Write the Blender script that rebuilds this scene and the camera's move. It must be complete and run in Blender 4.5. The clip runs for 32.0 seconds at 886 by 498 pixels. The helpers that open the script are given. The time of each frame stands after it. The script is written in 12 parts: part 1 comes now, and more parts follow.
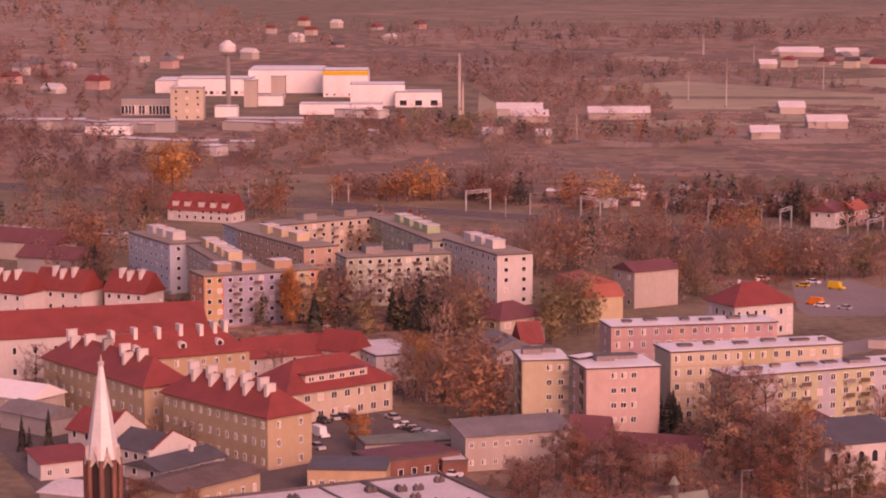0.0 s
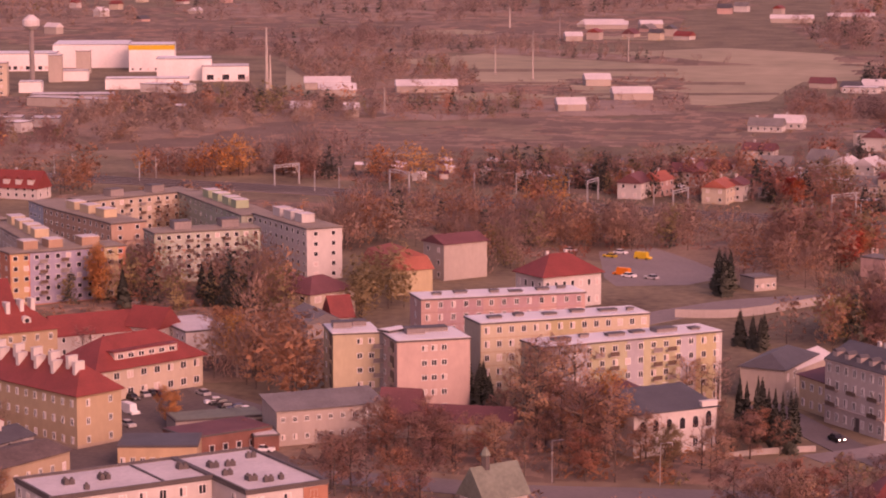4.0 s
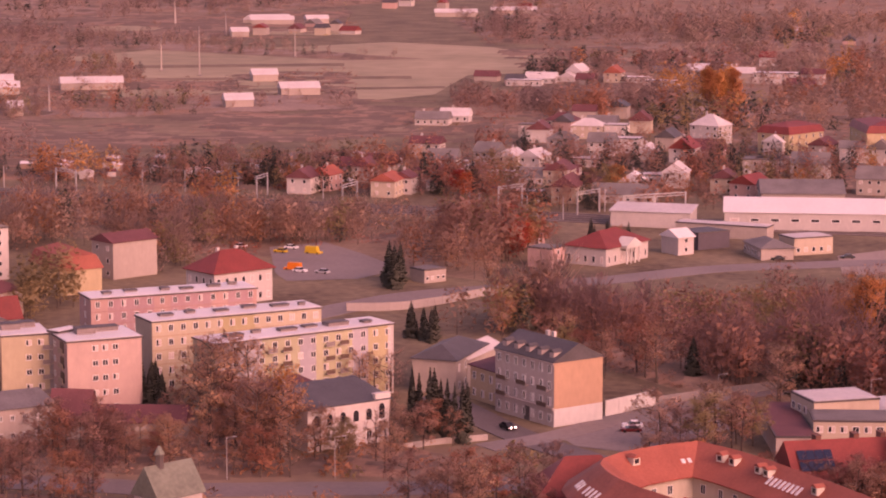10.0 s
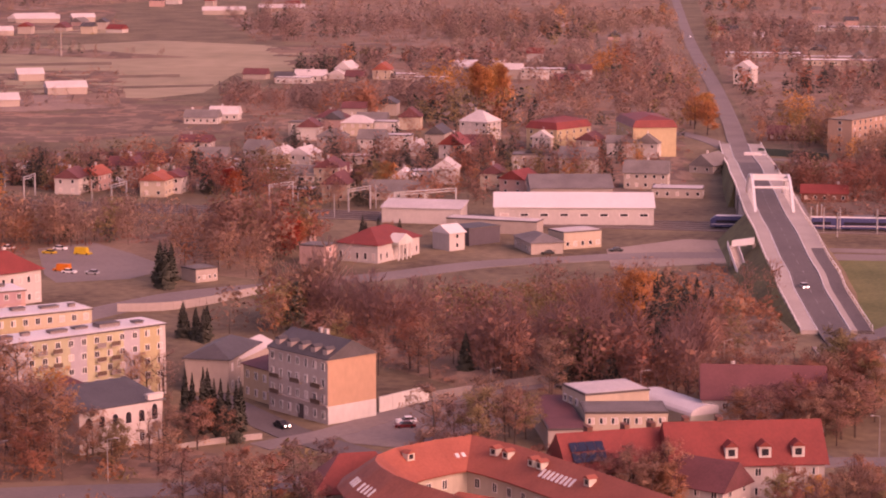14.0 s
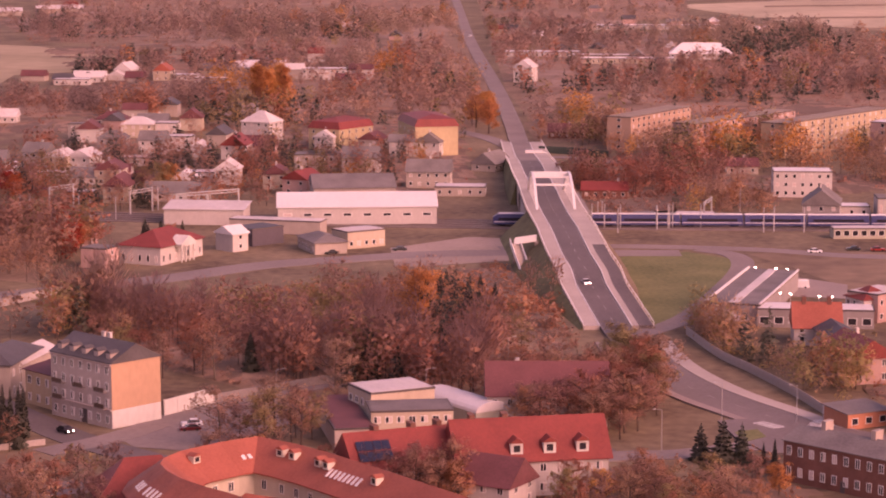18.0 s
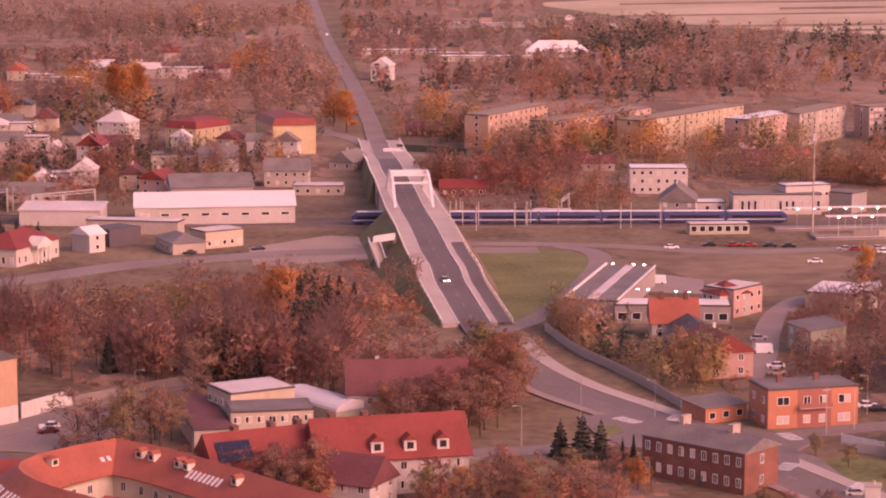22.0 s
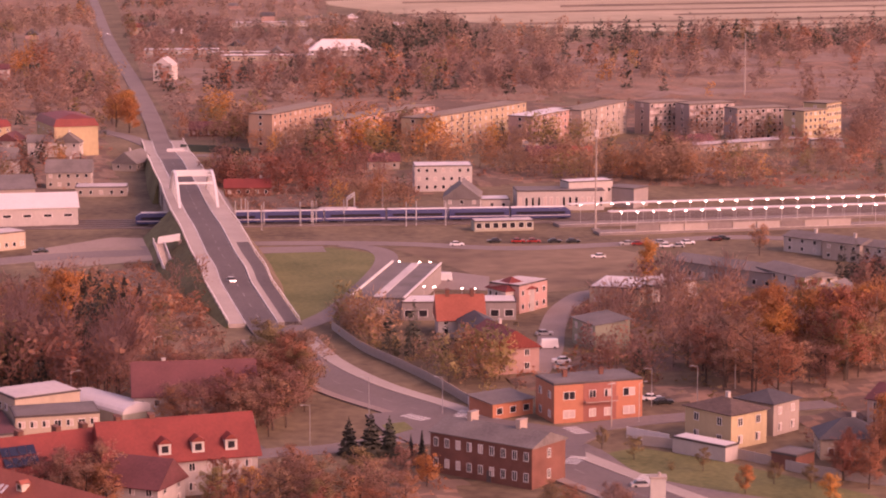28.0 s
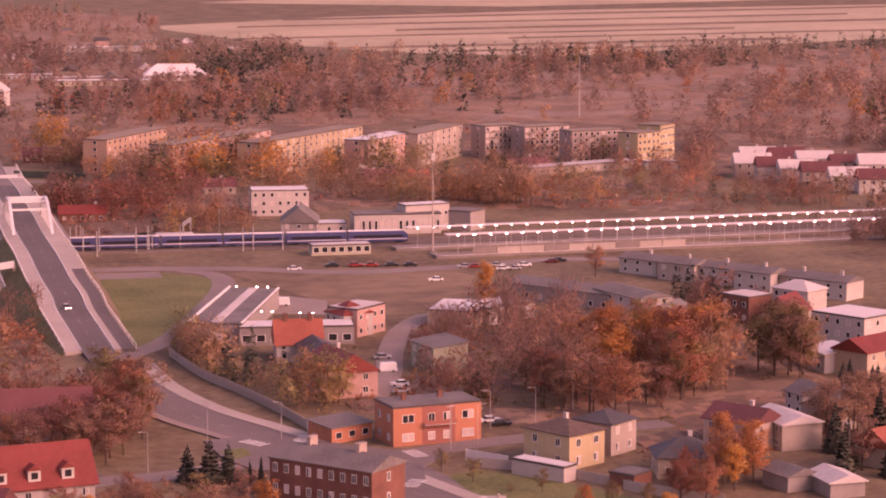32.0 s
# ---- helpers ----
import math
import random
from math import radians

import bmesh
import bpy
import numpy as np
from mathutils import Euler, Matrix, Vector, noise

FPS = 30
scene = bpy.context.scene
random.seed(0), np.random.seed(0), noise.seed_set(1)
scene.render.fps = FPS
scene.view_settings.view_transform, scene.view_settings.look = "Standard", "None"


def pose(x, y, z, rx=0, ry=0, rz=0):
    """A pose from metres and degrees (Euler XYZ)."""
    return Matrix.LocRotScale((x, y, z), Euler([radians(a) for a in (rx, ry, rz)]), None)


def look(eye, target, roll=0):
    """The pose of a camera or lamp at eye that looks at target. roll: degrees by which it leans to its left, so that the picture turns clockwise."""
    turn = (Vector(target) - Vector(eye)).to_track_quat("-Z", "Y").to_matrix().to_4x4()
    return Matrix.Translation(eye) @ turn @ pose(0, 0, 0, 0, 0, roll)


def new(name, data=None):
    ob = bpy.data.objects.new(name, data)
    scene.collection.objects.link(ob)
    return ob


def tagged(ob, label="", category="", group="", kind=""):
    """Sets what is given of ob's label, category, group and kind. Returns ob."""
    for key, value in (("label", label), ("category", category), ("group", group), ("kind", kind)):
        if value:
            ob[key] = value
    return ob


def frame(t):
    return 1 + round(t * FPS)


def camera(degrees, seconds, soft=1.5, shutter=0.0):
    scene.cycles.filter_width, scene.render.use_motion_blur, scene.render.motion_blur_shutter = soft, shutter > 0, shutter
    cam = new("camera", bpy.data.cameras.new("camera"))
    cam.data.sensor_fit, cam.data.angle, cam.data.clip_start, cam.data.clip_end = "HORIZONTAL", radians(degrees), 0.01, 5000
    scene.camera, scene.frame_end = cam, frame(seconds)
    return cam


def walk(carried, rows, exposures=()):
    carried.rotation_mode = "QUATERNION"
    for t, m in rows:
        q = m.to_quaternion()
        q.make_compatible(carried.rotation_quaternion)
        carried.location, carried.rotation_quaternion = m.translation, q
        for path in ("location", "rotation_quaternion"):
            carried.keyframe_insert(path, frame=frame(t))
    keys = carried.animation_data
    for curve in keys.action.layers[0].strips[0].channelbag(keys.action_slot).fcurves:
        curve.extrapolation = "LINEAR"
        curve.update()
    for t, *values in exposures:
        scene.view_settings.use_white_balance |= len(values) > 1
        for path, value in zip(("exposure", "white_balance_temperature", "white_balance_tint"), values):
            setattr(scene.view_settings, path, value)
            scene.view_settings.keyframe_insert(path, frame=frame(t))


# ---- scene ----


# ---------- light ----------
EXPOSURES = [(0.0, 0.38, 9000, 82.5), (8.0, 0.54, 9000, 82.5), (18.0, 0.70, 9200, 80.5), (27.0, 0.74, 9300, 80.5), (32.0, 0.68, 9300, 80.5)]
world = bpy.data.worlds.new("dusk_sky")
scene.world = world
world.use_nodes = True
sky = world.node_tree.nodes.new("ShaderNodeTexSky")
sky.sky_type, sky.sun_disc = "NISHITA", False
sky.sun_elevation, sky.sun_rotation = radians(32), radians(135)
sky.dust_density, sky.ozone_density = 2.5, 1.0
world.node_tree.links.new(sky.outputs["Color"], world.node_tree.nodes["Background"].inputs["Color"])
world.node_tree.nodes["Background"].inputs["Strength"].default_value = 0.14
sun = new("sun", bpy.data.lights.new("sun", "SUN"))
sun.data.energy, sun.data.angle, sun.data.color = 0.85, radians(34), (1.0, 0.797, 0.7)
sun.matrix_basis = look((300, -300, 220), (0, 0, 0))

# ---------- camera ----------
cam = camera(21.09, 32.0, soft=2.0)
EYE = (0.0, 0.0, 105.0)
PATH = [  # seconds, turn to the right, tilt
    (0.0, -19.000, -7.574),
    (0.5, -18.452, -7.688),
    (1.0, -17.794, -8.110),
    (1.5, -17.237, -8.142),
    (2.0, -16.724, -8.156),
    (2.5, -16.220, -8.164),
    (3.0, -15.625, -8.180),
    (3.5, -15.012, -8.195),
    (5.5, -12.389, -8.247),
    (6.0, -11.755, -8.260),
    (6.5, -11.106, -8.273),
    (7.0, -10.450, -8.277),
    (7.5, -9.802, -8.280),
    (8.0, -9.135, -8.285),
    (8.5, -8.449, -8.294),
    (9.0, -7.729, -8.299),
    (9.5, -7.043, -8.310),
    (10.0, -6.371, -8.324),
    (10.5, -5.696, -8.328),
    (11.0, -5.013, -8.338),
    (11.5, -4.310, -8.341),
    (12.0, -3.596, -8.344),
    (12.5, -2.897, -8.361),
    (13.0, -2.190, -8.376),
    (13.5, -1.486, -8.381),
    (14.0, -0.821, -8.387),
    (14.5, -0.081, -8.393),
    (16.5, 2.348, -8.395),
    (17.0, 3.270, -8.387),
    (17.5, 3.947, -8.387),
    (18.0, 4.436, -8.393),
    (18.5, 4.880, -8.389),
    (19.0, 5.328, -8.401),
    (19.5, 5.762, -8.409),
    (20.0, 6.190, -8.414),
    (20.5, 6.619, -8.418),
    (21.0, 7.044, -8.419),
    (21.5, 7.473, -8.426),
    (22.0, 7.872, -8.430),
    (22.5, 8.257, -8.436),
    (23.0, 8.678, -8.437),
    (23.5, 9.112, -8.434),
    (24.0, 9.524, -8.432),
    (24.5, 9.948, -8.435),
    (25.0, 10.380, -8.439),
    (25.5, 10.812, -8.438),
    (27.5, 12.610, -8.461),
    (28.0, 13.077, -8.461),
    (28.5, 13.541, -8.476),
    (29.0, 14.023, -8.480),
    (29.5, 14.528, -8.477),
    (30.0, 15.038, -8.483),
    (30.5, 15.520, -8.061),
    (31.0, 16.018, -7.895),
    (31.5, 16.531, -7.890),
    (32.0, 17.028, -7.888),
]
walk(cam, [(t, pose(*EYE, 90 + tilt, 0, -turn)) for t, turn, tilt in PATH], EXPOSURES)

# ---------- materials ----------
def mat(name, base, rough=0.8, var=0.18, fine=6.0, broad=0.25, bump=0.15, metal=0.0, vary=0.0, spec=0.3, streak=False, hue=None, leafy=0.0):
    m = bpy.data.materials.new(name)
    m.use_nodes = True
    nt = m.node_tree
    nd, lk = nt.nodes, nt.links
    b = nd["Principled BSDF"]
    b.inputs["Roughness"].default_value, b.inputs["Metallic"].default_value = rough, metal
    b.inputs["Specular IOR Level"].default_value = spec
    tc = nd.new("ShaderNodeTexCoord")
    src = tc.outputs["Object"]
    if streak:
        mp = nd.new("ShaderNodeMapping")
        mp.inputs["Scale"].default_value = (0.4, 0.4, 0.22)
        lk.new(src, mp.inputs["Vector"])
        src = mp.outputs["Vector"]
    n1, n2 = nd.new("ShaderNodeTexNoise"), nd.new("ShaderNodeTexNoise")
    n1.inputs["Scale"].default_value, n2.inputs["Scale"].default_value = fine, broad
    n1.inputs["Detail"].default_value, n2.inputs["Detail"].default_value = 4, 5
    lk.new(src, n1.inputs["Vector"]), lk.new(src, n2.inputs["Vector"])
    add = nd.new("ShaderNodeMath")
    add.operation = "MULTIPLY_ADD"
    lk.new(n2.outputs["Fac"], add.inputs[0])
    add.inputs[1].default_value = 1.4
    lk.new(n1.outputs["Fac"], add.inputs[2])
    mr = nd.new("ShaderNodeMapRange")
    lk.new(add.outputs[0], mr.inputs["Value"])
    mr.inputs["From Min"].default_value, mr.inputs["From Max"].default_value = 0.75, 1.65
    mx = nd.new("ShaderNodeMix")
    mx.data_type = "RGBA"
    lk.new(mr.outputs["Result"], mx.inputs["Factor"])
    other = hue if hue else base
    mx.inputs["A"].default_value = (*[c * (1 - var) for c in base], 1)
    mx.inputs["B"].default_value = (*[min(1, c * (1 + var)) for c in other], 1)
    out = mx.outputs["Result"]
    if vary:
        oi, geo, hs = nd.new("ShaderNodeObjectInfo"), nd.new("ShaderNodeNewGeometry"), nd.new("ShaderNodeHueSaturation")
        sm = nd.new("ShaderNodeMath")
        sm.operation = "MULTIPLY_ADD"
        sm.inputs[1].default_value = 0.2
        lk.new(geo.outputs["Random Per Island"], sm.inputs[0]), lk.new(oi.outputs["Random"], sm.inputs[2])
        v = nd.new("ShaderNodeMapRange")
        v.inputs["From Max"].default_value = 1.35
        v.inputs["To Min"].default_value, v.inputs["To Max"].default_value = 1 - vary, 1 + vary
        lk.new(sm.outputs[0], v.inputs["Value"]), lk.new(v.outputs["Result"], hs.inputs["Value"])
        h = nd.new("ShaderNodeMapRange")
        h.inputs["To Min"].default_value, h.inputs["To Max"].default_value = 0.5 - 0.06 * vary, 0.5 + 0.06 * vary
        lk.new(oi.outputs["Random"], h.inputs["Value"]), lk.new(h.outputs["Result"], hs.inputs["Hue"])
        lk.new(out, hs.inputs["Color"])
        out = hs.outputs["Color"]
    lk.new(out, b.inputs["Base Color"])
    if leafy:  # thin leaves let light through
        tr, ms = nd.new("ShaderNodeBsdfTranslucent"), nd.new("ShaderNodeMixShader")
        lk.new(out, tr.inputs["Color"])
        ms.inputs["Fac"].default_value = leafy
        lk.new(b.outputs["BSDF"], ms.inputs[1]), lk.new(tr.outputs["BSDF"], ms.inputs[2])
        lk.new(ms.outputs["Shader"], nd["Material Output"].inputs["Surface"])
    if bump:
        bp = nd.new("ShaderNodeBump")
        bp.inputs["Strength"].default_value, bp.inputs["Distance"].default_value = bump, 0.05
        lk.new(n1.outputs["Fac"], bp.inputs["Height"]), lk.new(bp.outputs["Normal"], b.inputs["Normal"])
    return m


def plain(name, base, rough=0.5, metal=0.0, emit=0.0):
    m = mat(name, base, rough, 0.06, 8.0, 0.6, 0.0, metal)
    if emit:
        b = m.node_tree.nodes["Principled BSDF"]
        b.inputs["Emission Color"].default_value, b.inputs["Emission Strength"].default_value = (*base, 1), emit
    return m


PLASTER = {}


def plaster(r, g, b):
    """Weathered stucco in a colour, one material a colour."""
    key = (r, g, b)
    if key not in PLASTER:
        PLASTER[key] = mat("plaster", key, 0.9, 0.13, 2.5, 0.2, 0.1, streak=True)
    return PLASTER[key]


GLASS = plain("window_glass", (0.035, 0.03, 0.035), 0.12)
FRAME = plain("window_frame_white", (0.72, 0.66, 0.62), 0.5)
FRAME_DARK = plain("window_frame_brown", (0.12, 0.07, 0.05), 0.5)
CURTAIN = plain("window_blind", (0.55, 0.42, 0.38), 0.7)
ROOF_RED = mat("red_roof_sheet", (0.23, 0.045, 0.035), 0.55, 0.22, 2.0, 0.2, 0.2)
ROOF_ORANGE = mat("orange_clay_tile", (0.35, 0.095, 0.062), 0.7, 0.22, 2.0, 0.15, 0.3)
ROOF_BROWN = mat("brown_tile", (0.30, 0.085, 0.055), 0.7, 0.25, 2.0, 0.3, 0.3)
ROOF_MAROON = mat("maroon_tile", (0.16, 0.055, 0.055), 0.7, 0.25, 2.0, 0.2, 0.3)
ROOF_GREY = mat("grey_roof_felt", (0.18, 0.15, 0.142), 0.85, 0.3, 2.0, 0.15, 0.2)
ROOF_TAN = mat("tan_roof_felt", (0.27, 0.20, 0.155), 0.85, 0.25, 2.0, 0.15, 0.2)
ROOF_DARK = mat("dark_slate_roof", (0.088, 0.075, 0.077), 0.6, 0.3, 2.5, 0.2, 0.2)
ROOF_RUSTY = mat("rust_stained_roof_felt", (0.135, 0.088, 0.075), 0.85, 0.35, 1.5, 0.2, 0.2)
ROOF_PALE = mat("pale_roof_membrane", (0.55, 0.47, 0.45), 0.7, 0.16, 1.0, 0.12, 0.1)
ROOF_WHITE = mat("white_metal_roof", (0.68, 0.60, 0.58), 0.5, 0.08, 1.0, 0.1, 0.05)
ROOF_GREEN = mat("green_copper_roof", (0.155, 0.155, 0.12), 0.7, 0.3, 1.5, 0.3, 0.2)
TRIM_DARK = mat("dark_metal_trim", (0.10, 0.075, 0.07), 0.6, 0.2)
CONCRETE = mat("pale_concrete", (0.42, 0.34, 0.30), 0.85, 0.14, 1.5, 0.08, 0.15)
CONC_DARK = mat("weathered_concrete", (0.24, 0.19, 0.175), 0.9, 0.25, 1.5, 0.1, 0.2)
ASPHALT = mat("asphalt", (0.135, 0.105, 0.102), 0.85, 0.25, 1.2, 0.05, 0.1)
ASPHALT_GREY = mat("greyed_asphalt", (0.185, 0.143, 0.135), 0.88, 0.2, 1.0, 0.05, 0.1)
ASPHALT_PALE = mat("worn_asphalt", (0.235, 0.18, 0.165), 0.9, 0.22, 0.8, 0.04, 0.1)
# Asphalt yard colour, darkened to imitate shadows between the houses.
YARD = mat("worn_yard", (0.125, 0.09, 0.078), 0.92, 0.35, 0.9, 0.07, 0.15)
PAVING = mat("concrete_paving", (0.30, 0.225, 0.20), 0.9, 0.18, 1.5, 0.06, 0.1)
GRAVEL = mat("sandy_gravel", (0.33, 0.24, 0.20), 0.95, 0.25, 0.8, 0.04, 0.2)
BALLAST = mat("rail_ballast", (0.20, 0.145, 0.13), 0.95, 0.35, 3.0, 0.06, 0.3)
STEEL = plain("galvanised_steel", (0.52, 0.47, 0.45), 0.45, 0.5)
WHITE_STEEL = plain("white_painted_steel", (0.70, 0.64, 0.62), 0.4)
RAIL = plain("rail_steel", (0.25, 0.20, 0.18), 0.35, 0.9)
BRICK = mat("old_red_brick", (0.205, 0.085, 0.063), 0.9, 0.3, 5.0, 0.3, 0.3)
LINE = plain("road_marking_white", (0.75, 0.70, 0.67), 0.7)
LINE_WORN = mat("worn_road_marking", (0.30, 0.26, 0.245), 0.8, 0.35, 2.0, 0.3, 0.0)
LAMP_GLOW = plain("lamp_light", (1.0, 0.93, 0.85), 0.5, 0.0, 9.0)
BARK = mat("bark", (0.11, 0.072, 0.058), 0.95, 0.3, 4.0, 0.5, 0.3, vary=0.25)
BARK_PALE = mat("pale_birch_bark", (0.40, 0.33, 0.29), 0.9, 0.3, 4.0, 0.5, 0.2)
TWIG = mat("bare_twigs", (0.47, 0.275, 0.215), 0.95, 0.2, 0.8, 0.08, 0.0, vary=0.2, leafy=0.5)
LEAF_RUST = mat("rust_leaves", (0.52, 0.20, 0.115), 0.85, 0.25, 0.6, 0.05, 0.0, vary=0.2, leafy=0.45, hue=(0.50, 0.225, 0.135))
LEAF_BROWN = mat("brown_leaves", (0.44, 0.228, 0.165), 0.9, 0.25, 0.6, 0.05, 0.0, vary=0.2, leafy=0.45, hue=(0.42, 0.232, 0.165))
LEAF_TAN = mat("tan_leaves", (0.56, 0.275, 0.165), 0.9, 0.22, 0.6, 0.05, 0.0, vary=0.2, leafy=0.45, hue=(0.53, 0.28, 0.175))
# Leaves of far trees, with distance haze put into the base colour.
LEAF_DULL = mat("haze_dulled_leaves", (0.43, 0.275, 0.225), 0.9, 0.2, 0.5, 0.04, 0.0, vary=0.15, leafy=0.45, hue=(0.43, 0.275, 0.205))
# Russet made pinker and paler to carry haze in the colour.
LEAF_RUSSET = mat("hazed_russet_leaves", (0.50, 0.275, 0.205), 0.9, 0.22, 0.5, 0.04, 0.0, vary=0.2, leafy=0.45, hue=(0.47, 0.29, 0.22))
LEAF_ORANGE = mat("orange_leaves", (0.72, 0.32, 0.115), 0.8, 0.2, 0.6, 0.08, 0.0, vary=0.2, leafy=0.45)
LEAF_RED = mat("red_leaves", (0.52, 0.10, 0.05), 0.8, 0.2, 0.6, 0.1, 0.0, vary=0.2, leafy=0.45)
LEAF_OLIVE = mat("olive_leaves", (0.37, 0.25, 0.125), 0.85, 0.25, 0.6, 0.06, 0.0, vary=0.22, leafy=0.45)
NEEDLE = mat("dark_needles", (0.105, 0.098, 0.075), 0.9, 0.25, 0.8, 0.1, 0.0, vary=0.25, leafy=0.35)
BRUSH_DULL = mat("dull_brushwood", (0.235, 0.145, 0.112), 0.95, 0.34, 0.5, 0.05, 0.0, hue=(0.255, 0.16, 0.115))
BRUSH_RUST = mat("rusty_brushwood", (0.26, 0.135, 0.088), 0.95, 0.28, 0.5, 0.05, 0.0, hue=(0.28, 0.165, 0.12))
BRUSH_TWIG = mat("bare_brushwood", (0.275, 0.185, 0.15), 0.95, 0.25, 0.5, 0.05, 0.0)
BRUSH_DARK = mat("dark_brushwood", (0.165, 0.105, 0.08), 0.95, 0.3, 0.5, 0.05, 0.0)
SOIL = mat("autumn_ground", (0.165, 0.098, 0.065), 0.97, 0.5, 0.35, 0.035, 0.3, hue=(0.185, 0.13, 0.08))
BANK = mat("rough_bank_grass", (0.15, 0.108, 0.062), 0.97, 0.4, 0.6, 0.06, 0.3, hue=(0.15, 0.135, 0.065))
LITTER = mat("fallen_leaves", (0.205, 0.118, 0.082), 0.97, 0.38, 0.5, 0.05, 0.2, hue=(0.235, 0.15, 0.10))
GRASS = mat("damp_grass", (0.13, 0.145, 0.055), 0.95, 0.35, 0.8, 0.05, 0.3, hue=(0.17, 0.155, 0.065))
# Far field colour, lifted in its base tone to imitate haze.
FIELD = mat("stubble_field", (0.42, 0.325, 0.22), 0.97, 0.2, 0.05, 0.006, 0.1, hue=(0.47, 0.355, 0.25))
FIELD_OLIVE = mat("pale_grass_field", (0.30, 0.235, 0.145), 0.97, 0.25, 0.06, 0.008, 0.1, hue=(0.34, 0.25, 0.165))
FIELD_DULL = mat("fallow_field", (0.19, 0.112, 0.076), 0.97, 0.42, 0.12, 0.014, 0.1, hue=(0.225, 0.15, 0.098))
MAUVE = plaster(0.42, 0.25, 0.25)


# ---------- mesh building ----------
class Shape:
    def __init__(self):
        self.v, self.f, self.m = [], [], []

    def poly(self, pts, m=0):
        n = len(self.v)
        self.v += [tuple(p) for p in pts]
        self.f.append(tuple(range(n, n + len(pts))))
        self.m.append(m)
        return self

    def box(self, x0, x1, y0, y1, z0, z1, m=0):
        n = len(self.v)
        self.v += [(x, y, z) for z in (z0, z1) for x, y in ((x0, y0), (x1, y0), (x1, y1), (x0, y1))]
        self.f += [tuple(n + i for i in q) for q in ((3, 2, 1, 0), (4, 5, 6, 7), (0, 1, 5, 4), (1, 2, 6, 5), (2, 3, 7, 6), (3, 0, 4, 7))]
        self.m += [m] * 6
        return self

    def prism(self, ring, z0, z1, m=0, top=None):
        """ring: points (x, y) counter-clockwise; top: the ring above, if it differs."""
        n, k = len(self.v), len(ring)
        self.v += [(x, y, z0) for x, y in ring] + [(x, y, z1) for x, y in (top or ring)]
        self.f += [tuple(range(n + k - 1, n - 1, -1)), tuple(range(n + k, n + 2 * k))]
        self.f += [(n + i, n + (i + 1) % k, n + k + (i + 1) % k, n + k + i) for i in range(k)]
        self.m += [m] * (k + 2)
        return self

    def tube(self, a, b, r0, r1=None, k=6, m=0):
        a, b = Vector(a), Vector(b)
        r1 = r0 if r1 is None else r1
        d = (b - a).normalized()
        u = d.cross((0, 0, 1) if abs(d.z) < 0.9 else (1, 0, 0)).normalized()
        w = d.cross(u)
        n = len(self.v)
        for p, r in ((a, r0), (b, r1)):
            self.v += [tuple(p + u * (r * math.cos(i * math.tau / k)) + w * (r * math.sin(i * math.tau / k))) for i in range(k)]
        self.f += [(n + i, n + (i + 1) % k, n + k + (i + 1) % k, n + k + i) for i in range(k)]
        self.f += [tuple(range(n + k - 1, n - 1, -1)), tuple(range(n + k, n + 2 * k))]
        self.m += [m] * (k + 2)
        return self

    def mesh(self, name, mats):
        me = bpy.data.meshes.new(name)
        me.from_pydata(self.v, [], self.f)
        for m in mats:
            me.materials.append(m)
        if len(mats) > 1:
            me.polygons.foreach_set("material_index", self.m)
        me.update()
        return me


def part(name, shape, mats, parent, label="", at=None):
    """One mesh object under a thing or a part. shape: a Shape or a mesh that is shared."""
    me = shape if isinstance(shape, bpy.types.Mesh) else shape.mesh(name, mats if isinstance(mats, (list, tuple)) else [mats])
    ob = new(name, me)
    ob.parent = parent
    if at is not None:
        ob.matrix_local = at
    if label:
        ob["label"] = label
    return ob


def thing(name, label, category, x, y, z=0.0, rot=0.0, group="", kind=""):
    ob = new(name)
    ob.empty_display_size = 0.5
    ob.matrix_basis = pose(x, y, z, 0, 0, rot)
    return tagged(ob, label, category, group, kind)


FOOT = []  # footprints that trees keep clear of: x, y, rot, half length, half width


def clear(x, y, rad=1.5):
    for fx, fy, c, s, hl, hw in FOOT:
        dx, dy = x - fx, y - fy
        if abs(dx * c + dy * s) < hl + rad and abs(dy * c - dx * s) < hw + rad:
            return False
    return True


def keep_clear(x, y, rot, L, W):
    FOOT.append((x, y, math.cos(radians(rot)), math.sin(radians(rot)), L / 2, W / 2))


WINDOWS = {}


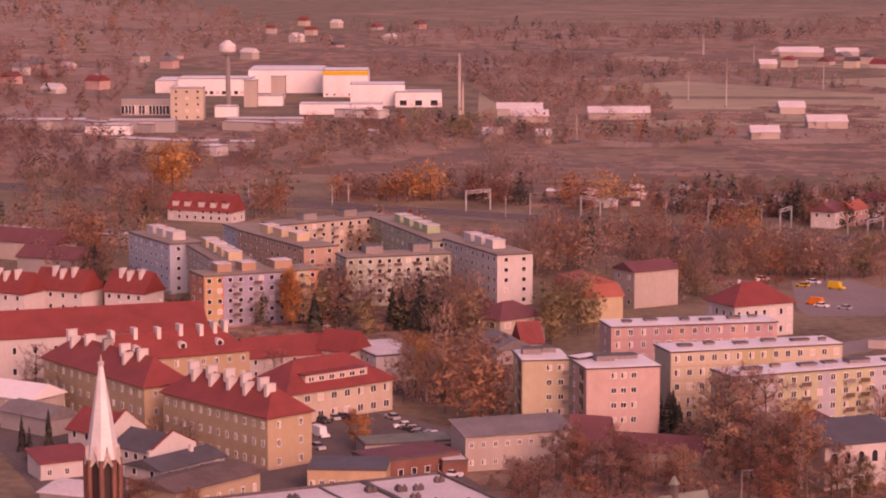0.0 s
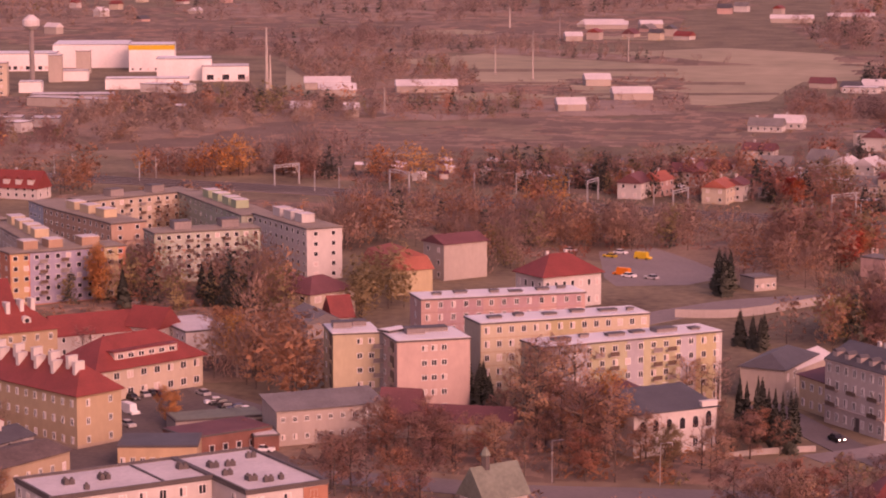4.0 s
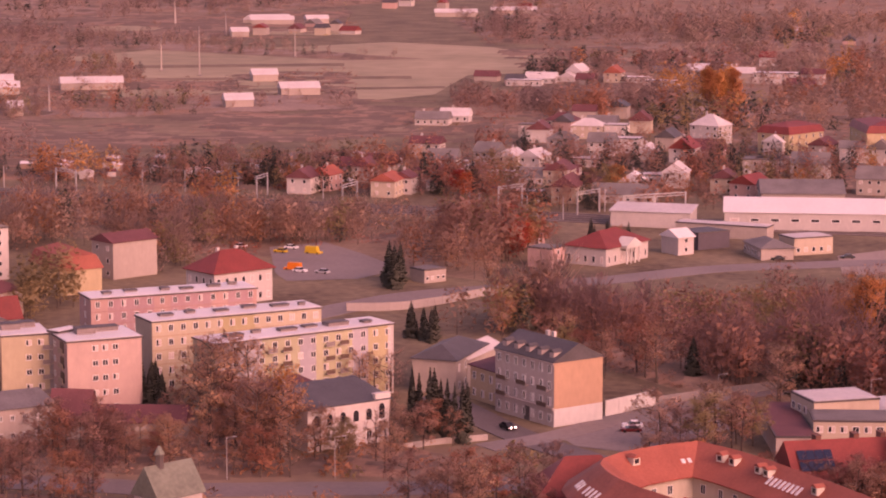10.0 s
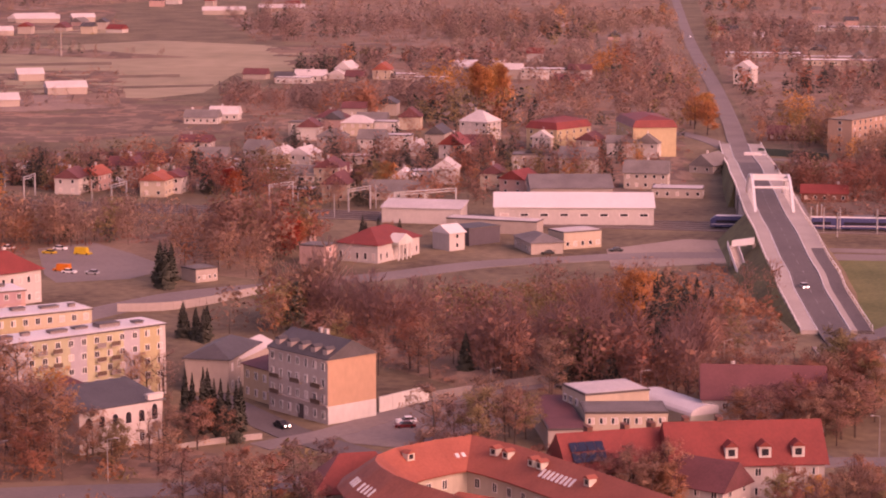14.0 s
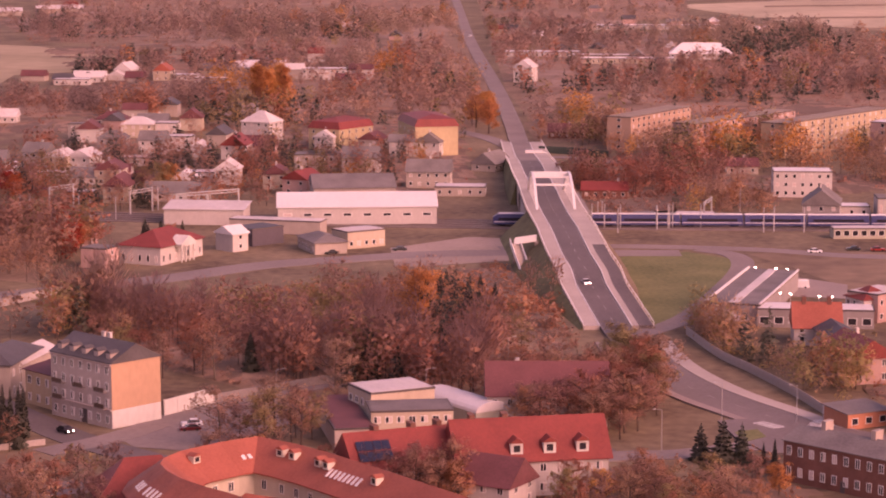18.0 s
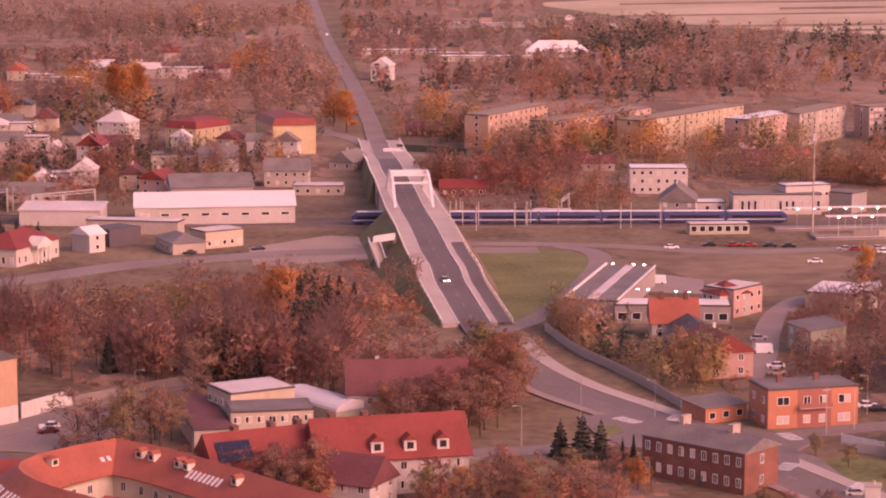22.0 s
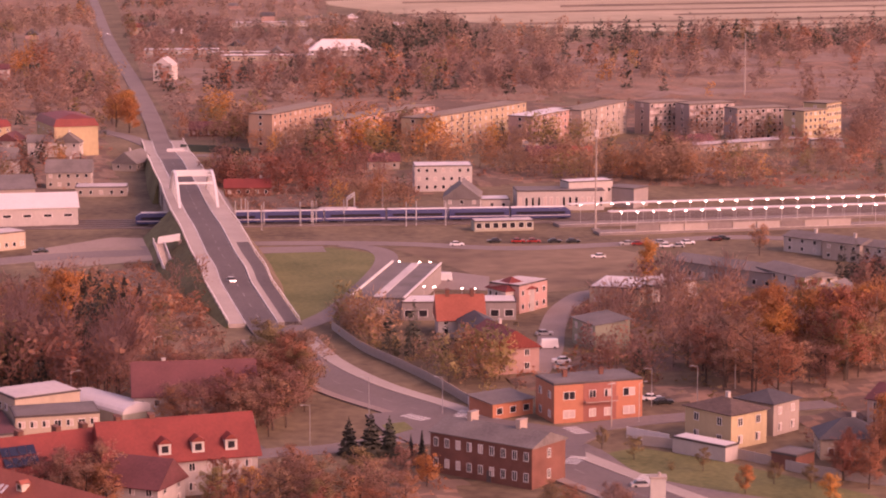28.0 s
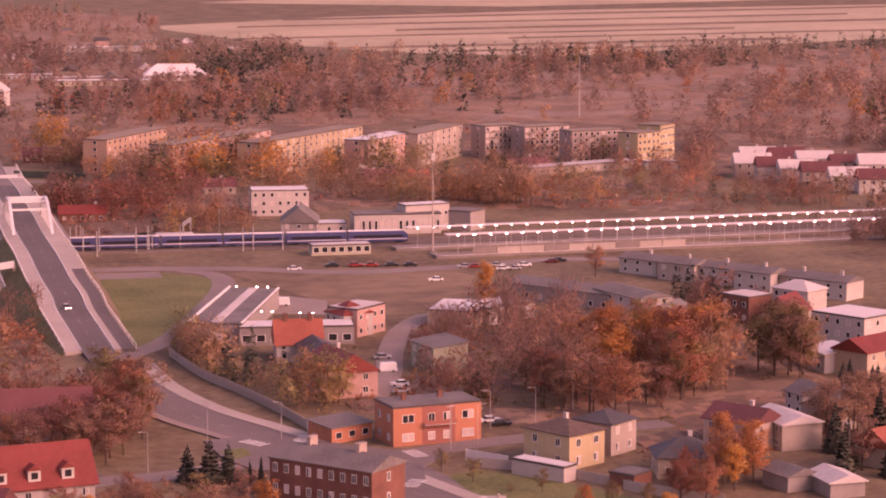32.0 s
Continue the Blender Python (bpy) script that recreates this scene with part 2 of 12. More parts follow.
def ring_mesh(w, h, e, d, mullion):
    """A window frame as one joined ring of depth d, with a bar in the middle if there is one."""
    xs = [-w / 2, -w / 2 + e, w / 2 - e, w / 2] if not mullion else [-w / 2, -w / 2 + e, -0.05, 0.05, w / 2 - e, w / 2]
    zs = [0, e, h - e, h]
    s, n, k = Shape(), len(xs), 4
    for y in (-d, 0.0):
        s.v += [(x, y, z) for z in zs for x in xs]
    f = lambda i, j, b: b * n * k + j * n + i
    holes = [(1, 1)] if not mullion else [(1, 1), (3, 1)]
    for j in range(3):
        for i in range(n - 1):
            if (i, j) not in holes:
                s.f.append((f(i, j, 0), f(i + 1, j, 0), f(i + 1, j + 1, 0), f(i, j + 1, 0)))
    for i, j in holes:
        q = [(i, j), (i + 1, j), (i + 1, j + 1), (i, j + 1)]
        s.f += [(f(*q[t], 0), f(*q[(t + 1) % 4], 0), f(*q[(t + 1) % 4], 1), f(*q[t], 1)) for t in range(4)]
    q = [(0, 0), (n - 1, 0), (n - 1, 3), (0, 3)]
    s.f += [(f(*q[t], 0), f(*q[t], 1), f(*q[(t + 1) % 4], 1), f(*q[(t + 1) % 4], 0)) for t in range(4)]
    s.m = [0] * len(s.f)
    return s


def window_mesh(w, h, kind):
    key = (w, h, kind)
    if key not in WINDOWS:
        e = 0.1
        s = ring_mesh(w, h, e, 0.09, w > 0.8)
        x0 = 0.0 if kind == "half" else -w / 2 + e
        p = Shape().box(x0, w / 2 - e, -0.04, -0.004, e, h - e)
        if kind == "half":
            p = Shape()
            p.v = [(x, y, z) for z in (e, h - e) for x, y in ((-w / 2 + e, -0.04), (0, -0.04), (w / 2 - e, -0.04))]
            p.f, p.m = [(0, 1, 4, 3), (1, 2, 5, 4)], [0, 1]
        frame_mat = FRAME_DARK if kind == "brown" else FRAME
        glass = [CURTAIN] if kind == "blind" else [GLASS, CURTAIN] if kind == "half" else [GLASS]
        WINDOWS[key] = (s.mesh("window", [frame_mat]), p.mesh("pane", glass))
    return WINDOWS[key]


def joined_window(w, h, kind):
    """Frame and pane in one mesh, for windows too far off to tell apart."""
    key = (w, h, kind, "far")
    if key not in WINDOWS:
        s = ring_mesh(w, h, 0.1, 0.09, False)
        n = len(s.v)
        s.v += [(x, -0.04, z) for x, z in ((-w / 2 + 0.1, 0.1), (w / 2 - 0.1, 0.1), (w / 2 - 0.1, h - 0.1), (-w / 2 + 0.1, h - 0.1))]
        s.f.append((n, n + 1, n + 2, n + 3))
        s.m.append(1)
        WINDOWS[key] = s.mesh("window", [FRAME, CURTAIN if kind == "blind" else GLASS])
    return WINDOWS[key]


def side_pose(side, L, W, u, z):
    """A pose on one wall of a box L x W: its -y looks outward; u runs from the wall's left as seen from outside."""
    if side == "S":
        return pose(-L / 2 + u, -W / 2, z)
    if side == "N":
        return pose(L / 2 - u, W / 2, z, 0, 0, 180)
    if side == "E":
        return pose(L / 2, -W / 2 + u, z, 0, 0, 90)
    return pose(-L / 2, W / 2 - u, z, 0, 0, -90)


def add_window(ob, side, L, W, u, z, w, h, kind="", panes=True):
    fm, pm = window_mesh(w, h, kind)
    if not panes:
        return part("window", joined_window(w, h, kind), None, ob, at=side_pose(side, L, W, u, z))
    win = part("window", fm, None, ob, at=side_pose(side, L, W, u, z))
    part("pane", pm, None, win)
    return win


def joined_windows(ob, L, W, sides, storeys, sh, w, h, sill, rng):
    """The small windows of a far house, frames and panes, joined into one part."""
    s = Shape()
    for side, n in sides.items():
        span = L if side in "SN" else W
        for st in range(storeys):
            for i in range(n):
                m = side_pose(side, L, W, span * (i + 0.5) / n, st * sh + sill)
                base = len(s.v)
                pts = [(-w / 2, 0, 0), (w / 2, 0, 0), (w / 2, 0, h), (-w / 2, 0, h)]
                pts += [(x, -0.1, z) for x, _, z in pts]
                pts += [(x * 0.84, -0.1, 0.1 + z * (h - 0.2) / h) for x, _, z in pts[:4]] + [(x * 0.84, -0.05, 0.1 + z * (h - 0.2) / h) for x, _, z in pts[:4]]
                s.v += [tuple(m @ Vector(p)) for p in pts]
                for k in range(4):
                    j = (k + 1) % 4
                    s.f += [(base + k, base + j, base + 4 + j, base + 4 + k), (base + 4 + k, base + 4 + j, base + 8 + j, base + 8 + k), (base + 8 + k, base + 8 + j, base + 12 + j, base + 12 + k)]
                s.f.append((base + 12, base + 13, base + 14, base + 15))
                s.m += [0] * 12 + [2 if rng.random() < 0.2 else 1]
    tagged(part("glazing", s, [FRAME, GLASS, CURTAIN], ob), kind="stuff")


def windows(ob, L, W, sides, storeys, sh, w=1.3, h=1.4, sill=0.9, panes=True, z0=0.0, mix=0.35, rng=None, lit=0):
    """sides: {"S": number in a row, ...}"""
    rng = rng or random.Random(int(abs(ob.location.x * 7 + ob.location.y * 13)))
    if math.hypot(ob.location.x, ob.location.y) > 585:
        return joined_windows(ob, L, W, sides, storeys, sh, w, h, sill, rng)
    for side, n in sides.items():
        if not n:
            continue
        span = L if side in "SN" else W
        for st in range(storeys):
            for i in range(n):
                k = "half" if rng.random() < mix else "blind" if rng.random() < 0.12 else ""
                add_window(ob, side, L, W, span * (i + 0.5) / n, z0 + st * sh + sill, w, h, k, panes)


def roof_shape(kind, L, W, H, rh, over=0.5, th=0.18, hip=None):
    """A roof over a box L x W with its eaves at H. gable and hip: the ridge runs along x; gablex: along y."""
    s = Shape()
    a, b = L / 2 + over, W / 2 + over
    if kind == "flat":
        s.box(-L / 2 - 0.15, L / 2 + 0.15, -W / 2 - 0.15, W / 2 + 0.15, H, H + 0.35)
    elif kind == "mono":
        s.v += [(-a, -b, H), (a, -b, H), (a, b, H + rh), (-a, b, H + rh)]
        s.v += [(x, y, z + th) for x, y, z in s.v]
        s.f += [(3, 2, 1, 0), (4, 5, 6, 7), (0, 1, 5, 4), (1, 2, 6, 5), (2, 3, 7, 6), (3, 0, 4, 7)]
        s.m += [0] * 6
    elif kind in ("gable", "hip"):
        i = 0 if kind == "gable" else (hip if hip is not None else min(b, a * 0.9))
        drop = rh * over / (W / 2)
        lo = [(-a, -b, H - drop), (a, -b, H - drop), (a, b, H - drop), (-a, b, H - drop)]
        rd = [(-a + i, 0, H + rh), (a - i, 0, H + rh)]
        for dz in (th, 0.0):
            n = len(s.v)
            s.v += [(x, y, z + dz) for x, y, z in lo + rd]
            if dz:
                s.f += [(n, n + 1, n + 5, n + 4), (n + 2, n + 3, n + 4, n + 5), (n + 1, n + 2, n + 5), (n + 3, n, n + 4)]
            else:
                s.f += [(n + 4, n + 5, n + 1, n), (n + 5, n + 4, n + 3, n + 2)]
        s.f += [(6, 7, 1, 0), (7, 8, 2, 1), (8, 9, 3, 2), (9, 6, 0, 3)]
        s.m = [0] * len(s.f)
    elif kind == "mansard":
        i = 1.6
        lo = [(-a, -b), (a, -b), (a, b), (-a, b)]
        mid = [(-a + i, -b + i), (a - i, -b + i), (a - i, b - i), (-a + i, b - i)]
        s.prism(lo, H, H + rh * 0.65, 0, mid)
        n = len(s.v)
        s.v += [(x, y, H + rh * 0.65) for x, y in mid] + [(-a + i + b - i, 0, H + rh), (a - i - b + i, 0, H + rh)]
        s.f += [(n, n + 1, n + 5, n + 4), (n + 2, n + 3, n + 4, n + 5), (n + 1, n + 2, n + 5), (n + 3, n, n + 4)]
        s.m += [0] * 4
    return s


def wall_shape(kind, L, W, H, rh, base=0.0):
    s = Shape()
    a, b = L / 2, W / 2
    if kind == "gable":
        n = len(s.v)
        s.v += [(-a, -b, base), (a, -b, base), (a, b, base), (-a, b, base), (-a, -b, H), (a, -b, H), (a, b, H), (-a, b, H), (-a, 0, H + rh - 0.03), (a, 0, H + rh - 0.03)]
        s.f += [(3, 2, 1, 0), (0, 1, 5, 4), (2, 3, 7, 6), (1, 2, 6, 9, 5), (3, 0, 4, 8, 7)]
        s.m += [0] * 5
    elif kind == "mono":
        s.v += [(-a, -b, base), (a, -b, base), (a, b, base), (-a, b, base), (-a, -b, H), (a, -b, H), (a, b, H + rh), (-a, b, H + rh)]
        s.f += [(3, 2, 1, 0), (4, 5, 6, 7), (0, 1, 5, 4), (1, 2, 6, 5), (2, 3, 7, 6), (3, 0, 4, 7)]
        s.m += [0] * 6
    else:
        s.box(-a, a, -b, b, base, H)
    return s


def chimney(ob, x, y, z0, z1, m, w=0.8, d=0.6):
    c = part("chimney", Shape().box(-w / 2, w / 2, -d / 2, d / 2, 0, z1 - z0).box(-w / 2 - 0.08, w / 2 + 0.08, -d / 2 - 0.08, d / 2 + 0.08, z1 - z0, z1 - z0 + 0.12), m, ob, at=pose(x, y, z0))
    return c


def building(name, label, category, x, y, rot, L, W, H, roof="gable", rh=3.0, wall=None, top=None, storeys=2, win=None, sh=None, wsize=(1.2, 1.4), chims=(), chim_mat=None, over=0.5, group="", panes=False, sill=0.9, hip=None, mix=0.35, door=None, plinth=None):
    """A house: wall, roof, chimneys, door and windows. win: windows a storey on each side."""
    ob = thing(name, label, category, x, y, 0, rot, group)
    keep_clear(x, y, rot, L, W)
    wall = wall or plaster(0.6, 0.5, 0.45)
    part("wall", wall_shape(roof, L, W, H, rh), wall, ob)
    rf = part("roof", roof_shape(roof, L, W, H, rh, over, hip=hip), TRIM_DARK if roof == "flat" else top or ROOF_RED, ob)
    if plinth:
        part("plinth", Shape().box(-L / 2 - 0.06, L / 2 + 0.06, -W / 2 - 0.06, W / 2 + 0.06, 0, 0.7), plinth, ob)
    if roof == "flat":
        part("roof_sheet", Shape().box(-L / 2 + 0.25, L / 2 - 0.25, -W / 2 + 0.25, W / 2 - 0.25, H + 0.35, H + 0.42), top or ROOF_GREY, ob)
    sh = sh or H / max(1, storeys)
    if win:
        windows(ob, L, W, win, storeys, sh, *wsize, sill, panes, mix=mix)
    for cx, cy in chims:
        zr = H + (rh * (1 - abs(cy) / (W / 2)) if roof in ("gable", "hip") else 0.3)
        big = chim_mat is not None
        chimney(ob, cx, cy, zr - 1.2, zr + (1.7 if big else 1.3), chim_mat or plaster(0.56, 0.47, 0.43), 0.95 if big else 0.8, 2.3 if big else 0.6)
    if door:
        side, u = door
        part("door", Shape().box(-0.5, 0.5, -0.08, 0, 0, 2.1), TRIM_DARK, ob, at=side_pose(side, L, W, u, 0.02))
    return ob


def smooth(points, step=4.0):
    """A curve through the points (Catmull-Rom), in steps of about that many metres."""
    P = [Vector(p) for p in points]
    P = [P[0] * 2 - P[1]] + P + [P[-1] * 2 - P[-2]]
    out = []
    for a, b, c, d in zip(P, P[1:], P[2:], P[3:]):
        n = max(2, int((c - b).length / step))
        for i in range(n):
            t = i / n
            out.append(0.5 * (2 * b + (c - a) * t + (2 * a - 5 * b + 4 * c - d) * t * t + (3 * b - a - 3 * c + d) * t**3))
    return out + [P[-2]]


def normals(line):
    out = []
    for i in range(len(line)):
        d = line[min(i + 1, len(line) - 1)] - line[max(i - 1, 0)]
        d = Vector((d.x, d.y, 0)).normalized()
        out.append(Vector((-d.y, d.x, 0)))
    return out


def ribbon(points, left, right, lift=0.05, down=None, step=4.0, raw=False):
    """A strip along a line of (x, y, z), from left metres to right metres of it (left is positive), with its sides down to z = down."""
    line = points if raw else smooth(points, step)
    nm = normals(line)
    s = Shape()
    up = Vector((0, 0, lift))
    for i, (p, n) in enumerate(zip(line, nm)):
        lf = left[0] + (left[1] - left[0]) * i / (len(line) - 1) if isinstance(left, tuple) else left
        rt = right[0] + (right[1] - right[0]) * i / (len(line) - 1) if isinstance(right, tuple) else right
        a, b = p + n * lf + up, p + n * rt + up
        lo = 0.0 if down is None else down
        s.v += [tuple(a), tuple(b), (b.x, b.y, min(lo, b.z)), (a.x, a.y, min(lo, a.z))]
    for i in range(len(line) - 1):
        k = 4 * i
        s.f.append((k, k + 1, k + 5, k + 4))
        s.f += [(k + 1, k + 2, k + 6, k + 5), (k + 3, k, k + 4, k + 7)]
    k = 4 * (len(line) - 1)
    s.f += [(0, 3, 2, 1), (k, k + 1, k + 2, k + 3)]
    s.m = [0] * len(s.f)
    return s


def setting(name, shape, m, label="", category="", kind="structure"):
    return tagged(new(name, shape.mesh(name, m if isinstance(m, (list, tuple)) else [m])), label, category, kind=kind)


def clear_line(points, half):
    for a, b in zip(points, points[1:]):
        a, b = Vector(a[:2]), Vector(b[:2])
        d = b - a
        c = (a + b) / 2
        keep_clear(c.x, c.y, math.degrees(math.atan2(d.y, d.x)), d.length, half * 2)


# ---------- trees ----------
def leaf_clump(s, p, size, rng, m):
    """A few small leaves set close together."""
    for i in range(4):
        q = p + Vector((rng.gauss(0, 0.8), rng.gauss(0, 0.8), rng.gauss(0, 0.6))) * size
        n = len(s.v)
        for k in range(3):
            s.v.append((q.x + rng.uniform(-0.62, 0.62) * size, q.y + rng.uniform(-0.62, 0.62) * size, max(0.05, q.z + rng.uniform(-0.55, 0.5) * size)))
        s.f.append((n, n + 1, n + 2))
        s.m.append(m)


def soft_crown(c, name, mats, mid, half):
    """A crown whose leaves all face outward and take the light as one rounded mass."""
    mid, half = Vector(mid), Vector(half)
    rng = random.Random(7)
    out = []
    for v in c.v:
        d = Vector((v[0] - mid.x, v[1] - mid.y, v[2] - mid.z))
        d = Vector((d.x / half.x, d.y / half.y, d.z / half.z + 0.7)) + Vector((rng.gauss(0, 0.16), rng.gauss(0, 0.16), rng.gauss(0, 0.16)))
        out.append(tuple(d.normalized()))
    for i, f in enumerate(c.f):
        a, b, e = (Vector(c.v[j]) for j in f[:3])
        if (b - a).cross(e - a).dot(Vector(out[f[0]]) + Vector(out[f[1]]) + Vector(out[f[2]])) < 0:
            c.f[i] = f[::-1]
    me = c.mesh(name, mats)
    me.shade_smooth()
    me.normals_split_custom_set_from_vertices(out)
    return me


def limb(s, a, b, r0, r1):
    """A three-sided limb without end caps."""
    d = (b - a).normalized()
    u = d.cross((0.3, 0.2, 1)).normalized()
    w = d.cross(u)
    n = len(s.v)
    for p, r in ((a, r0), (b, r1)):
        s.v += [tuple(p + (u * math.cos(i * 2.094) + w * math.sin(i * 2.094)) * r) for i in range(3)]
    s.f += [(n + i, n + (i + 1) % 3, n + 3 + (i + 1) % 3, n + 3 + i) for i in range(3)]
    s.m += [0] * 3


def broadleaf(seed, spread=0.36, leaves=2, size=0.45, low=0.28, twigs=4, slim=1.0):
    """A broad-leaved tree ten metres high: trunk with limbs, and a crown of twigs and leaf clumps."""
    rng = random.Random(seed)
    t, c = Shape(), Shape()
    top = Vector((rng.uniform(-0.4, 0.4), rng.uniform(-0.4, 0.4), 9.0))
    mid = Vector((rng.uniform(-0.25, 0.25), rng.uniform(-0.25, 0.25), 4.2))
    t.tube((0, 0, -0.2), mid, 0.19, 0.13, 6)
    t.tube(mid, top, 0.13, 0.03, 5)
    n = 11
    for i in range(n):
        f = low + (0.9 - low) * (i + rng.random() * 0.6) / n
        z = 10 * f
        a = mid * (z / 4.2) if z < 4.2 else mid.lerp(top, (z - 4.2) / 4.8)
        ang = i * 2.4 + rng.uniform(-0.5, 0.5)
        reach = 10 * spread * slim * math.sin(math.pi * min(0.95, 0.22 + 0.75 * (f - low) / (1 - low))) * rng.uniform(0.75, 1.15)
        b = a + Vector((math.cos(ang) * reach, math.sin(ang) * reach, rng.uniform(0.9, 2.1) * (1.25 - f * 0.6)))
        b.z = min(b.z, 9.7)
        limb(t, a, b, 0.07, 0.025)
        for j in range(4):
            g = a.lerp(b, 0.4 + 0.2 * j)
            e = g + Vector((rng.uniform(-1, 1), rng.uniform(-1, 1), rng.uniform(0.1, 1.1))) * (0.55 + 0.25 * reach)
            e.z = min(e.z, 10.2)
            limb(t, g, e, 0.035, 0.012)
            for k in range(twigs):
                q = g.lerp(e, rng.uniform(0.3, 1.0))
                w = Vector((rng.uniform(-1, 1), rng.uniform(-1, 1), rng.uniform(-0.2, 1.0))) * 0.75
                m = len(c.v)
                side = Vector((-w.y, w.x, 0.1)).normalized() * 0.04
                c.v += [tuple(q + side), tuple(q - side), tuple(q + w)]
                c.f.append((m, m + 1, m + 2))
                c.m.append(0)
                if rng.random() < 0.5:
                    w2 = w.cross((0.3, 0.5, 1)).normalized() * 0.5
                    m = len(c.v)
                    r = q + w * 0.5
                    c.v += [tuple(r + side * 0.8), tuple(r - side * 0.8), tuple(r + w2 + w * 0.35)]
                    c.f.append((m, m + 1, m + 2))
                    c.m.append(0)
            for k in range(leaves):
                q = g.lerp(e, rng.uniform(0.2, 1.15)) + Vector((rng.gauss(0, 0.3), rng.gauss(0, 0.3), rng.gauss(0, 0.25)))
                leaf_clump(c, q, size * rng.uniform(0.6, 1.15), rng, 1)
    return t, c


def conifer(seed, wide=0.24, levels=17):
    """A spruce ten metres high: a straight trunk and tiers of drooping, ragged boughs."""
    rng = random.Random(seed)
    t, c = Shape(), Shape()
    t.tube((0, 0, -0.2), (0, 0, 9.6), 0.17, 0.02, 6)
    for i in range(levels):
        f = i / (levels - 1)
        z = 0.7 + 9.1 * f
        reach = 10 * wide * (1 - f) ** 0.85 + 0.12
        k = 10 if f < 0.7 else 7
        for j in range(k):
            a = j * math.tau / k + i * 0.7 + rng.uniform(-0.2, 0.2)
            r = reach * rng.uniform(0.65, 1.15)
            d = Vector((math.cos(a), math.sin(a), 0))
            sd = Vector((-d.y, d.x, 0))
            drop = 0.22 * r + rng.uniform(0, 0.25)
            n = len(c.v)
            c.v += [(0, 0, z + 0.25), tuple(d * r * 0.55 + sd * r * 0.24 + Vector((0, 0, z - drop * 0.5))), tuple(d * r + Vector((0, 0, z - drop))),
                    tuple(d * r * 0.55 - sd * r * 0.24 + Vector((0, 0, z - drop * 0.5))), tuple(d * r * 0.6 + Vector((0, 0, z - drop - 0.45)))]
            c.f += [(n, n + 1, n + 2), (n, n + 2, n + 3), (n + 1, n + 4, n + 2), (n + 3, n + 2, n + 4)]
            c.m += [1] * 4
    return t, c


def shrub(seed):
    rng = random.Random(seed)
    t, c = Shape(), Shape()
    for i in range(7):
        a = i * 0.9
        b = Vector((math.cos(a) * 1.6 * rng.uniform(0.4, 1), math.sin(a) * 1.6 * rng.uniform(0.4, 1), rng.uniform(1.4, 2.6)))
        limb(t, Vector((0, 0, 0)), b, 0.06, 0.015)
        for j in range(13):
            q = b * rng.uniform(0.4, 1.1) + Vector((rng.gauss(0, 0.4), rng.gauss(0, 0.4), rng.gauss(0, 0.25)))
            q.z = max(0.2, q.z)
            leaf_clump(c, q, rng.uniform(0.25, 0.5), rng, 1)
    return t, c


TREES = {}
KINDS = {  # builder, trunk, leaves, label, number of forms
    "bare": (lambda s: broadleaf(s, 0.36, 1, 0.3, 0.2, 10), BARK, LEAF_BROWN, "bare autumn tree with fine brown twigs", 5),
    "thin": (lambda s: broadleaf(s, 0.36, 8, 0.34, 0.18, 9), BARK, LEAF_TAN, "half-bare autumn tree with sparse brown leaves", 5),
    "rust": (lambda s: broadleaf(s, 0.36, 15, 0.42, 0.16, 4), BARK, LEAF_RUST, "autumn tree with rust-coloured leaves", 5),
    "brown": (lambda s: broadleaf(s, 0.38, 14, 0.42, 0.16, 4), BARK, LEAF_BROWN, "autumn tree with dull brown leaves", 5),
    "orange": (lambda s: broadleaf(s, 0.34, 20, 0.46, 0.14), BARK, LEAF_ORANGE, "autumn tree with bright orange leaves", 3),
    "red": (lambda s: broadleaf(s, 0.34, 20, 0.46, 0.14), BARK, LEAF_RED, "autumn tree with red leaves", 2),
    "olive": (lambda s: broadleaf(s, 0.36, 17, 0.42, 0.16), BARK, LEAF_OLIVE, "tree with thinning olive-green leaves", 3),
    "poplar": (lambda s: broadleaf(s, 0.36, 20, 0.42, 0.08, 3, 0.42), BARK, LEAF_ORANGE, "slender poplar with yellow-orange leaves", 2),
    "birch": (lambda s: broadleaf(s, 0.28, 12, 0.34, 0.2, 6), BARK_PALE, LEAF_ORANGE, "pale-stemmed birch with a few orange leaves", 2),
    "spruce": (lambda s: conifer(s), BARK, NEEDLE, "dark green spruce with drooping boughs", 3),
    "cypress": (lambda s: conifer(s, 0.13, 20), BARK, NEEDLE, "slim dark green garden conifer", 2),
    "pine": (lambda s: conifer(s, 0.36, 12), BARK, NEEDLE, "broad dark green pine with ragged boughs", 2),
    "shrub": (shrub, BARK, LEAF_RUST, "low shrub with rust-brown leaves", 3),
    "shrub_green": (shrub, BARK, LEAF_OLIVE, "low shrub with olive-green leaves", 2),
    "shrub_brown": (shrub, BARK, LEAF_BROWN, "low shrub with dull brown leaves", 3),
}
LEAF_OF = {"bare": 0, "thin": 8, "rust": 2, "brown": 1, "orange": 3, "red": 4, "olive": 5, "poplar": 3, "birch": 3, "spruce": 6, "cypress": 6, "shrub": 2, "shrub_green": 5, "shrub_brown": 1, "low": 1, "low_rust": 2, "low_bare": 0, "dull": 9, "russet": 14}
LEAVES = (TWIG, LEAF_BROWN, LEAF_RUST, LEAF_ORANGE, LEAF_RED, LEAF_OLIVE, NEEDLE, BARK, LEAF_TAN, LEAF_DULL, BRUSH_DULL, BRUSH_RUST, BRUSH_TWIG, BRUSH_DARK, LEAF_RUSSET)


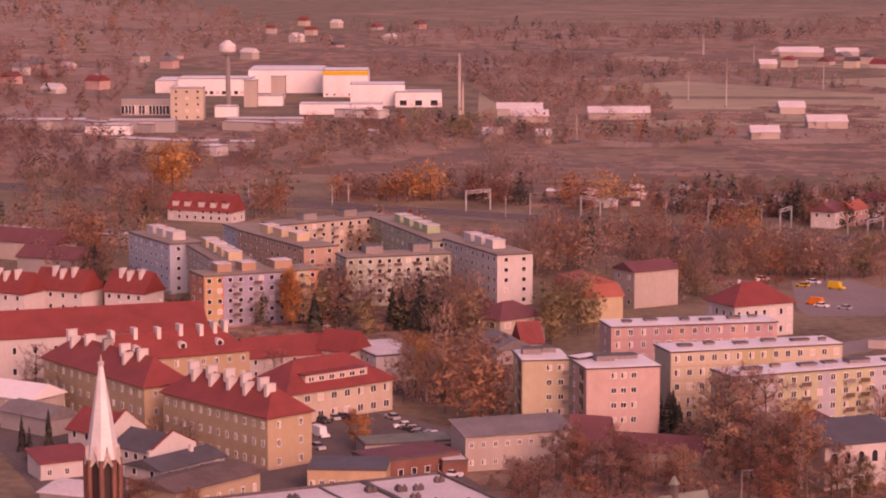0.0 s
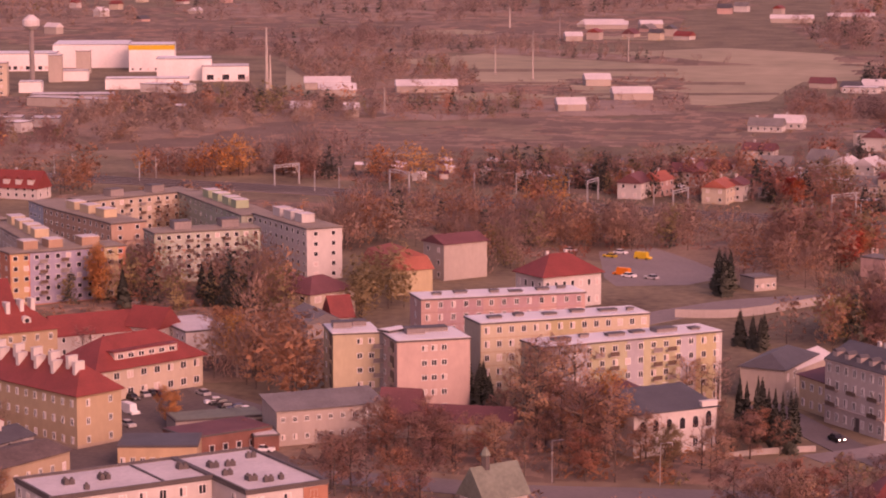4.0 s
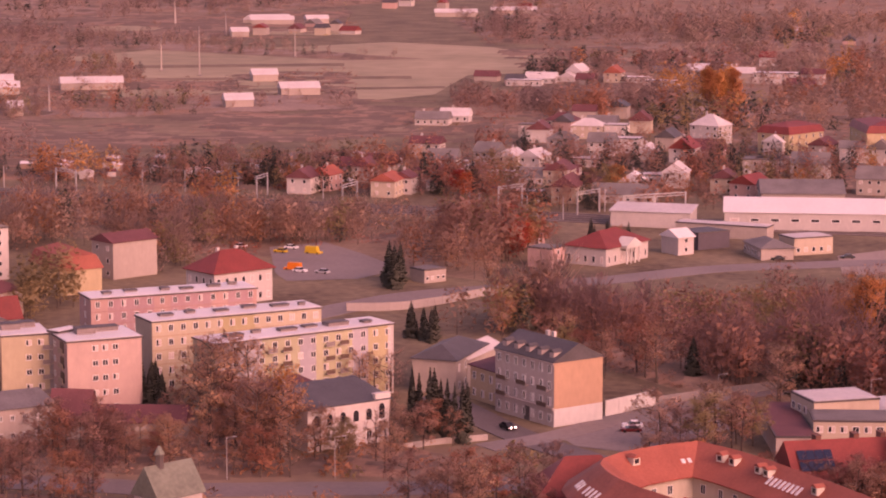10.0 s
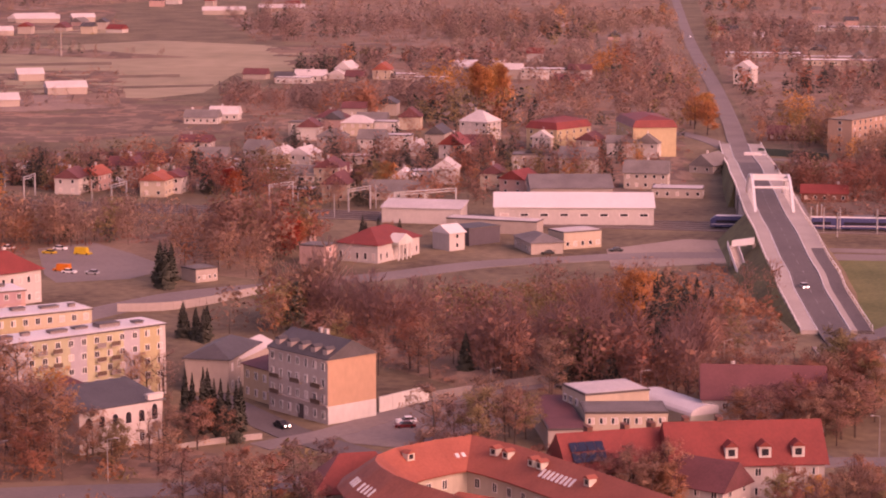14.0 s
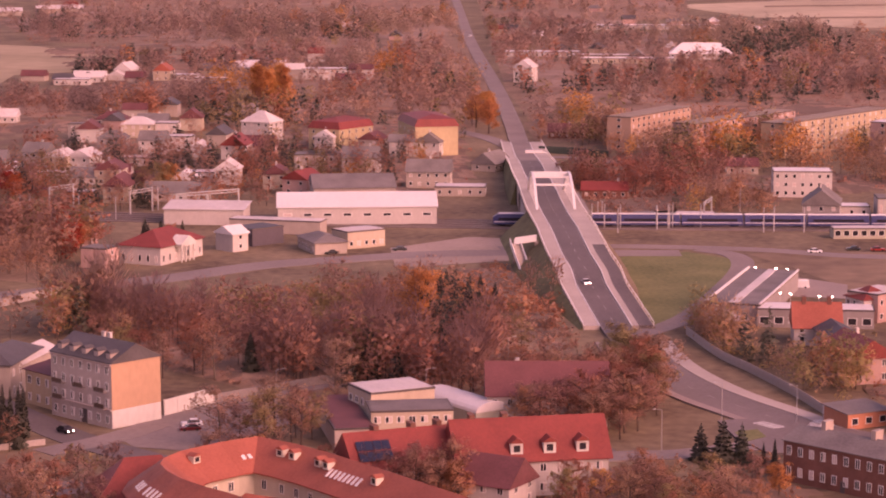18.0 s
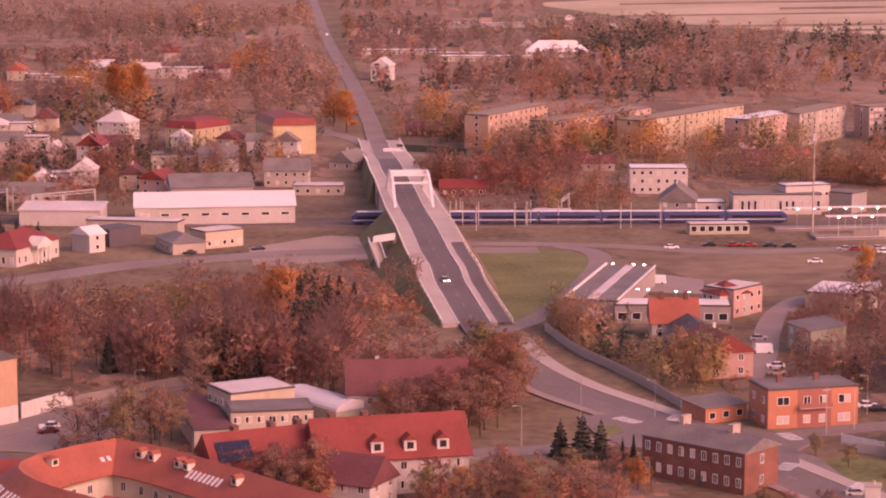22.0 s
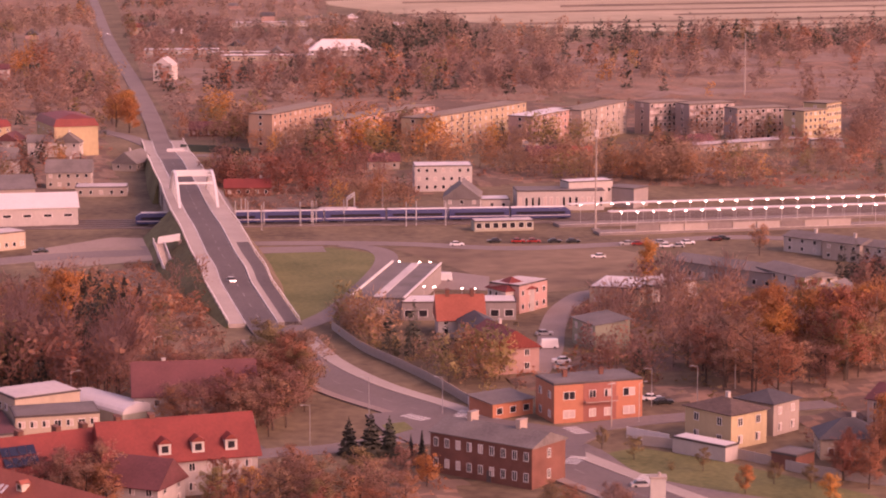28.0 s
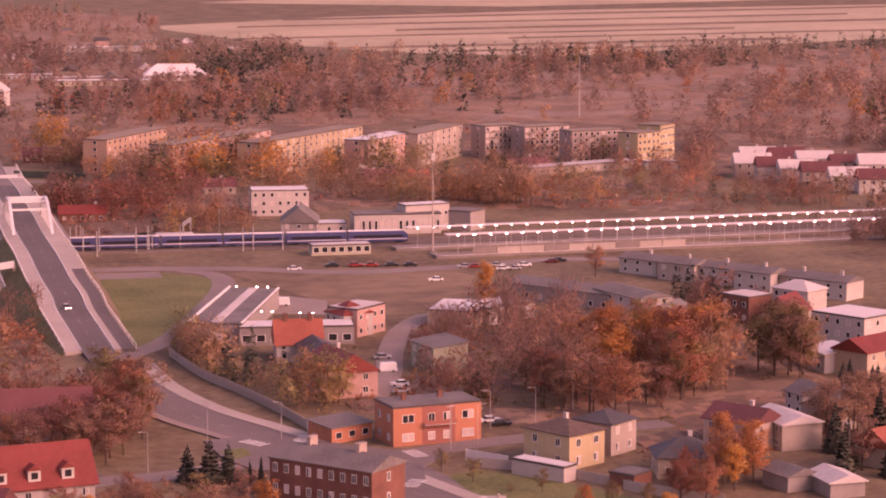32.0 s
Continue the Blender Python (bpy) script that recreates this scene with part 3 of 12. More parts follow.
def value_noise(x, y, cell, seed):
    """Smooth noise from 0 to 1 over the plan, with features of about cell metres."""
    g = np.random.default_rng(seed).uniform(0, 1, (64, 64))
    u, v = x / cell + 1000.0, y / cell + 1000.0
    i, j = np.floor(u).astype(int), np.floor(v).astype(int)
    fu, fv = u - i, v - j
    fu, fv = fu * fu * (3 - 2 * fu), fv * fv * (3 - 2 * fv)
    at = lambda a, b: g[a % 64, b % 64]
    return (at(i, j) * (1 - fu) + at(i + 1, j) * fu) * (1 - fv) + (at(i, j + 1) * (1 - fu) + at(i + 1, j + 1) * fu) * fv


def thicket(label, poly, low, high, seed, kinds, cover=0.8, step=None, rad=0.8):
    """Brushwood that closes over the ground: an uneven, ragged sheet of twigs and leaves with gaps, of kind stuff."""
    xs, ys = np.array([p[0] for p in poly], float), np.array([p[1] for p in poly], float)
    d = math.hypot(xs.mean(), ys.mean())
    step = step or (2.6 if d < 700 else 3.6 if d < 1050 else 5.5 if d < 1600 else 9.0)
    rng = np.random.default_rng(seed + 5000)
    gx, gy = np.meshgrid(np.arange(xs.min(), xs.max(), step), np.arange(ys.min(), ys.max(), step), indexing="ij")
    nx, ny = gx.shape
    if nx < 3 or ny < 3:
        return None
    px, py = gx + rng.uniform(-0.24, 0.24, gx.shape) * step, gy + rng.uniform(-0.24, 0.24, gx.shape) * step
    keep = np.zeros(gx.shape, bool)
    for x0, y0, x1, y1 in zip(xs, ys, np.roll(xs, -1), np.roll(ys, -1)):
        if y0 != y1:
            keep ^= ((y0 > py) != (y1 > py)) & (px < (x1 - x0) * (py - y0) / (y1 - y0) + x0)
    for fx, fy, c, sn, hl, hw in FOOT:
        if abs(fx - xs.mean()) < 2500:
            dx, dy = px - fx, py - fy
            keep &= ~((np.abs(dx * c + dy * sn) < hl + rad) & (np.abs(dy * c - dx * sn) < hw + rad))
    broad = value_noise(px, py, step * 9, seed) * 0.6 + value_noise(px, py, step * 3.2, seed + 1) * 0.4
    keep &= broad > (1 - cover) * 0.62 + 0.12
    z = low + (high - low) * np.clip((broad - 0.25) * 1.7, 0, 1) * rng.uniform(0.55, 1.25, gx.shape)
    inner = keep.copy()
    inner[1:, :] &= keep[:-1, :]
    inner[:-1, :] &= keep[1:, :]
    inner[:, 1:] &= keep[:, :-1]
    inner[:, :-1] &= keep[:, 1:]
    soft = inner.astype(float)
    for k in range(2):  # the growth thins out towards its edges
        p = np.pad(soft, 1)
        soft = np.minimum(soft, (p[1:-1, 1:-1] * 2 + p[2:, 1:-1] + p[:-2, 1:-1] + p[1:-1, 2:] + p[1:-1, :-2]) / 6)
    z = np.where(inner, 0.05 + (z - 0.05) * np.clip(soft * 1.5 - 0.5, 0.0, 1.0), 0.02)
    ids = np.arange(nx * ny).reshape(nx, ny)
    cell = keep[:-1, :-1] & keep[1:, :-1] & keep[:-1, 1:] & keep[1:, 1:]
    a, b, c, e = ids[:-1, :-1][cell], ids[1:, :-1][cell], ids[1:, 1:][cell], ids[:-1, 1:][cell]
    if not len(a):
        return None
    V = np.stack([px, py, z], 2).reshape(-1, 3)
    F = np.concatenate([np.stack([a, b, c], 1), np.stack([a, c, e], 1)])
    fn = np.cross(V[F[:, 1]] - V[F[:, 0]], V[F[:, 2]] - V[F[:, 0]])
    N = np.zeros_like(V)
    for k in range(3):
        np.add.at(N, F[:, k], fn)
    N /= np.linalg.norm(N, axis=1, keepdims=True) + 1e-9
    N += (0.0, -0.15, 0.5)
    patch = value_noise(px, py, step * 6, seed + 2)[:-1, :-1][cell]
    kind = np.array(kinds)[np.clip(((patch - 0.2) / 0.6 * len(kinds) + rng.uniform(-0.7, 0.7, len(a))).astype(int), 0, len(kinds) - 1)]
    N /= np.linalg.norm(N, axis=1, keepdims=True)
    return foliage_mesh("brushwood", V, F, np.concatenate([kind, kind]), N, label, "brushwood")


def foliage_mesh(name, V, F, M, N, label, category):
    me = bpy.data.meshes.new(name)
    me.vertices.add(len(V))
    me.vertices.foreach_set("co", V.astype(np.float32).ravel())
    me.loops.add(len(F) * 3)
    me.loops.foreach_set("vertex_index", F.astype(np.int32).ravel())
    me.polygons.add(len(F))
    me.polygons.foreach_set("loop_start", np.arange(0, len(F) * 3, 3, dtype=np.int32))
    for m in LEAVES:
        me.materials.append(m)
    me.polygons.foreach_set("material_index", M.astype(np.int32))
    me.update(calc_edges=True)
    me.shade_smooth()
    me.normals_split_custom_set_from_vertices(N.tolist())
    return tagged(new(name, me), label, category, kind="stuff")


def grove(label, poly, n, mix, low, high, seed, clumps=70, rad=1.5, name="grove", near=0.0):
    """Trees too many or too far off to count: ragged crowns of leaves and twigs over thin stems, in one mesh of kind stuff."""
    if name == "far_wood":
        dark = "spruce" in mix and mix["spruce"] > 2 or mix.get("bare") == 1
        thicket("tangled brown brushwood under the far trees", poly, 0.3, low * 0.5, seed, (10, 13, 10, 12, 10) if dark else (12, 10, 11, 10, 10), 0.7)
    elif name == "undergrowth":
        n = int(n * 0.6)
        thicket("low tangled brushwood and dry weeds", poly, 0.15, low * 0.3, seed, (13, 10, 13, 11, 13), 0.6)
    if clumps < 60 and name == "far_wood":
        n = int(n * 0.85)
    rng = np.random.default_rng(seed)
    xs, ys = [p[0] for p in poly], [p[1] for p in poly]
    kinds, weights = list(mix), np.array(list(mix.values()), float)
    if "orange" in mix and mix["orange"] < 1.1:
        weights[kinds.index("orange")] *= 0.3
    weights /= weights.sum()
    V, F, M, N, count, set_down, tries = [], [], [], [], 0, 0, 0
    while set_down < n and tries < n * 45:
        tries += 1
        x, y = rng.uniform(min(xs), max(xs)), rng.uniform(min(ys), max(ys))
        if math.hypot(x, y) < near or not inside(poly, x, y) or not clear(x, y, rad):
            continue
        # trees stand close in some places and thin in others, and kinds and heights go by patches
        thick = float(value_noise(x, y, 75.0 if clumps < 60 else 32.0, seed + 7))
        if rng.uniform() > min(1.0, max(0.28, (thick - 0.25) * 3.0)):
            continue
        set_down += 1
        u = 0.5 + (float(value_noise(x, y, 60.0 if clumps < 60 else 24.0, seed + 11)) - 0.5) * 1.9 + rng.uniform(-0.13, 0.13)
        kind = kinds[min(len(kinds) - 1, int(np.searchsorted(weights.cumsum(), min(0.999, abs(1 - abs(1 - u))))))]
        h = (low + (high * 1.1 - low) * rng.uniform(0, 1) ** 1.2) * (1.3 if clumps < 60 else 1.2) * (0.75 + 0.5 * thick)
        k = clumps * 2
        if kind.startswith("shrub") or kind.startswith("low"):
            h *= 0.3
            k = max(14, int(clumps * 0.52))
        z = rng.uniform(0, 1, k)
        a = rng.uniform(0, math.tau, k)
        if kind in ("spruce", "cypress"):
            z = 1 - np.sqrt(rng.uniform(0, 1, k))
            reach = (0.24 if kind == "spruce" else 0.12) * h * (1 - z) * rng.uniform(0.5, 1.05, k)
            z = 0.06 + 0.94 * z
            size = (0.1 if clumps < 60 else 0.066) * h
        elif kind.startswith("shrub") or kind.startswith("low"):
            reach = h * 0.65 * np.sqrt(rng.uniform(0, 1, k))
            z = 0.08 + 0.9 * z * (1 - (reach / (h * 0.75)) ** 2)
            size = 0.21 * h
        else:
            far = clumps < 60
            wide = 0.16 if kind == "poplar" else rng.uniform(0.33, 0.45)
            nl = 6 if far else 10
            k = int(clumps * (4.6 if far else 3.0) * (0.8 if kind in ("bare", "thin") else 1.0))
            la, lz = rng.uniform(0, math.tau, nl), rng.permutation(np.linspace(0.24, 0.84, nl)) + rng.uniform(-0.05, 0.05, nl)
            lr = wide * h * 0.66 * np.sqrt(np.clip(1 - ((lz - 0.5) / 0.5) ** 2, 0.04, 1)) * rng.uniform(0.5, 1.0, nl)
            pick = rng.integers(0, nl, k)
            off = rng.normal(0, 1, (k, 3))
            off *= (rng.uniform(0.25, 1, (k, 1)) ** 0.4) / (np.linalg.norm(off, axis=1, keepdims=True) + 1e-6)
            px = np.cos(la[pick]) * lr[pick] + off[:, 0] * wide * h * 0.5
            py = np.sin(la[pick]) * lr[pick] + off[:, 1] * wide * h * 0.5
            z = np.clip(lz[pick] + off[:, 2] * 0.17, 0.05, 1.0)
            a, reach = np.arctan2(py, px), np.hypot(px, py)
            size = (0.078 if far else 0.056) * h
        p = np.stack([x + np.cos(a) * reach, y + np.sin(a) * reach, z * h], 1)
        q = rng.uniform(-1, 1, (k, 3, 3)) * (1, 1, 0.75) * size * rng.uniform(0.6, 1.2, (k, 1, 1)) + p[:, None]
        leaf = LEAF_OF[kind]
        if kind in ("bare", "thin", "low_bare"):
            tw = k if kind != "thin" else k // 2
            out = np.stack([np.cos(a[:tw]) * 0.7, np.sin(a[:tw]) * 0.7, np.full(tw, 0.9)], 1) * (rng.uniform(0.06, 0.16, (tw, 1)) * h)
            sd = np.stack([-np.sin(a[:tw]), np.cos(a[:tw]), np.zeros(tw)], 1) * (0.011 * h)
            q[:tw, 0], q[:tw, 1], q[:tw, 2] = p[:tw] - sd, p[:tw] + sd, p[:tw] + out
        q[:, :, 2] = np.clip(q[:, :, 2], 0.02, None)
        V.append(q.reshape(-1, 3))
        out = (p - (x, y, h * 0.45)) / (0.34 * h, 0.34 * h, 0.5 * h) + rng.normal(0, 0.08, (k, 3)) + (0, 0, 0.5)
        out /= np.linalg.norm(out, axis=1, keepdims=True) + 1e-6
        N.append(np.repeat(out, 3, 0))
        turn = ((np.cross(q[:, 1] - q[:, 0], q[:, 2] - q[:, 0]) * out).sum(1) < 0).astype(int)
        base = count + 3 * np.arange(k)
        F.append(np.stack([base, base + 1 + turn, base + 2 - turn], 1))
        ms = np.full(k, leaf)
        if kind == "thin":
            ms[: k // 2] = 0
        M.append(ms)
        count += 3 * k
        if h > 3:
            r = 0.009 * h
            V.append(np.array([(x - r, y, 0), (x + r, y, 0), (x, y + r, h * 0.6), (x, y - r, 0), (x, y, h * 0.6), (x + r, y + r, 0)]))
            F.append(np.array([(count, count + 1, count + 2), (count + 3, count + 5, count + 4)]))
            M.append(np.full(2, 0 if clumps < 60 else 7))
            N.append(np.tile((0.0, -0.9, 0.4), (6, 1)))
            count += 6
    if not V:
        return None
    return foliage_mesh(name, np.concatenate(V), np.concatenate(F), np.concatenate(M), np.concatenate(N), label, "trees")


def tree(kind, x, y, height, rng, z=0.0, group="autumn trees"):
    make, bark, leaf, label, forms = KINDS[kind]
    pick = rng.randrange(forms)
    if (kind, pick) not in TREES:
        t, c = make(sum(map(ord, kind)) * 10 + pick)
        mid, half = ((0, 0, 1.0), (1.8, 1.8, 1.6)) if kind.startswith("shrub") else ((0, 0, 4.2), (2.2, 2.2, 6.0)) if bark is BARK and leaf is NEEDLE else ((0, 0, 4.8), (3.4, 3.4, 4.6))
        TREES[kind, pick] = (t.mesh("trunk", [bark]), soft_crown(c, "crown", [TWIG, leaf], mid, half))
    tm, cm = TREES[kind, pick]
    name = "shrub" if kind.startswith("shrub") else {"spruce": "spruce_tree", "cypress": "conifer_tree", "poplar": "poplar_tree", "birch": "birch_tree"}.get(kind, "tree")
    ob = thing(name, label, "shrub" if name == "shrub" else "tree", x, y, z, rng.uniform(0, 360), group)
    k = height / (2.8 if name == "shrub" else 10.0)
    ob.scale = (k * rng.uniform(0.9, 1.15), k * rng.uniform(0.9, 1.15), k)
    part("trunk", tm, None, ob)
    part("crown", cm, None, ob)
    return ob


def inside(poly, x, y):
    hit = False
    for (x0, y0), (x1, y1) in zip(poly, poly[1:] + poly[:1]):
        if (y0 > y) != (y1 > y) and x < (x1 - x0) * (y - y0) / (y1 - y0) + x0:
            hit = not hit
    return hit


def scatter(poly, n, mix, low, high, seed, rad=1.2, gap=3.0, group="autumn trees"):
    """n trees inside a polygon of the plan, clear of houses and roads and a gap apart. mix: kinds by weight."""
    rng = random.Random(seed)
    xs, ys = [p[0] for p in poly], [p[1] for p in poly]
    if math.hypot(sum(xs) / len(xs), sum(ys) / len(ys)) > 522 and n > 8:
        return grove("autumn trees among the houses, rust and brown", poly, int(n * 1.45), mix, low, high, seed, 90, rad)
    kinds, weights = list(mix), list(mix.values())
    set_down, tries = [], 0
    while len(set_down) < n and tries < n * 25:
        tries += 1
        x, y = rng.uniform(min(xs), max(xs)), rng.uniform(min(ys), max(ys))
        if not inside(poly, x, y) or not clear(x, y, rad) or any((x - a) ** 2 + (y - b) ** 2 < gap * gap for a, b in set_down):
            continue
        set_down.append((x, y))
        k = rng.choices(kinds, weights)[0]
        h = rng.uniform(low, high) * (0.28 if k.startswith("shrub") else 1.0)
        tree(k, x, y, h, rng, group=group)


# ---------- blocks of flats ----------
def flats(label, x, y, rot, L, W, H, wall, storeys, sides, top=None, bands=(), boxes=(), balconies=(), end_wall=None, group="blocks of flats", wsize=(1.35, 1.35), box_mat=None, panes=True, mix=0.35, joints=None, name="apartment_block"):
    """A slab of flats with a flat roof. bands: (from, to, material) panels on the long walls; boxes: (x, y, length, width, height) on the roof;
    balconies: places along the front with one on each storey."""
    ob = thing(name, label, "apartment block", x, y, 0, rot, group)
    keep_clear(x, y, rot, L, W)
    a, b = L / 2, W / 2
    part("wall", Shape().box(-a, a, -b, b, 0, H), wall, ob)
    for u0, u1, m in bands:
        part("wall_panel", Shape().box(u0 - a, u1 - a, -b - 0.06, -b - 0.002, 0.3, H - 0.05), m, ob)
        part("wall_panel", Shape().box(u0 - a, u1 - a, b + 0.002, b + 0.06, 0.3, H - 0.05), m, ob)
    if end_wall:
        part("end_wall", Shape().box(-a - 0.06, -a - 0.002, -b, b, 0.3, H - 0.05), end_wall, ob)
    part("roof_edge", Shape().prism([(-a - 0.3, -b - 0.3), (a + 0.3, -b - 0.3), (a + 0.3, b + 0.3), (-a - 0.3, b + 0.3)], H, H + 0.3), TRIM_DARK, ob, "dark metal roof edge")
    part("roof", Shape().box(-a - 0.05, a + 0.05, -b - 0.05, b + 0.05, H + 0.3, H + 0.42), top or ROOF_WHITE, ob, "pale roofing sheet")
    sh = H / storeys
    for bx, by, bl, bw, bh in boxes:
        rb = part("roof_box", Shape().box(bx - bl / 2, bx + bl / 2, by - bw / 2, by + bw / 2, H + 0.42, H + 0.42 + bh), box_mat or CONC_DARK, ob)
        part("cap", Shape().box(bx - bl / 2 - 0.15, bx + bl / 2 + 0.15, by - bw / 2 - 0.15, by + bw / 2 + 0.15, H + 0.424 + bh, H + 0.55 + bh), TRIM_DARK if box_mat is None else ROOF_PALE, rb)
    if joints:
        for st in range(1, storeys):
            part("cornice", Shape().box(-a - 0.08, a + 0.08, -b - 0.09, -b - 0.062, st * sh - 0.1, st * sh + 0.1), joints, ob)
    rng = random.Random(int(L * 100 + x))
    if math.hypot(x, y) > 760:
        joined_windows(ob, L, W + (0.14 if bands else 0.02), sides, storeys, sh, *wsize, 0.95, rng)
        sides = {}
    for side, n in sides.items():
        span = L if side in "SN" else W
        off = 0.06 if side in "SN" and bands else 0.0
        for st in range(storeys):
            for i in range(n):
                u = span * (i + 0.5) / n
                k = "half" if rng.random() < mix else "blind" if rng.random() < 0.1 else ""
                w = add_window(ob, side, L, W + 2 * off, u, st * sh + 0.95, *wsize, k, panes and side in "SW" and math.hypot(x, y) < 560)
                if side == "W" and end_wall:
                    w.location.x -= 0.06
    for u in balconies:
        for st in range(1, storeys):
            z = st * sh + 0.05
            bl = part("balcony", Shape().box(u - a - 1.1, u - a + 1.1, -b - 1.1, -b - 0.07, z, z + 0.15), CONCRETE, ob)
            part("railing", Shape().prism([(u - a - 1.1, -b - 1.12), (u - a + 1.1, -b - 1.12), (u - a + 1.1, -b - 1.06), (u - a - 1.1, -b - 1.06)], z + 0.152, z + 1.05), FRAME_DARK if rng.random() < 0.5 else CONC_DARK, bl)
    return ob


# ---------- vehicles ----------
PAINT = {n: plain("car_paint_" + n, c, 0.3) for n, c in dict(white=(0.75, 0.7, 0.68), silver=(0.4, 0.36, 0.35), black=(0.02, 0.02, 0.02), red=(0.35, 0.03, 0.02), blue=(0.05, 0.07, 0.14), yellow=(0.6, 0.36, 0.03), orange=(0.75, 0.18, 0.02), maroon=(0.13, 0.015, 0.015)).items()}
RUBBER = plain("black_rubber", (0.02, 0.02, 0.02), 0.8)
CARS = {}


def car(colour, x, y, rot, van=False, z=0.0, lights=False, group="parked cars"):
    """A car 4.3 m long, or a van of 5.4 m."""
    key = (colour, van)
    L, Wd, Hh = (5.4, 2.0, 2.3) if van else (4.3, 1.75, 1.45)
    if key not in CARS:
        lo = [(-L / 2, -Wd / 2), (L / 2, -Wd / 2), (L / 2, Wd / 2), (-L / 2, Wd / 2)]
        lid = [(-L / 2 + 0.1, -Wd / 2 + 0.05), (L / 2 - 0.12, -Wd / 2 + 0.05), (L / 2 - 0.12, Wd / 2 - 0.05), (-L / 2 + 0.1, Wd / 2 - 0.05)]
        body = Shape().prism(lo, 0.3, 0.85, 0, lid)
        c0, c1 = (-L / 2 + 0.15, L / 2 - 1.1) if van else (-L / 2 + 0.5, L / 2 - 1.15)
        cab = [(c0, -Wd / 2 + 0.08), (c1, -Wd / 2 + 0.08), (c1, Wd / 2 - 0.08), (c0, Wd / 2 - 0.08)]
        k = 0.12 if van else 0.55
        rf = [(c0 + k, -Wd / 2 + 0.22), (c1 - k - 0.1, -Wd / 2 + 0.22), (c1 - k - 0.1, Wd / 2 - 0.22), (c0 + k, Wd / 2 - 0.22)]
        glass = Shape().prism(cab, 0.852, Hh - 0.1, 0, rf)
        roof = Shape().prism(rf, Hh - 0.098, Hh, 0, [(p * 0.96, q * 0.9) for p, q in rf])
        tyre = Shape().tube((0, -0.1, 0.31), (0, 0.1, 0.31), 0.31, 0.31, 10)
        lamp = Shape().box(0, 0.06, -0.2, 0.2, 0.6, 0.74)
        CARS[key] = [body.mesh("body", [PAINT[colour]]), glass.mesh("cabin", [PAINT[colour] if van else GLASS]), roof.mesh("car_roof", [PAINT[colour]]), tyre.mesh("tyre", [RUBBER]), lamp.mesh("headlight", [FRAME])]
        CARS["glow"] = Shape().box(0, 0.08, -0.16, 0.16, 0.6, 0.78).mesh("headlight", [LAMP_GLOW])
    body, glass, roof, tyre, lamp = CARS[key]
    words = {"white": "white", "silver": "silver-grey", "black": "black", "red": "red", "blue": "dark blue", "yellow": "yellow", "orange": "orange", "maroon": "dark red"}[colour]
    ob = thing("van" if van else "car", f"{words} {'van' if van else 'hatchback car'} standing on the asphalt" + (" with its headlights on" if lights else ""), "van" if van else "car", x, y, z, rot, group)
    part("body", body, None, ob), part("cabin", glass, None, ob), part("car_roof", roof, None, ob)
    for dx in (-L * 0.3, L * 0.31):
        for dy in (-Wd / 2 + 0.08, Wd / 2 - 0.08):
            part("tyre", tyre, None, ob, at=pose(dx, dy, 0))
    for dy in (-0.55, 0.55):
        part("headlight", CARS["glow"] if lights else lamp, None, ob, at=pose(L / 2 - 0.03, dy, 0))
    return ob


# ---------- street and rail furniture ----------
POSTS = {}


def street_lamp(x, y, rot=0.0, h=8.0, z=0.0, group="street lamps", lit=False):
    key = (h, lit)
    if key not in POSTS:
        pole = Shape().tube((0, 0, 0), (0, 0, h), 0.09, 0.05, 6)
        arm = Shape().tube((0, 0, h - 0.02), (1.5, 0, h + 0.25), 0.045, 0.04, 5)
        head = Shape().box(1.3, 2.0, -0.14, 0.14, h + 0.18, h + 0.3)
        POSTS[key] = (pole.mesh("pole", [STEEL]), arm.mesh("arm", [STEEL]), head.mesh("lamp_head", [LAMP_GLOW if lit else STEEL]))
    ob = thing("street_lamp", "lit grey steel lamp on a tall pole" if lit else "grey steel street lamp beside the road", "street lamp", x, y, z, rot, group)
    for n, m in zip(("pole", "arm", "lamp_head"), POSTS[key]):
        part(n, m, None, ob)
    return ob


def platform_lamp(x, y, rot):
    """A lamp post with two lit heads over a platform."""
    if "plat" not in POSTS:
        pole = Shape().tube((0, 0, 0), (0, 0, 6.0), 0.08, 0.06, 6)
        head = Shape().prism([(math.cos(i * 0.785) * 0.8, math.sin(i * 0.785) * 0.35) for i in range(8)], 5.75, 6.0)
        POSTS["plat"] = (pole.mesh("pole", [STEEL]), None, head.mesh("lamp_head", [LAMP_GLOW]))
    ob = thing("platform_lamp", "lit white double lamp on a steel platform post", "lamp", x, y, 0.9, rot, "lamps along the platforms")
    part("pole", POSTS["plat"][0], None, ob), part("lamp_head", POSTS["plat"][2], None, ob)


def mast(x, y, h, label, r=0.35, group=""):
    """A slender lattice or tube mast with a ladder cage and aerials."""
    ob = thing("mast", label, "mast", x, y, 0, 0, group)
    part("foot", Shape().box(-1.2, 1.2, -1.2, 1.2, 0, 0.5), CONC_DARK, ob)
    part("shaft", Shape().tube((0, 0, 0.5), (0, 0, h), r, r * 0.4, 8), CONCRETE, ob)
    return ob


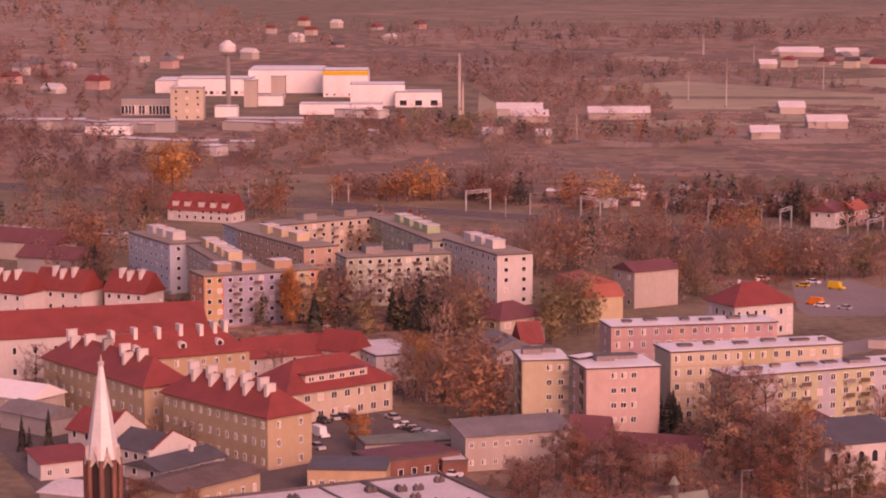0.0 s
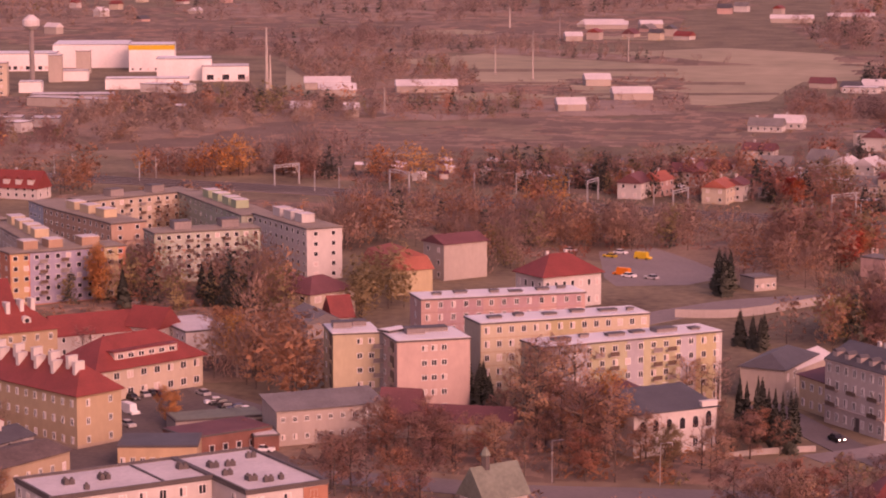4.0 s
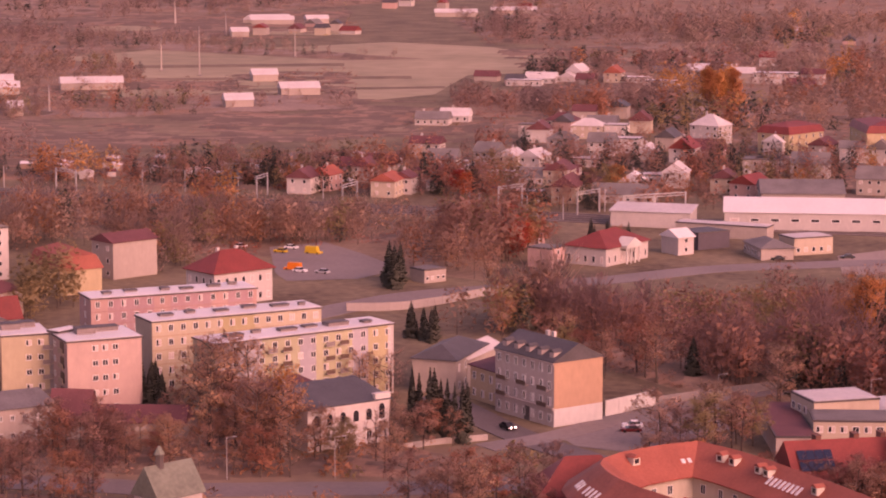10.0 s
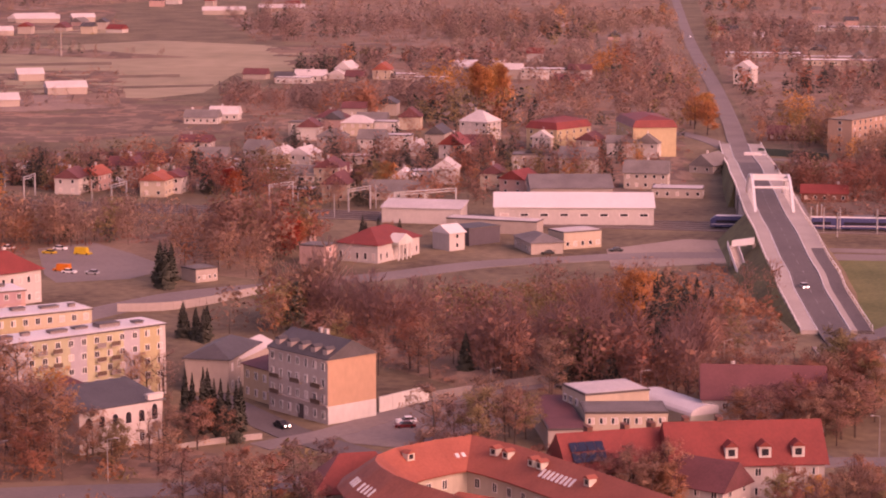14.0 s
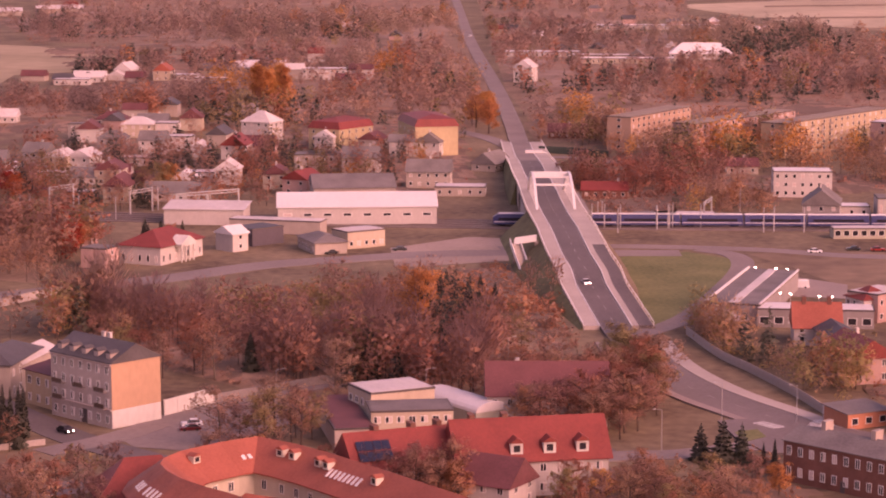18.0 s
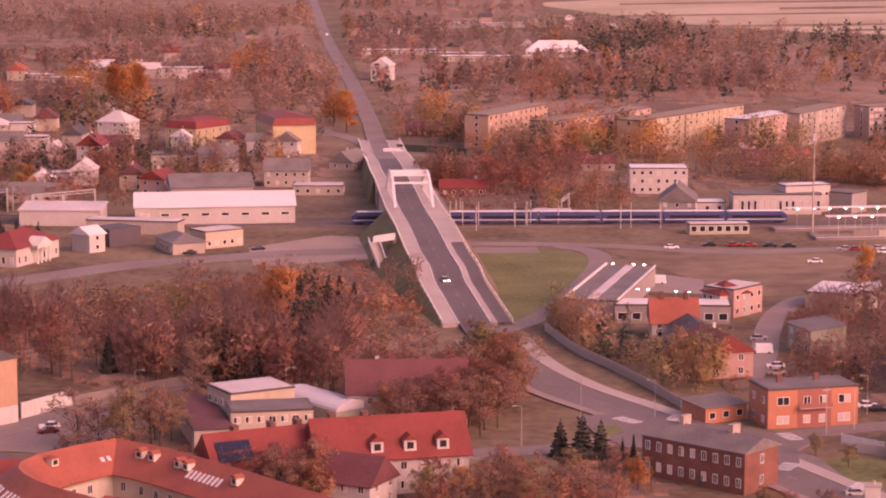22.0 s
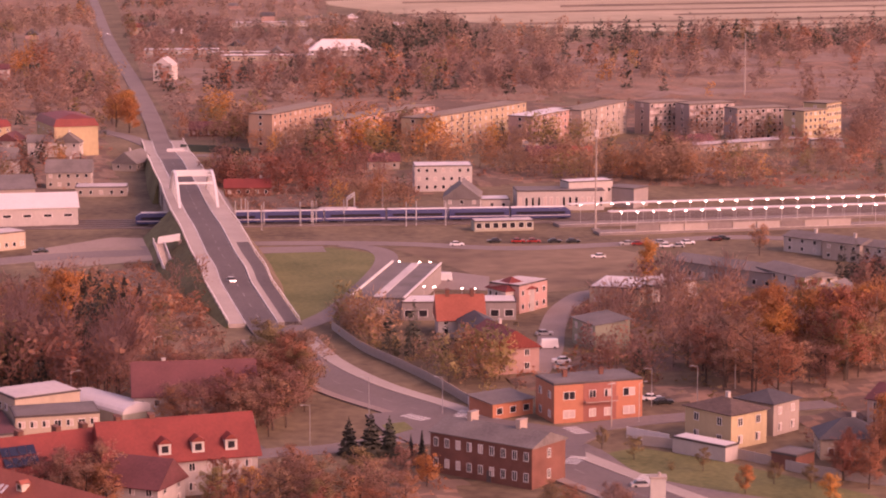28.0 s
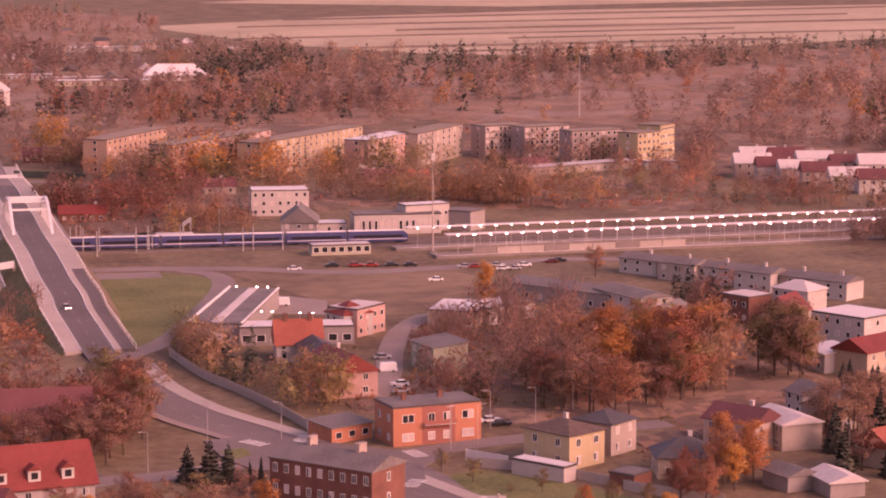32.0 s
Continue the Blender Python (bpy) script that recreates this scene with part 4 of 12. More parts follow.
def catenary_portal(x, y, rot, span, h=7.5, group="overhead line portals"):
    """A steel portal over the tracks: two posts and a deep lattice beam."""
    ob = thing("catenary_portal", "pale steel overhead line portal across the tracks", "rail portal", x, y, 0, rot, group)
    for sx in (-span / 2, span / 2):
        part("post", Shape().box(sx - 0.22, sx + 0.22, -0.22, 0.22, 0, h + 0.6), STEEL, ob)
    part("upper_chord", Shape().box(-span / 2 + 0.23, span / 2 - 0.23, -0.15, 0.15, h + 0.35, h + 0.6), STEEL, ob)
    part("lower_chord", Shape().box(-span / 2 + 0.23, span / 2 - 0.23, -0.15, 0.15, h - 0.55, h - 0.35), STEEL, ob)
    n = max(3, int(span / 1.6))
    for i in range(n):
        a = -span / 2 + 0.3 + (span - 0.6) * i / n
        b = a + (span - 0.6) / n
        z = (h - 0.35, h + 0.35) if i % 2 else (h + 0.35, h - 0.35)
        part("brace", Shape().tube((a, 0, z[0]), (b, 0, z[1]), 0.06, 0.06, 4), STEEL, ob)
    return ob


def catenary_mast(x, y, rot, h=8.0, group="overhead line masts"):
    if "cat" not in POSTS:
        POSTS["cat"] = (Shape().tube((0, 0, 0), (0, 0, h), 0.2, 0.14, 6).mesh("pole", [STEEL]), Shape().tube((0, 0, 6.6), (3.0, 0, 7.2), 0.06, 0.05, 4).mesh("cantilever", [STEEL]))
    ob = thing("catenary_mast", "pale steel overhead line mast beside the track", "rail mast", x, y, 0, rot, group)
    part("pole", POSTS["cat"][0], None, ob), part("cantilever", POSTS["cat"][1], None, ob)


def train(name, label, line, start, coaches, length=19.5, livery=None):
    """A train along a straight track from start metres on. line: origin and direction in degrees."""
    ox, oy, deg = line
    ob = thing(name, label, "train", ox + math.cos(radians(deg)) * start, oy + math.sin(radians(deg)) * start, 0.55, deg)
    dark, light = livery
    for i in range(coaches):
        u0, u1 = i * (length + 0.5), i * (length + 0.5) + length
        n0, n1 = (1.6 if i == 0 else 0.0), (1.6 if i == coaches - 1 else 0.0)
        ring = [(u0, -1.4), (u1, -1.4), (u1, 1.4), (u0, 1.4)]
        topr = [(u0 + n0, -1.2), (u1 - n1, -1.2), (u1 - n1, 1.2), (u0 + n0, 1.2)]
        co = part("coach", Shape().prism(ring, 0.35, 2.6, 0).prism([(a, b * 0.999) for a, b in ring], 2.601, 3.75, 0, topr), dark, ob)
        part("roof", Shape().prism([(u0 + n0 + 0.1, -1.15), (u1 - n1 - 0.1, -1.15), (u1 - n1 - 0.1, 1.15), (u0 + n0 + 0.1, 1.15)], 3.752, 4.0, 0, [(u0 + n0 + 0.3, -0.8), (u1 - n1 - 0.3, -0.8), (u1 - n1 - 0.3, 0.8), (u0 + n0 + 0.3, 0.8)]), light, co)
        part("window_band", Shape().box(u0 + 1.8, u1 - 1.8, -1.43, -1.402, 1.6, 2.45), GLASS, co)
        part("stripe", Shape().box(u0 + 0.3, u1 - 0.3, -1.43, -1.402, 1.05, 1.3), light, co)
        part("window_band", Shape().box(u0 + 1.8, u1 - 1.8, 1.402, 1.43, 1.6, 2.45), GLASS, co)
        for d in (u0 + 2.6, u1 - 2.6):
            part("bogie", Shape().box(d - 1.3, d + 1.3, -1.05, 1.05, 0.0, 0.345), RUBBER, co)
    return ob


def fence_panels(points, h, m, label, name="fence", step=2.5, th=0.12, category="fence", z=0.0):
    """A fence of posts and panels along a line."""
    line = smooth([(*p[:2], 0) for p in points], step)
    ob = thing(name, label, category, line[0].x, line[0].y, z)
    o = line[0]
    for a, b in zip(line, line[1:]):
        d = b - a
        ln = d.length
        deg = math.degrees(math.atan2(d.y, d.x))
        p = a - o
        part("panel", Shape().box(0.09, ln - 0.09, -th / 2, th / 2, 0.05, h), m, ob, at=pose(p.x, p.y, 0, 0, 0, deg))
        part("post", Shape().box(-0.085, 0.085, -0.1, 0.1, 0, h + 0.12), m, ob, at=pose(p.x, p.y, 0, 0, 0, deg))
    return ob


def utility_pole(x, y):
    if "pole" not in POSTS:
        POSTS["pole"] = (Shape().tube((0, 0, 0), (0, 0, 9.5), 0.16, 0.1, 7).mesh("pole", [CONCRETE]), Shape().box(-1.0, 1.0, -0.06, 0.06, 8.9, 9.05).mesh("crossarm", [STEEL]))
    ob = thing("utility_pole", "grey concrete utility pole with a crossarm", "pole", x, y, 0, 20, "utility poles")
    part("pole", POSTS["pole"][0], None, ob), part("crossarm", POSTS["pole"][1], None, ob)


def wall_lamp(x, y, h):
    """A floodlight on a short post above the shop roofs."""
    if "flood" not in POSTS:
        POSTS["flood"] = (Shape().tube((0, 0, 0), (0, 0, h), 0.07, 0.05, 6).mesh("pole", [STEEL]), Shape().prism([(math.cos(i * 1.047) * 0.26, math.sin(i * 1.047) * 0.2) for i in range(6)], h, h + 0.2).mesh("lamp_head", [LAMP_GLOW]))
    ob = thing("floodlight", "lit white floodlight on a slim post", "lamp", x, y, 0, 0, "floodlights of the shops")
    part("pole", POSTS["flood"][0], None, ob), part("lamp_head", POSTS["flood"][1], None, ob)



# ---------- ground and fields ----------
setting("ground", Shape().poly([(-4000, -800, 0), (4000, -800, 0), (4000, 4950, 0), (-4000, 4950, 0)]), SOIL, "brown autumn ground with dull grass", "ground")

setting("field", Shape().poly([(-500.8, 1529.3, 0.024), (-369.8, 1638.1, 0.024), (-238.8, 1775.9, 0.024), (-157.7, 1723.5, 0.024), (-76.6, 1573.0, 0.024), (-106.4, 1467.2, 0.024), (-145.8, 1441.6, 0.024), (-149.4, 1292.7, 0.024), (-214.0, 1201.3, 0.024), (-316.2, 1238.5, 0.024), (-426.9, 1301.5, 0.024)]), FIELD_OLIVE, "pale stubble field far off", "field")
setting("field", Shape().poly([(-401.4, 951.3, 0.028), (-376.1, 1025.1, 0.028), (-340.4, 1085.2, 0.028), (-283.8, 1136.7, 0.028), (-191.8, 1168.4, 0.028), (-31.4, 1138.1, 0.028), (-29.0, 1059.4, 0.028), (-174.0, 1061.2, 0.028), (-246.8, 989.3, 0.028), (-295.9, 943.3, 0.028), (-362.8, 920.3, 0.028)]), FIELD_DULL, "dull fallow strip beyond the railway", "field")
setting("field", Shape().poly([(404.4, 2335.0, 0.032), (652.7, 2517.1, 0.032), (954.3, 2628.9, 0.032), (1400.5, 2687.4, 0.032), (1928.8, 2701.3, 0.032), (1356.1, 1896.9, 0.032), (1000.1, 1917.5, 0.032), (783.4, 1816.6, 0.032), (630.2, 1735.3, 0.032), (541.2, 1803.5, 0.032), (459.5, 1962.3, 0.032)]), FIELD, "pale ploughed fields at the edge of the town", "field")
setting("field", Shape().poly([(592.2, 2998.6, 0.036), (1168.9, 3473.9, 0.036), (2058.2, 3952.1, 0.036), (3088.6, 4750.8, 0.036), (2078.9, 3195.3, 0.036), (1270.9, 2857.1, 0.036), (926.0, 2751.6, 0.036)]), FIELD, "pale field strip", "field")
setting("field", Shape().poly([(-857.0, 1883.3, 0.04), (-729.6, 1989.5, 0.04), (-524.7, 1997.7, 0.04), (-289.8, 1945.7, 0.04), (-277.6, 1864.4, 0.04), (-492.7, 1875.8, 0.04), (-687.0, 1873.3, 0.04)]), FIELD_OLIVE, "far pale field", "field")
setting("field", Shape().poly([(-1210.3, 2873.3, 0.044), (-978.6, 3395.3, 0.044), (-584.4, 3531.1, 0.044), (40.2, 3193.0, 0.044), (36.0, 2813.6, 0.044), (-451.5, 2731.5, 0.044), (-843.7, 2687.7, 0.044)]), FIELD_DULL, "far pale field", "field")
setting("field", Shape().poly([(-415.0, 1611.5, 0.048), (-380.9, 1691.6, 0.048), (-292.1, 1653.9, 0.048), (-230.7, 1552.6, 0.048), (-215.5, 1451.2, 0.048), (-307.4, 1444.9, 0.048)]), FIELD_OLIVE, "grass field with dull green tint", "field")
setting("field", Shape().poly([(580.3, 2477.3, 0.052), (1976.0, 2767.7, 0.052), (1934.2, 2709.0, 0.052), (570.6, 2435.7, 0.052)]), FIELD_DULL, "dull strip of ploughed field", "field")
setting("field", Shape().poly([(498.1, 2322.5, 0.056), (1231.5, 2455.3, 0.056), (1209.5, 2411.4, 0.056), (490.3, 2286.0, 0.056)]), FIELD_DULL, "dull strip of ploughed field", "field")
setting("field", Shape().poly([(631.8, 2219.5, 0.06), (1705.6, 2387.9, 0.06), (1664.2, 2329.7, 0.06), (618.9, 2174.4, 0.06)]), FIELD_DULL, "dull strip of ploughed field", "field")
setting("field", Shape().poly([(437.4, 2087.7, 0.064), (961.0, 2159.3, 0.064), (946.0, 2125.7, 0.064), (431.2, 2058.2, 0.064)]), FIELD_DULL, "dull strip of ploughed field", "field")
setting("field", Shape().poly([(684.4, 2033.5, 0.068), (1525.3, 2134.5, 0.068), (1500.2, 2099.3, 0.068), (674.6, 2004.5, 0.068)]), FIELD_DULL, "dull strip of ploughed field", "field")
setting("field", Shape().poly([(457.1, 1911.4, 0.072), (927.2, 1959.1, 0.072), (909.7, 1922.0, 0.072), (449.1, 1878.2, 0.072)]), FIELD_DULL, "dull strip of ploughed field", "field")
setting("field", Shape().poly([(571.8, 1842.1, 0.076), (802.9, 1861.9, 0.076), (792.2, 1836.9, 0.076), (564.5, 1818.4, 0.076)]), FIELD_DULL, "dull strip of ploughed field", "field")
setting("field", Shape().poly([(-408.8, 1490.7, 0.08), (-236.7, 1539.4, 0.08), (-232.6, 1512.9, 0.08), (-402.0, 1465.7, 0.08)]), FIELD_DULL, "dull strip of grass field", "field")
setting("field", Shape().poly([(-363.9, 1387.5, 0.084), (-179.0, 1431.0, 0.084), (-176.1, 1408.1, 0.084), (-358.3, 1365.8, 0.084)]), FIELD_DULL, "dull strip of grass field", "field")
setting("field", Shape().poly([(-278.4, 1315.1, 0.088), (-149.8, 1352.6, 0.088), (-148.0, 1336.2, 0.088), (-275.1, 1299.5, 0.088)]), FIELD_DULL, "dull strip of grass field", "field")
setting("lawn", Shape().poly([(103.4, 687.6, 0.092), (113.6, 692.9, 0.092), (127.3, 697.8, 0.092), (138.1, 682.3, 0.092), (137.1, 664.8, 0.092), (117.8, 615.9, 0.092), (102.9, 583.3, 0.092), (95.6, 569.9, 0.092), (96.1, 584.3, 0.092), (100.6, 637.6, 0.092)]), GRASS, "green grass beside the bridge ramp", "grass")
setting("lawn", Shape().poly([(144.4, 692.3, 0.096), (164.8, 697.2, 0.096), (205.0, 687.8, 0.096), (215.3, 664.1, 0.096), (200.8, 624.3, 0.096), (174.3, 605.9, 0.096), (164.3, 603.5, 0.096), (158.3, 629.1, 0.096), (152.2, 665.3, 0.096)]), FIELD_DULL, "dull wasteland grass", "grass")
setting("lawn", Shape().poly([(127.5, 421.7, 0.1), (137.4, 426.5, 0.1), (148.7, 413.1, 0.1), (158.8, 395.7, 0.1), (168.0, 378.6, 0.1), (156.0, 351.1, 0.1), (124.6, 359.0, 0.1), (126.8, 410.4, 0.1)]), GRASS, "grass strip behind the fence", "grass")
setting("lawn", Shape().poly([(-113.8, 442.2, 0.104), (-90.8, 450.3, 0.104), (-70.2, 448.1, 0.104), (-58.6, 444.8, 0.104), (-44.0, 451.7, 0.104), (-29.2, 430.3, 0.104), (-26.1, 413.7, 0.104), (-50.0, 394.6, 0.104), (-75.0, 391.2, 0.104), (-112.2, 414.7, 0.104)]), FIELD_DULL, "park grass with fallen leaves", "grass")

# ---------- roads and the bridge ----------
MAIN = [(142, 349, 0.0), (129, 384, 0.0), (120, 413, 0.0), (112, 443, 0.0), (104, 467, 0.0), (94, 493, 0.0), (88, 524, 0.0), (87, 558, 0.1), (87, 582, 1.3), (87, 600, 2.6), (87, 616, 3.8), (88, 633, 5.0), (88, 651, 6.2), (89, 676, 7.4), (90, 696, 7.9), (91, 725, 8.3), (93, 759, 8.4), (96, 801, 8.0), (99, 849, 7.0), (102, 887, 5.6), (106, 943, 3.0), (111, 1002, 0.8), (114, 1045, 0.1), (119, 1112, 0.1), (133, 1333, 0.1), (157, 1761, 0.1), (196, 2337, 0.1), (250, 3125, 0.1)]
MAIN_LINE = smooth(MAIN, 5.0)
RAMP = [p for p in MAIN_LINE if p.z > 0.35]
clear_line([tuple(p) for p in MAIN_LINE], 7.0)
# The far stretch takes the paler asphalt so its colour also carries haze.
setting("road", ribbon([p for p in MAIN_LINE if p.y > 905], 4.2, -4.2, 0.248, raw=True), ASPHALT_PALE, "pale worn main road that runs on beyond the bridge", "road")
setting("road", ribbon([p for p in MAIN_LINE if 552 < p.y < 911], 3.9, -3.9, 0.25, raw=True), ASPHALT, "dark asphalt main road that climbs over the bridge", "road")
FORK = [p for p in MAIN_LINE if p.y < 557]
setting("road", ribbon(FORK, (5.2, 5.6), (-4.6, -6.6), 0.253, raw=True), ASPHALT_GREY, "wide greyed asphalt road that bends below the ramp", "road")
setting("pavement", ribbon(RAMP, 8.0, 3.9, 0.36, raw=True), CONCRETE, "pale concrete footway along the bridge ramp", "pavement")
setting("pavement", ribbon(RAMP, -3.9, -9.5, 0.36, raw=True), CONCRETE, "pale concrete footway and cycle path on the ramp", "pavement")
LOW = [p for p in RAMP if p.y < 668]
setting("path", ribbon(LOW, -5.7, -9.2, 0.37, raw=True), ASPHALT, "dark asphalt cycle path on the ramp", "path")
setting("pavement", ribbon(FORK, (7.4, 8.0), (5.2, 5.6), 0.36, raw=True), PAVING, "paved footway along the main road", "pavement")
setting("pavement", ribbon(FORK, (-4.6, -6.6), (-8.0, -10.6), 0.36, raw=True), CONCRETE, "paved footway along the main road", "pavement")
setting("kerb", ribbon(RAMP, 4.1, 3.9, 0.45, raw=True), WHITE_STEEL, "pale kerb and barrier", "kerb")
setting("kerb", ribbon(RAMP, -3.9, -4.1, 0.45, raw=True), WHITE_STEEL, "pale kerb and barrier", "kerb")
for off, nm in ((8.3, "left"), (-9.5, "right")):
    rail = thing("bridge_railing", "white steel railing along the edge of the bridge ramp", "railing", 0, 0)
    nrm = normals(RAMP)
    top = [p + n * (off - 0.1 * (1 if off > 0 else -1)) + Vector((0, 0, 1.25)) for p, n in zip(RAMP, nrm)]
    part("handrail", ribbon(top, 0.10, -0.10, 0.06, down=99.0, raw=True), WHITE_STEEL, rail)
    for p in top[::1]:
        part("post", Shape().box(p.x - 0.08, p.x + 0.08, p.y - 0.08, p.y + 0.08, p.z - 1.05, p.z), WHITE_STEEL, rail)
# grassy banks of the ramp
for k, (a, b) in enumerate(((8.3, 17.0), (-9.5, -16.0))):
    s = Shape()
    bank = [(p, n) for p, n in zip(RAMP, normals(RAMP)) if p.y < 735 or p.y > 810]
    for grp in ([q for q in bank if q[0].y < 735], [q for q in bank if q[0].y > 810]):
        base = len(s.v)
        for p, n in grp:
            w = a + (b - a) * min(1, p.z / 7.0) * (1.0 if p.y < 735 else 0.25)
            s.v += [tuple(p + n * a + Vector((0, 0, 0.1))), ((p + n * w).x, (p + n * w).y, -0.05)]
        s.f += [((base + 2 * i, base + 2 * i + 1, base + 2 * i + 3, base + 2 * i + 2) if k else (base + 2 * i + 2, base + 2 * i + 3, base + 2 * i + 1, base + 2 * i)) for i in range(len(grp) - 1)]
        for p, n in (grp[0], grp[-1]):
            w = a + (b - a) * min(1, p.z / 7.0) * (1.0 if p.y < 735 else 0.25)
            s.poly([tuple(p + n * a + Vector((0, 0, 0.1))), ((p + n * w).x, (p + n * w).y, -0.05), ((p + n * a).x, (p + n * a).y, -0.05)])
    s.m = [0] * len(s.f)
    setting("embankment", s, SOIL if k else BANK, "bare earth bank of the ramp" if k else "grassy bank of the ramp", "bank")
# lane lines
s = Shape()
for i in range(2, len(MAIN_LINE) - 2, 2):
    p, n = MAIN_LINE[i], normals(MAIN_LINE)[i]
    q = p + (MAIN_LINE[i + 1] - p) * 0.7
    if p.y < 900:
        s.poly([tuple(p + n * 0.08 + Vector((0, 0, 0.262))), tuple(p - n * 0.08 + Vector((0, 0, 0.262))), tuple(q - n * 0.08 + Vector((0, 0, 0.262))), tuple(q + n * 0.08 + Vector((0, 0, 0.262)))])
for side in (3.6, -3.6):
    for i in range(len(MAIN_LINE) - 1):
        p, q, n = MAIN_LINE[i], MAIN_LINE[i + 1], normals(MAIN_LINE)[i]
        if 560 < p.y < 1200:
            s.poly([tuple(p + n * (side + 0.06) + Vector((0, 0, 0.262))), tuple(p + n * (side - 0.06) + Vector((0, 0, 0.262))), tuple(q + n * (side - 0.06) + Vector((0, 0, 0.262))), tuple(q + n * (side + 0.06) + Vector((0, 0, 0.262)))])
tagged(setting("lane_marking", s, LINE_WORN, "white lane markings on the main road", "road marking"), kind="stuff")

# the arches over the railway
ARCH = (92.2, 732.4)
seg = [p for p in MAIN_LINE if p.z > 2]
ahead = min(range(len(seg) - 1), key=lambda i: (seg[i] - Vector((*ARCH, 8.4))).length)
way = (seg[ahead + 4] - seg[ahead]).normalized()
way = Vector((way.x, way.y, 0)).normalized()
side = Vector((-way.y, way.x, 0))
bridge = thing("arch_bridge", "white steel arch bridge that carries the road over the railway", "bridge", ARCH[0], ARCH[1], 0, math.degrees(math.atan2(way.y, way.x)))
SPAN, RISE, HALF, DECK = 52.0, 8.6, 5.9, 8.5
zs = lambda u: DECK + RISE * (1 - (2 * u / SPAN - 1) ** 2)
for sy in (HALF, -HALF):
    s = Shape()
    n = 16
    for i in range(n + 1):
        u = SPAN * i / n
        s.v += [(u, sy - 0.4, zs(u) - 0.5), (u, sy + 0.4, zs(u) - 0.5), (u, sy + 0.4, zs(u) + 0.4), (u, sy - 0.4, zs(u) + 0.4)]
    for i in range(n):
        k = 4 * i
        s.f += [(k + j, k + (j + 1) % 4, k + 4 + (j + 1) % 4, k + 4 + j) for j in range(4)]
    s.f += [(0, 3, 2, 1), (4 * n, 4 * n + 1, 4 * n + 2, 4 * n + 3)]
    s.m = [0] * len(s.f)
    part("arch", s, WHITE_STEEL, bridge, "white steel arch")
    for i in range(2, 15):
        u = SPAN * i / n
        part("hanger", Shape().tube((u, sy, DECK), (u, sy, zs(u) - 0.5), 0.07, 0.07, 5), WHITE_STEEL, bridge)
for u in (13.0, 20.0, 26.0, 32.0, 39.0):
    part("crossbeam", Shape().box(u - 0.3, u + 0.3, -HALF + 0.41, HALF - 0.41, zs(u) - 0.3, zs(u) + 0.3), WHITE_STEEL, bridge)
for u in (-2.0, SPAN + 2.0):
    part("abutment", Shape().box(u - 1.5, u + 1.5, -11, 9, 0, 7.2), CONC_DARK, bridge)
part("deck", Shape().box(-0.4, SPAN + 0.4, -11.0, 9.0, 7.0, 7.6), CONC_DARK, bridge, "concrete deck")

_line = [(125, 695, 0.0), (60, 700, 0.0), (26, 691, 0.0), (1, 681, 0.0), (-26, 659, 0.0), (-50, 644, 0.0), (-76, 628, 0.0), (-90, 610, 0.0), (-101, 592, 0.0), (-116, 568, 0.0)]
setting("road", ribbon(_line, 6.0, -6.0, 0.126), ASPHALT_PALE, "wide pale road along the railway", "road")
clear_line([tuple(p) for p in smooth(_line, 12)], 6.8)
_line = [(72, 709, 0.0), (106, 711, 0.0), (148, 701, 0.0), (179, 684, 0.0), (215, 685, 0.0), (253, 691, 0.0), (294, 669, 0.0)]
setting("road", ribbon(_line, 4.0, -4.0, 0.132), ASPHALT_PALE, "pale road along the railway beside the bridge", "road")
clear_line([tuple(p) for p in smooth(_line, 12)], 4.8)
_line = [(88, 560, 0.0), (102, 577, 0.0), (115, 603, 0.0), (137, 663, 0.0), (140, 690, 0.0), (132, 702, 0.0)]
setting("road", ribbon(_line, 3.4, -3.4, 0.138), ASPHALT_PALE, "side street towards the shops", "road")
clear_line([tuple(p) for p in smooth(_line, 12)], 4.2)
_line = [(-57, 497, 0.0), (-46, 477, 0.0), (-36, 460, 0.0), (-24, 445, 0.0), (-11, 432, 0.0), (6, 424, 0.0), (49, 441, 0.0), (67, 445, 0.0)]
setting("road", ribbon(_line, 4.2, -4.2, 0.144), ASPHALT, "street past the tenement", "road")
clear_line([tuple(p) for p in smooth(_line, 12)], 5.0)
_line = [(-42, 449, 0.0), (-28, 462, 0.0), (-10, 490, 0.0), (7, 505, 0.0), (18, 510, 0.0)]
setting("road", ribbon(_line, 3.6, -3.6, 0.15), ASPHALT_PALE, "street behind the white wall", "road")
clear_line([tuple(p) for p in smooth(_line, 12)], 4.4)
_line = [(-20, 427, 0.0), (-45, 417, 0.0), (-71, 413, 0.0), (-93, 410, 0.0), (-117, 412, 0.0), (-138, 411, 0.0), (-158, 408, 0.0)]
setting("road", ribbon(_line, 5.0, -5.0, 0.156), ASPHALT_GREY, "park avenue with pale lanes", "road")
clear_line([tuple(p) for p in smooth(_line, 12)], 5.8)
_line = [(137, 500, 0.0), (147, 524, 0.0), (157, 556, 0.0), (168, 583, 0.0), (182, 602, 0.0), (193, 586, 0.0)]
setting("road", ribbon(_line, 3.2, -3.2, 0.162), PAVING, "yard road between the houses", "road")
clear_line([tuple(p) for p in smooth(_line, 12)], 4.0)
_line = [(125, 442, 0.0), (144, 448, 0.0), (156, 450, 0.0), (169, 453, 0.0), (189, 455, 0.0)]
setting("road", ribbon(_line, 3.6, -3.6, 0.168), ASPHALT_PALE, "street past the orange house", "road")
clear_line([tuple(p) for p in smooth(_line, 12)], 4.4)
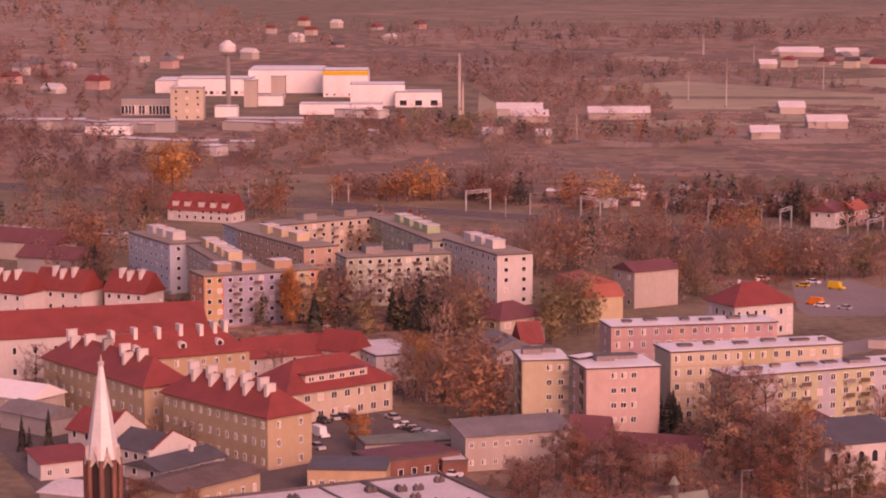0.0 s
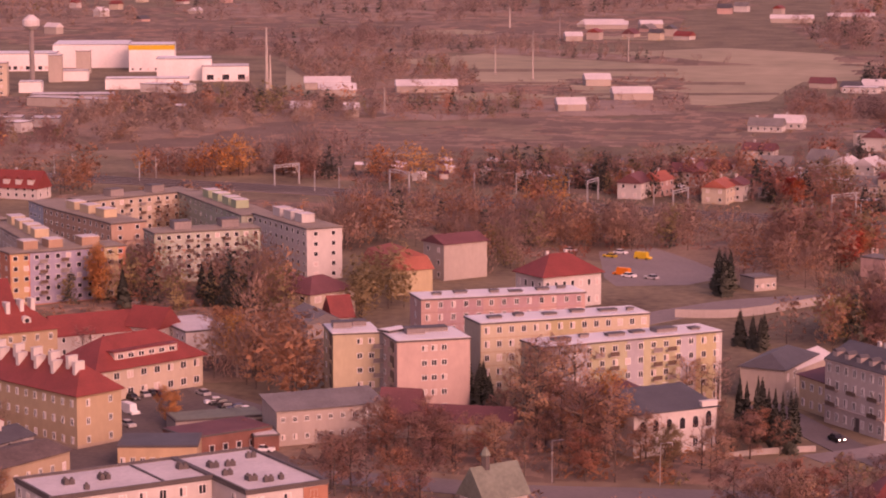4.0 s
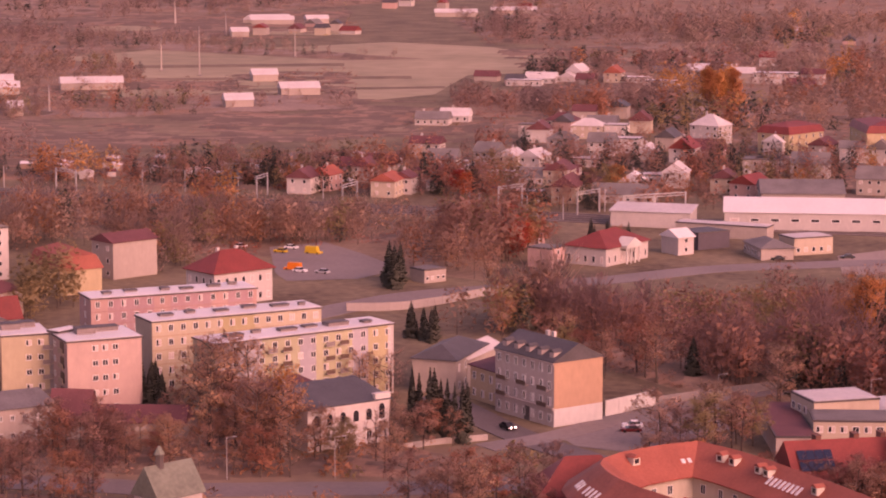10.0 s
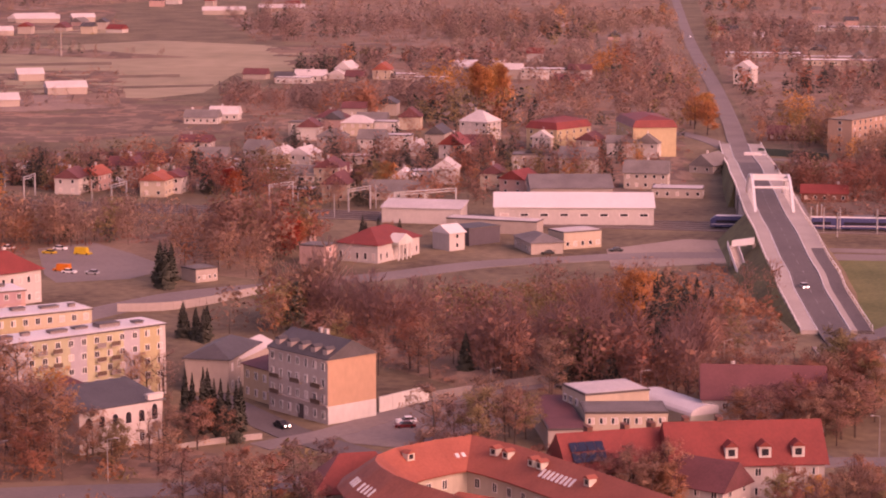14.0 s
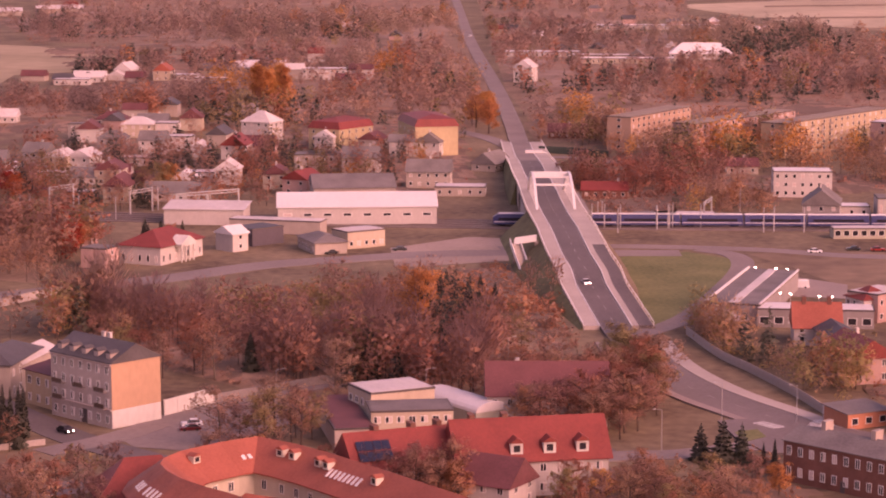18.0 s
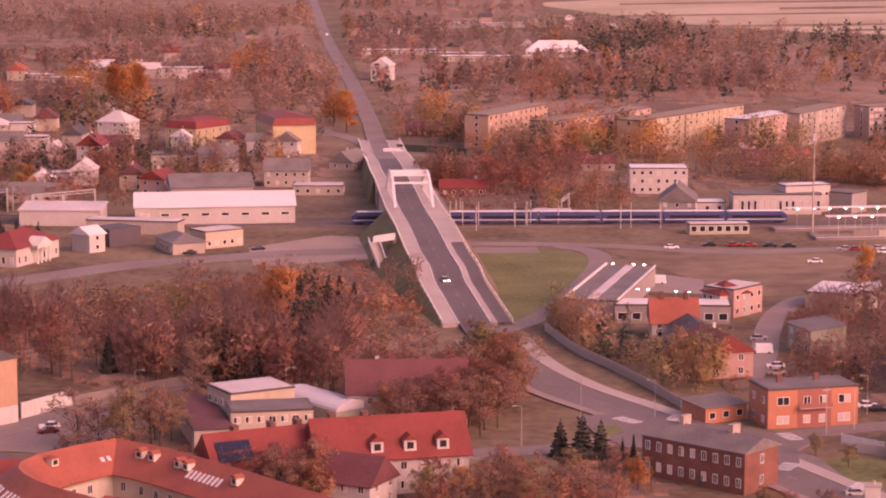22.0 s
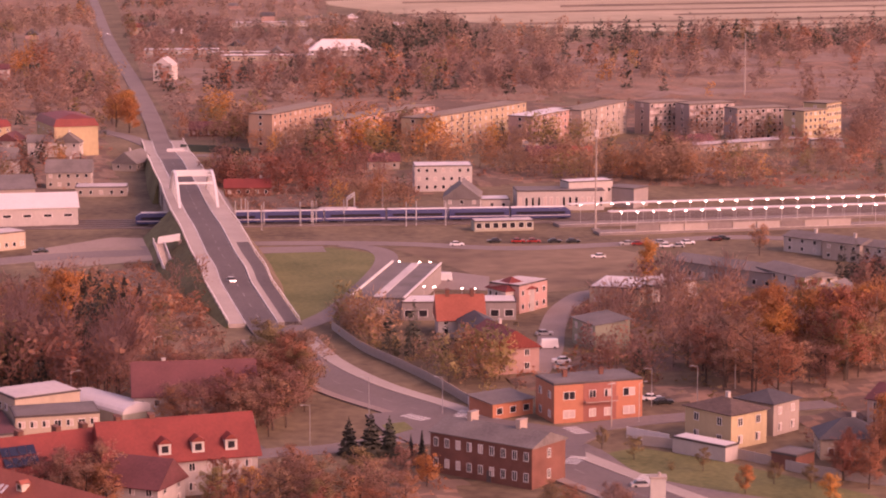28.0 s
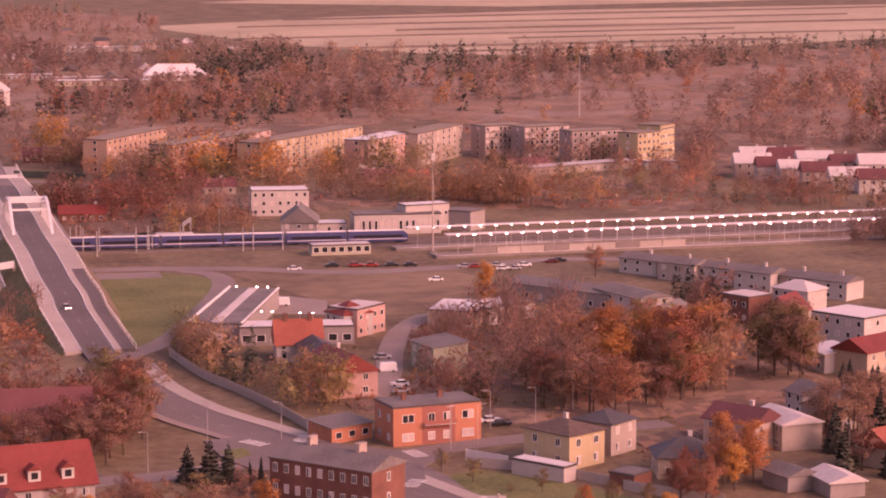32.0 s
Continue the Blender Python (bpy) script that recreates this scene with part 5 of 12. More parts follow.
_line = [(122, 440, 0.0), (126, 425, 0.0), (127, 408, 0.0), (132, 396, 0.0), (143, 383, 0.0), (155, 372, 0.0)]
setting("road", ribbon(_line, 4.0, -4.0, 0.174), ASPHALT_PALE, "side road at the crossing", "road")
clear_line([tuple(p) for p in smooth(_line, 12)], 4.8)
_line = [(107, 452, 0.0), (92, 443, 0.0), (78, 438, 0.0), (70, 438, 0.0), (58, 435, 0.0)]
setting("road", ribbon(_line, 3.6, -3.6, 0.18), ASPHALT_PALE, "side road at the crossing", "road")
clear_line([tuple(p) for p in smooth(_line, 12)], 4.4)
_line = [(111, 962, 0.0), (127, 959, 0.0), (146, 935, 0.0), (164, 904, 0.0)]
setting("road", ribbon(_line, 4.0, -4.0, 0.186), ASPHALT_PALE, "roundabout arm", "road")
clear_line([tuple(p) for p in smooth(_line, 12)], 4.8)
_line = [(111, 962, 0.0), (102, 1035, 0.0), (90, 1076, 0.0)]
setting("road", ribbon(_line, 4.0, -4.0, 0.192), ASPHALT_PALE, "roundabout arm", "road")
clear_line([tuple(p) for p in smooth(_line, 12)], 4.8)

setting("road", Shape().prism([(92, 466), (92.5, 449), (96, 437.5), (108, 434), (117, 421), (125, 419), (128, 431), (135, 439), (126, 447), (114, 459), (104, 468)], 0.0, 0.37), ASPHALT_GREY, "open asphalt of the road junction", "road")
setting("traffic_island", Shape().prism([(93.2, 455), (98.2, 457.2), (98.6, 450.5), (93.4, 446.4)], 0.2, 0.42), GRASS, "grassed island at the road junction", "island")
s = Shape()
for cx, cy, deg in ((111.6, 461.6, 60), (101.3, 460.8, -60), (122.3, 418.0, 55), (129.7, 442.0, -80), (131.0, 401.5, 55)):
    c, sn = math.cos(radians(deg)), math.sin(radians(deg))
    for i in range(6):
        o = (i - 2.5) * 1.1
        s.poly([(cx + c * u - sn * v, cy + sn * u + c * v, 0.385) for u, v in ((o - 0.25, -1.6), (o + 0.25, -1.6), (o + 0.25, 1.6), (o - 0.25, 1.6))])
tagged(setting("zebra_crossing", s, LINE, "white zebra crossings at the road junction", "road marking"), kind="stuff")

setting("pavement", Shape().poly([(39.1, 711.9, 0.108), (65.1, 734.2, 0.108), (87.3, 726.3, 0.108), (103.6, 716.4, 0.108), (98.9, 695.7, 0.108), (72.3, 684.3, 0.108), (38.6, 672.9, 0.108)]), GRAVEL, "sandy open ground beside the railway", "pavement")
setting("pavement", Shape().poly([(-132.9, 710.8, 0.112), (-117.9, 723.6, 0.112), (-102.7, 700.6, 0.112), (-87.0, 672.1, 0.112), (-96.8, 652.9, 0.112), (-115.9, 646.3, 0.112), (-121.7, 660.1, 0.112)]), ASPHALT_PALE, "asphalt car park behind the villa", "pavement")
setting("pavement", Shape().poly([(-194.3, 478.5, 0.116), (-181.6, 485.3, 0.116), (-159.3, 469.7, 0.116), (-153.6, 456.7, 0.116), (-167.3, 443.4, 0.116), (-174.7, 434.4, 0.116), (-188.1, 461.6, 0.116)]), ASPHALT, "asphalt yard with parked cars", "pavement")
# Dark sheet: shade between the buildings is put into its colour.
setting("pavement", Shape().poly([(-262, 478, 0.124), (-238, 500, 0.124), (-205, 512, 0.124), (-172, 470, 0.124), (-152, 440, 0.124), (-135, 420, 0.124), (-160, 396, 0.124), (-215, 390, 0.124), (-250, 432, 0.124)]), YARD, "dark worn yards and lanes of the old quarter", "pavement")
setting("pavement", Shape().poly([(-30.0, 464.1, 0.119), (-19.5, 475.3, 0.119), (-4.3, 491.0, 0.119), (12.4, 498.4, 0.119), (10.7, 477.3, 0.119), (1.4, 465.7, 0.119), (-12.6, 447.2, 0.119), (-24.6, 452.3, 0.119)]), ASPHALT_PALE, "worn asphalt parking ground beside the tenement", "pavement")
setting("pavement", Shape().poly([(148.2, 649.0, 0.12), (160.3, 633.2, 0.12), (154.6, 610.4, 0.12), (139.3, 616.1, 0.12)]), PAVING, "paved yard of the shops", "pavement")

# ---------- railway ----------
RAILWAY = [(-1100, 935, 0), (-700, 905, 0), (-441, 866, 0), (-287, 843, 0), (-85, 799, 0), (0, 778, 0), (70, 763.5, 0), (140, 754, 0), (215, 745.5, 0), (320, 741, 0), (420, 739, 0), (700, 733, 0), (1100, 720, 0)]
RAIL_LINE = smooth(RAILWAY, 12.0)
clear_line([tuple(p) for p in RAIL_LINE], 13.0)
setting("rail_bed", ribbon(RAIL_LINE, 11.0, -11.0, 0.25), BALLAST, "dark ballast bed of the railway", "rail bed")
for off in (-7.5, -2.5, 2.5, 7.5):
    setting("railway_track", ribbon(RAIL_LINE, off + 0.82, off + 0.70, 0.42, down=0.2), RAIL, "steel rail", "rail")
    setting("railway_track", ribbon(RAIL_LINE, off - 0.70, off - 0.82, 0.42, down=0.2), RAIL, "steel rail", "rail")


def along(line, gap):
    """Places and directions every gap metres along a line."""
    out, left = [], 0.0
    for a, b in zip(line, line[1:]):
        d = (b - a).length
        while left < d:
            out.append((a.lerp(b, left / d), math.degrees(math.atan2((b - a).y, (b - a).x))))
            left += gap
        left -= d
    return out
NAVY = plain("navy_coach_paint", (0.05, 0.055, 0.14), 0.35)

train("train", "long navy and white electric train on the tracks", (75.0, 758.0, -6.5), 0.0, 7, 19.7, (NAVY, ROOF_WHITE))
catenary_portal(-280.3, 855.1, 57.6, 12.0)
catenary_portal(-233.1, 844.6, -37.8, 12.0)
catenary_portal(-158.4, 834.7, 81.8, 12.0)
catenary_portal(-123.2, 812.1, 74.9, 12.7)
catenary_portal(-67.4, 813.1, 52.6, 12.0)
catenary_portal(-39.8, 800.6, 54.8, 12.0)
catenary_portal(-17.3, 793.2, 31.8, 24.0)
catenary_portal(145.3, 759.0, 69.3, 14.0)
catenary_mast(-411.3, 826.9, 79)
catenary_mast(-422.1, 865.6, 79)
catenary_mast(-381.3, 868.7, 79)
catenary_mast(-374.5, 871.1, 79)
catenary_mast(-338.7, 851.9, 79)
catenary_mast(-337.7, 866.7, 79)
catenary_mast(-337.6, 879.5, 79)
catenary_mast(-264.1, 838.6, 79)
catenary_mast(-258.1, 850.1, 79)
catenary_mast(-79.4, 792.2, 79)
catenary_mast(-76.2, 791.9, 79)
catenary_mast(-59.9, 790.6, 79)
catenary_mast(-47.3, 782.6, 79)
catenary_mast(-34.5, 807.5, 79)
catenary_mast(-55.2, 776.3, 79)
catenary_mast(-204.9, 846.0, 79)
catenary_mast(-189.1, 846.1, 79)
catenary_mast(-167.3, 835.9, 79)
catenary_mast(-134.2, 822.0, 79)
catenary_mast(106.2, 751.3, 79)
catenary_mast(110.4, 757.4, 79)
catenary_mast(110.2, 750.7, 79)
catenary_mast(112.9, 739.6, 79)
catenary_mast(126.4, 745.5, 79)
catenary_mast(130.3, 747.6, 79)
catenary_mast(132.2, 750.0, 79)
catenary_mast(141.2, 749.2, 79)
catenary_mast(126.3, 746.2, 79)
catenary_mast(130.8, 747.7, 79)
catenary_mast(159.3, 737.9, 79)
catenary_mast(163.0, 739.7, 79)
catenary_mast(172.2, 737.4, 79)
catenary_mast(161.8, 787.6, 79)
catenary_mast(109.0, 757.3, 79)
catenary_mast(115.1, 749.0, 79)
platform = thing("station_platform", "long concrete station platform with a pale edge", "platform", 214.2, 727.3, 0, -0.43, "station platforms")
part("slab", Shape().box(-8, 185, -3.4, 3.4, 0, 0.9), CONC_DARK, platform)
part("edge", Shape().box(-8, 185, -3.43, -3.0, 0.902, 0.93), ROOF_WHITE, platform)
part("canopy", Shape().box(-4, 181, -1.5, 1.5, 7.0, 7.25), ROOF_WHITE, platform, "long white platform canopy")
for i in range(30):
    platform_lamp(214.2 + math.cos(radians(-0.43)) * i * 5.27, 727.3 + math.sin(radians(-0.43)) * i * 5.27, 89.6)
keep_clear(282.7, 726.8, -0.43, 158.1, 16)
platform = thing("station_platform", "long concrete station platform with a pale edge", "platform", 221.5, 707.0, 0, -0.50, "station platforms")
part("slab", Shape().box(-8, 181, -3.4, 3.4, 0, 0.9), CONC_DARK, platform)
part("edge", Shape().box(-8, 181, -3.43, -3.0, 0.902, 0.93), ROOF_WHITE, platform)
part("canopy", Shape().box(-4, 177, -1.5, 1.5, 7.0, 7.25), ROOF_WHITE, platform, "long white platform canopy")
for i in range(28):
    platform_lamp(221.5 + math.cos(radians(-0.50)) * i * 5.32, 707.0 + math.sin(radians(-0.50)) * i * 5.32, 89.5)
keep_clear(287.1, 706.5, -0.50, 151.5, 16)
shelter = thing("platform_shelter", "long pale platform wall with dark panels", "platform wall", 221.5, 707.0, 0.9, -0.50)
for i in range(9):
    part("panel", Shape().box(4 + i * 8, 11.6 + i * 8, -2.9, -2.7, 0, 2.0), CONCRETE if i % 3 else CONC_DARK, shelter)
building("station_building", "long white station building with a row of tall windows", "station building", 219.1, 770.5, -8.0, 29.5, 12.0, 6.5, "flat", 0, plaster(0.48, 0.41, 0.375), ROOF_GREY, 1, {"S": 14, "E": 3}, wsize=(1.0, 3.2), sill=1.4, mix=0.0)
building("station_building", "grey annex of the station with a flat roof", "station building", 243.2, 770.7, -47.2, 11.5, 10.0, 6.5, "flat", 0, plaster(0.30, 0.25, 0.235), ROOF_GREY, 1, {"S": 4}, wsize=(0.9, 1.6))
building("station_building", "raised white roof block of the station", "station building", 229.3, 771.6, 9.1, 16.4, 7.0, 9.0, "flat", 0, plaster(0.48, 0.41, 0.375), ROOF_WHITE, 2, {"S": 6})
building("shed", "low glazed shed in pale green beside the tracks", "shed", 187.5, 724.0, -3, 19, 6, 3.0, "flat", 0, plaster(0.40, 0.36, 0.28), ROOF_PALE, 1, {"S": 7}, wsize=(2.0, 1.8), mix=0.0)
mast(216.2, 717.0, 33.0, "tall slender concrete mast with aerials beside the platform")
aerial = bpy.data.objects["mast"]
for k in range(3):
    part("aerial", Shape().box(0.5 * math.cos(k * 2.1) - 0.15, 0.5 * math.cos(k * 2.1) + 0.15, 0.5 * math.sin(k * 2.1) - 0.15, 0.5 * math.sin(k * 2.1) + 0.15, 29.5, 31.8), ROOF_WHITE, aerial)
building("house", "white two-storey block with a flat roof", "house", 192.5, 830.0, -8.7, 20.6, 12.0, 9, "flat", 0, plaster(0.48, 0.41, 0.375), ROOF_WHITE, 3, {"S": 7, "W": 2, "E": 2}, panes=True)

# ---------- old quarter ----------
church = thing("church_tower", "brick church tower with a tall pale metal spire", "church tower", -149.2, 289.0)
keep_clear(-149.2, 289.0, 0, 9, 9)
oct8 = lambda r, o=0.3927: [(math.cos(i * math.tau / 8 + o) * r, math.sin(i * math.tau / 8 + o) * r) for i in range(8)]
part("base", Shape().box(-3.4, 3.4, -3.4, 3.4, 0, 24), BRICK, church, "red brick tower")
# Solid dark core; its colour stands in for shade between the pillars.
part("core", Shape().prism(oct8(1.75), 24, 33), plain("belfry_shadow", (0.05, 0.03, 0.03), 0.9), church, "dark belfry inside")
for i in range(8):
    a = i * math.tau / 8 + 0.3927
    part("pillar", Shape().tube((math.cos(a) * 2.35, math.sin(a) * 2.35, 24), (math.cos(a) * 2.35, math.sin(a) * 2.35, 33.2), 0.36, 0.36, 6), BRICK, church, "red brick pillar")
    b = a + math.tau / 16
    c, sn = math.cos(b), math.sin(b)
    g = Shape()
    r0 = 2.45
    tx, ty = -sn * 0.95, c * 0.95
    g.poly([(c * r0 + tx, sn * r0 + ty, 31.6), (c * r0, sn * r0, 34.8), (c * r0 - tx, sn * r0 - ty, 31.6), (c * r0 * 0.86 , sn * r0 * 0.86, 33.0)])
    g.poly([(c * r0 + tx, sn * r0 + ty, 31.6), (c * r0 * 0.8 + tx * 0.7, sn * r0 * 0.8 + ty * 0.7, 33.6), (c * r0 * 0.62, sn * r0 * 0.62, 35.4), (c * r0, sn * r0, 34.8)])
    g.poly([(c * r0 - tx, sn * r0 - ty, 31.6), (c * r0, sn * r0, 34.8), (c * r0 * 0.62, sn * r0 * 0.62, 35.4), (c * r0 * 0.8 - tx * 0.7, sn * r0 * 0.8 - ty * 0.7, 33.6)])
    part("gablet", g, CONCRETE, church, "pale pointed gablet")
part("spire", Shape().prism(oct8(2.4), 33.2, 46.0, 0, oct8(0.32)), mat("zinc_sheet", (0.60, 0.55, 0.53), 0.45, 0.12, 2.0, 0.3, 0.05, 0.2), church, "pale metal spire")
part("finial", Shape().prism(oct8(0.42), 46.0, 46.6, 0, oct8(0.5)).prism(oct8(0.2), 46.6, 47.6, 0, oct8(0.05)), CONCRETE, church)

building("hall", "long white hall with a red sheet roof", "hall", -275.8, 502.7, 38.5, 78.9, 16.0, 10, "gable", 5.2, plaster(0.48, 0.41, 0.375), ROOF_RED, 2, {"S": 16}, wsize=(1.1, 1.8), chims=[(30, 1), (20, 1)])
building("tenement", "ochre three-storey tenement with a red hipped roof and white chimneys", "tenement", -194.5, 435.5, -29.5, 35.7, 11.0, 11, "hip", 4.6, plaster(0.39, 0.268, 0.168), ROOF_RED, 3, {"S": 12, "E": 2, "W": 2}, wsize=(0.95, 1.45), panes=True, chims=[(-13.9, -0.4), (-11.1, -1.6), (-7.6, -0.4), (-4.8, -1.8), (-1.7, -0.3), (1.1, -1.7), (4.2, -0.4), (6.9, -1.9), (10.0, -0.5), (13.2, -1.3)], chim_mat=plaster(0.535, 0.468, 0.428), over=0.6, plinth=plaster(0.34, 0.24, 0.18))
building("tenement", "ochre tenement with a red roof beside the church", "tenement", -234.1, 459.8, -33.8, 44.6, 11.0, 11, "hip", 4.6, plaster(0.39, 0.268, 0.168), ROOF_RED, 3, {"S": 12, "E": 2, "W": 2}, wsize=(0.95, 1.45), panes=True, chims=[(-18.3, -0.4), (-10.1, -0.4), (-2.2, -0.3), (5.5, -0.4), (13.2, -0.5), (-14.6, -1.6), (-2.2, -0.3), (9.2, -1.9)], chim_mat=plaster(0.535, 0.468, 0.428), over=0.6, plinth=plaster(0.34, 0.24, 0.18))
building("tenement", "ochre tenement with a red roof and round dormers", "tenement", -232.0, 482.2, 46.9, 35.4, 11.0, 11, "hip", 4.6, plaster(0.39, 0.268, 0.168), ROOF_RED, 3, {"S": 11, "E": 2, "W": 2}, wsize=(0.95, 1.45), panes=True, chims=[(-13.7, -0.6), (-8.2, -0.4), (-2.7, -0.7), (2.7, -0.4), (7.5, -0.8), (11.0, -0.5), (13.7, -0.3)], chim_mat=plaster(0.535, 0.468, 0.428), over=0.6, plinth=plaster(0.34, 0.24, 0.18))
_y = [o for o in bpy.data.objects if o.get("label", "").startswith("ochre tenement with a red roof and round")][0]
for u in (-9.0, 2.0, 11.0):
    dm = part("dormer", Shape().tube((0, 0, 0.8), (0, 2.4, 0.8), 1.0, 1.0, 12), plaster(0.5, 0.43, 0.39), _y, "small round white dormer", at=pose(u, -4.3, 11.9))
    part("pane", Shape().tube((0, -0.05, 0.8), (0, -0.01, 0.8), 0.55, 0.55, 12), GLASS, dm)

building("house", "white house with a red roof and dormers", "house", -218.7, 519.8, 42.8, 22.7, 11.0, 5.5, "gable", 3.8, plaster(0.48, 0.41, 0.375), ROOF_RED, 2, {"S": 7}, wsize=(0.9, 1.3))
building("house", "white gabled house front with a red roof", "house", -205.9, 524.3, -11.1, 9.3, 9.0, 6.5, "gable", 4, plaster(0.48, 0.41, 0.375), ROOF_RED, 2, {"S": 2, "E": 2, "W": 2}, wsize=(0.9, 1.2))
building("school", "cream school with a red roof and a long dormer", "school", -193.5, 478.5, 59.4, 29.1, 15.0, 7.5, "hip", 5.2, plaster(0.46, 0.36, 0.275), ROOF_RED, 2, {"S": 8, "E": 4, "W": 3}, wsize=(1.6, 1.6), panes=True, over=0.9)
_s = bpy.data.objects["school"]
d = part("dormer", Shape().box(-8.5, 8.5, -6.2, -1.0, 8.2, 10.2), plaster(0.493, 0.382, 0.326), _s, "long dormer")
part("dormer_roof", Shape().box(-8.9, 8.9, -6.5, -0.8, 10.204, 10.4), ROOF_RED, d)
for i in range(6):
    part("window", window_mesh(1.6, 1.1, "")[0], None, d, at=pose(-7 + i * 2.8, -6.2, 8.7))
    part("pane", window_mesh(1.6, 1.1, "")[1], None, d, at=pose(-7 + i * 2.8, -6.2, 8.7))
building("annex", "white annex with a pale flat roof", "house", -197.0, 528.2, -48.2, 20.7, 12.0, 6, "flat", 0, plaster(0.48, 0.41, 0.375), ROOF_PALE, 2, {"S": 6, "W": 3})
building("garage_row", "row of garages with a mossy flat roof", "garage", -162.1, 446.9, 34.1, 18.5, 8.2, 2.7, "flat", 0, plaster(0.39, 0.31, 0.265), ROOF_GREEN, 1, None)
_g = bpy.data.objects["garage_row"]
for i in range(7):
    part("garage_door", Shape().box(-1.1, 1.1, -0.08, -0.01, 0.05, 2.2), FRAME_DARK, _g, at=side_pose("S", 18.5, 8.2, 2.0 + i * 2.60, 0))
building("workshop", "low brick workshop with a red-brown roof", "workshop", -155.6, 429.8, 50.9, 18.2, 10.9, 4, "flat", 0, BRICK, ROOF_MAROON, 1, {"S": 6})
building("shed", "low brick shed with a pale roof", "shed", -147.2, 432.4, -57.9, 6.8, 5.0, 3, "flat", 0, BRICK, ROOF_PALE, 1, None)
building("house", "ochre one-storey house with a grey flat roof and a small gable", "house", -161.6, 414.5, 15.6, 14.9, 11.0, 4.5, "flat", 0, plaster(0.46, 0.30, 0.18), ROOF_DARK, 1, {"S": 8, "W": 3}, wsize=(1.0, 1.7), panes=True)
WING = {}
for label, ax, ay, L_, W_, sides in (("modern white apartment house with a pale membrane roof", -150.2, 363.7, 28.96, 15.4, {"S": 8, "W": 4}), ("deeper end wing of the modern white apartment house", -130.2, 375.0, 15.0, 28.0, {"S": 3, "E": 6, "W": 3})):
    _a = building("apartment_house", label, "apartment house", ax, ay, 45.8, L_, W_, 9.5, "flat", 0, plaster(0.48, 0.41, 0.375), ROOF_PALE, 3, sides, wsize=(1.4, 1.7), panes=True)
    for q in (-1, 1):
        part("parapet", Shape().box(-L_ / 2 - 0.3, L_ / 2 + 0.3, q * W_ / 2 - 0.22, q * W_ / 2 + 0.22, 9.9, 10.35), TRIM_DARK, _a, "dark sheet-metal edge")
        part("parapet", Shape().box(q * (L_ / 2 - 0.22) - 0.2, q * (L_ / 2 - 0.22) + 0.2, -W_ / 2 + 0.23, W_ / 2 - 0.23, 9.9, 10.34), TRIM_DARK, _a, "dark sheet-metal edge")
    WING[L_ > 20] = _a
part("roof_seam", Shape().box(6.0, 6.4, -7.4, 7.4, 9.9, 10.15), TRIM_DARK, WING[True])
part("brick_corner", Shape().box(3.0, 7.62, -14.09, -9.0, 0.1, 9.4), plaster(0.366, 0.156, 0.101), WING[False], "terracotta corner block")
rng = random.Random(3)
# vents stand in small clusters: along the roof from its west corner, and back from its rear edge
for far_along, deep, many in ((6.0, 7.7, 3), (7.7, 12.4, 1), (12.4, 7.6, 4), (26.8, 7.6, 3), (31.8, 9.2, 3), (34.7, 9.7, 2), (31.4, 15.4, 2), (33.2, 21.0, 3), (35.2, 23.0, 2), (38.3, 22.6, 1), (40.6, 5.9, 2)):
    _a, ux, uy = (WING[True], far_along - 14.48, 7.7 - deep) if far_along < 29 else (WING[False], far_along - 36.6, 14.0 - deep)
    for i in range(many):
        vx, vy = ux + (i % 2) * 0.95 + rng.uniform(-0.08, 0.08), uy + (i // 2) * 0.9 + rng.uniform(-0.08, 0.08)
        part("roof_vent", Shape().box(vx - 0.42, vx + 0.42, vy - 0.4, vy + 0.4, 9.9, 10.75).tube((vx, vy, 10.75), (vx, vy, 11.1), 0.3, 0.24, 8), TRIM_DARK, _a)

building("house", "low ochre house with a shallow brown sheet roof", "house", -184.0, 393.5, 70.0, 22.0, 12.0, 4.8, "gable", 1.3, plaster(0.40, 0.28, 0.185), ROOF_RUSTY, 1, {"S": 7, "E": 3, "W": 3}, wsize=(0.9, 1.7), sill=1.2, panes=True)
building("house", "grey house with a dark shallow roof behind the ochre house", "house", -193.2, 404.2, 70.0, 17.0, 9.6, 5.2, "gable", 1.5, plaster(0.40, 0.33, 0.29), ROOF_DARK, 2, {"S": 4, "W": 2}, chims=[(-5.5, 1.2), (3.2, -1.0)])
building("house", "pale house with a blue-grey roof and red edges", "house", -202.2, 412.4, -20.0, 10.4, 11.0, 6, "gable", 2.6, plaster(0.44, 0.375, 0.34), ROOF_DARK, 2, {"S": 4, "W": 3})
building("house", "white house with a steep red-edged roof", "house", -219.2, 425.6, -20.0, 11.0, 9.6, 5.5, "gable", 3.6, plaster(0.44, 0.375, 0.34), ROOF_RED, 2, {"S": 3, "W": 2})
building("house", "low white house with solar panels on its red roof", "house", -218.9, 406.1, 46.9, 10.6, 8.0, 3.4, "mono", 1.4, plaster(0.48, 0.41, 0.375), ROOF_RED, 1, {"S": 3}, wsize=(1.0, 1.3), panes=True)


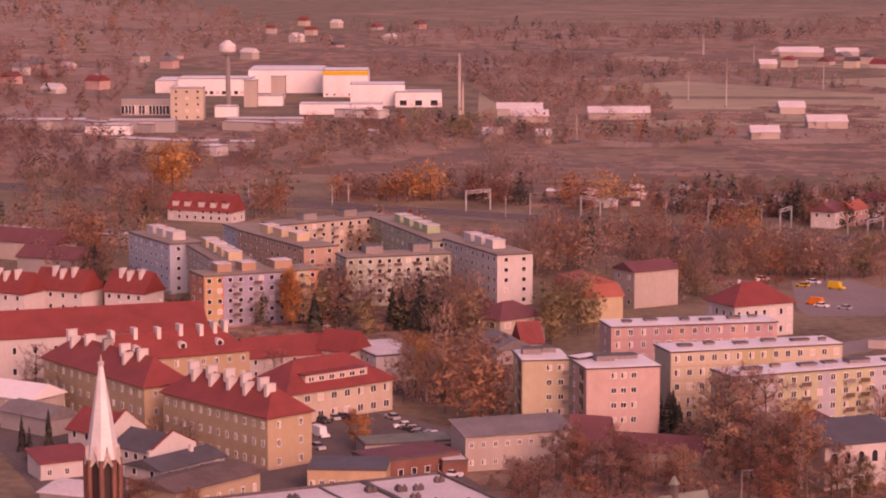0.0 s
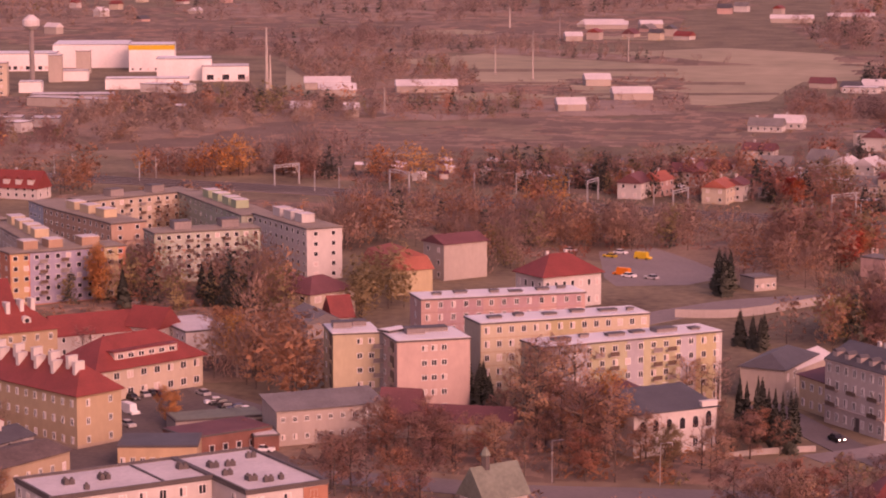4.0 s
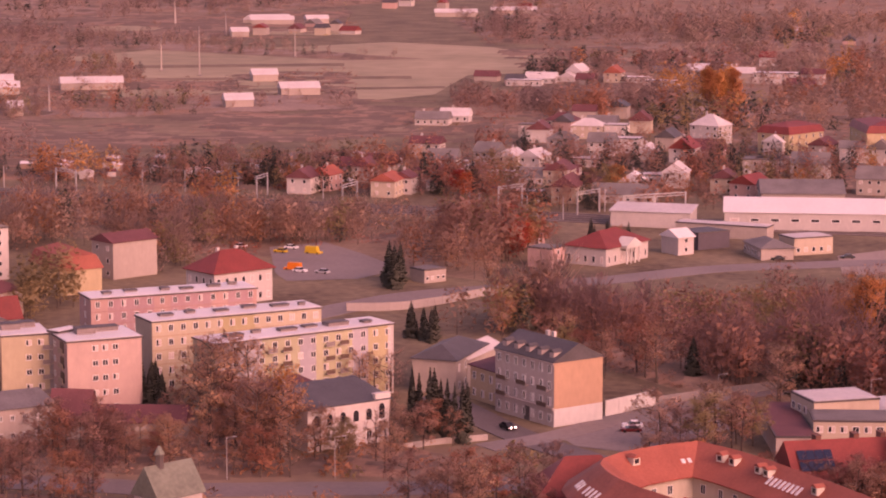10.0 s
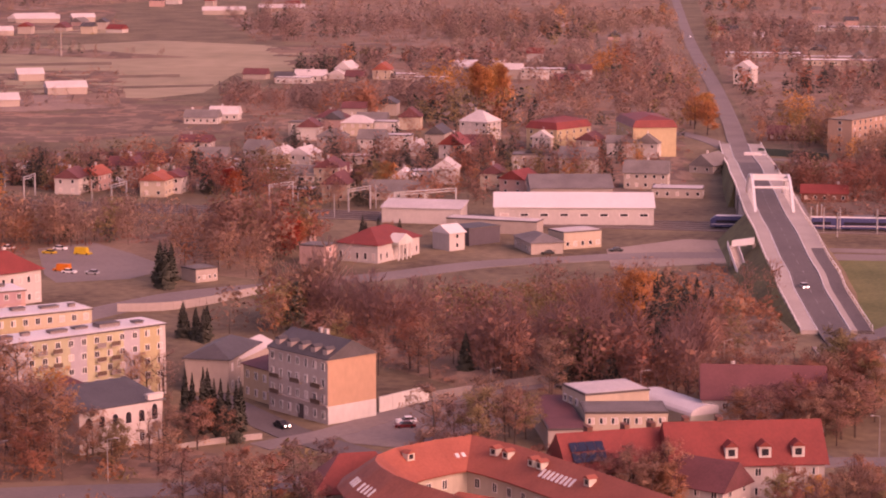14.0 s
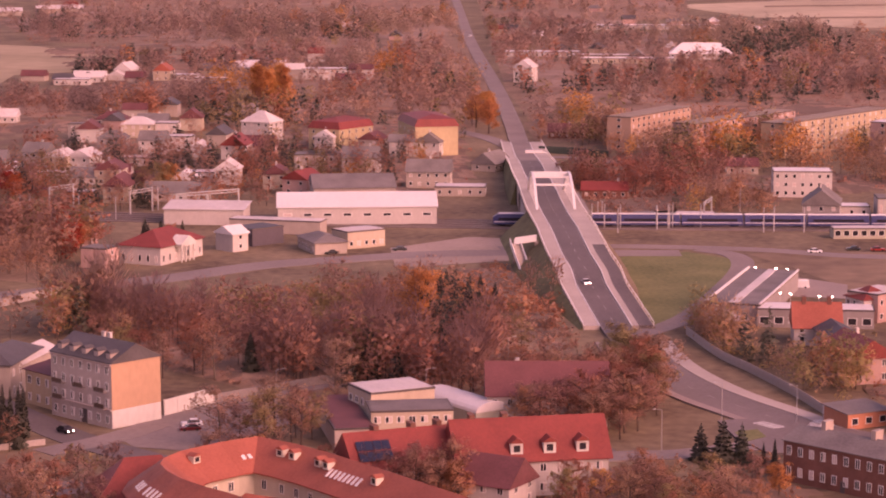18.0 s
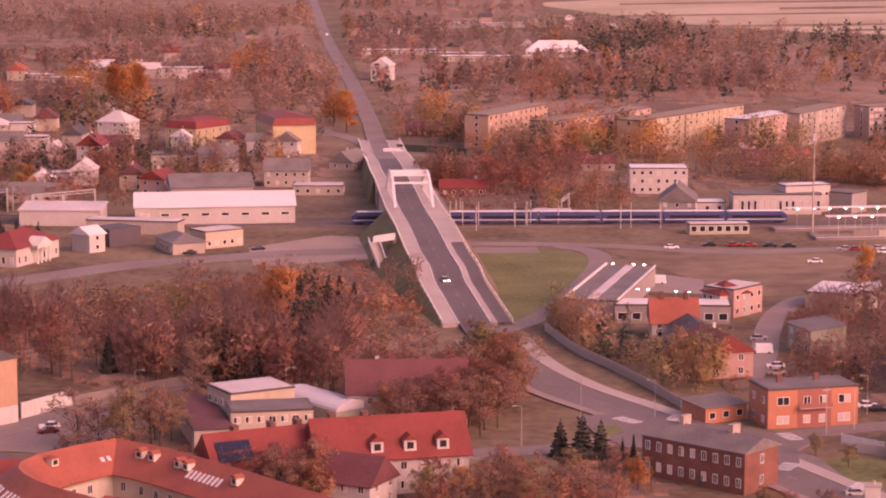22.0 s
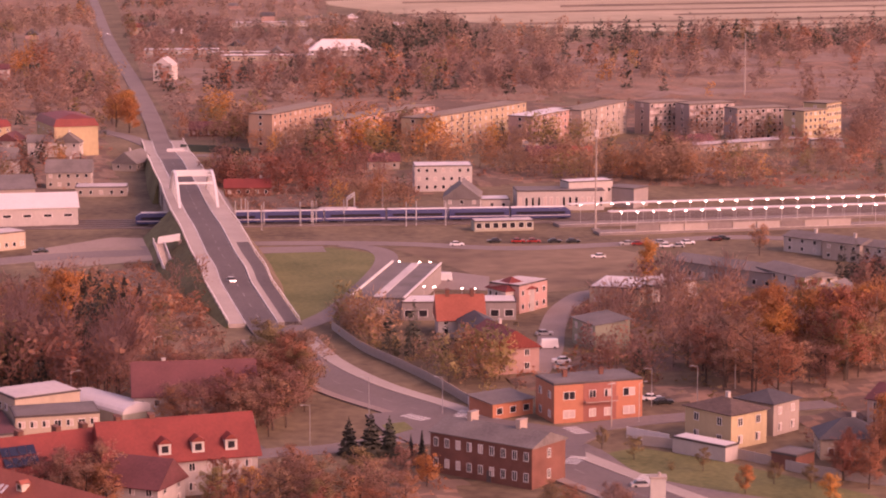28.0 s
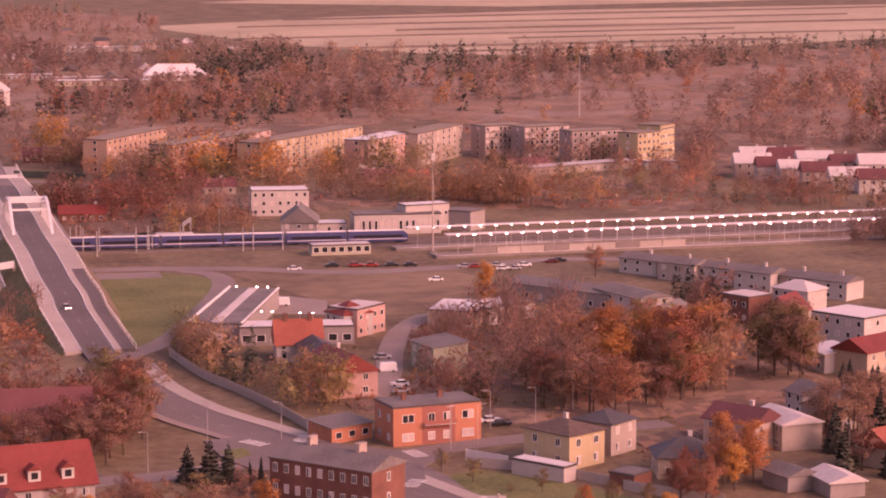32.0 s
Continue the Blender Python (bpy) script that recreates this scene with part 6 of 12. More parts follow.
def party_wall(ob, L, W, H, rh, end, m=None):
    """A gable wall that stands a little above its roof."""
    x0, x1 = (L / 2 + 0.52, L / 2 + 0.82) if end > 0 else (-L / 2 - 0.82, -L / 2 - 0.52)
    ring = [(-W / 2 - 0.7, 0), (W / 2 + 0.7, 0), (W / 2 + 0.7, H + 0.25), (0, H + rh + 0.75), (-W / 2 - 0.7, H + 0.25)]
    w = Shape()
    w.v = [(x0, y, z) for y, z in ring] + [(x1, y, z) for y, z in ring]
    w.f = [(4, 3, 2, 1, 0), (5, 6, 7, 8, 9)] + [(i, (i + 1) % 5, (i + 1) % 5 + 5, i + 5) for i in range(5)]
    w.m = [0] * 7
    part("party_wall", w, m or plaster(0.52, 0.46, 0.42), ob, "white party wall above the roof")


for ob in [o for o in bpy.data.objects if o.get("label", "").startswith(("pale house with a blue-grey roof", "white house with a steep red-edged"))]:
    L_, W_, H_, R_ = {"p": (10.4, 11.0, 6, 2.6), "w": (11.0, 9.6, 5.5, 3.6)}[ob["label"][0]]
    party_wall(ob, L_, W_, H_, R_, 1)
    for q in (-1, 1):
        verge = Shape()
        ya, yb, za, zb = q * (W_ / 2 + 0.75), 0.0, H_ + 0.2, H_ + R_ + 0.78
        verge.v = [(x_, y_, z_ + d_) for d_ in (0.0, 0.22) for x_ in (L_ / 2 + 0.4, L_ / 2 + 0.95) for y_, z_ in ((ya, za), (yb, zb))]
        verge.f = [(0, 1, 3, 2), (4, 6, 7, 5), (0, 4, 5, 1), (2, 3, 7, 6), (0, 2, 6, 4), (1, 5, 7, 3)]
        verge.m = [0] * 6
        part("verge", verge, ROOF_RED, ob, "red sheet-metal verge")
building("house", "white building with a pale sheet roof", "house", -255.5, 451.7, -12.5, 21.8, 11.0, 6, "gable", 2.4, plaster(0.39, 0.31, 0.265), ROOF_WHITE, 2, {"S": 5})
building("shed", "low building with a pale roof", "shed", -204.4, 383.4, -2.8, 9.5, 7.0, 3, "mono", 1.0, plaster(0.30, 0.25, 0.235), ROOF_PALE, 1, None)
building("house", "low row with a dark roof", "house", -243.3, 442.3, -21.3, 15.6, 8.0, 4, "gable", 2.0, plaster(0.30, 0.25, 0.235), ROOF_GREY, 1, None)
scatter([(-228, 398), (-230, 430), (-252, 456), (-256, 448)], 3, {"cypress": 1}, 7, 9, 70)

# ---------- blocks of flats ----------
flats("five-storey block with orange ends and a mauve middle", -256.6, 587.7, 44.2, 32.6, 11.0, 14, plaster(0.52, 0.20, 0.12), 5, {"S": 11, "W": 2, "E": 2}, bands=[(5.5, 26, plaster(0.319, 0.277, 0.347)), (0.3, 5.0, plaster(0.487, 0.305, 0.165)), (26.5, 30.5, plaster(0.461, 0.349, 0.209))], boxes=[(-9, 1, 4, 5, 2.2), (-2, 1, 4, 5, 2.2), (8, 1, 5, 5, 2.2)], box_mat=plaster(0.36, 0.22, 0.15), balconies=(9, 15, 21), top=ROOF_TAN)
flats("long brown-grey block with cream boxes on its roof", -278.5, 615.4, -52.8, 57.8, 11.0, 14, plaster(0.39, 0.31, 0.265), 5, {"S": 12, "E": 2}, boxes=[(-15, 0, 6, 4, 2.4), (-5, 0, 6, 4, 2.4), (5, 0, 6, 4, 2.4), (14, 0, 5, 4, 2.4)], box_mat=plaster(0.491, 0.365, 0.239), top=ROOF_TAN)
flats("long brown block with a terracotta end wall", -275.5, 655.4, -42.5, 48.2, 11.0, 14, plaster(0.42, 0.26, 0.19), 5, {"S": 12, "E": 2}, boxes=[(-12, 0, 6, 4, 2.4), (-2, 0, 6, 4, 2.4), (9, 0, 6, 4, 2.4)], box_mat=plaster(0.491, 0.365, 0.239), top=ROOF_TAN)
flats("cream block with dark balconies", -281.7, 703.7, 58.3, 42.6, 11.0, 14, plaster(0.46, 0.36, 0.275), 5, {"S": 12, "E": 2}, balconies=(8, 14, 20, 26), boxes=[(-8, 0, 5, 4, 2.2), (8, 0, 5, 4, 2.2)], top=ROOF_TAN)
flats("blue-mauve block behind the brown one", -299.0, 682.3, -48.6, 21.8, 11.0, 13, plaster(0.36, 0.37, 0.41), 5, {"S": 5, "E": 4}, top=ROOF_TAN)
flats("grey-green block with small balconies", -232.8, 632.5, 36.8, 31.1, 11.0, 14, plaster(0.32, 0.32, 0.24), 5, {"S": 11, "W": 2}, bands=[(5, 24, plaster(0.392, 0.378, 0.308))], balconies=(10, 15, 21), boxes=[(-6, 1, 5, 5, 2.2), (8, 1, 5, 5, 2.2)], top=ROOF_TAN)
flats("green block with green boxes on its roof", -246.3, 690.5, -52.5, 64.1, 11.0, 14, plaster(0.32, 0.32, 0.24), 5, {"S": 12, "E": 2}, boxes=[(-14, 0, 6, 4, 2.4), (-4, 0, 6, 4, 2.4), (6, 0, 6, 4, 2.4), (14, 0, 5, 4, 2.4)], box_mat=plaster(0.303, 0.345, 0.219), top=ROOF_TAN)
flats("white block with a pale blue end wall", -211.3, 653.1, -48.3, 39.3, 11.0, 14.5, plaster(0.48, 0.41, 0.375), 5, {"S": 10, "E": 2}, boxes=[(-10, 0, 5, 4, 2.4), (-2, 0, 5, 4, 2.4), (6, 0, 5, 4, 2.4)], top=ROOF_TAN, box_mat=plaster(0.467, 0.411, 0.383))
flats("pale blue block with a peach end wall", -308.4, 641.0, -42.6, 33.0, 11.0, 14.5, plaster(0.36, 0.37, 0.41), 5, {"S": 8, "E": 2}, boxes=[(-8, 0, 5, 4, 2.4), (0, 0, 5, 4, 2.4), (8, 0, 5, 4, 2.4)], box_mat=plaster(0.467, 0.411, 0.383), top=ROOF_TAN)
flats("yellow tower block with a pale roof", -142.9, 479.2, 26.7, 10.1, 12.0, 15.6, plaster(0.44, 0.34, 0.225), 5, {}, bands=[(0.2, 6, plaster(0.45, 0.355, 0.24)), (6, 11, plaster(0.42, 0.33, 0.225))], balconies=(9.5,), boxes=[(-2, 1, 4, 3, 1.2), (2, 3, 3, 3, 1.0)])
flats("pink tower block with a pale roof", -126.0, 476.3, 31.5, 15.9, 13.0, 15.6, plaster(0.47, 0.31, 0.265), 5, {}, bands=[(0.1, 15.5, plaster(0.50, 0.335, 0.285))], boxes=[(-2, 1, 4, 3, 1.2), (3, 3, 5, 3, 0.8)], wsize=(1.2, 1.2))
for tint, TL_, TW_, us in (("yellow tower", 10.1, 12.0, (5.7, 8.2)), ("pink tower", 15.9, 13.0, (5.9, 8.0, 10.2))):
    _b = [o for o in bpy.data.objects if o.get("label", "").startswith(tint)][0]
    for st in range(5):
        for u in us:
            add_window(_b, "S", TL_, TW_ + 0.12, u, st * 3.12 + 1.0, 1.25, 1.25, "half" if (st + int(u)) % 3 == 0 else "", True)
        add_window(_b, "W", TL_, TW_, TW_ * 0.3, st * 3.12 + 1.0, 1.2, 1.2, "", True)
        # No recess is cut: a flat dark panel paints the loggia's shade.
        lg = part("loggia", Shape().box(-1.5, 1.5, -0.05, -0.004, 0.0, 2.3), FRAME_DARK, _b, "dark recessed loggia", at=side_pose("W", TL_, TW_, TW_ * 0.72, st * 3.12 + 0.5))
        part("railing", Shape().box(-1.6, 1.6, -0.5, -0.42, 0.0, 1.0).box(-1.6, 1.6, -0.5, -0.052, -0.12, -0.002), plaster(0.40, 0.30, 0.22), lg)
flats("grey stair tower between two blocks", -133.0, 477.8, -31.8, 3.1, 6.0, 16.2, plaster(0.30, 0.25, 0.235), 5, {})
flats("long pink block with mauve bays", -125.0, 539.8, 30.2, 40.1, 10.0, 14.5, plaster(0.48, 0.29, 0.25), 5, {"S": 13, "W": 1}, bands=[(4, 15, MAUVE), (19, 29, MAUVE), (33, 39, MAUVE)], joints=plaster(0.407, 0.232, 0.204), boxes=[(-15, 0, 2, 2, 0.4), (-9, 1, 3, 2, 0.35), (-1, 0, 2, 2, 0.5), (4, -1, 3, 2, 0.35), (11, 0, 3, 2, 0.5), (16, 1, 2, 1, 0.5)], wsize=(1.1, 1.5))
flats("long cream block with a yellow bay", -104.2, 508.6, 34.3, 40.1, 10.0, 15.3, plaster(0.46, 0.36, 0.275), 5, {"S": 14, "W": 0}, bands=[(0.1, 16, plaster(0.507, 0.402, 0.284)), (16, 24, plaster(0.44, 0.345, 0.19)), (24, 39.8, plaster(0.507, 0.402, 0.284))], joints=plaster(0.46, 0.32, 0.208), boxes=[(-15, 0, 3, 2, 0.4), (-9, 1, 2, 2, 0.5), (-2, 0, 3, 2, 0.35), (5, 1, 3, 2, 0.5), (12, 0, 4, 2, 0.4), (17, -1, 1.5, 1, 0.6)], wsize=(1.2, 1.5))
flats("long pale block with yellow-green bays and balconies", -86.0, 488.5, 40.7, 43.5, 9.5, 15.0, plaster(0.48, 0.41, 0.375), 5, {"S": 14, "W": 0}, bands=[(0.1, 11, plaster(0.378, 0.336, 0.336)), (11, 20, plaster(0.40, 0.36, 0.235)), (20, 24, plaster(0.363, 0.321, 0.335)), (24, 33, plaster(0.42, 0.37, 0.235)), (33, 37, plaster(0.378, 0.336, 0.35)), (37, 42, plaster(0.417, 0.333, 0.193))], balconies=(13, 16.5, 27, 30.5), boxes=[(-15, 0, 4, 2, 0.5), (-9, 1, 2, 1, 0.6), (-2, 0, 4, 2, 0.5), (4, 1, 3, 2, 0.35), (10, 0, 5, 3, 0.7), (17, -1, 2, 2, 0.4)], end_wall=plaster(0.4, 0.36, 0.26), wsize=(1.25, 1.4))

# ---------- houses round the blocks ----------
building("villa", "white villa with a red hipped roof and a small pediment", "villa", -125.5, 613.4, 46.6, 18.6, 13.0, 9.2, "hip", 4.4, plaster(0.48, 0.41, 0.375), ROOF_RED, 2, {"S": 7, "W": 4, "E": 4}, wsize=(1.1, 1.8), panes=True, over=0.8, chims=[(-3, 1), (3, 1)])
building("house", "tall beige house with a blank gable wall", "house", -163.6, 652.6, 50.0, 15.2, 10.0, 10.5, "gable", 2.0, plaster(0.39, 0.31, 0.265), ROOF_MAROON, 3, {"W": 2})
building("house", "yellow house with a red mansard roof", "house", -173.8, 627.3, -52.7, 21.9, 12.0, 6.8, "mansard", 5.5, plaster(0.48, 0.36, 0.22), ROOF_ORANGE, 2, {"S": 8, "W": 5}, wsize=(1.0, 1.5), panes=True)
building("house", "house with maroon hipped roofs and dark bays", "house", -182.8, 582.3, 58.8, 15.6, 12.0, 6.8, "hip", 3.4, plaster(0.46, 0.36, 0.275), ROOF_MAROON, 2, {"S": 3, "W": 2}, wsize=(2.2, 1.6), panes=True, mix=0.1)
building("house", "wide maroon roof beside the dark-bayed house", "house", -195.1, 600.3, -41.3, 16.5, 12.0, 4.5, "hip", 3.0, plaster(0.39, 0.31, 0.265), ROOF_MAROON, 1, {"S": 2})
building("shed", "low building with a grey gabled roof", "shed", -175.4, 556.5, -55.3, 17.0, 9.0, 4, "gable", 2, plaster(0.30, 0.25, 0.235), ROOF_GREY, 1, None)
building("house", "small white house with a steep red roof", "house", -171.3, 562.7, 37.3, 5.3, 7.0, 4, "gable", 4.5, plaster(0.48, 0.41, 0.375), ROOF_RED, 1, {"S": 1})
building("house", "long beige building with a weathered sheet roof", "house", -138.5, 444.2, 37.1, 22.4, 9.0, 7, "mono", 1.6, plaster(0.39, 0.31, 0.265), ROOF_GREY, 2, {"S": 9}, wsize=(0.9, 1.1), panes=True, sill=1.2)
building("barn", "barn with a steep maroon roof", "barn", -124.5, 452.6, -1.1, 7.6, 10.0, 3.5, "gable", 5.5, plaster(0.39, 0.31, 0.265), ROOF_MAROON, 1, None)
building("shed", "long low shed with a maroon roof", "shed", -111.4, 453.2, 3.1, 19.4, 8.0, 3.5, "gable", 2.5, plaster(0.39, 0.31, 0.265), ROOF_MAROON, 1, None)
building("house", "pale house with tall arched windows and a dark roof", "house", -72.5, 451.9, 41.4, 18.9, 13.0, 8.5, "mono", 2.2, plaster(0.52, 0.44, 0.40), ROOF_DARK, 2, None)
_p = [o for o in bpy.data.objects if o.get("label", "").startswith("pale house with tall arched")][0]
ARCHED = [(-0.62, 0.0), (0.62, 0.0), (0.62, 1.6)] + [(0.62 * math.cos(math.pi * i / 6), 1.6 + 0.62 * math.sin(math.pi * i / 6)) for i in range(1, 6)] + [(-0.62, 1.6)]
for i in range(6):
    tall = 1.0 if i < 5 else 1.35
    for k, (out, m, nm) in enumerate(((1.28, plaster(0.60, 0.53, 0.49), "window"), (1.0, GLASS, "pane"))):
        a = Shape()
        a.v = [(x * out, y, (z if z else 1 - out) * tall * (1.06 if out > 1 else 1)) for y in (-0.06 - 0.03 * k, -0.004 - 0.03 * k) for x, z in ARCHED]
        n = len(ARCHED)
        a.f = [tuple(range(n)), tuple(range(2 * n - 1, n - 1, -1))] + [(j, j + n, (j + 1) % n + n, (j + 1) % n) for j in range(n)]
        a.m = [0] * len(a.f)
        part(nm, a, m, _p, at=side_pose("S", 18.9, 13.0, 2.0 + i * 3.0, 4.9))
    if i % 2 == 0:
        add_window(_p, "S", 18.9, 13.0, 2.0 + i * 3.0, 1.0, 1.2, 1.8, "", True)
part("corner_block", Shape().box(18.9 / 2 - 3.4, 18.9 / 2 + 0.1, -6.62, -5.6, 8.2, 9.6).box(18.9 / 2 - 3.6, 18.9 / 2 + 0.25, -6.75, -5.5, 9.6, 9.85), plaster(0.56, 0.48, 0.44), _p, "raised stone corner with a cornice")
part("cornice", Shape().box(-9.5, 18.9 / 2 - 3.41, -6.8, -6.51, 8.0, 8.4), plaster(0.56, 0.48, 0.44), _p, "stone cornice")
building("house", "brick wing with a long maroon roof", "house", -80.1, 460.6, -55.1, 24.6, 9.0, 7.5, "mono", 1.2, BRICK, ROOF_MAROON, 2, {"S": 5})
building("chapel", "white gabled chapel with a mossy green roof and a small turret", "chapel", -92.0, 394.6, 50.6, 9.4, 7.0, 4.0, "gable", 4.6, plaster(0.48, 0.41, 0.375), ROOF_GREEN, 1, {"W": 2}, wsize=(0.7, 2.2))
_c = bpy.data.objects["chapel"]
part("turret", Shape().prism([(math.cos(i * 1.047) * 0.8 - 1.8, math.sin(i * 1.047) * 0.8) for i in range(6)], 8.0, 10.6), TRIM_DARK, _c, "dark wooden turret")
part("turret_cap", Shape().prism([(math.cos(i * 1.047) * 1.1 - 1.8, math.sin(i * 1.047) * 1.1) for i in range(6)], 10.6, 12.0, 0, [(math.cos(i * 1.047) * 0.2 - 1.8, math.sin(i * 1.047) * 0.2) for i in range(6)]), ROOF_GREEN, _c)
building("tenement", "old four-storey tenement with a stone front and tan gable", "tenement", -31.8, 480.4, -48.4, 19.8, 12.5, 13.3, "gable", 3.2, plaster(0.45, 0.355, 0.315), ROOF_DARK, 4, {"S": 7}, wsize=(1.05, 1.7), over=0.25, panes=True, chims=[(-1, 0.6), (1, 0.6)])
_t = [o for o in bpy.data.objects if o.get("label", "").startswith("old four-storey tenement")][0]
TL, TW = 19.8, 12.5
gab = Shape()
gab.v = [(TL / 2 + 0.05, y, z) for y, z in ((-TW / 2, 3.7), (TW / 2, 3.7), (TW / 2, 13.25), (0, 16.45), (-TW / 2, 13.25))]
gab.v += [(TL / 2 - 0.02, y, z) for _, y, z in gab.v]
gab.f = [(0, 1, 2, 3, 4)] + [(i, i + 5, (i + 1) % 5 + 5, (i + 1) % 5) for i in range(5)]
gab.m = [0] * 6
part("gable_wall", gab, plaster(0.443, 0.261, 0.17), _t, "bare tan gable wall")
part("gable_base", Shape().box(TL / 2 - 0.02, TL / 2 + 0.08, -TW / 2 - 0.02, TW / 2 + 0.02, 0, 3.69), plaster(0.536, 0.482, 0.442), _t, "whitewashed foot of the gable wall")
for z in (3.5, 12.7):
    part("cornice", Shape().box(-TL / 2 - 0.1, TL / 2, -TW / 2 - 0.35, -TW / 2 - 0.01, z, z + 0.4), plaster(0.44, 0.33, 0.29), _t, "stone cornice")
for u in (3.0, TL / 2, TL - 3.0):
    for z in (3.9, 7.2) if u != TL / 2 else (7.2,):
        bal = part("balcony", Shape().box(-1.6, 1.6, -1.0, 0, 0, 0.18), CONC_DARK, _t, at=side_pose("S", TL, TW, u, z))
        part("railing", Shape().box(-1.6, 1.6, -1.0, -0.94, 0.182, 1.0), FRAME_DARK, bal)
for i in range(5):
    u = TL * (i + 0.5) / 5
    dm = part("dormer", Shape().box(-0.7, 0.7, 0, 2.2, 0, 1.5), plaster(0.4, 0.31, 0.28), _t, "small roof dormer", at=side_pose("S", TL, TW, u, 13.5) @ pose(0, 0.9, 0))
    part("dormer_roof", Shape().prism([(-0.9, -0.1), (0.9, -0.1), (0.9, 2.2), (-0.9, 2.2)], 1.502, 2.1, 0, [(-0.1, -0.1), (0.1, -0.1), (0.1, 2.2), (-0.1, 2.2)]), ROOF_DARK, dm)
part("doorway", Shape().box(-0.9, 0.9, -0.06, 0.0, 0, 2.9), TRIM_DARK, _t, at=side_pose("S", TL, TW, TL * 0.55, 0))

building("house", "two-storey ochre house beside the tenement", "house", -42.9, 494.6, -51.9, 9.9, 9.0, 7.2, "mono", 1.5, plaster(0.46, 0.335, 0.225), ROOF_MAROON, 2, {"S": 3}, wsize=(1.2, 1.6), panes=True)
building("house", "grey house with a broad dark roof", "house", -55.4, 510.2, 77.0, 21.1, 10.0, 7.5, "hip", 2.2, plaster(0.39, 0.31, 0.265), ROOF_DARK, 2, {"S": 5, "E": 3}, wsize=(1.2, 1.6), panes=True)
building("shed", "shed with a pale blue-grey roof", "shed", -51.6, 515.7, 72.4, 19.1, 7.0, 6.5, "gable", 1.5, plaster(0.39, 0.31, 0.265), ROOF_PALE, 1, None)
building("shed", "small beige kiosk building with a dark roof", "kiosk", -77.0, 651.9, 41.8, 7.3, 7.0, 3.5, "flat", 0, plaster(0.39, 0.31, 0.265), ROOF_GREY, 1, {"S": 4}, wsize=(0.9, 1.0))
fence_panels([(-20, 480), (-15, 486), (-10, 492)], 3.4, plaster(0.536, 0.482, 0.442), "high whitewashed wall beside the tenement", "boundary_wall", 4.0, 0.3, "wall")
fence_panels([(-10, 492), (-1, 499), (11, 508), (19, 514)], 2.0, CONC_DARK, "grey concrete wall along the park", "boundary_wall", 5.0, 0.25, "wall")
fence_panels([(-58, 445), (-53, 450), (-42, 456)], 1.2, CONCRETE, "low pale wall along the park path", "boundary_wall", 4.0, 0.4, "wall")
fence_panels([(-92, 600), (-81, 602), (-72, 609), (-58, 629), (-53, 635)], 2.2, CONCRETE, "pale concrete slab fence", "fence", 3.0, 0.12)
fence_panels([(103, 563), (105, 534), (109, 514), (113, 490), (115, 471)], 2.1, CONCRETE, "grey concrete panel fence above the road", "fence", 2.6, 0.12)
fence_panels([(139, 428), (149, 419), (155, 410), (161, 399), (172, 387)], 2.0, CONCRETE, "concrete fence behind the lawn", "fence", 2.8, 0.12)
fence_panels([(116, 979), (129, 972), (142, 957)], 3.0, plain("green_noise_barrier", (0.05, 0.07, 0.06), 0.4), "dark green noise barrier by the far road", "noise_barrier", 5.0, 0.2, "barrier")

# ---------- court with orange roofs and its neighbours ----------
building("court_wing", "low wing with a red roof beside the street", "building", -20.7, 404.1, 15.3, 16.4, 10, 4.5, "hip", 5.0, plaster(0.30, 0.25, 0.235), ROOF_RED, 2, {"S": 4}, over=0.8, group="court building wings")
building("court_wing", "front wing with an orange tiled roof", "building", 4.2, 362.0, -34.9, 28.8, 12, 7.6, "hip", 4.4, plaster(0.46, 0.36, 0.275), ROOF_ORANGE, 2, {"S": 5}, over=0.8, group="court building wings")


def mitred(points, d):
    """The line d metres to the left of a line of (x, y), with mitred corners."""
    P = [Vector(p) for p in points]
    out = []
    for i, p in enumerate(P):
        a = (p - P[i - 1]).normalized() if i else (P[1] - p).normalized()
        b = (P[i + 1] - p).normalized() if i + 1 < len(P) else a
        n = (Vector((-a.y, a.x)) + Vector((-b.y, b.x))).normalized()
        out.append(p + n * (d / max(0.45, n.dot(Vector((-a.y, a.x))))))
    return out


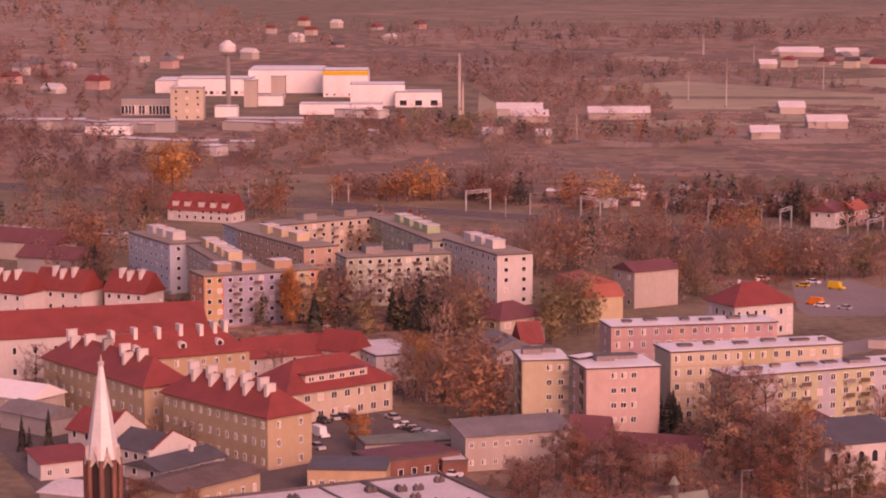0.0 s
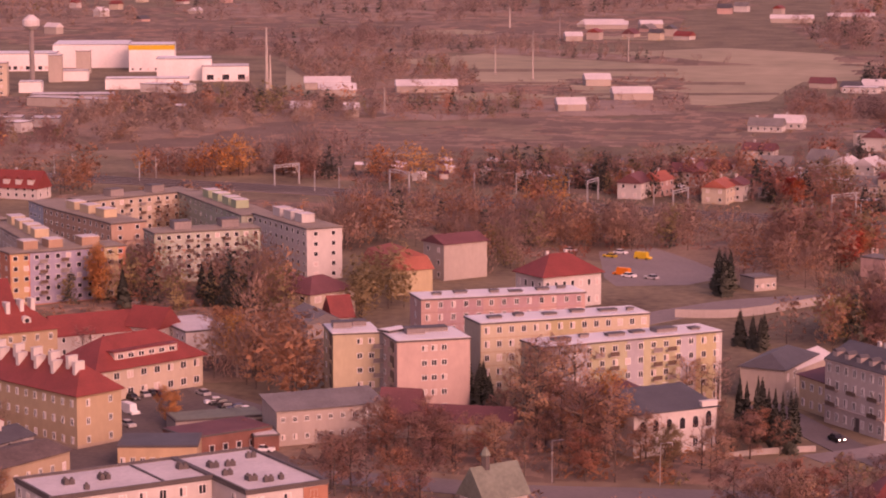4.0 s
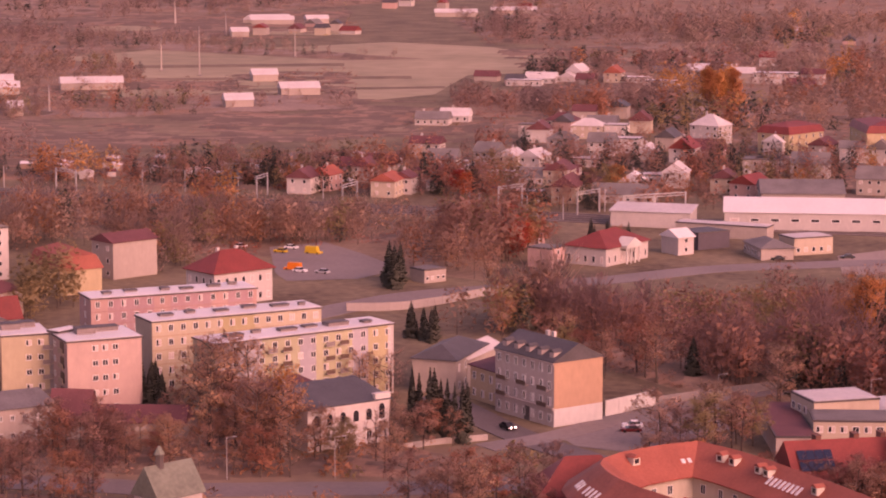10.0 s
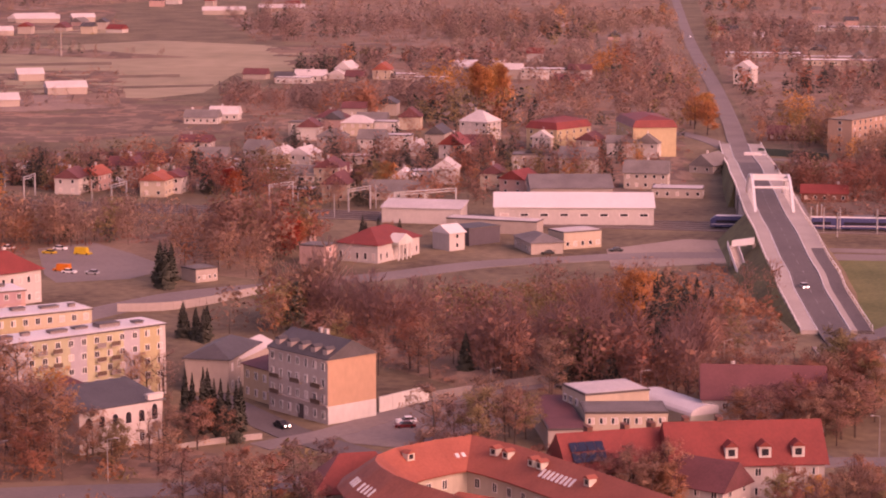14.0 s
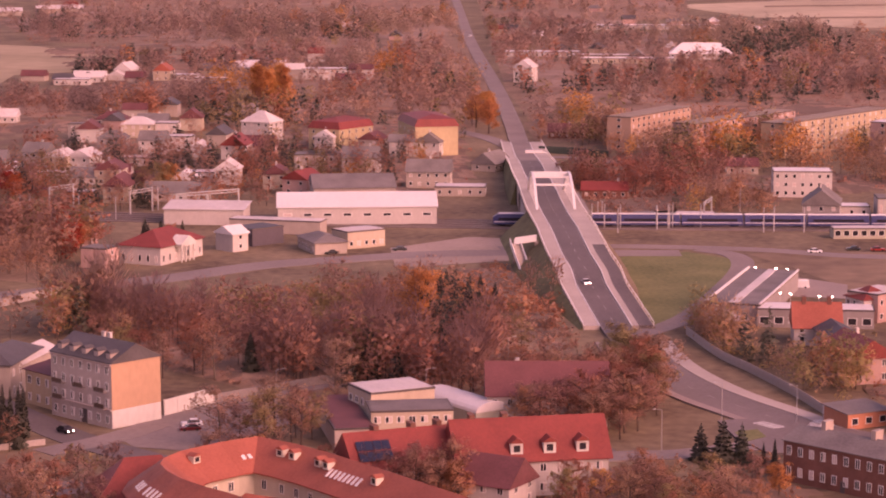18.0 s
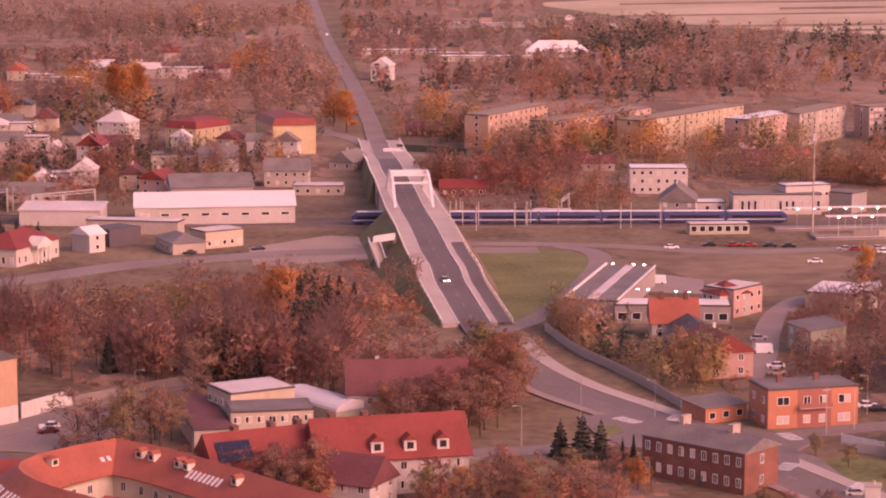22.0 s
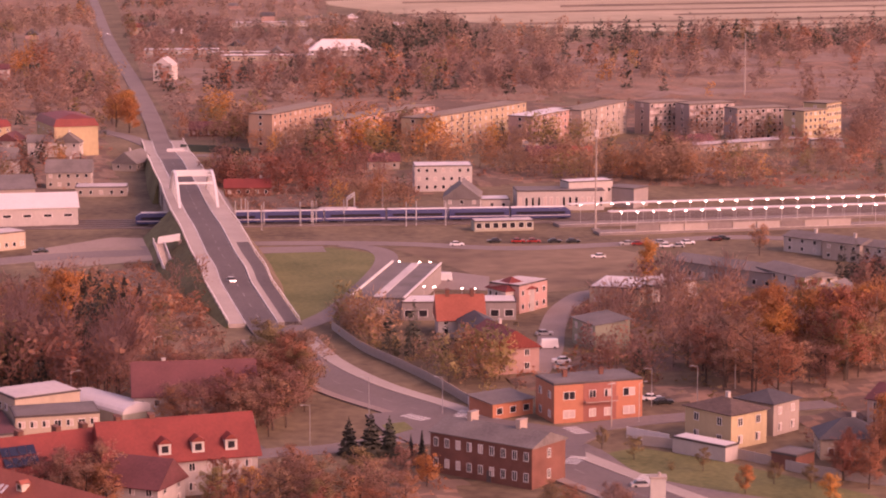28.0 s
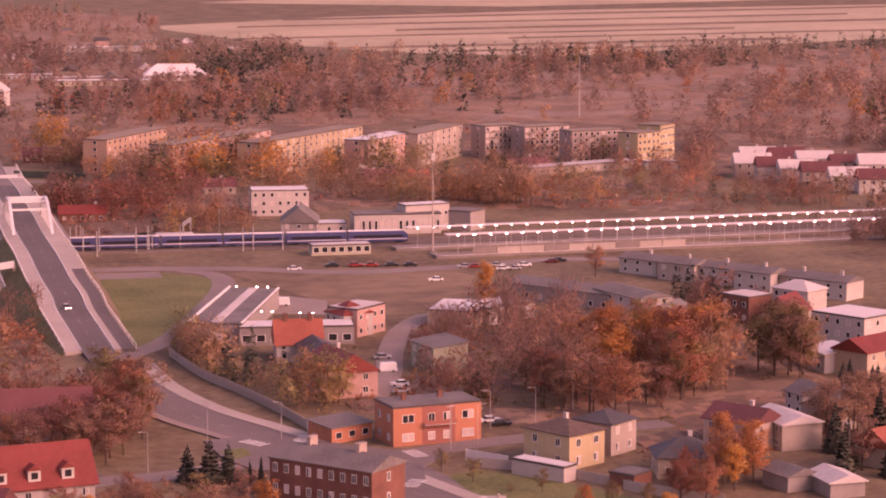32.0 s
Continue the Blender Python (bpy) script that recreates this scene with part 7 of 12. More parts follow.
court = thing("court_building", "cream court building round a yard, under a bent orange tiled roof", "building", 0, 390)
RIDGE = [(-2.0, 363.5), (-6.0, 368.6), (-9.8, 373.0), (-13.2, 378.0), (-15.8, 383.6), (-17.0, 388.5), (-16.6, 392.6), (-13.8, 397.6), (-7.4, 403.6), (-0.8, 407.6), (6.0, 401.0), (11.2, 394.3), (20.1, 380.9), (28.8, 367.2), (35.0, 357.5)]
RIDGE = [(x, y - 390) for x, y in RIDGE]
EAVES, TOP = 7.5, 12.0
clear_line([(x, y + 390) for x, y in RIDGE], 8.0)
for sgn, foot in ((1, 5.2), (-1, 5.4)):  # outer and inner wall, outer and inner slope
    line, eave, face = mitred(RIDGE, sgn * 0.0), mitred(RIDGE, sgn * 6.3), mitred(RIDGE, sgn * foot)
    for i in range(len(RIDGE) - 1):
        a, b, c, d = eave[i], eave[i + 1], line[i + 1], line[i]
        q = [(a.x, a.y, EAVES), (b.x, b.y, EAVES), (c.x, c.y, TOP), (d.x, d.y, TOP)]
        s = Shape()
        s.v = q + [(x, y, z - 0.25) for x, y, z in q]
        s.f = [(0, 1, 2, 3), (7, 6, 5, 4), (0, 4, 5, 1), (1, 5, 6, 2), (2, 6, 7, 3), (3, 7, 4, 0)]
        if sgn > 0:
            s.f = [f[::-1] for f in s.f]
        s.m = [0] * 6
        part("roof_slope", s, ROOF_BROWN if sgn > 0 and i < 6 else ROOF_ORANGE, court)
        a, b = face[i], face[i + 1]
        u = (b - a).normalized()
        n = Vector((-u.y, u.x)) * sgn
        w = Shape()
        w.v = [(p.x - n.x * k, p.y - n.y * k, z) for z in (0, EAVES) for k in (0, 0.4) for p in (a, b)]
        w.f = [(0, 1, 5, 4), (2, 6, 7, 3), (4, 5, 7, 6), (0, 4, 6, 2), (1, 3, 7, 5)]
        w.m = [0] * 5
        part("wall", w, plaster(0.50, 0.42, 0.33), court)
        m = int((b - a).length / 3.4)
        if n.y < -0.2 and m:
            deg = math.degrees(math.atan2(n.y, n.x)) + 90
            for k in range(m):
                p = a.lerp(b, (k + 0.5) / m)
                for zz in (1.0, 4.6):
                    part("window", window_mesh(1.2, 1.7, "")[0], None, court, at=pose(p.x, p.y, zz, 0, 0, deg))
                    part("pane", window_mesh(1.2, 1.7, "")[1], None, court, at=pose(p.x, p.y, zz, 0, 0, deg))
for k in (0, len(RIDGE) - 1):  # closed ends
    a, b = mitred(RIDGE, 5.2)[k], mitred(RIDGE, -5.2)[k]
    part("end_wall", Shape().poly([(a.x, a.y, 0), (b.x, b.y, 0), (b.x, b.y, EAVES), (*RIDGE[k], TOP - 0.3), (a.x, a.y, EAVES)]), plaster(0.50, 0.42, 0.33), court)
SLOPE = math.degrees(math.atan2(TOP - EAVES, 6.3))


def on_slope(i, f, g, sgn, rise):
    """A pose on a slope: f along the piece i of the ridge, g of the way down; x runs along it, y down it."""
    a, b = Vector(RIDGE[i]), Vector(RIDGE[i + 1])
    u = (b - a).normalized()
    n = Vector((-u.y, u.x)) * sgn
    p = a.lerp(b, f) + n * 6.3 * g
    return Matrix.Translation((p.x, p.y, TOP + (EAVES - TOP) * g + rise)) @ Matrix.Rotation(math.atan2(n.y, n.x) + math.pi / 2, 4, "Z")


for k in range(8):
    part("skylight", Shape().box(-0.3, 0.3, -0.9, 0.9, 0, 0.1), ROOF_WHITE, court, at=on_slope(11, 0.28 + 0.075 * k, 0.5, -1, 0.05) @ pose(0, 0, 0, SLOPE))
for k in range(7):
    part("skylight", Shape().box(-0.3, 0.3, -0.9, 0.9, 0, 0.1), ROOF_WHITE, court, at=on_slope(3 if k < 4 else 4, 0.1 + 0.24 * (k % 4), 0.62, 1, 0.05) @ pose(0, 0, 0, SLOPE))
for k in range(2):
    part("skylight", Shape().box(-0.35, 0.35, -0.5, 0.5, 0, 0.1), ROOF_WHITE, court, at=on_slope(8, 0.35 + 0.16 * k, 0.55, -1, 0.05) @ pose(0, 0, 0, SLOPE))
for i, f in ((7, 0.1), (9, 0.85), (10, 0.25), (11, 0.05), (11, 0.2), (12, 0.05)):
    dm = part("dormer", Shape().box(-0.75, 0.75, -0.9, 0.6, 0, 1.3), plaster(0.55, 0.48, 0.40), court, "small cream dormer", at=on_slope(i, f, 0.34, -1, -0.35))
    part("dormer_roof", Shape().prism([(-0.95, -1.1), (0.95, -1.1), (0.95, 0.8), (-0.95, 0.8)], 1.302, 1.8, 0, [(-0.1, -1.1), (0.1, -1.1), (0.1, 0.8), (-0.1, 0.8)]), ROOF_ORANGE, dm)
    part("pane", Shape().box(-0.45, 0.45, -0.95, -0.904, 0.3, 1.1), GLASS, dm)

building("red_roofed_house", "long white house with a red roof and solar panels", "house", 23.9, 413.5, 17.6, 19.4, 12, 6.0, "gable", 5.5, plaster(0.48, 0.41, 0.375), ROOF_RED, 2, {"S": 6, "W": 2}, wsize=(1.4, 1.6), panes=True, over=0.7, chims=[(-4, 1), (3, 1), (8, 1)], chim_mat=BRICK)
_h = bpy.data.objects["red_roofed_house"]
for i in range(4):
    for j in range(2):
        part("solar_panel", Shape().box(-0.75, 0.75, -1.0, 1.0, 0, 0.06), plain("solar_glass", (0.02, 0.025, 0.05), 0.15), _h, at=pose(-8.0 + i * 1.6, -4.4 + j * 1.7, 8.05 + j * 1.56, 42.5, 0, 0))

building("red_roofed_house", "white house with a long red roof and dormers", "house", 47.2, 414.9, 6.5, 27.3, 12, 7.0, "gable", 6.0, plaster(0.48, 0.41, 0.375), ROOF_RED, 2, {"S": 8, "E": 2}, wsize=(1.2, 1.5), panes=True, over=0.7, chims=[(-10, 1), (-4, 1)], chim_mat=BRICK)
_h = [o for o in bpy.data.objects if o.get("label", "").startswith("white house with a long red roof")][0]
for u in (3.0, 9.0, -3.0):
    dm = part("dormer", Shape().box(-1.1, 1.1, 0, 3.0, 0, 2.0), plaster(0.536, 0.482, 0.442), _h, "white dormer", at=pose(u, -5.6, 7.6))
    part("dormer_roof", Shape().prism([(-1.4, -0.3), (1.4, -0.3), (1.4, 3.0), (-1.4, 3.0)], 2.002, 2.9, 0, [(-0.1, -0.3), (0.1, -0.3), (0.1, 3.0), (-0.1, 3.0)]), ROOF_RED, dm)
    part("pane", Shape().box(-0.6, 0.6, -0.06, -0.004, 0.4, 1.6), GLASS, dm)

building("red_roofed_house", "lower white wing with a maroon roof", "house", 40.7, 402.7, -34.7, 10.1, 10, 5.0, "gable", 4.0, plaster(0.48, 0.41, 0.375), ROOF_MAROON, 2, {"S": 3, "E": 2}, wsize=(1.2, 1.5), panes=True)
building("red_roofed_house", "house with a wide dull red roof among the trees", "house", 57.7, 471.0, -4.4, 24.4, 13, 6.5, "gable", 5.5, plaster(0.48, 0.41, 0.375), ROOF_MAROON, 2, {"S": 8, "W": 2}, wsize=(1.1, 1.5), panes=True, chims=[(-6, 1)])
building("office", "yellow-green office with a stepped pale roof", "office", 26.0, 470.2, -67.9, 11.1, 14.0, 7.5, "flat", 0, plaster(0.46, 0.36, 0.275), ROOF_PALE, 2, {"S": 4, "W": 2}, wsize=(1.4, 1.4), panes=True)
building("office", "lower yellow-green wing with a dark roof edge", "office", 28.9, 457.9, 2.9, 16.1, 10.0, 6, "flat", 0, plaster(0.46, 0.36, 0.275), ROOF_GREY, 2, {"S": 7}, wsize=(1.4, 1.3), panes=True)
building("office", "low wing with a mauve roof", "office", 16.0, 462.5, -84.0, 31.3, 7.7, 4, "flat", 0, plaster(0.39, 0.31, 0.265), ROOF_MAROON, 1, None)
vault = thing("vaulted_hall", "hall with a white barrel roof", "hall", 41.0, 472.7, 0, -60.4)
keep_clear(41.0, 472.7, -60.4, 19.8, 8.0)
part("wall", Shape().box(-9.9, 9.9, -4.0, 4.0, 0, 3.5), plaster(0.414, 0.379, 0.309), vault)
bar = Shape()
n = 10
for i in range(n + 1):
    a = math.pi * i / n
    bar.v += [(-10.1, -math.cos(a) * 4.2, 3.5 + math.sin(a) * 1.9), (10.1, -math.cos(a) * 4.2, 3.5 + math.sin(a) * 1.9)]
bar.f = [(2 * i, 2 * i + 1, 2 * i + 3, 2 * i + 2) for i in range(n)] + [tuple(range(0, 2 * n + 2, 2)), tuple(range(2 * n + 1, 0, -2))]
bar.m = [0] * len(bar.f)
part("barrel_roof", bar, ROOF_WHITE, vault, "white barrel roof")


# ---------- shops and houses by the main road ----------
building("shop_hall", "long shop hall with a grey metal roof and pale edges", "shop hall", 127.8, 602.3, -112.3, 57.5, 13.6, 5, "flat", 0, plaster(0.30, 0.25, 0.235), ROOF_GREY, 1, None)
_s = bpy.data.objects["shop_hall"]
part("roof_light", Shape().box(-27.8, 27.8, -1.2, 1.2, 5.42, 5.55), ROOF_PALE, _s, "pale roof light strip")
part("roof_rim", Shape().box(-28.8, 28.8, -7.0, -6.5, 5.36, 5.9), ROOF_WHITE, _s, "white roof rim")
part("roof_rim", Shape().box(-28.8, 28.8, 6.5, 7.0, 5.36, 5.7), ROOF_WHITE, _s, "white roof rim")
building("shop", "low shop with a white roof and dark shop windows", "shop", 137.1, 573.4, -10.9, 28.6, 9.0, 4.4, "flat", 0, plaster(0.30, 0.25, 0.235), ROOF_WHITE, 1, {"S": 8}, wsize=(2.4, 1.8), mix=0.0, panes=True)
building("house", "house with a wide terracotta roof", "house", 132.2, 551.4, -8.6, 11.1, 11, 4.5, "gable", 5.0, plaster(0.48, 0.41, 0.375), ROOF_ORANGE, 2, {"S": 3}, chims=[(-3, 0.5), (3, 0.5)], chim_mat=BRICK)
building("house", "pale pink house with a red roof", "house", 131.6, 508.9, -82.4, 16.2, 11.7, 6, "gable", 3.6, plaster(0.48, 0.29, 0.25), ROOF_RED, 2, {"S": 3, "W": 3, "E": 2}, wsize=(1.3, 1.5), panes=True, chims=[(-2, 0.5)])
building("house", "house with a red roof beside an orange block", "house", 152.6, 580.1, -69.4, 8.0, 9.0, 6, "hip", 2.5, plaster(0.48, 0.41, 0.375), ROOF_RED, 2, {"S": 3}, panes=True)
building("house", "orange two-storey block with a pale roof", "house", 155.1, 581.9, 40.9, 12.8, 9.0, 7, "flat", 0, plaster(0.48, 0.29, 0.25), ROOF_PALE, 2, {"S": 4, "E": 3}, panes=True)
building("house", "low house with dark panels on its roof", "house", 134.2, 538.7, -92.1, 13.5, 8.0, 4.5, "gable", 2.0, plaster(0.48, 0.41, 0.375), ROOF_DARK, 1, {"S": 3})
building("house", "small house with a pale pink roof", "house", 113.0, 569.3, -78.6, 12.9, 8.0, 3.5, "hip", 1.8, plaster(0.48, 0.29, 0.25), ROOF_PALE, 1, {"S": 2})
building("shed", "green-grey ruin with bare walls", "shed", 161.0, 528.7, -80.8, 12.2, 9.0, 6, "mono", 1.0, plaster(0.32, 0.32, 0.24), ROOF_GREY, 2, {"S": 3})
building("house", "low white building with a pale flat roof", "house", 184.7, 588.2, -30.0, 13.0, 18.0, 4.5, "flat", 0, plaster(0.46, 0.36, 0.275), ROOF_WHITE, 1, {"S": 3, "E": 3}, wsize=(1.8, 1.2), panes=True)
building("house", "low white wing with dark windows", "house", 195.9, 591.5, 26.8, 16.9, 12.0, 4.2, "flat", 0, plaster(0.48, 0.41, 0.375), ROOF_PALE, 1, {"S": 7}, wsize=(1.0, 1.2))
building("house", "orange corner house with a flat roof and a long balcony", "house", 136.5, 456.2, 6.4, 19.3, 10.0, 7.8, "flat", 0, plaster(0.52, 0.20, 0.12), ROOF_GREY, 2, {"W": 2}, wsize=(1.4, 1.5), panes=True)
_o = [o for o in bpy.data.objects if o.get("label", "").startswith("orange corner house")][0]
OL, OW = 19.3, 10.0
part("middle_bay", Shape().box(-OL / 2 + 6.3, OL / 2 - 5.8, -OW / 2 - 0.05, -OW / 2 + 0.02, 0.1, 7.7), plaster(0.36, 0.13, 0.1), _o, "dull brick-red middle bay")
for u, k in ((3.2, ""), (8.3, ""), (11.6, "half"), (OL - 3.0, "half")):
    for z in (0.9, 4.7):
        add_window(_o, "S", OL, OW + 0.12, u, z, 2.6 if u < 4 or u > OL - 4 else 1.5, 1.7, "blind" if z < 2 else k)
bal = part("balcony", Shape().box(-OL / 2 + 6.4, OL / 2 - 5.9, -OW / 2 - 1.2, -OW / 2 - 0.06, 4.0, 4.15), CONCRETE, _o)
part("railing", Shape().box(-OL / 2 + 6.4, OL / 2 - 5.9, -OW / 2 - 1.2, -OW / 2 - 1.12, 4.152, 5.1), plaster(0.36, 0.13, 0.1), bal)
for cx in (-5.0, 3.0):
    chimney(_o, cx, 1.0, 8.1, 9.6, BRICK, 0.9, 0.7)

building("shop", "low red shop with a grey roof and an advertising board", "shop", 119.5, 462.0, 22.9, 10.3, 8.0, 3.2, "mono", 0.6, plaster(0.52, 0.20, 0.12), ROOF_GREY, 1, {"S": 3}, wsize=(1.6, 1.4))
board = thing("advertising_board", "white and red board with unreadable writing", "sign", 115.7, 468.0, 0, -50)
part("sheet", Shape().box(-2.0, 2.0, -0.06, 0.06, 0.6, 2.8), ROOF_WHITE, board)
for k, zz in enumerate((1.1, 1.6, 2.1)):
    part("bar", Shape().box(-1.6, 1.2 - 0.4 * k, -0.09, -0.062, zz, zz + 0.25), PAINT["red"], board)
part("post", Shape().box(-1.9, -1.75, -0.05, 0.05, 0, 0.598), STEEL, board)
part("post", Shape().box(1.75, 1.9, -0.05, 0.05, 0, 0.598), STEEL, board)
building("brick_house", "old red brick house with white windows and a dark roof", "house", 105.8, 411.4, -50.4, 22.8, 10.5, 7.6, "gable", 1.9, BRICK, ROOF_GREY, 2, {"S": 9, "E": 1}, wsize=(1.05, 1.7), sill=1.2, over=0.35, panes=True, mix=0.1, chims=[(-6, 0.5), (5, 0.5)], chim_mat=plaster(0.411, 0.306, 0.264), door=("S", 13.3))
building("house", "yellow house with a brown hipped roof and a balcony", "house", 155.9, 428.3, -63.1, 12.2, 10.0, 6.8, "hip", 1.7, plaster(0.50, 0.38, 0.235), ROOF_RUSTY, 2, {"S": 2, "E": 2}, wsize=(1.3, 1.6), panes=True, chims=[(0, 0.5)])
building("house", "beige house with a dark roof", "house", 167.3, 435.7, 33.6, 8.6, 9.0, 6.5, "hip", 1.7, plaster(0.39, 0.31, 0.265), ROOF_DARK, 2, {"S": 2, "E": 2}, wsize=(1.2, 1.5), panes=True)
building("house", "cream house with a dark hipped roof and skylights", "house", 174.8, 412.3, -14, 12, 9.5, 4.2, "hip", 2.8, plaster(0.46, 0.36, 0.275), ROOF_DARK, 1, {"S": 3, "N": 3, "E": 2, "W": 2}, chims=[(0.9, 0.4)], group="detached houses")
building("house", "beige house with a shallow brown roof", "house", 194.8, 430.8, -56.3, 11.9, 10.0, 6, "gable", 2.4, plaster(0.48, 0.36, 0.31), ROOF_MAROON, 2, {"S": 3, "E": 2}, wsize=(1.3, 1.5), panes=True, chims=[(2, 0.5)])
building("house", "white house with a pale shallow roof", "house", 204.3, 430.3, -86.0, 12.9, 9.0, 5.5, "gable", 1.4, plaster(0.39, 0.31, 0.265), ROOF_PALE, 2, {"S": 3}, panes=True)
building("kiosk", "white kiosk with advertising panels", "kiosk", 147.9, 417.4, -56.7, 12.5, 4.0, 2.8, "flat", 0, plaster(0.48, 0.41, 0.375), ROOF_WHITE, 1, None)
fence_panels([(138, 435), (141, 431), (144, 427)], 2.2, ROOF_WHITE, "pale advertising hoardings along the pavement", "hoarding", 3.2, 0.1, "hoarding")
building("garage", "brick garage with a flat roof", "garage", 160.7, 405.1, -55.0, 5.5, 6.0, 2.8, "flat", 0, BRICK, ROOF_GREY, 1, None)
building("shed", "low shed with a pale roof", "shed", 195.6, 390.1, -89.9, 9.4, 7.0, 3, "gable", 1.2, plaster(0.30, 0.25, 0.235), ROOF_PALE, 1, None)
building("shed", "low shed with grey roofs", "shed", 189.2, 396.3, -78.1, 7.8, 7.0, 3, "gable", 1.2, plaster(0.30, 0.25, 0.235), ROOF_GREY, 1, None)
building("terrace", "row of grey-roofed terraced houses with a dark front", "terrace", 224.1, 611.1, -57.4, 35.0, 11.0, 4.6, "gable", 1.4, plaster(0.30, 0.25, 0.235), ROOF_GREY, 1, {"S": 8}, wsize=(1.4, 1.5), panes=True)
building("terrace", "pale two-storey end of the terrace with stepped roofs", "terrace", 234.7, 591.4, -78.1, 21.5, 11.0, 5.4, "gable", 1.3, plaster(0.48, 0.41, 0.375), ROOF_GREY, 2, {"S": 4, "E": 2}, wsize=(1.3, 1.4))
building("terrace", "white terraced house with a shallow grey roof and a chimney", "terrace", 265.1, 657.3, -57.7, 13.5, 9.0, 4.6, "gable", 1.3, plaster(0.48, 0.41, 0.375), ROOF_GREY, 2, {"S": 3}, wsize=(1.2, 1.2), sill=0.7, chims=[(2, -0.5)], group="terraced houses by the railway")
building("terrace", "white terraced house with a shallow grey roof and a chimney", "terrace", 270.7, 641.2, -57.7, 13.0, 9.0, 5.3, "gable", 1.3, plaster(0.39, 0.31, 0.265), ROOF_GREY, 2, {"S": 3}, wsize=(1.2, 1.2), sill=0.7, chims=[(2, -0.5)], group="terraced houses by the railway")
building("terrace", "white terraced house with a shallow grey roof and a chimney", "terrace", 278.9, 632.3, -57.7, 12.8, 9.0, 4.9, "gable", 1.3, plaster(0.48, 0.41, 0.375), ROOF_GREY, 2, {"S": 3}, wsize=(1.2, 1.2), sill=0.7, chims=[(2, -0.5)], group="terraced houses by the railway")
building("terrace", "white terraced house with a shallow grey roof and a chimney", "terrace", 284.5, 618.1, -57.7, 12.4, 9.0, 5.4, "gable", 1.3, plaster(0.48, 0.41, 0.375), ROOF_GREY, 2, {"S": 3}, wsize=(1.2, 1.2), sill=0.7, chims=[(2, -0.5)], group="terraced houses by the railway")
building("terrace", "white terraced house with a shallow grey roof and a chimney", "terrace", 293.4, 611.6, -57.7, 12.2, 9.0, 4.7, "gable", 1.3, plaster(0.39, 0.31, 0.265), ROOF_GREY, 2, {"S": 3}, wsize=(1.2, 1.2), sill=0.7, chims=[(2, -0.5)], group="terraced houses by the railway")
building("terrace", "white terraced house with a shallow grey roof and a chimney", "terrace", 298.6, 598.0, -57.7, 11.8, 9.0, 5.2, "gable", 1.3, plaster(0.48, 0.41, 0.375), ROOF_GREY, 2, {"S": 3}, wsize=(1.2, 1.2), sill=0.7, chims=[(2, -0.5)], group="terraced houses by the railway")
building("house", "flat-roofed red brick house", "house", 258.3, 569.8, -67.0, 9.9, 9.0, 7, "flat", 0, BRICK, ROOF_PALE, 2, {"S": 3})
building("house", "white house with a pale hipped roof", "house", 279.7, 582.5, -60.2, 11.6, 9.0, 6, "hip", 2.0, plaster(0.48, 0.41, 0.375), ROOF_PALE, 2, {"S": 4})
building("house", "house with a steep red roof", "house", 265.6, 560.7, 42.3, 11.6, 9.0, 4, "gable", 4, plaster(0.48, 0.41, 0.375), ROOF_RED, 1, {"S": 2})
building("apartment_house", "white three-storey block with a pale flat roof", "apartment block", 266.8, 523.8, -64.1, 16.0, 14.0, 9, "flat", 0, plaster(0.48, 0.41, 0.375), ROOF_WHITE, 3, {"S": 5, "E": 4}, panes=True)
building("house", "white house with a red roof and bay", "house", 255.8, 495.2, 25.8, 14.0, 10.0, 6, "gable", 2.6, plaster(0.46, 0.36, 0.275), ROOF_RED, 2, {"S": 3, "E": 3}, panes=True)
building("house", "low house with a white roof", "house", 248.5, 501.4, -85.3, 10.3, 8.0, 4.5, "mono", 1, plaster(0.48, 0.41, 0.375), ROOF_WHITE, 1, {"S": 2})
building("house", "beige house with a grey roof among conifers", "house", 220.7, 442.4, 40.2, 11.8, 9.0, 5.5, "gable", 2.2, plaster(0.39, 0.31, 0.265), ROOF_GREY, 2, {"S": 3})
building("house", "white house behind trees", "house", 221.6, 455.4, -83.0, 6.7, 8.0, 5, "gable", 2, plaster(0.48, 0.41, 0.375), ROOF_GREY, 2, {"S": 2})
building("house", "house with an orange-red roof", "house", 215.8, 408.3, 26.1, 11.0, 10.0, 4.5, "gable", 3, plaster(0.46, 0.36, 0.275), ROOF_ORANGE, 1, {"S": 2})
building("house", "grey gabled house among trees", "house", 231.6, 558.3, 42.9, 12.2, 9.0, 5.5, "gable", 2.4, plaster(0.39, 0.31, 0.265), ROOF_GREY, 2, {"S": 3})
building("shed", "pale garden shed among trees", "shed", 190.2, 503.7, -65.9, 9.2, 5.0, 3.5, "gable", 1.2, plaster(0.48, 0.41, 0.375), ROOF_PALE, 1, None)
stack = thing("chimney_stack", "broad white chimney stack with a stepped cap", "chimney", 125.9, 379.1, 0, -15)
part("shaft", Shape().box(-1.3, 1.3, -1.0, 1.0, 0, 6.2), plaster(0.536, 0.482, 0.442), stack)
part("cap", Shape().box(-1.5, 1.5, -1.2, 1.2, 6.202, 6.6), CONCRETE, stack)
part("pot", Shape().tube((0.2, 0, 6.602), (0.2, 0, 7.2), 0.3, 0.25, 8), CONCRETE, stack)

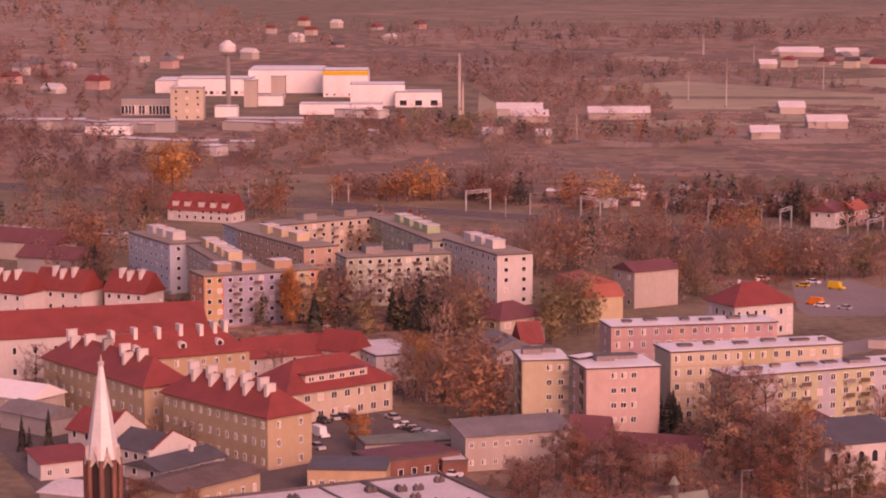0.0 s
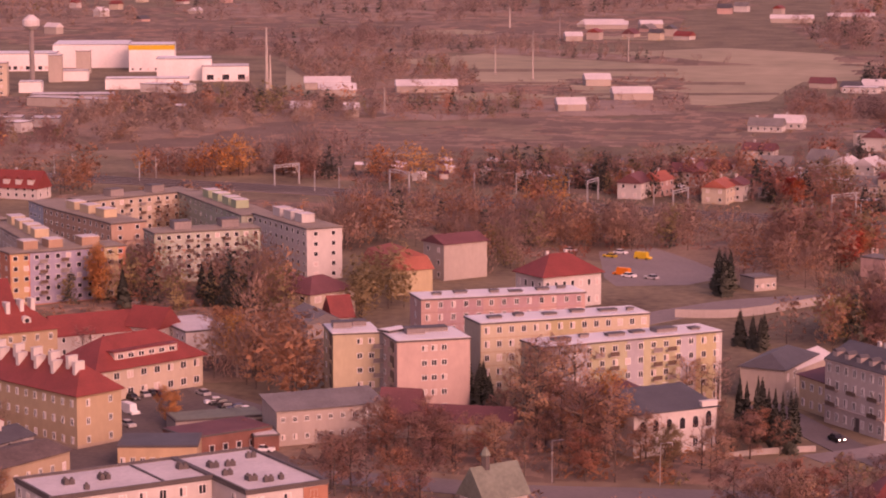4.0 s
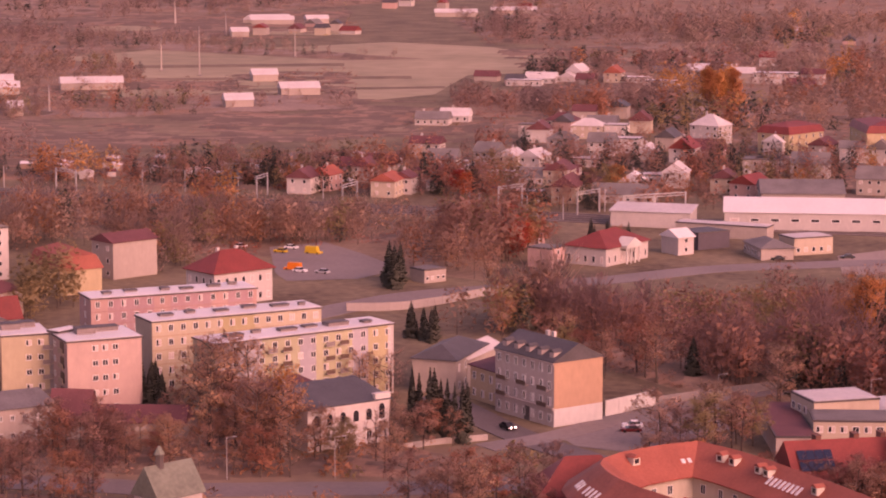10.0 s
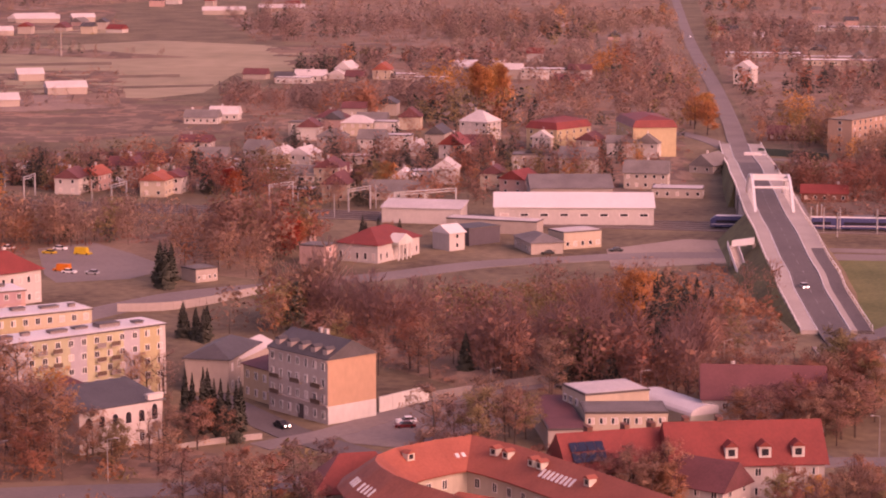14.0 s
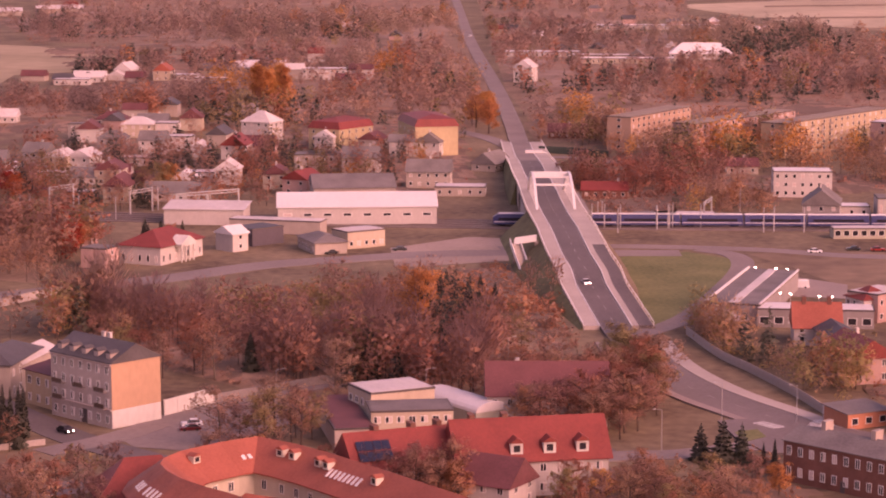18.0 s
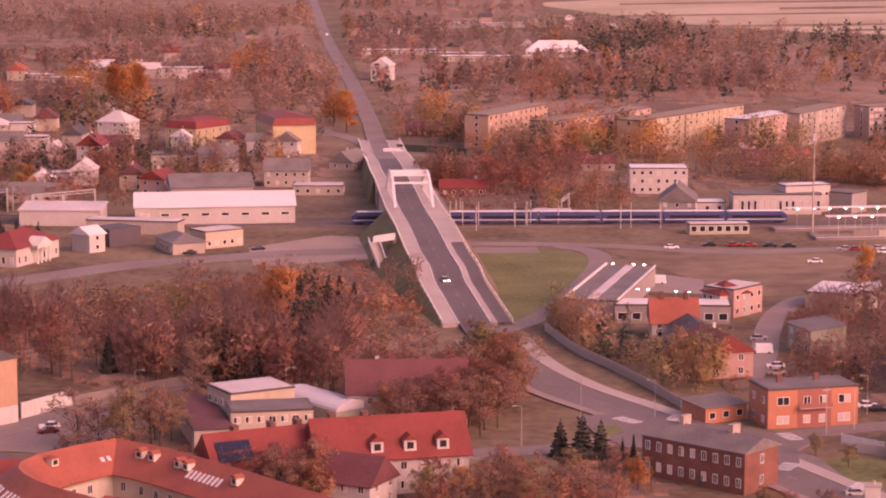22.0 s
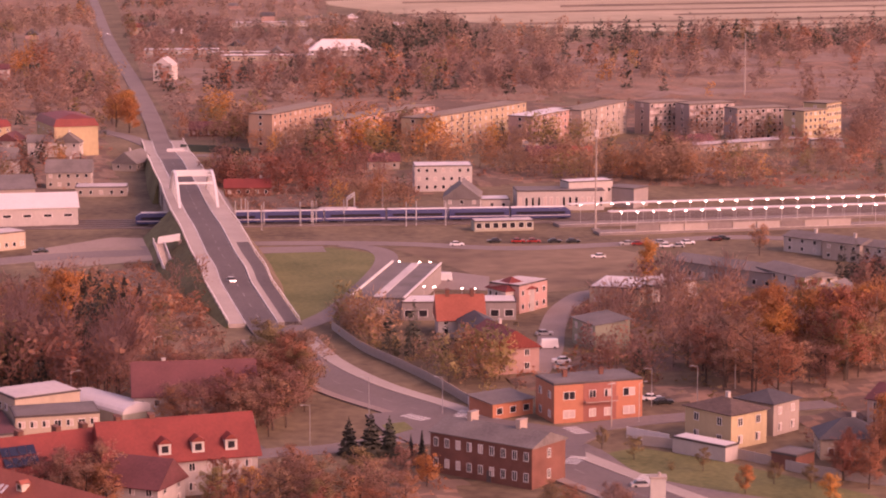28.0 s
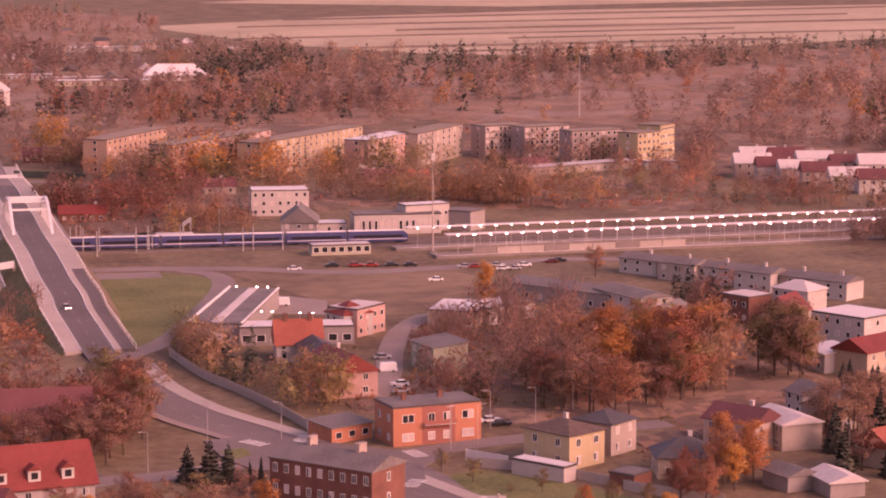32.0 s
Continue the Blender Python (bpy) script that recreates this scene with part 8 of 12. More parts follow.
# ---------- along the railway ----------
building("manor", "white manor with a red hipped roof and a columned porch", "manor", -29.0, 696.0, 60.3, 23.4, 14.0, 5.6, "hip", 3.6, plaster(0.48, 0.41, 0.375), ROOF_RED, 1, {"S": 7, "W": 5}, wsize=(1.0, 2.0), panes=True, over=0.7)
_m = bpy.data.objects["manor"]
ML, MW = 23.4, 14.0
part("porch", Shape().box(-4, 4, -MW / 2 - 2.4, -MW / 2 - 0.01, 4.6, 5.4), plaster(0.551, 0.497, 0.456), _m)
part("pediment", Shape().prism([(-4.3, -MW / 2 - 2.6), (4.3, -MW / 2 - 2.6), (4.3, -MW / 2 + 2), (-4.3, -MW / 2 + 2)], 5.402, 7.6, 0, [(-0.1, -MW / 2 - 2.6), (0.1, -MW / 2 - 2.6), (0.1, -MW / 2 + 2), (-0.1, -MW / 2 + 2)]), plaster(0.551, 0.497, 0.456), _m)
for i in range(4):
    part("column", Shape().tube((-3.3 + i * 2.2, -MW / 2 - 2.0, 0), (-3.3 + i * 2.2, -MW / 2 - 2.0, 4.6), 0.3, 0.26, 8), plaster(0.551, 0.497, 0.456), _m)

building("warehouse", "long white warehouse with a pale roof", "warehouse", 31.7, 775.4, -1.0, 51.5, 22.0, 6, "gable", 3.5, plaster(0.48, 0.41, 0.375), ROOF_WHITE, 1, {"S": 8}, wsize=(3.0, 1.0), sill=3.0, mix=0)
building("canopy", "white freight shed with a pale roof", "shed", -17.1, 774.7, -10.3, 26.3, 12.0, 5, "mono", 1.4, plaster(0.48, 0.41, 0.375), ROOF_PALE, 1, None)
building("warehouse", "warehouse with a broad grey roof", "warehouse", 32.3, 827.8, 2.2, 28.2, 24.0, 6, "gable", 3.5, plaster(0.39, 0.31, 0.265), ROOF_GREY, 1, None)
building("shed", "long low shed with a pale roof", "shed", 5.7, 750.2, -18.6, 30.1, 7.0, 4, "flat", 0, plaster(0.39, 0.31, 0.265), ROOF_PALE, 1, None)
building("shop", "dark shop with a flat roof", "shop", -0.8, 726.4, 39.8, 12.4, 10.0, 5, "flat", 0, plaster(0.1, 0.08, 0.09), ROOF_DARK, 1, None)
building("house", "tall white gabled house", "house", -8.5, 712.4, 40.2, 6.0, 8.0, 5.5, "gable", 2, plaster(0.48, 0.41, 0.375), ROOF_WHITE, 2, {"S": 1})
building("shop", "low shops with grey roofs", "shop", 18.6, 709.8, -73.9, 17.2, 10.0, 3.6, "hip", 1.8, plaster(0.39, 0.31, 0.265), ROOF_GREY, 1, {"S": 5})
building("shop", "low shop with a pale upper wall", "shop", 29.9, 718.3, 29.4, 13.4, 9.0, 5, "flat", 0, plaster(0.46, 0.36, 0.275), ROOF_PALE, 1, {"S": 5})
building("house", "pink house beside the manor", "house", -46.1, 683.1, 64.3, 7.7, 8.0, 5.5, "flat", 0, plaster(0.48, 0.29, 0.25), ROOF_GREY, 2, {"S": 1})
building("house", "low building with a pink wall", "house", -57.6, 723.5, 49.8, 13.6, 10.0, 4.5, "gable", 2, plaster(0.48, 0.29, 0.25), ROOF_MAROON, 1, {"S": 3})
building("house", "white one-storey house with a grey roof", "house", -28.7, 834.7, -8, 22, 9, 3.2, "gable", 3.3, plaster(0.48, 0.41, 0.375), ROOF_GREY, 1, {"S": 6, "N": 6, "E": 2, "W": 2}, chims=[(3.9, 0.4)], group="detached houses")
building("house", "orange one-storey house with a pale roof", "house", -62.9, 836.6, -8, 11, 8, 3.2, "flat", 0, plaster(0.52, 0.20, 0.12), ROOF_PALE, 1, {"S": 3, "N": 3, "E": 2, "W": 2}, group="detached houses")
building("house", "cream two-storey house with a maroon roof", "house", -48.7, 834.0, 80, 14, 9, 6.1, "gable", 3.5, plaster(0.46, 0.36, 0.275), ROOF_MAROON, 2, {"S": 4, "N": 4, "E": 2, "W": 2}, chims=[(2.0, 0.4)], group="detached houses")
building("house", "cream two-storey house with a maroon roof", "house", -42.3, 845.6, -10, 10, 9, 6.1, "hip", 3.5, plaster(0.46, 0.36, 0.275), ROOF_MAROON, 2, {"S": 3, "N": 3, "E": 2, "W": 2}, chims=[(-2.8, 0.4)], group="detached houses")
building("house", "white one-storey house with a white roof", "house", -27.0, 875.1, 82, 11, 9, 3.2, "gable", 2.9, plaster(0.48, 0.41, 0.375), ROOF_WHITE, 1, {"S": 3, "N": 3, "E": 2, "W": 2}, chims=[(2.9, 0.4)], group="detached houses")
building("house", "white two-storey house with a pale roof", "house", -11.4, 881.0, 82, 10, 9, 6.1, "gable", 3.2, plaster(0.48, 0.41, 0.375), ROOF_PALE, 2, {"S": 3, "N": 3, "E": 2, "W": 2}, chims=[(2.4, 0.4)], group="detached houses")
building("house", "pink two-storey house with a red roof", "house", 15.4, 847.8, 60, 12, 10, 6.1, "gable", 2.8, plaster(0.48, 0.29, 0.25), ROOF_RED, 2, {"S": 3, "N": 3, "E": 2, "W": 2}, chims=[(-0.2, 0.4)], group="detached houses")
building("house", "cream two-storey house with a maroon roof", "house", 6.4, 864.2, 80, 9, 9, 6.1, "gable", 2.7, plaster(0.46, 0.36, 0.275), ROOF_MAROON, 2, {"S": 2, "N": 2, "E": 2, "W": 2}, chims=[(0.2, 0.4)], group="detached houses")
building("house", "white one-storey house with a grey roof", "house", -64.3, 884.3, -10, 10, 9, 3.2, "gable", 3.1, plaster(0.48, 0.41, 0.375), ROOF_GREY, 1, {"S": 3, "N": 3, "E": 2, "W": 2}, chims=[(-2.9, 0.4)], group="detached houses")
building("house", "cream two-storey house with a maroon roof", "house", -54.8, 884.7, 82, 13, 10, 6.1, "gable", 2.9, plaster(0.46, 0.36, 0.275), ROOF_MAROON, 2, {"S": 4, "N": 4, "E": 2, "W": 2}, chims=[(-1.7, 0.4)], group="detached houses")
building("house", "white one-storey house with a pale roof", "house", -20.1, 893.3, -8, 12, 9, 3.2, "flat", 0, plaster(0.48, 0.41, 0.375), ROOF_PALE, 1, {"S": 3, "N": 3, "E": 2, "W": 2}, group="detached houses")
building("house", "white two-storey house with a grey roof", "house", -86.8, 945.0, -20, 10, 9, 6.1, "gable", 3.5, plaster(0.48, 0.41, 0.375), ROOF_GREY, 2, {"S": 3, "N": 3, "E": 2, "W": 2}, chims=[(1.6, 0.4)], group="detached houses")
building("house", "cream two-storey house with a pale roof", "house", -76.5, 929.2, 70, 10, 9, 6.1, "gable", 2.5, plaster(0.46, 0.36, 0.275), ROOF_PALE, 2, {"S": 3, "N": 3, "E": 2, "W": 2}, chims=[(1.8, 0.4)], group="detached houses")
building("house", "white two-storey house with a pale roof", "house", -67.6, 929.6, 70, 12, 9, 6.1, "gable", 2.5, plaster(0.48, 0.41, 0.375), ROOF_PALE, 2, {"S": 3, "N": 3, "E": 2, "W": 2}, chims=[(0.8, 0.4)], group="detached houses")
building("house", "white one-storey house with a pale roof", "house", -77.1, 896.6, -10, 12, 9, 3.2, "flat", 0, plaster(0.48, 0.41, 0.375), ROOF_PALE, 1, {"S": 3, "N": 3, "E": 2, "W": 2}, group="detached houses")
building("house", "pink one-storey house with a maroon roof", "house", -54.9, 903.1, -8, 14, 8, 3.2, "gable", 2.2, plaster(0.48, 0.29, 0.25), ROOF_MAROON, 1, {"S": 4, "N": 4, "E": 2, "W": 2}, chims=[(-4.2, 0.4)], group="detached houses")
building("house", "white one-storey house with a pale roof", "house", -48.4, 946.5, -8, 12, 9, 3.2, "flat", 0, plaster(0.48, 0.41, 0.375), ROOF_PALE, 1, {"S": 3, "N": 3, "E": 2, "W": 2}, group="detached houses")
building("house", "white two-storey house with a grey roof", "house", -43.5, 989.6, -10, 11, 9, 6.1, "gable", 3.4, plaster(0.48, 0.41, 0.375), ROOF_GREY, 2, {"S": 3, "N": 3, "E": 2, "W": 2}, chims=[(-1.9, 0.4)], group="detached houses")
building("house", "white two-storey house with a pale roof", "house", -34.5, 1001.3, -8, 14, 9, 6.1, "flat", 0, plaster(0.48, 0.41, 0.375), ROOF_PALE, 2, {"S": 4, "N": 4, "E": 2, "W": 2}, group="detached houses")
building("house", "grey two-storey house with a grey roof", "house", -60.7, 1000.3, -8, 12, 9, 6.1, "hip", 2.6, plaster(0.30, 0.25, 0.235), ROOF_GREY, 2, {"S": 3, "N": 3, "E": 2, "W": 2}, chims=[(3.5, 0.4)], group="detached houses")
building("house", "white one-storey house with a pale roof", "house", -24.3, 979.2, 80, 10, 8, 3.2, "gable", 3.1, plaster(0.48, 0.41, 0.375), ROOF_PALE, 1, {"S": 3, "N": 3, "E": 2, "W": 2}, chims=[(-1.3, 0.4)], group="detached houses")
building("house", "white two-storey house with a red roof", "house", -9.1, 969.0, 75, 12, 10, 6.1, "gable", 3.9, plaster(0.48, 0.41, 0.375), ROOF_RED, 2, {"S": 3, "N": 3, "E": 2, "W": 2}, chims=[(0.3, 0.4)], group="detached houses")
building("house", "white three-storey house with a pale roof", "house", 1.4, 1038.2, -30, 14, 12, 9.0, "hip", 4.3, plaster(0.48, 0.41, 0.375), ROOF_PALE, 3, {"S": 4, "N": 4, "E": 3, "W": 3}, chims=[(-2.5, 0.4)], group="detached houses")
building("house", "pink one-storey house with a maroon roof", "house", -1.0, 991.2, -10, 16, 10, 3.2, "gable", 3.9, plaster(0.48, 0.29, 0.25), ROOF_MAROON, 1, {"S": 5, "N": 5, "E": 2, "W": 2}, chims=[(1.8, 0.4)], group="detached houses")
building("house", "beige two-storey house with a grey roof", "house", 25.7, 929.2, -8, 14, 12, 6.1, "flat", 0, plaster(0.39, 0.31, 0.265), ROOF_GREY, 2, {"S": 4, "N": 4, "E": 3, "W": 3}, group="detached houses")
building("house", "white two-storey house with a grey roof", "house", 39.4, 914.2, -10, 14, 10, 6.1, "gable", 4.0, plaster(0.48, 0.41, 0.375), ROOF_GREY, 2, {"S": 4, "N": 4, "E": 2, "W": 2}, chims=[(3.3, 0.4)], group="detached houses")
building("house", "beige two-storey house with a maroon roof", "house", -66.0, 1087.2, -8, 14, 10, 6.1, "hip", 3.0, plaster(0.39, 0.31, 0.265), ROOF_MAROON, 2, {"S": 4, "N": 4, "E": 2, "W": 2}, chims=[(-1.2, 0.4)], group="detached houses")
building("house", "cream two-storey house with a pale roof", "house", -53.0, 1061.3, -8, 14, 10, 6.1, "hip", 2.8, plaster(0.46, 0.36, 0.275), ROOF_PALE, 2, {"S": 4, "N": 4, "E": 2, "W": 2}, chims=[(-3.0, 0.4)], group="detached houses")
building("house", "white two-storey house with a white roof", "house", -73.6, 1047.8, 80, 8, 7, 6.1, "gable", 1.9, plaster(0.48, 0.41, 0.375), ROOF_WHITE, 2, {"S": 2, "N": 2, "E": 2, "W": 2}, chims=[(-1.0, 0.4)], group="detached houses")
building("house", "white two-storey house with a pale roof", "house", -40.3, 1061.8, -8, 10, 9, 6.1, "flat", 0, plaster(0.48, 0.41, 0.375), ROOF_PALE, 2, {"S": 3, "N": 3, "E": 2, "W": 2}, group="detached houses")
building("house", "beige two-storey house with a grey roof", "house", -79.6, 1060.3, -8, 8, 8, 6.1, "flat", 0, plaster(0.39, 0.31, 0.265), ROOF_GREY, 2, {"S": 2, "N": 2, "E": 2, "W": 2}, group="detached houses")
building("house", "white one-storey house with a grey roof", "house", -129.4, 1118.1, -6, 16, 9, 3.2, "gable", 3.1, plaster(0.48, 0.41, 0.375), ROOF_GREY, 1, {"S": 5, "N": 5, "E": 2, "W": 2}, chims=[(-4.8, 0.4)], group="detached houses")
building("house", "white one-storey house with a pale roof", "house", -120.6, 1135.9, -6, 14, 9, 3.2, "gable", 3.2, plaster(0.48, 0.41, 0.375), ROOF_PALE, 1, {"S": 4, "N": 4, "E": 2, "W": 2}, chims=[(-1.4, 0.4)], group="detached houses")
building("house", "grey one-storey house with a grey roof", "house", -48.8, 1109.9, -6, 14, 9, 3.2, "gable", 2.7, plaster(0.30, 0.25, 0.235), ROOF_GREY, 1, {"S": 4, "N": 4, "E": 2, "W": 2}, chims=[(2.7, 0.4)], group="detached houses")
building("house", "white two-storey house with a maroon roof", "house", -145.8, 849.9, 80, 12, 9, 6.1, "gable", 2.9, plaster(0.48, 0.41, 0.375), ROOF_MAROON, 2, {"S": 3, "N": 3, "E": 2, "W": 2}, chims=[(-1.3, 0.4)], group="detached houses")
building("house", "pink two-storey house with a orange-red tiled roof", "house", -139.0, 858.7, 70, 10, 8, 6.1, "gable", 2.6, plaster(0.48, 0.29, 0.25), ROOF_ORANGE, 2, {"S": 3, "N": 3, "E": 2, "W": 2}, chims=[(1.2, 0.4)], group="detached houses")
building("house", "cream two-storey house with a orange-red tiled roof", "house", -114.1, 842.8, 80, 12, 9, 6.1, "gable", 2.4, plaster(0.46, 0.36, 0.275), ROOF_ORANGE, 2, {"S": 3, "N": 3, "E": 2, "W": 2}, chims=[(3.4, 0.4)], group="detached houses")
building("house", "white two-storey house with a maroon roof", "house", -109.1, 851.3, 80, 9, 8, 6.1, "gable", 2.1, plaster(0.48, 0.41, 0.375), ROOF_MAROON, 2, {"S": 2, "N": 2, "E": 2, "W": 2}, chims=[(1.3, 0.4)], group="detached houses")
building("house", "beige one-storey house with a maroon roof", "house", -127.1, 923.4, -8, 12, 9, 3.2, "gable", 3.4, plaster(0.39, 0.31, 0.265), ROOF_MAROON, 1, {"S": 3, "N": 3, "E": 2, "W": 2}, chims=[(-3.5, 0.4)], group="detached houses")
building("house", "beige one-storey house with a maroon roof", "house", -136.7, 913.2, -8, 12, 8, 3.2, "gable", 3.0, plaster(0.39, 0.31, 0.265), ROOF_MAROON, 1, {"S": 3, "N": 3, "E": 2, "W": 2}, chims=[(-1.0, 0.4)], group="detached houses")
building("house", "white two-storey house with a grey roof", "house", -176.9, 892.8, -8, 8, 7, 6.1, "flat", 0, plaster(0.48, 0.41, 0.375), ROOF_GREY, 2, {"S": 2, "N": 2, "E": 2, "W": 2}, group="detached houses")
building("house", "beige two-storey house with a maroon roof", "house", -128.9, 889.1, 80, 10, 8, 6.1, "gable", 2.7, plaster(0.39, 0.31, 0.265), ROOF_MAROON, 2, {"S": 3, "N": 3, "E": 2, "W": 2}, chims=[(-2.9, 0.4)], group="detached houses")
building("house", "beige two-storey house with a maroon roof", "house", -115.4, 975.8, -8, 13, 9, 6.1, "gable", 2.4, plaster(0.39, 0.31, 0.265), ROOF_MAROON, 2, {"S": 4, "N": 4, "E": 2, "W": 2}, chims=[(-2.5, 0.4)], group="detached houses")
building("house", "beige one-storey house with a grey roof", "house", -104.9, 944.3, -8, 12, 9, 3.2, "gable", 3.5, plaster(0.39, 0.31, 0.265), ROOF_GREY, 1, {"S": 3, "N": 3, "E": 2, "W": 2}, chims=[(-2.2, 0.4)], group="detached houses")
building("house", "white three-storey house with a pale roof", "house", 153.7, 1365.2, 70, 14, 11, 9.0, "gable", 4.0, plaster(0.48, 0.41, 0.375), ROOF_PALE, 3, {"S": 4, "N": 4, "E": 3, "W": 3}, chims=[(3.6, 0.4)], group="detached houses")
building("house", "white two-storey house with a white roof", "house", 285.3, 1522.9, -8, 40, 16, 6.1, "hip", 6.3, plaster(0.48, 0.41, 0.375), ROOF_WHITE, 2, {"S": 12, "N": 12, "E": 4, "W": 4}, chims=[(-3.7, 0.4)], group="detached houses")
building("house", "cream one-storey house with a white roof", "house", 236.3, 1516.0, -8, 60, 14, 3.2, "flat", 0, plaster(0.46, 0.36, 0.275), ROOF_WHITE, 1, {"S": 18, "N": 18, "E": 4, "W": 4}, group="detached houses")
building("house", "cream one-storey house with a pale roof", "house", 224.7, 1549.4, -8, 40, 14, 3.2, "flat", 0, plaster(0.46, 0.36, 0.275), ROOF_PALE, 1, {"S": 12, "N": 12, "E": 4, "W": 4}, group="detached houses")
building("house", "white one-storey house with a white roof", "house", 189.9, 1585.9, -8, 50, 14, 3.2, "flat", 0, plaster(0.48, 0.41, 0.375), ROOF_WHITE, 1, {"S": 15, "N": 15, "E": 4, "W": 4}, group="detached houses")
building("house", "white one-storey house with a white roof", "house", 329.5, 1908.9, -6, 90, 18, 3.2, "flat", 0, plaster(0.48, 0.41, 0.375), ROOF_WHITE, 1, {"S": 28, "N": 28, "E": 5, "W": 5}, group="detached houses")
building("house", "white one-storey house with a white roof", "house", 270.3, 1913.5, -6, 40, 14, 3.2, "flat", 0, plaster(0.48, 0.41, 0.375), ROOF_WHITE, 1, {"S": 12, "N": 12, "E": 4, "W": 4}, group="detached houses")
building("house", "beige one-storey house with a maroon roof", "house", 52.1, 1352.1, -8, 16, 10, 3.2, "gable", 3.1, plaster(0.39, 0.31, 0.265), ROOF_MAROON, 1, {"S": 5, "N": 5, "E": 2, "W": 2}, chims=[(0.2, 0.4)], group="detached houses")
building("house", "white two-storey house with a white roof", "house", 38.9, 1395.9, -8, 26, 12, 6.1, "flat", 0, plaster(0.48, 0.41, 0.375), ROOF_WHITE, 2, {"S": 8, "N": 8, "E": 3, "W": 3}, group="detached houses")
building("house", "white one-storey house with a white roof", "house", 1.0, 1453.9, -8, 30, 10, 3.2, "mono", 3.7, plaster(0.48, 0.41, 0.375), ROOF_WHITE, 1, {"S": 9, "N": 9, "E": 2, "W": 2}, chims=[(-7.1, 0.4)], group="detached houses")
building("house", "white one-storey house with a pale roof", "house", -12.8, 1454.9, 80, 14, 10, 3.2, "gable", 3.6, plaster(0.48, 0.41, 0.375), ROOF_PALE, 1, {"S": 4, "N": 4, "E": 2, "W": 2}, chims=[(2.5, 0.4)], group="detached houses")
building("house", "white one-storey house with a white roof", "house", -41.8, 1393.4, -8, 16, 10, 3.2, "flat", 0, plaster(0.48, 0.41, 0.375), ROOF_WHITE, 1, {"S": 5, "N": 5, "E": 2, "W": 2}, group="detached houses")
building("house", "cream two-storey house with a orange-red tiled roof", "house", -54.9, 1394.4, 80, 12, 10, 6.1, "gable", 3.8, plaster(0.46, 0.36, 0.275), ROOF_ORANGE, 2, {"S": 3, "N": 3, "E": 2, "W": 2}, chims=[(-3.3, 0.4)], group="detached houses")
building("house", "white two-storey house with a pale roof", "house", -76.7, 1404.9, 70, 14, 10, 6.1, "gable", 3.9, plaster(0.48, 0.41, 0.375), ROOF_PALE, 2, {"S": 4, "N": 4, "E": 2, "W": 2}, chims=[(-3.4, 0.4)], group="detached houses")
building("house", "white one-storey house with a white roof", "house", -104.9, 1364.2, -8, 20, 10, 3.2, "flat", 0, plaster(0.48, 0.41, 0.375), ROOF_WHITE, 1, {"S": 6, "N": 6, "E": 2, "W": 2}, group="detached houses")
building("house", "white one-storey house with a pale roof", "house", -96.7, 1384.7, -8, 18, 10, 3.2, "gable", 3.1, plaster(0.48, 0.41, 0.375), ROOF_PALE, 1, {"S": 5, "N": 5, "E": 2, "W": 2}, chims=[(1.2, 0.4)], group="detached houses")
building("house", "white one-storey house with a white roof", "house", -26.6, 1366.5, -8, 20, 9, 3.2, "flat", 0, plaster(0.48, 0.41, 0.375), ROOF_WHITE, 1, {"S": 6, "N": 6, "E": 2, "W": 2}, group="detached houses")
building("house", "beige one-storey house with a grey roof", "house", 90.5, 920.8, 60, 16, 10, 3.2, "gable", 3.9, plaster(0.39, 0.31, 0.265), ROOF_GREY, 1, {"S": 5, "N": 5, "E": 2, "W": 2}, chims=[(-1.5, 0.4)], group="detached houses")
building("house", "beige one-storey house with a pale roof", "house", 71.6, 841.5, -8, 18, 10, 3.2, "flat", 0, plaster(0.39, 0.31, 0.265), ROOF_PALE, 1, {"S": 5, "N": 5, "E": 2, "W": 2}, group="detached houses")
building("house", "beige two-storey house with a grey roof", "house", 62.3, 867.5, -10, 16, 10, 6.1, "gable", 3.9, plaster(0.39, 0.31, 0.265), ROOF_GREY, 2, {"S": 5, "N": 5, "E": 2, "W": 2}, chims=[(0.4, 0.4)], group="detached houses")
building("house", "beige two-storey house with a pale roof", "house", 40.7, 944.7, -10, 14, 10, 6.1, "flat", 0, plaster(0.39, 0.31, 0.265), ROOF_PALE, 2, {"S": 4, "N": 4, "E": 2, "W": 2}, group="detached houses")
building("house", "beige two-storey house with a maroon roof", "house", 47.3, 987.0, 70, 12, 9, 6.1, "gable", 2.7, plaster(0.39, 0.31, 0.265), ROOF_MAROON, 2, {"S": 3, "N": 3, "E": 2, "W": 2}, chims=[(-1.3, 0.4)], group="detached houses")
building("house", "white two-storey house with a white roof", "house", 30.0, 999.6, 60, 12, 9, 6.1, "gable", 2.6, plaster(0.48, 0.41, 0.375), ROOF_WHITE, 2, {"S": 3, "N": 3, "E": 2, "W": 2}, chims=[(-3.0, 0.4)], group="detached houses")
building("house", "white two-storey house with a pale roof", "house", 39.8, 924.7, -8, 14, 10, 6.1, "flat", 0, plaster(0.48, 0.41, 0.375), ROOF_PALE, 2, {"S": 4, "N": 4, "E": 2, "W": 2}, group="detached houses")
building("house", "beige two-storey house with a grey roof", "house", 22.2, 926.1, -8, 16, 11, 6.1, "flat", 0, plaster(0.39, 0.31, 0.265), ROOF_GREY, 2, {"S": 5, "N": 5, "E": 3, "W": 3}, group="detached houses")
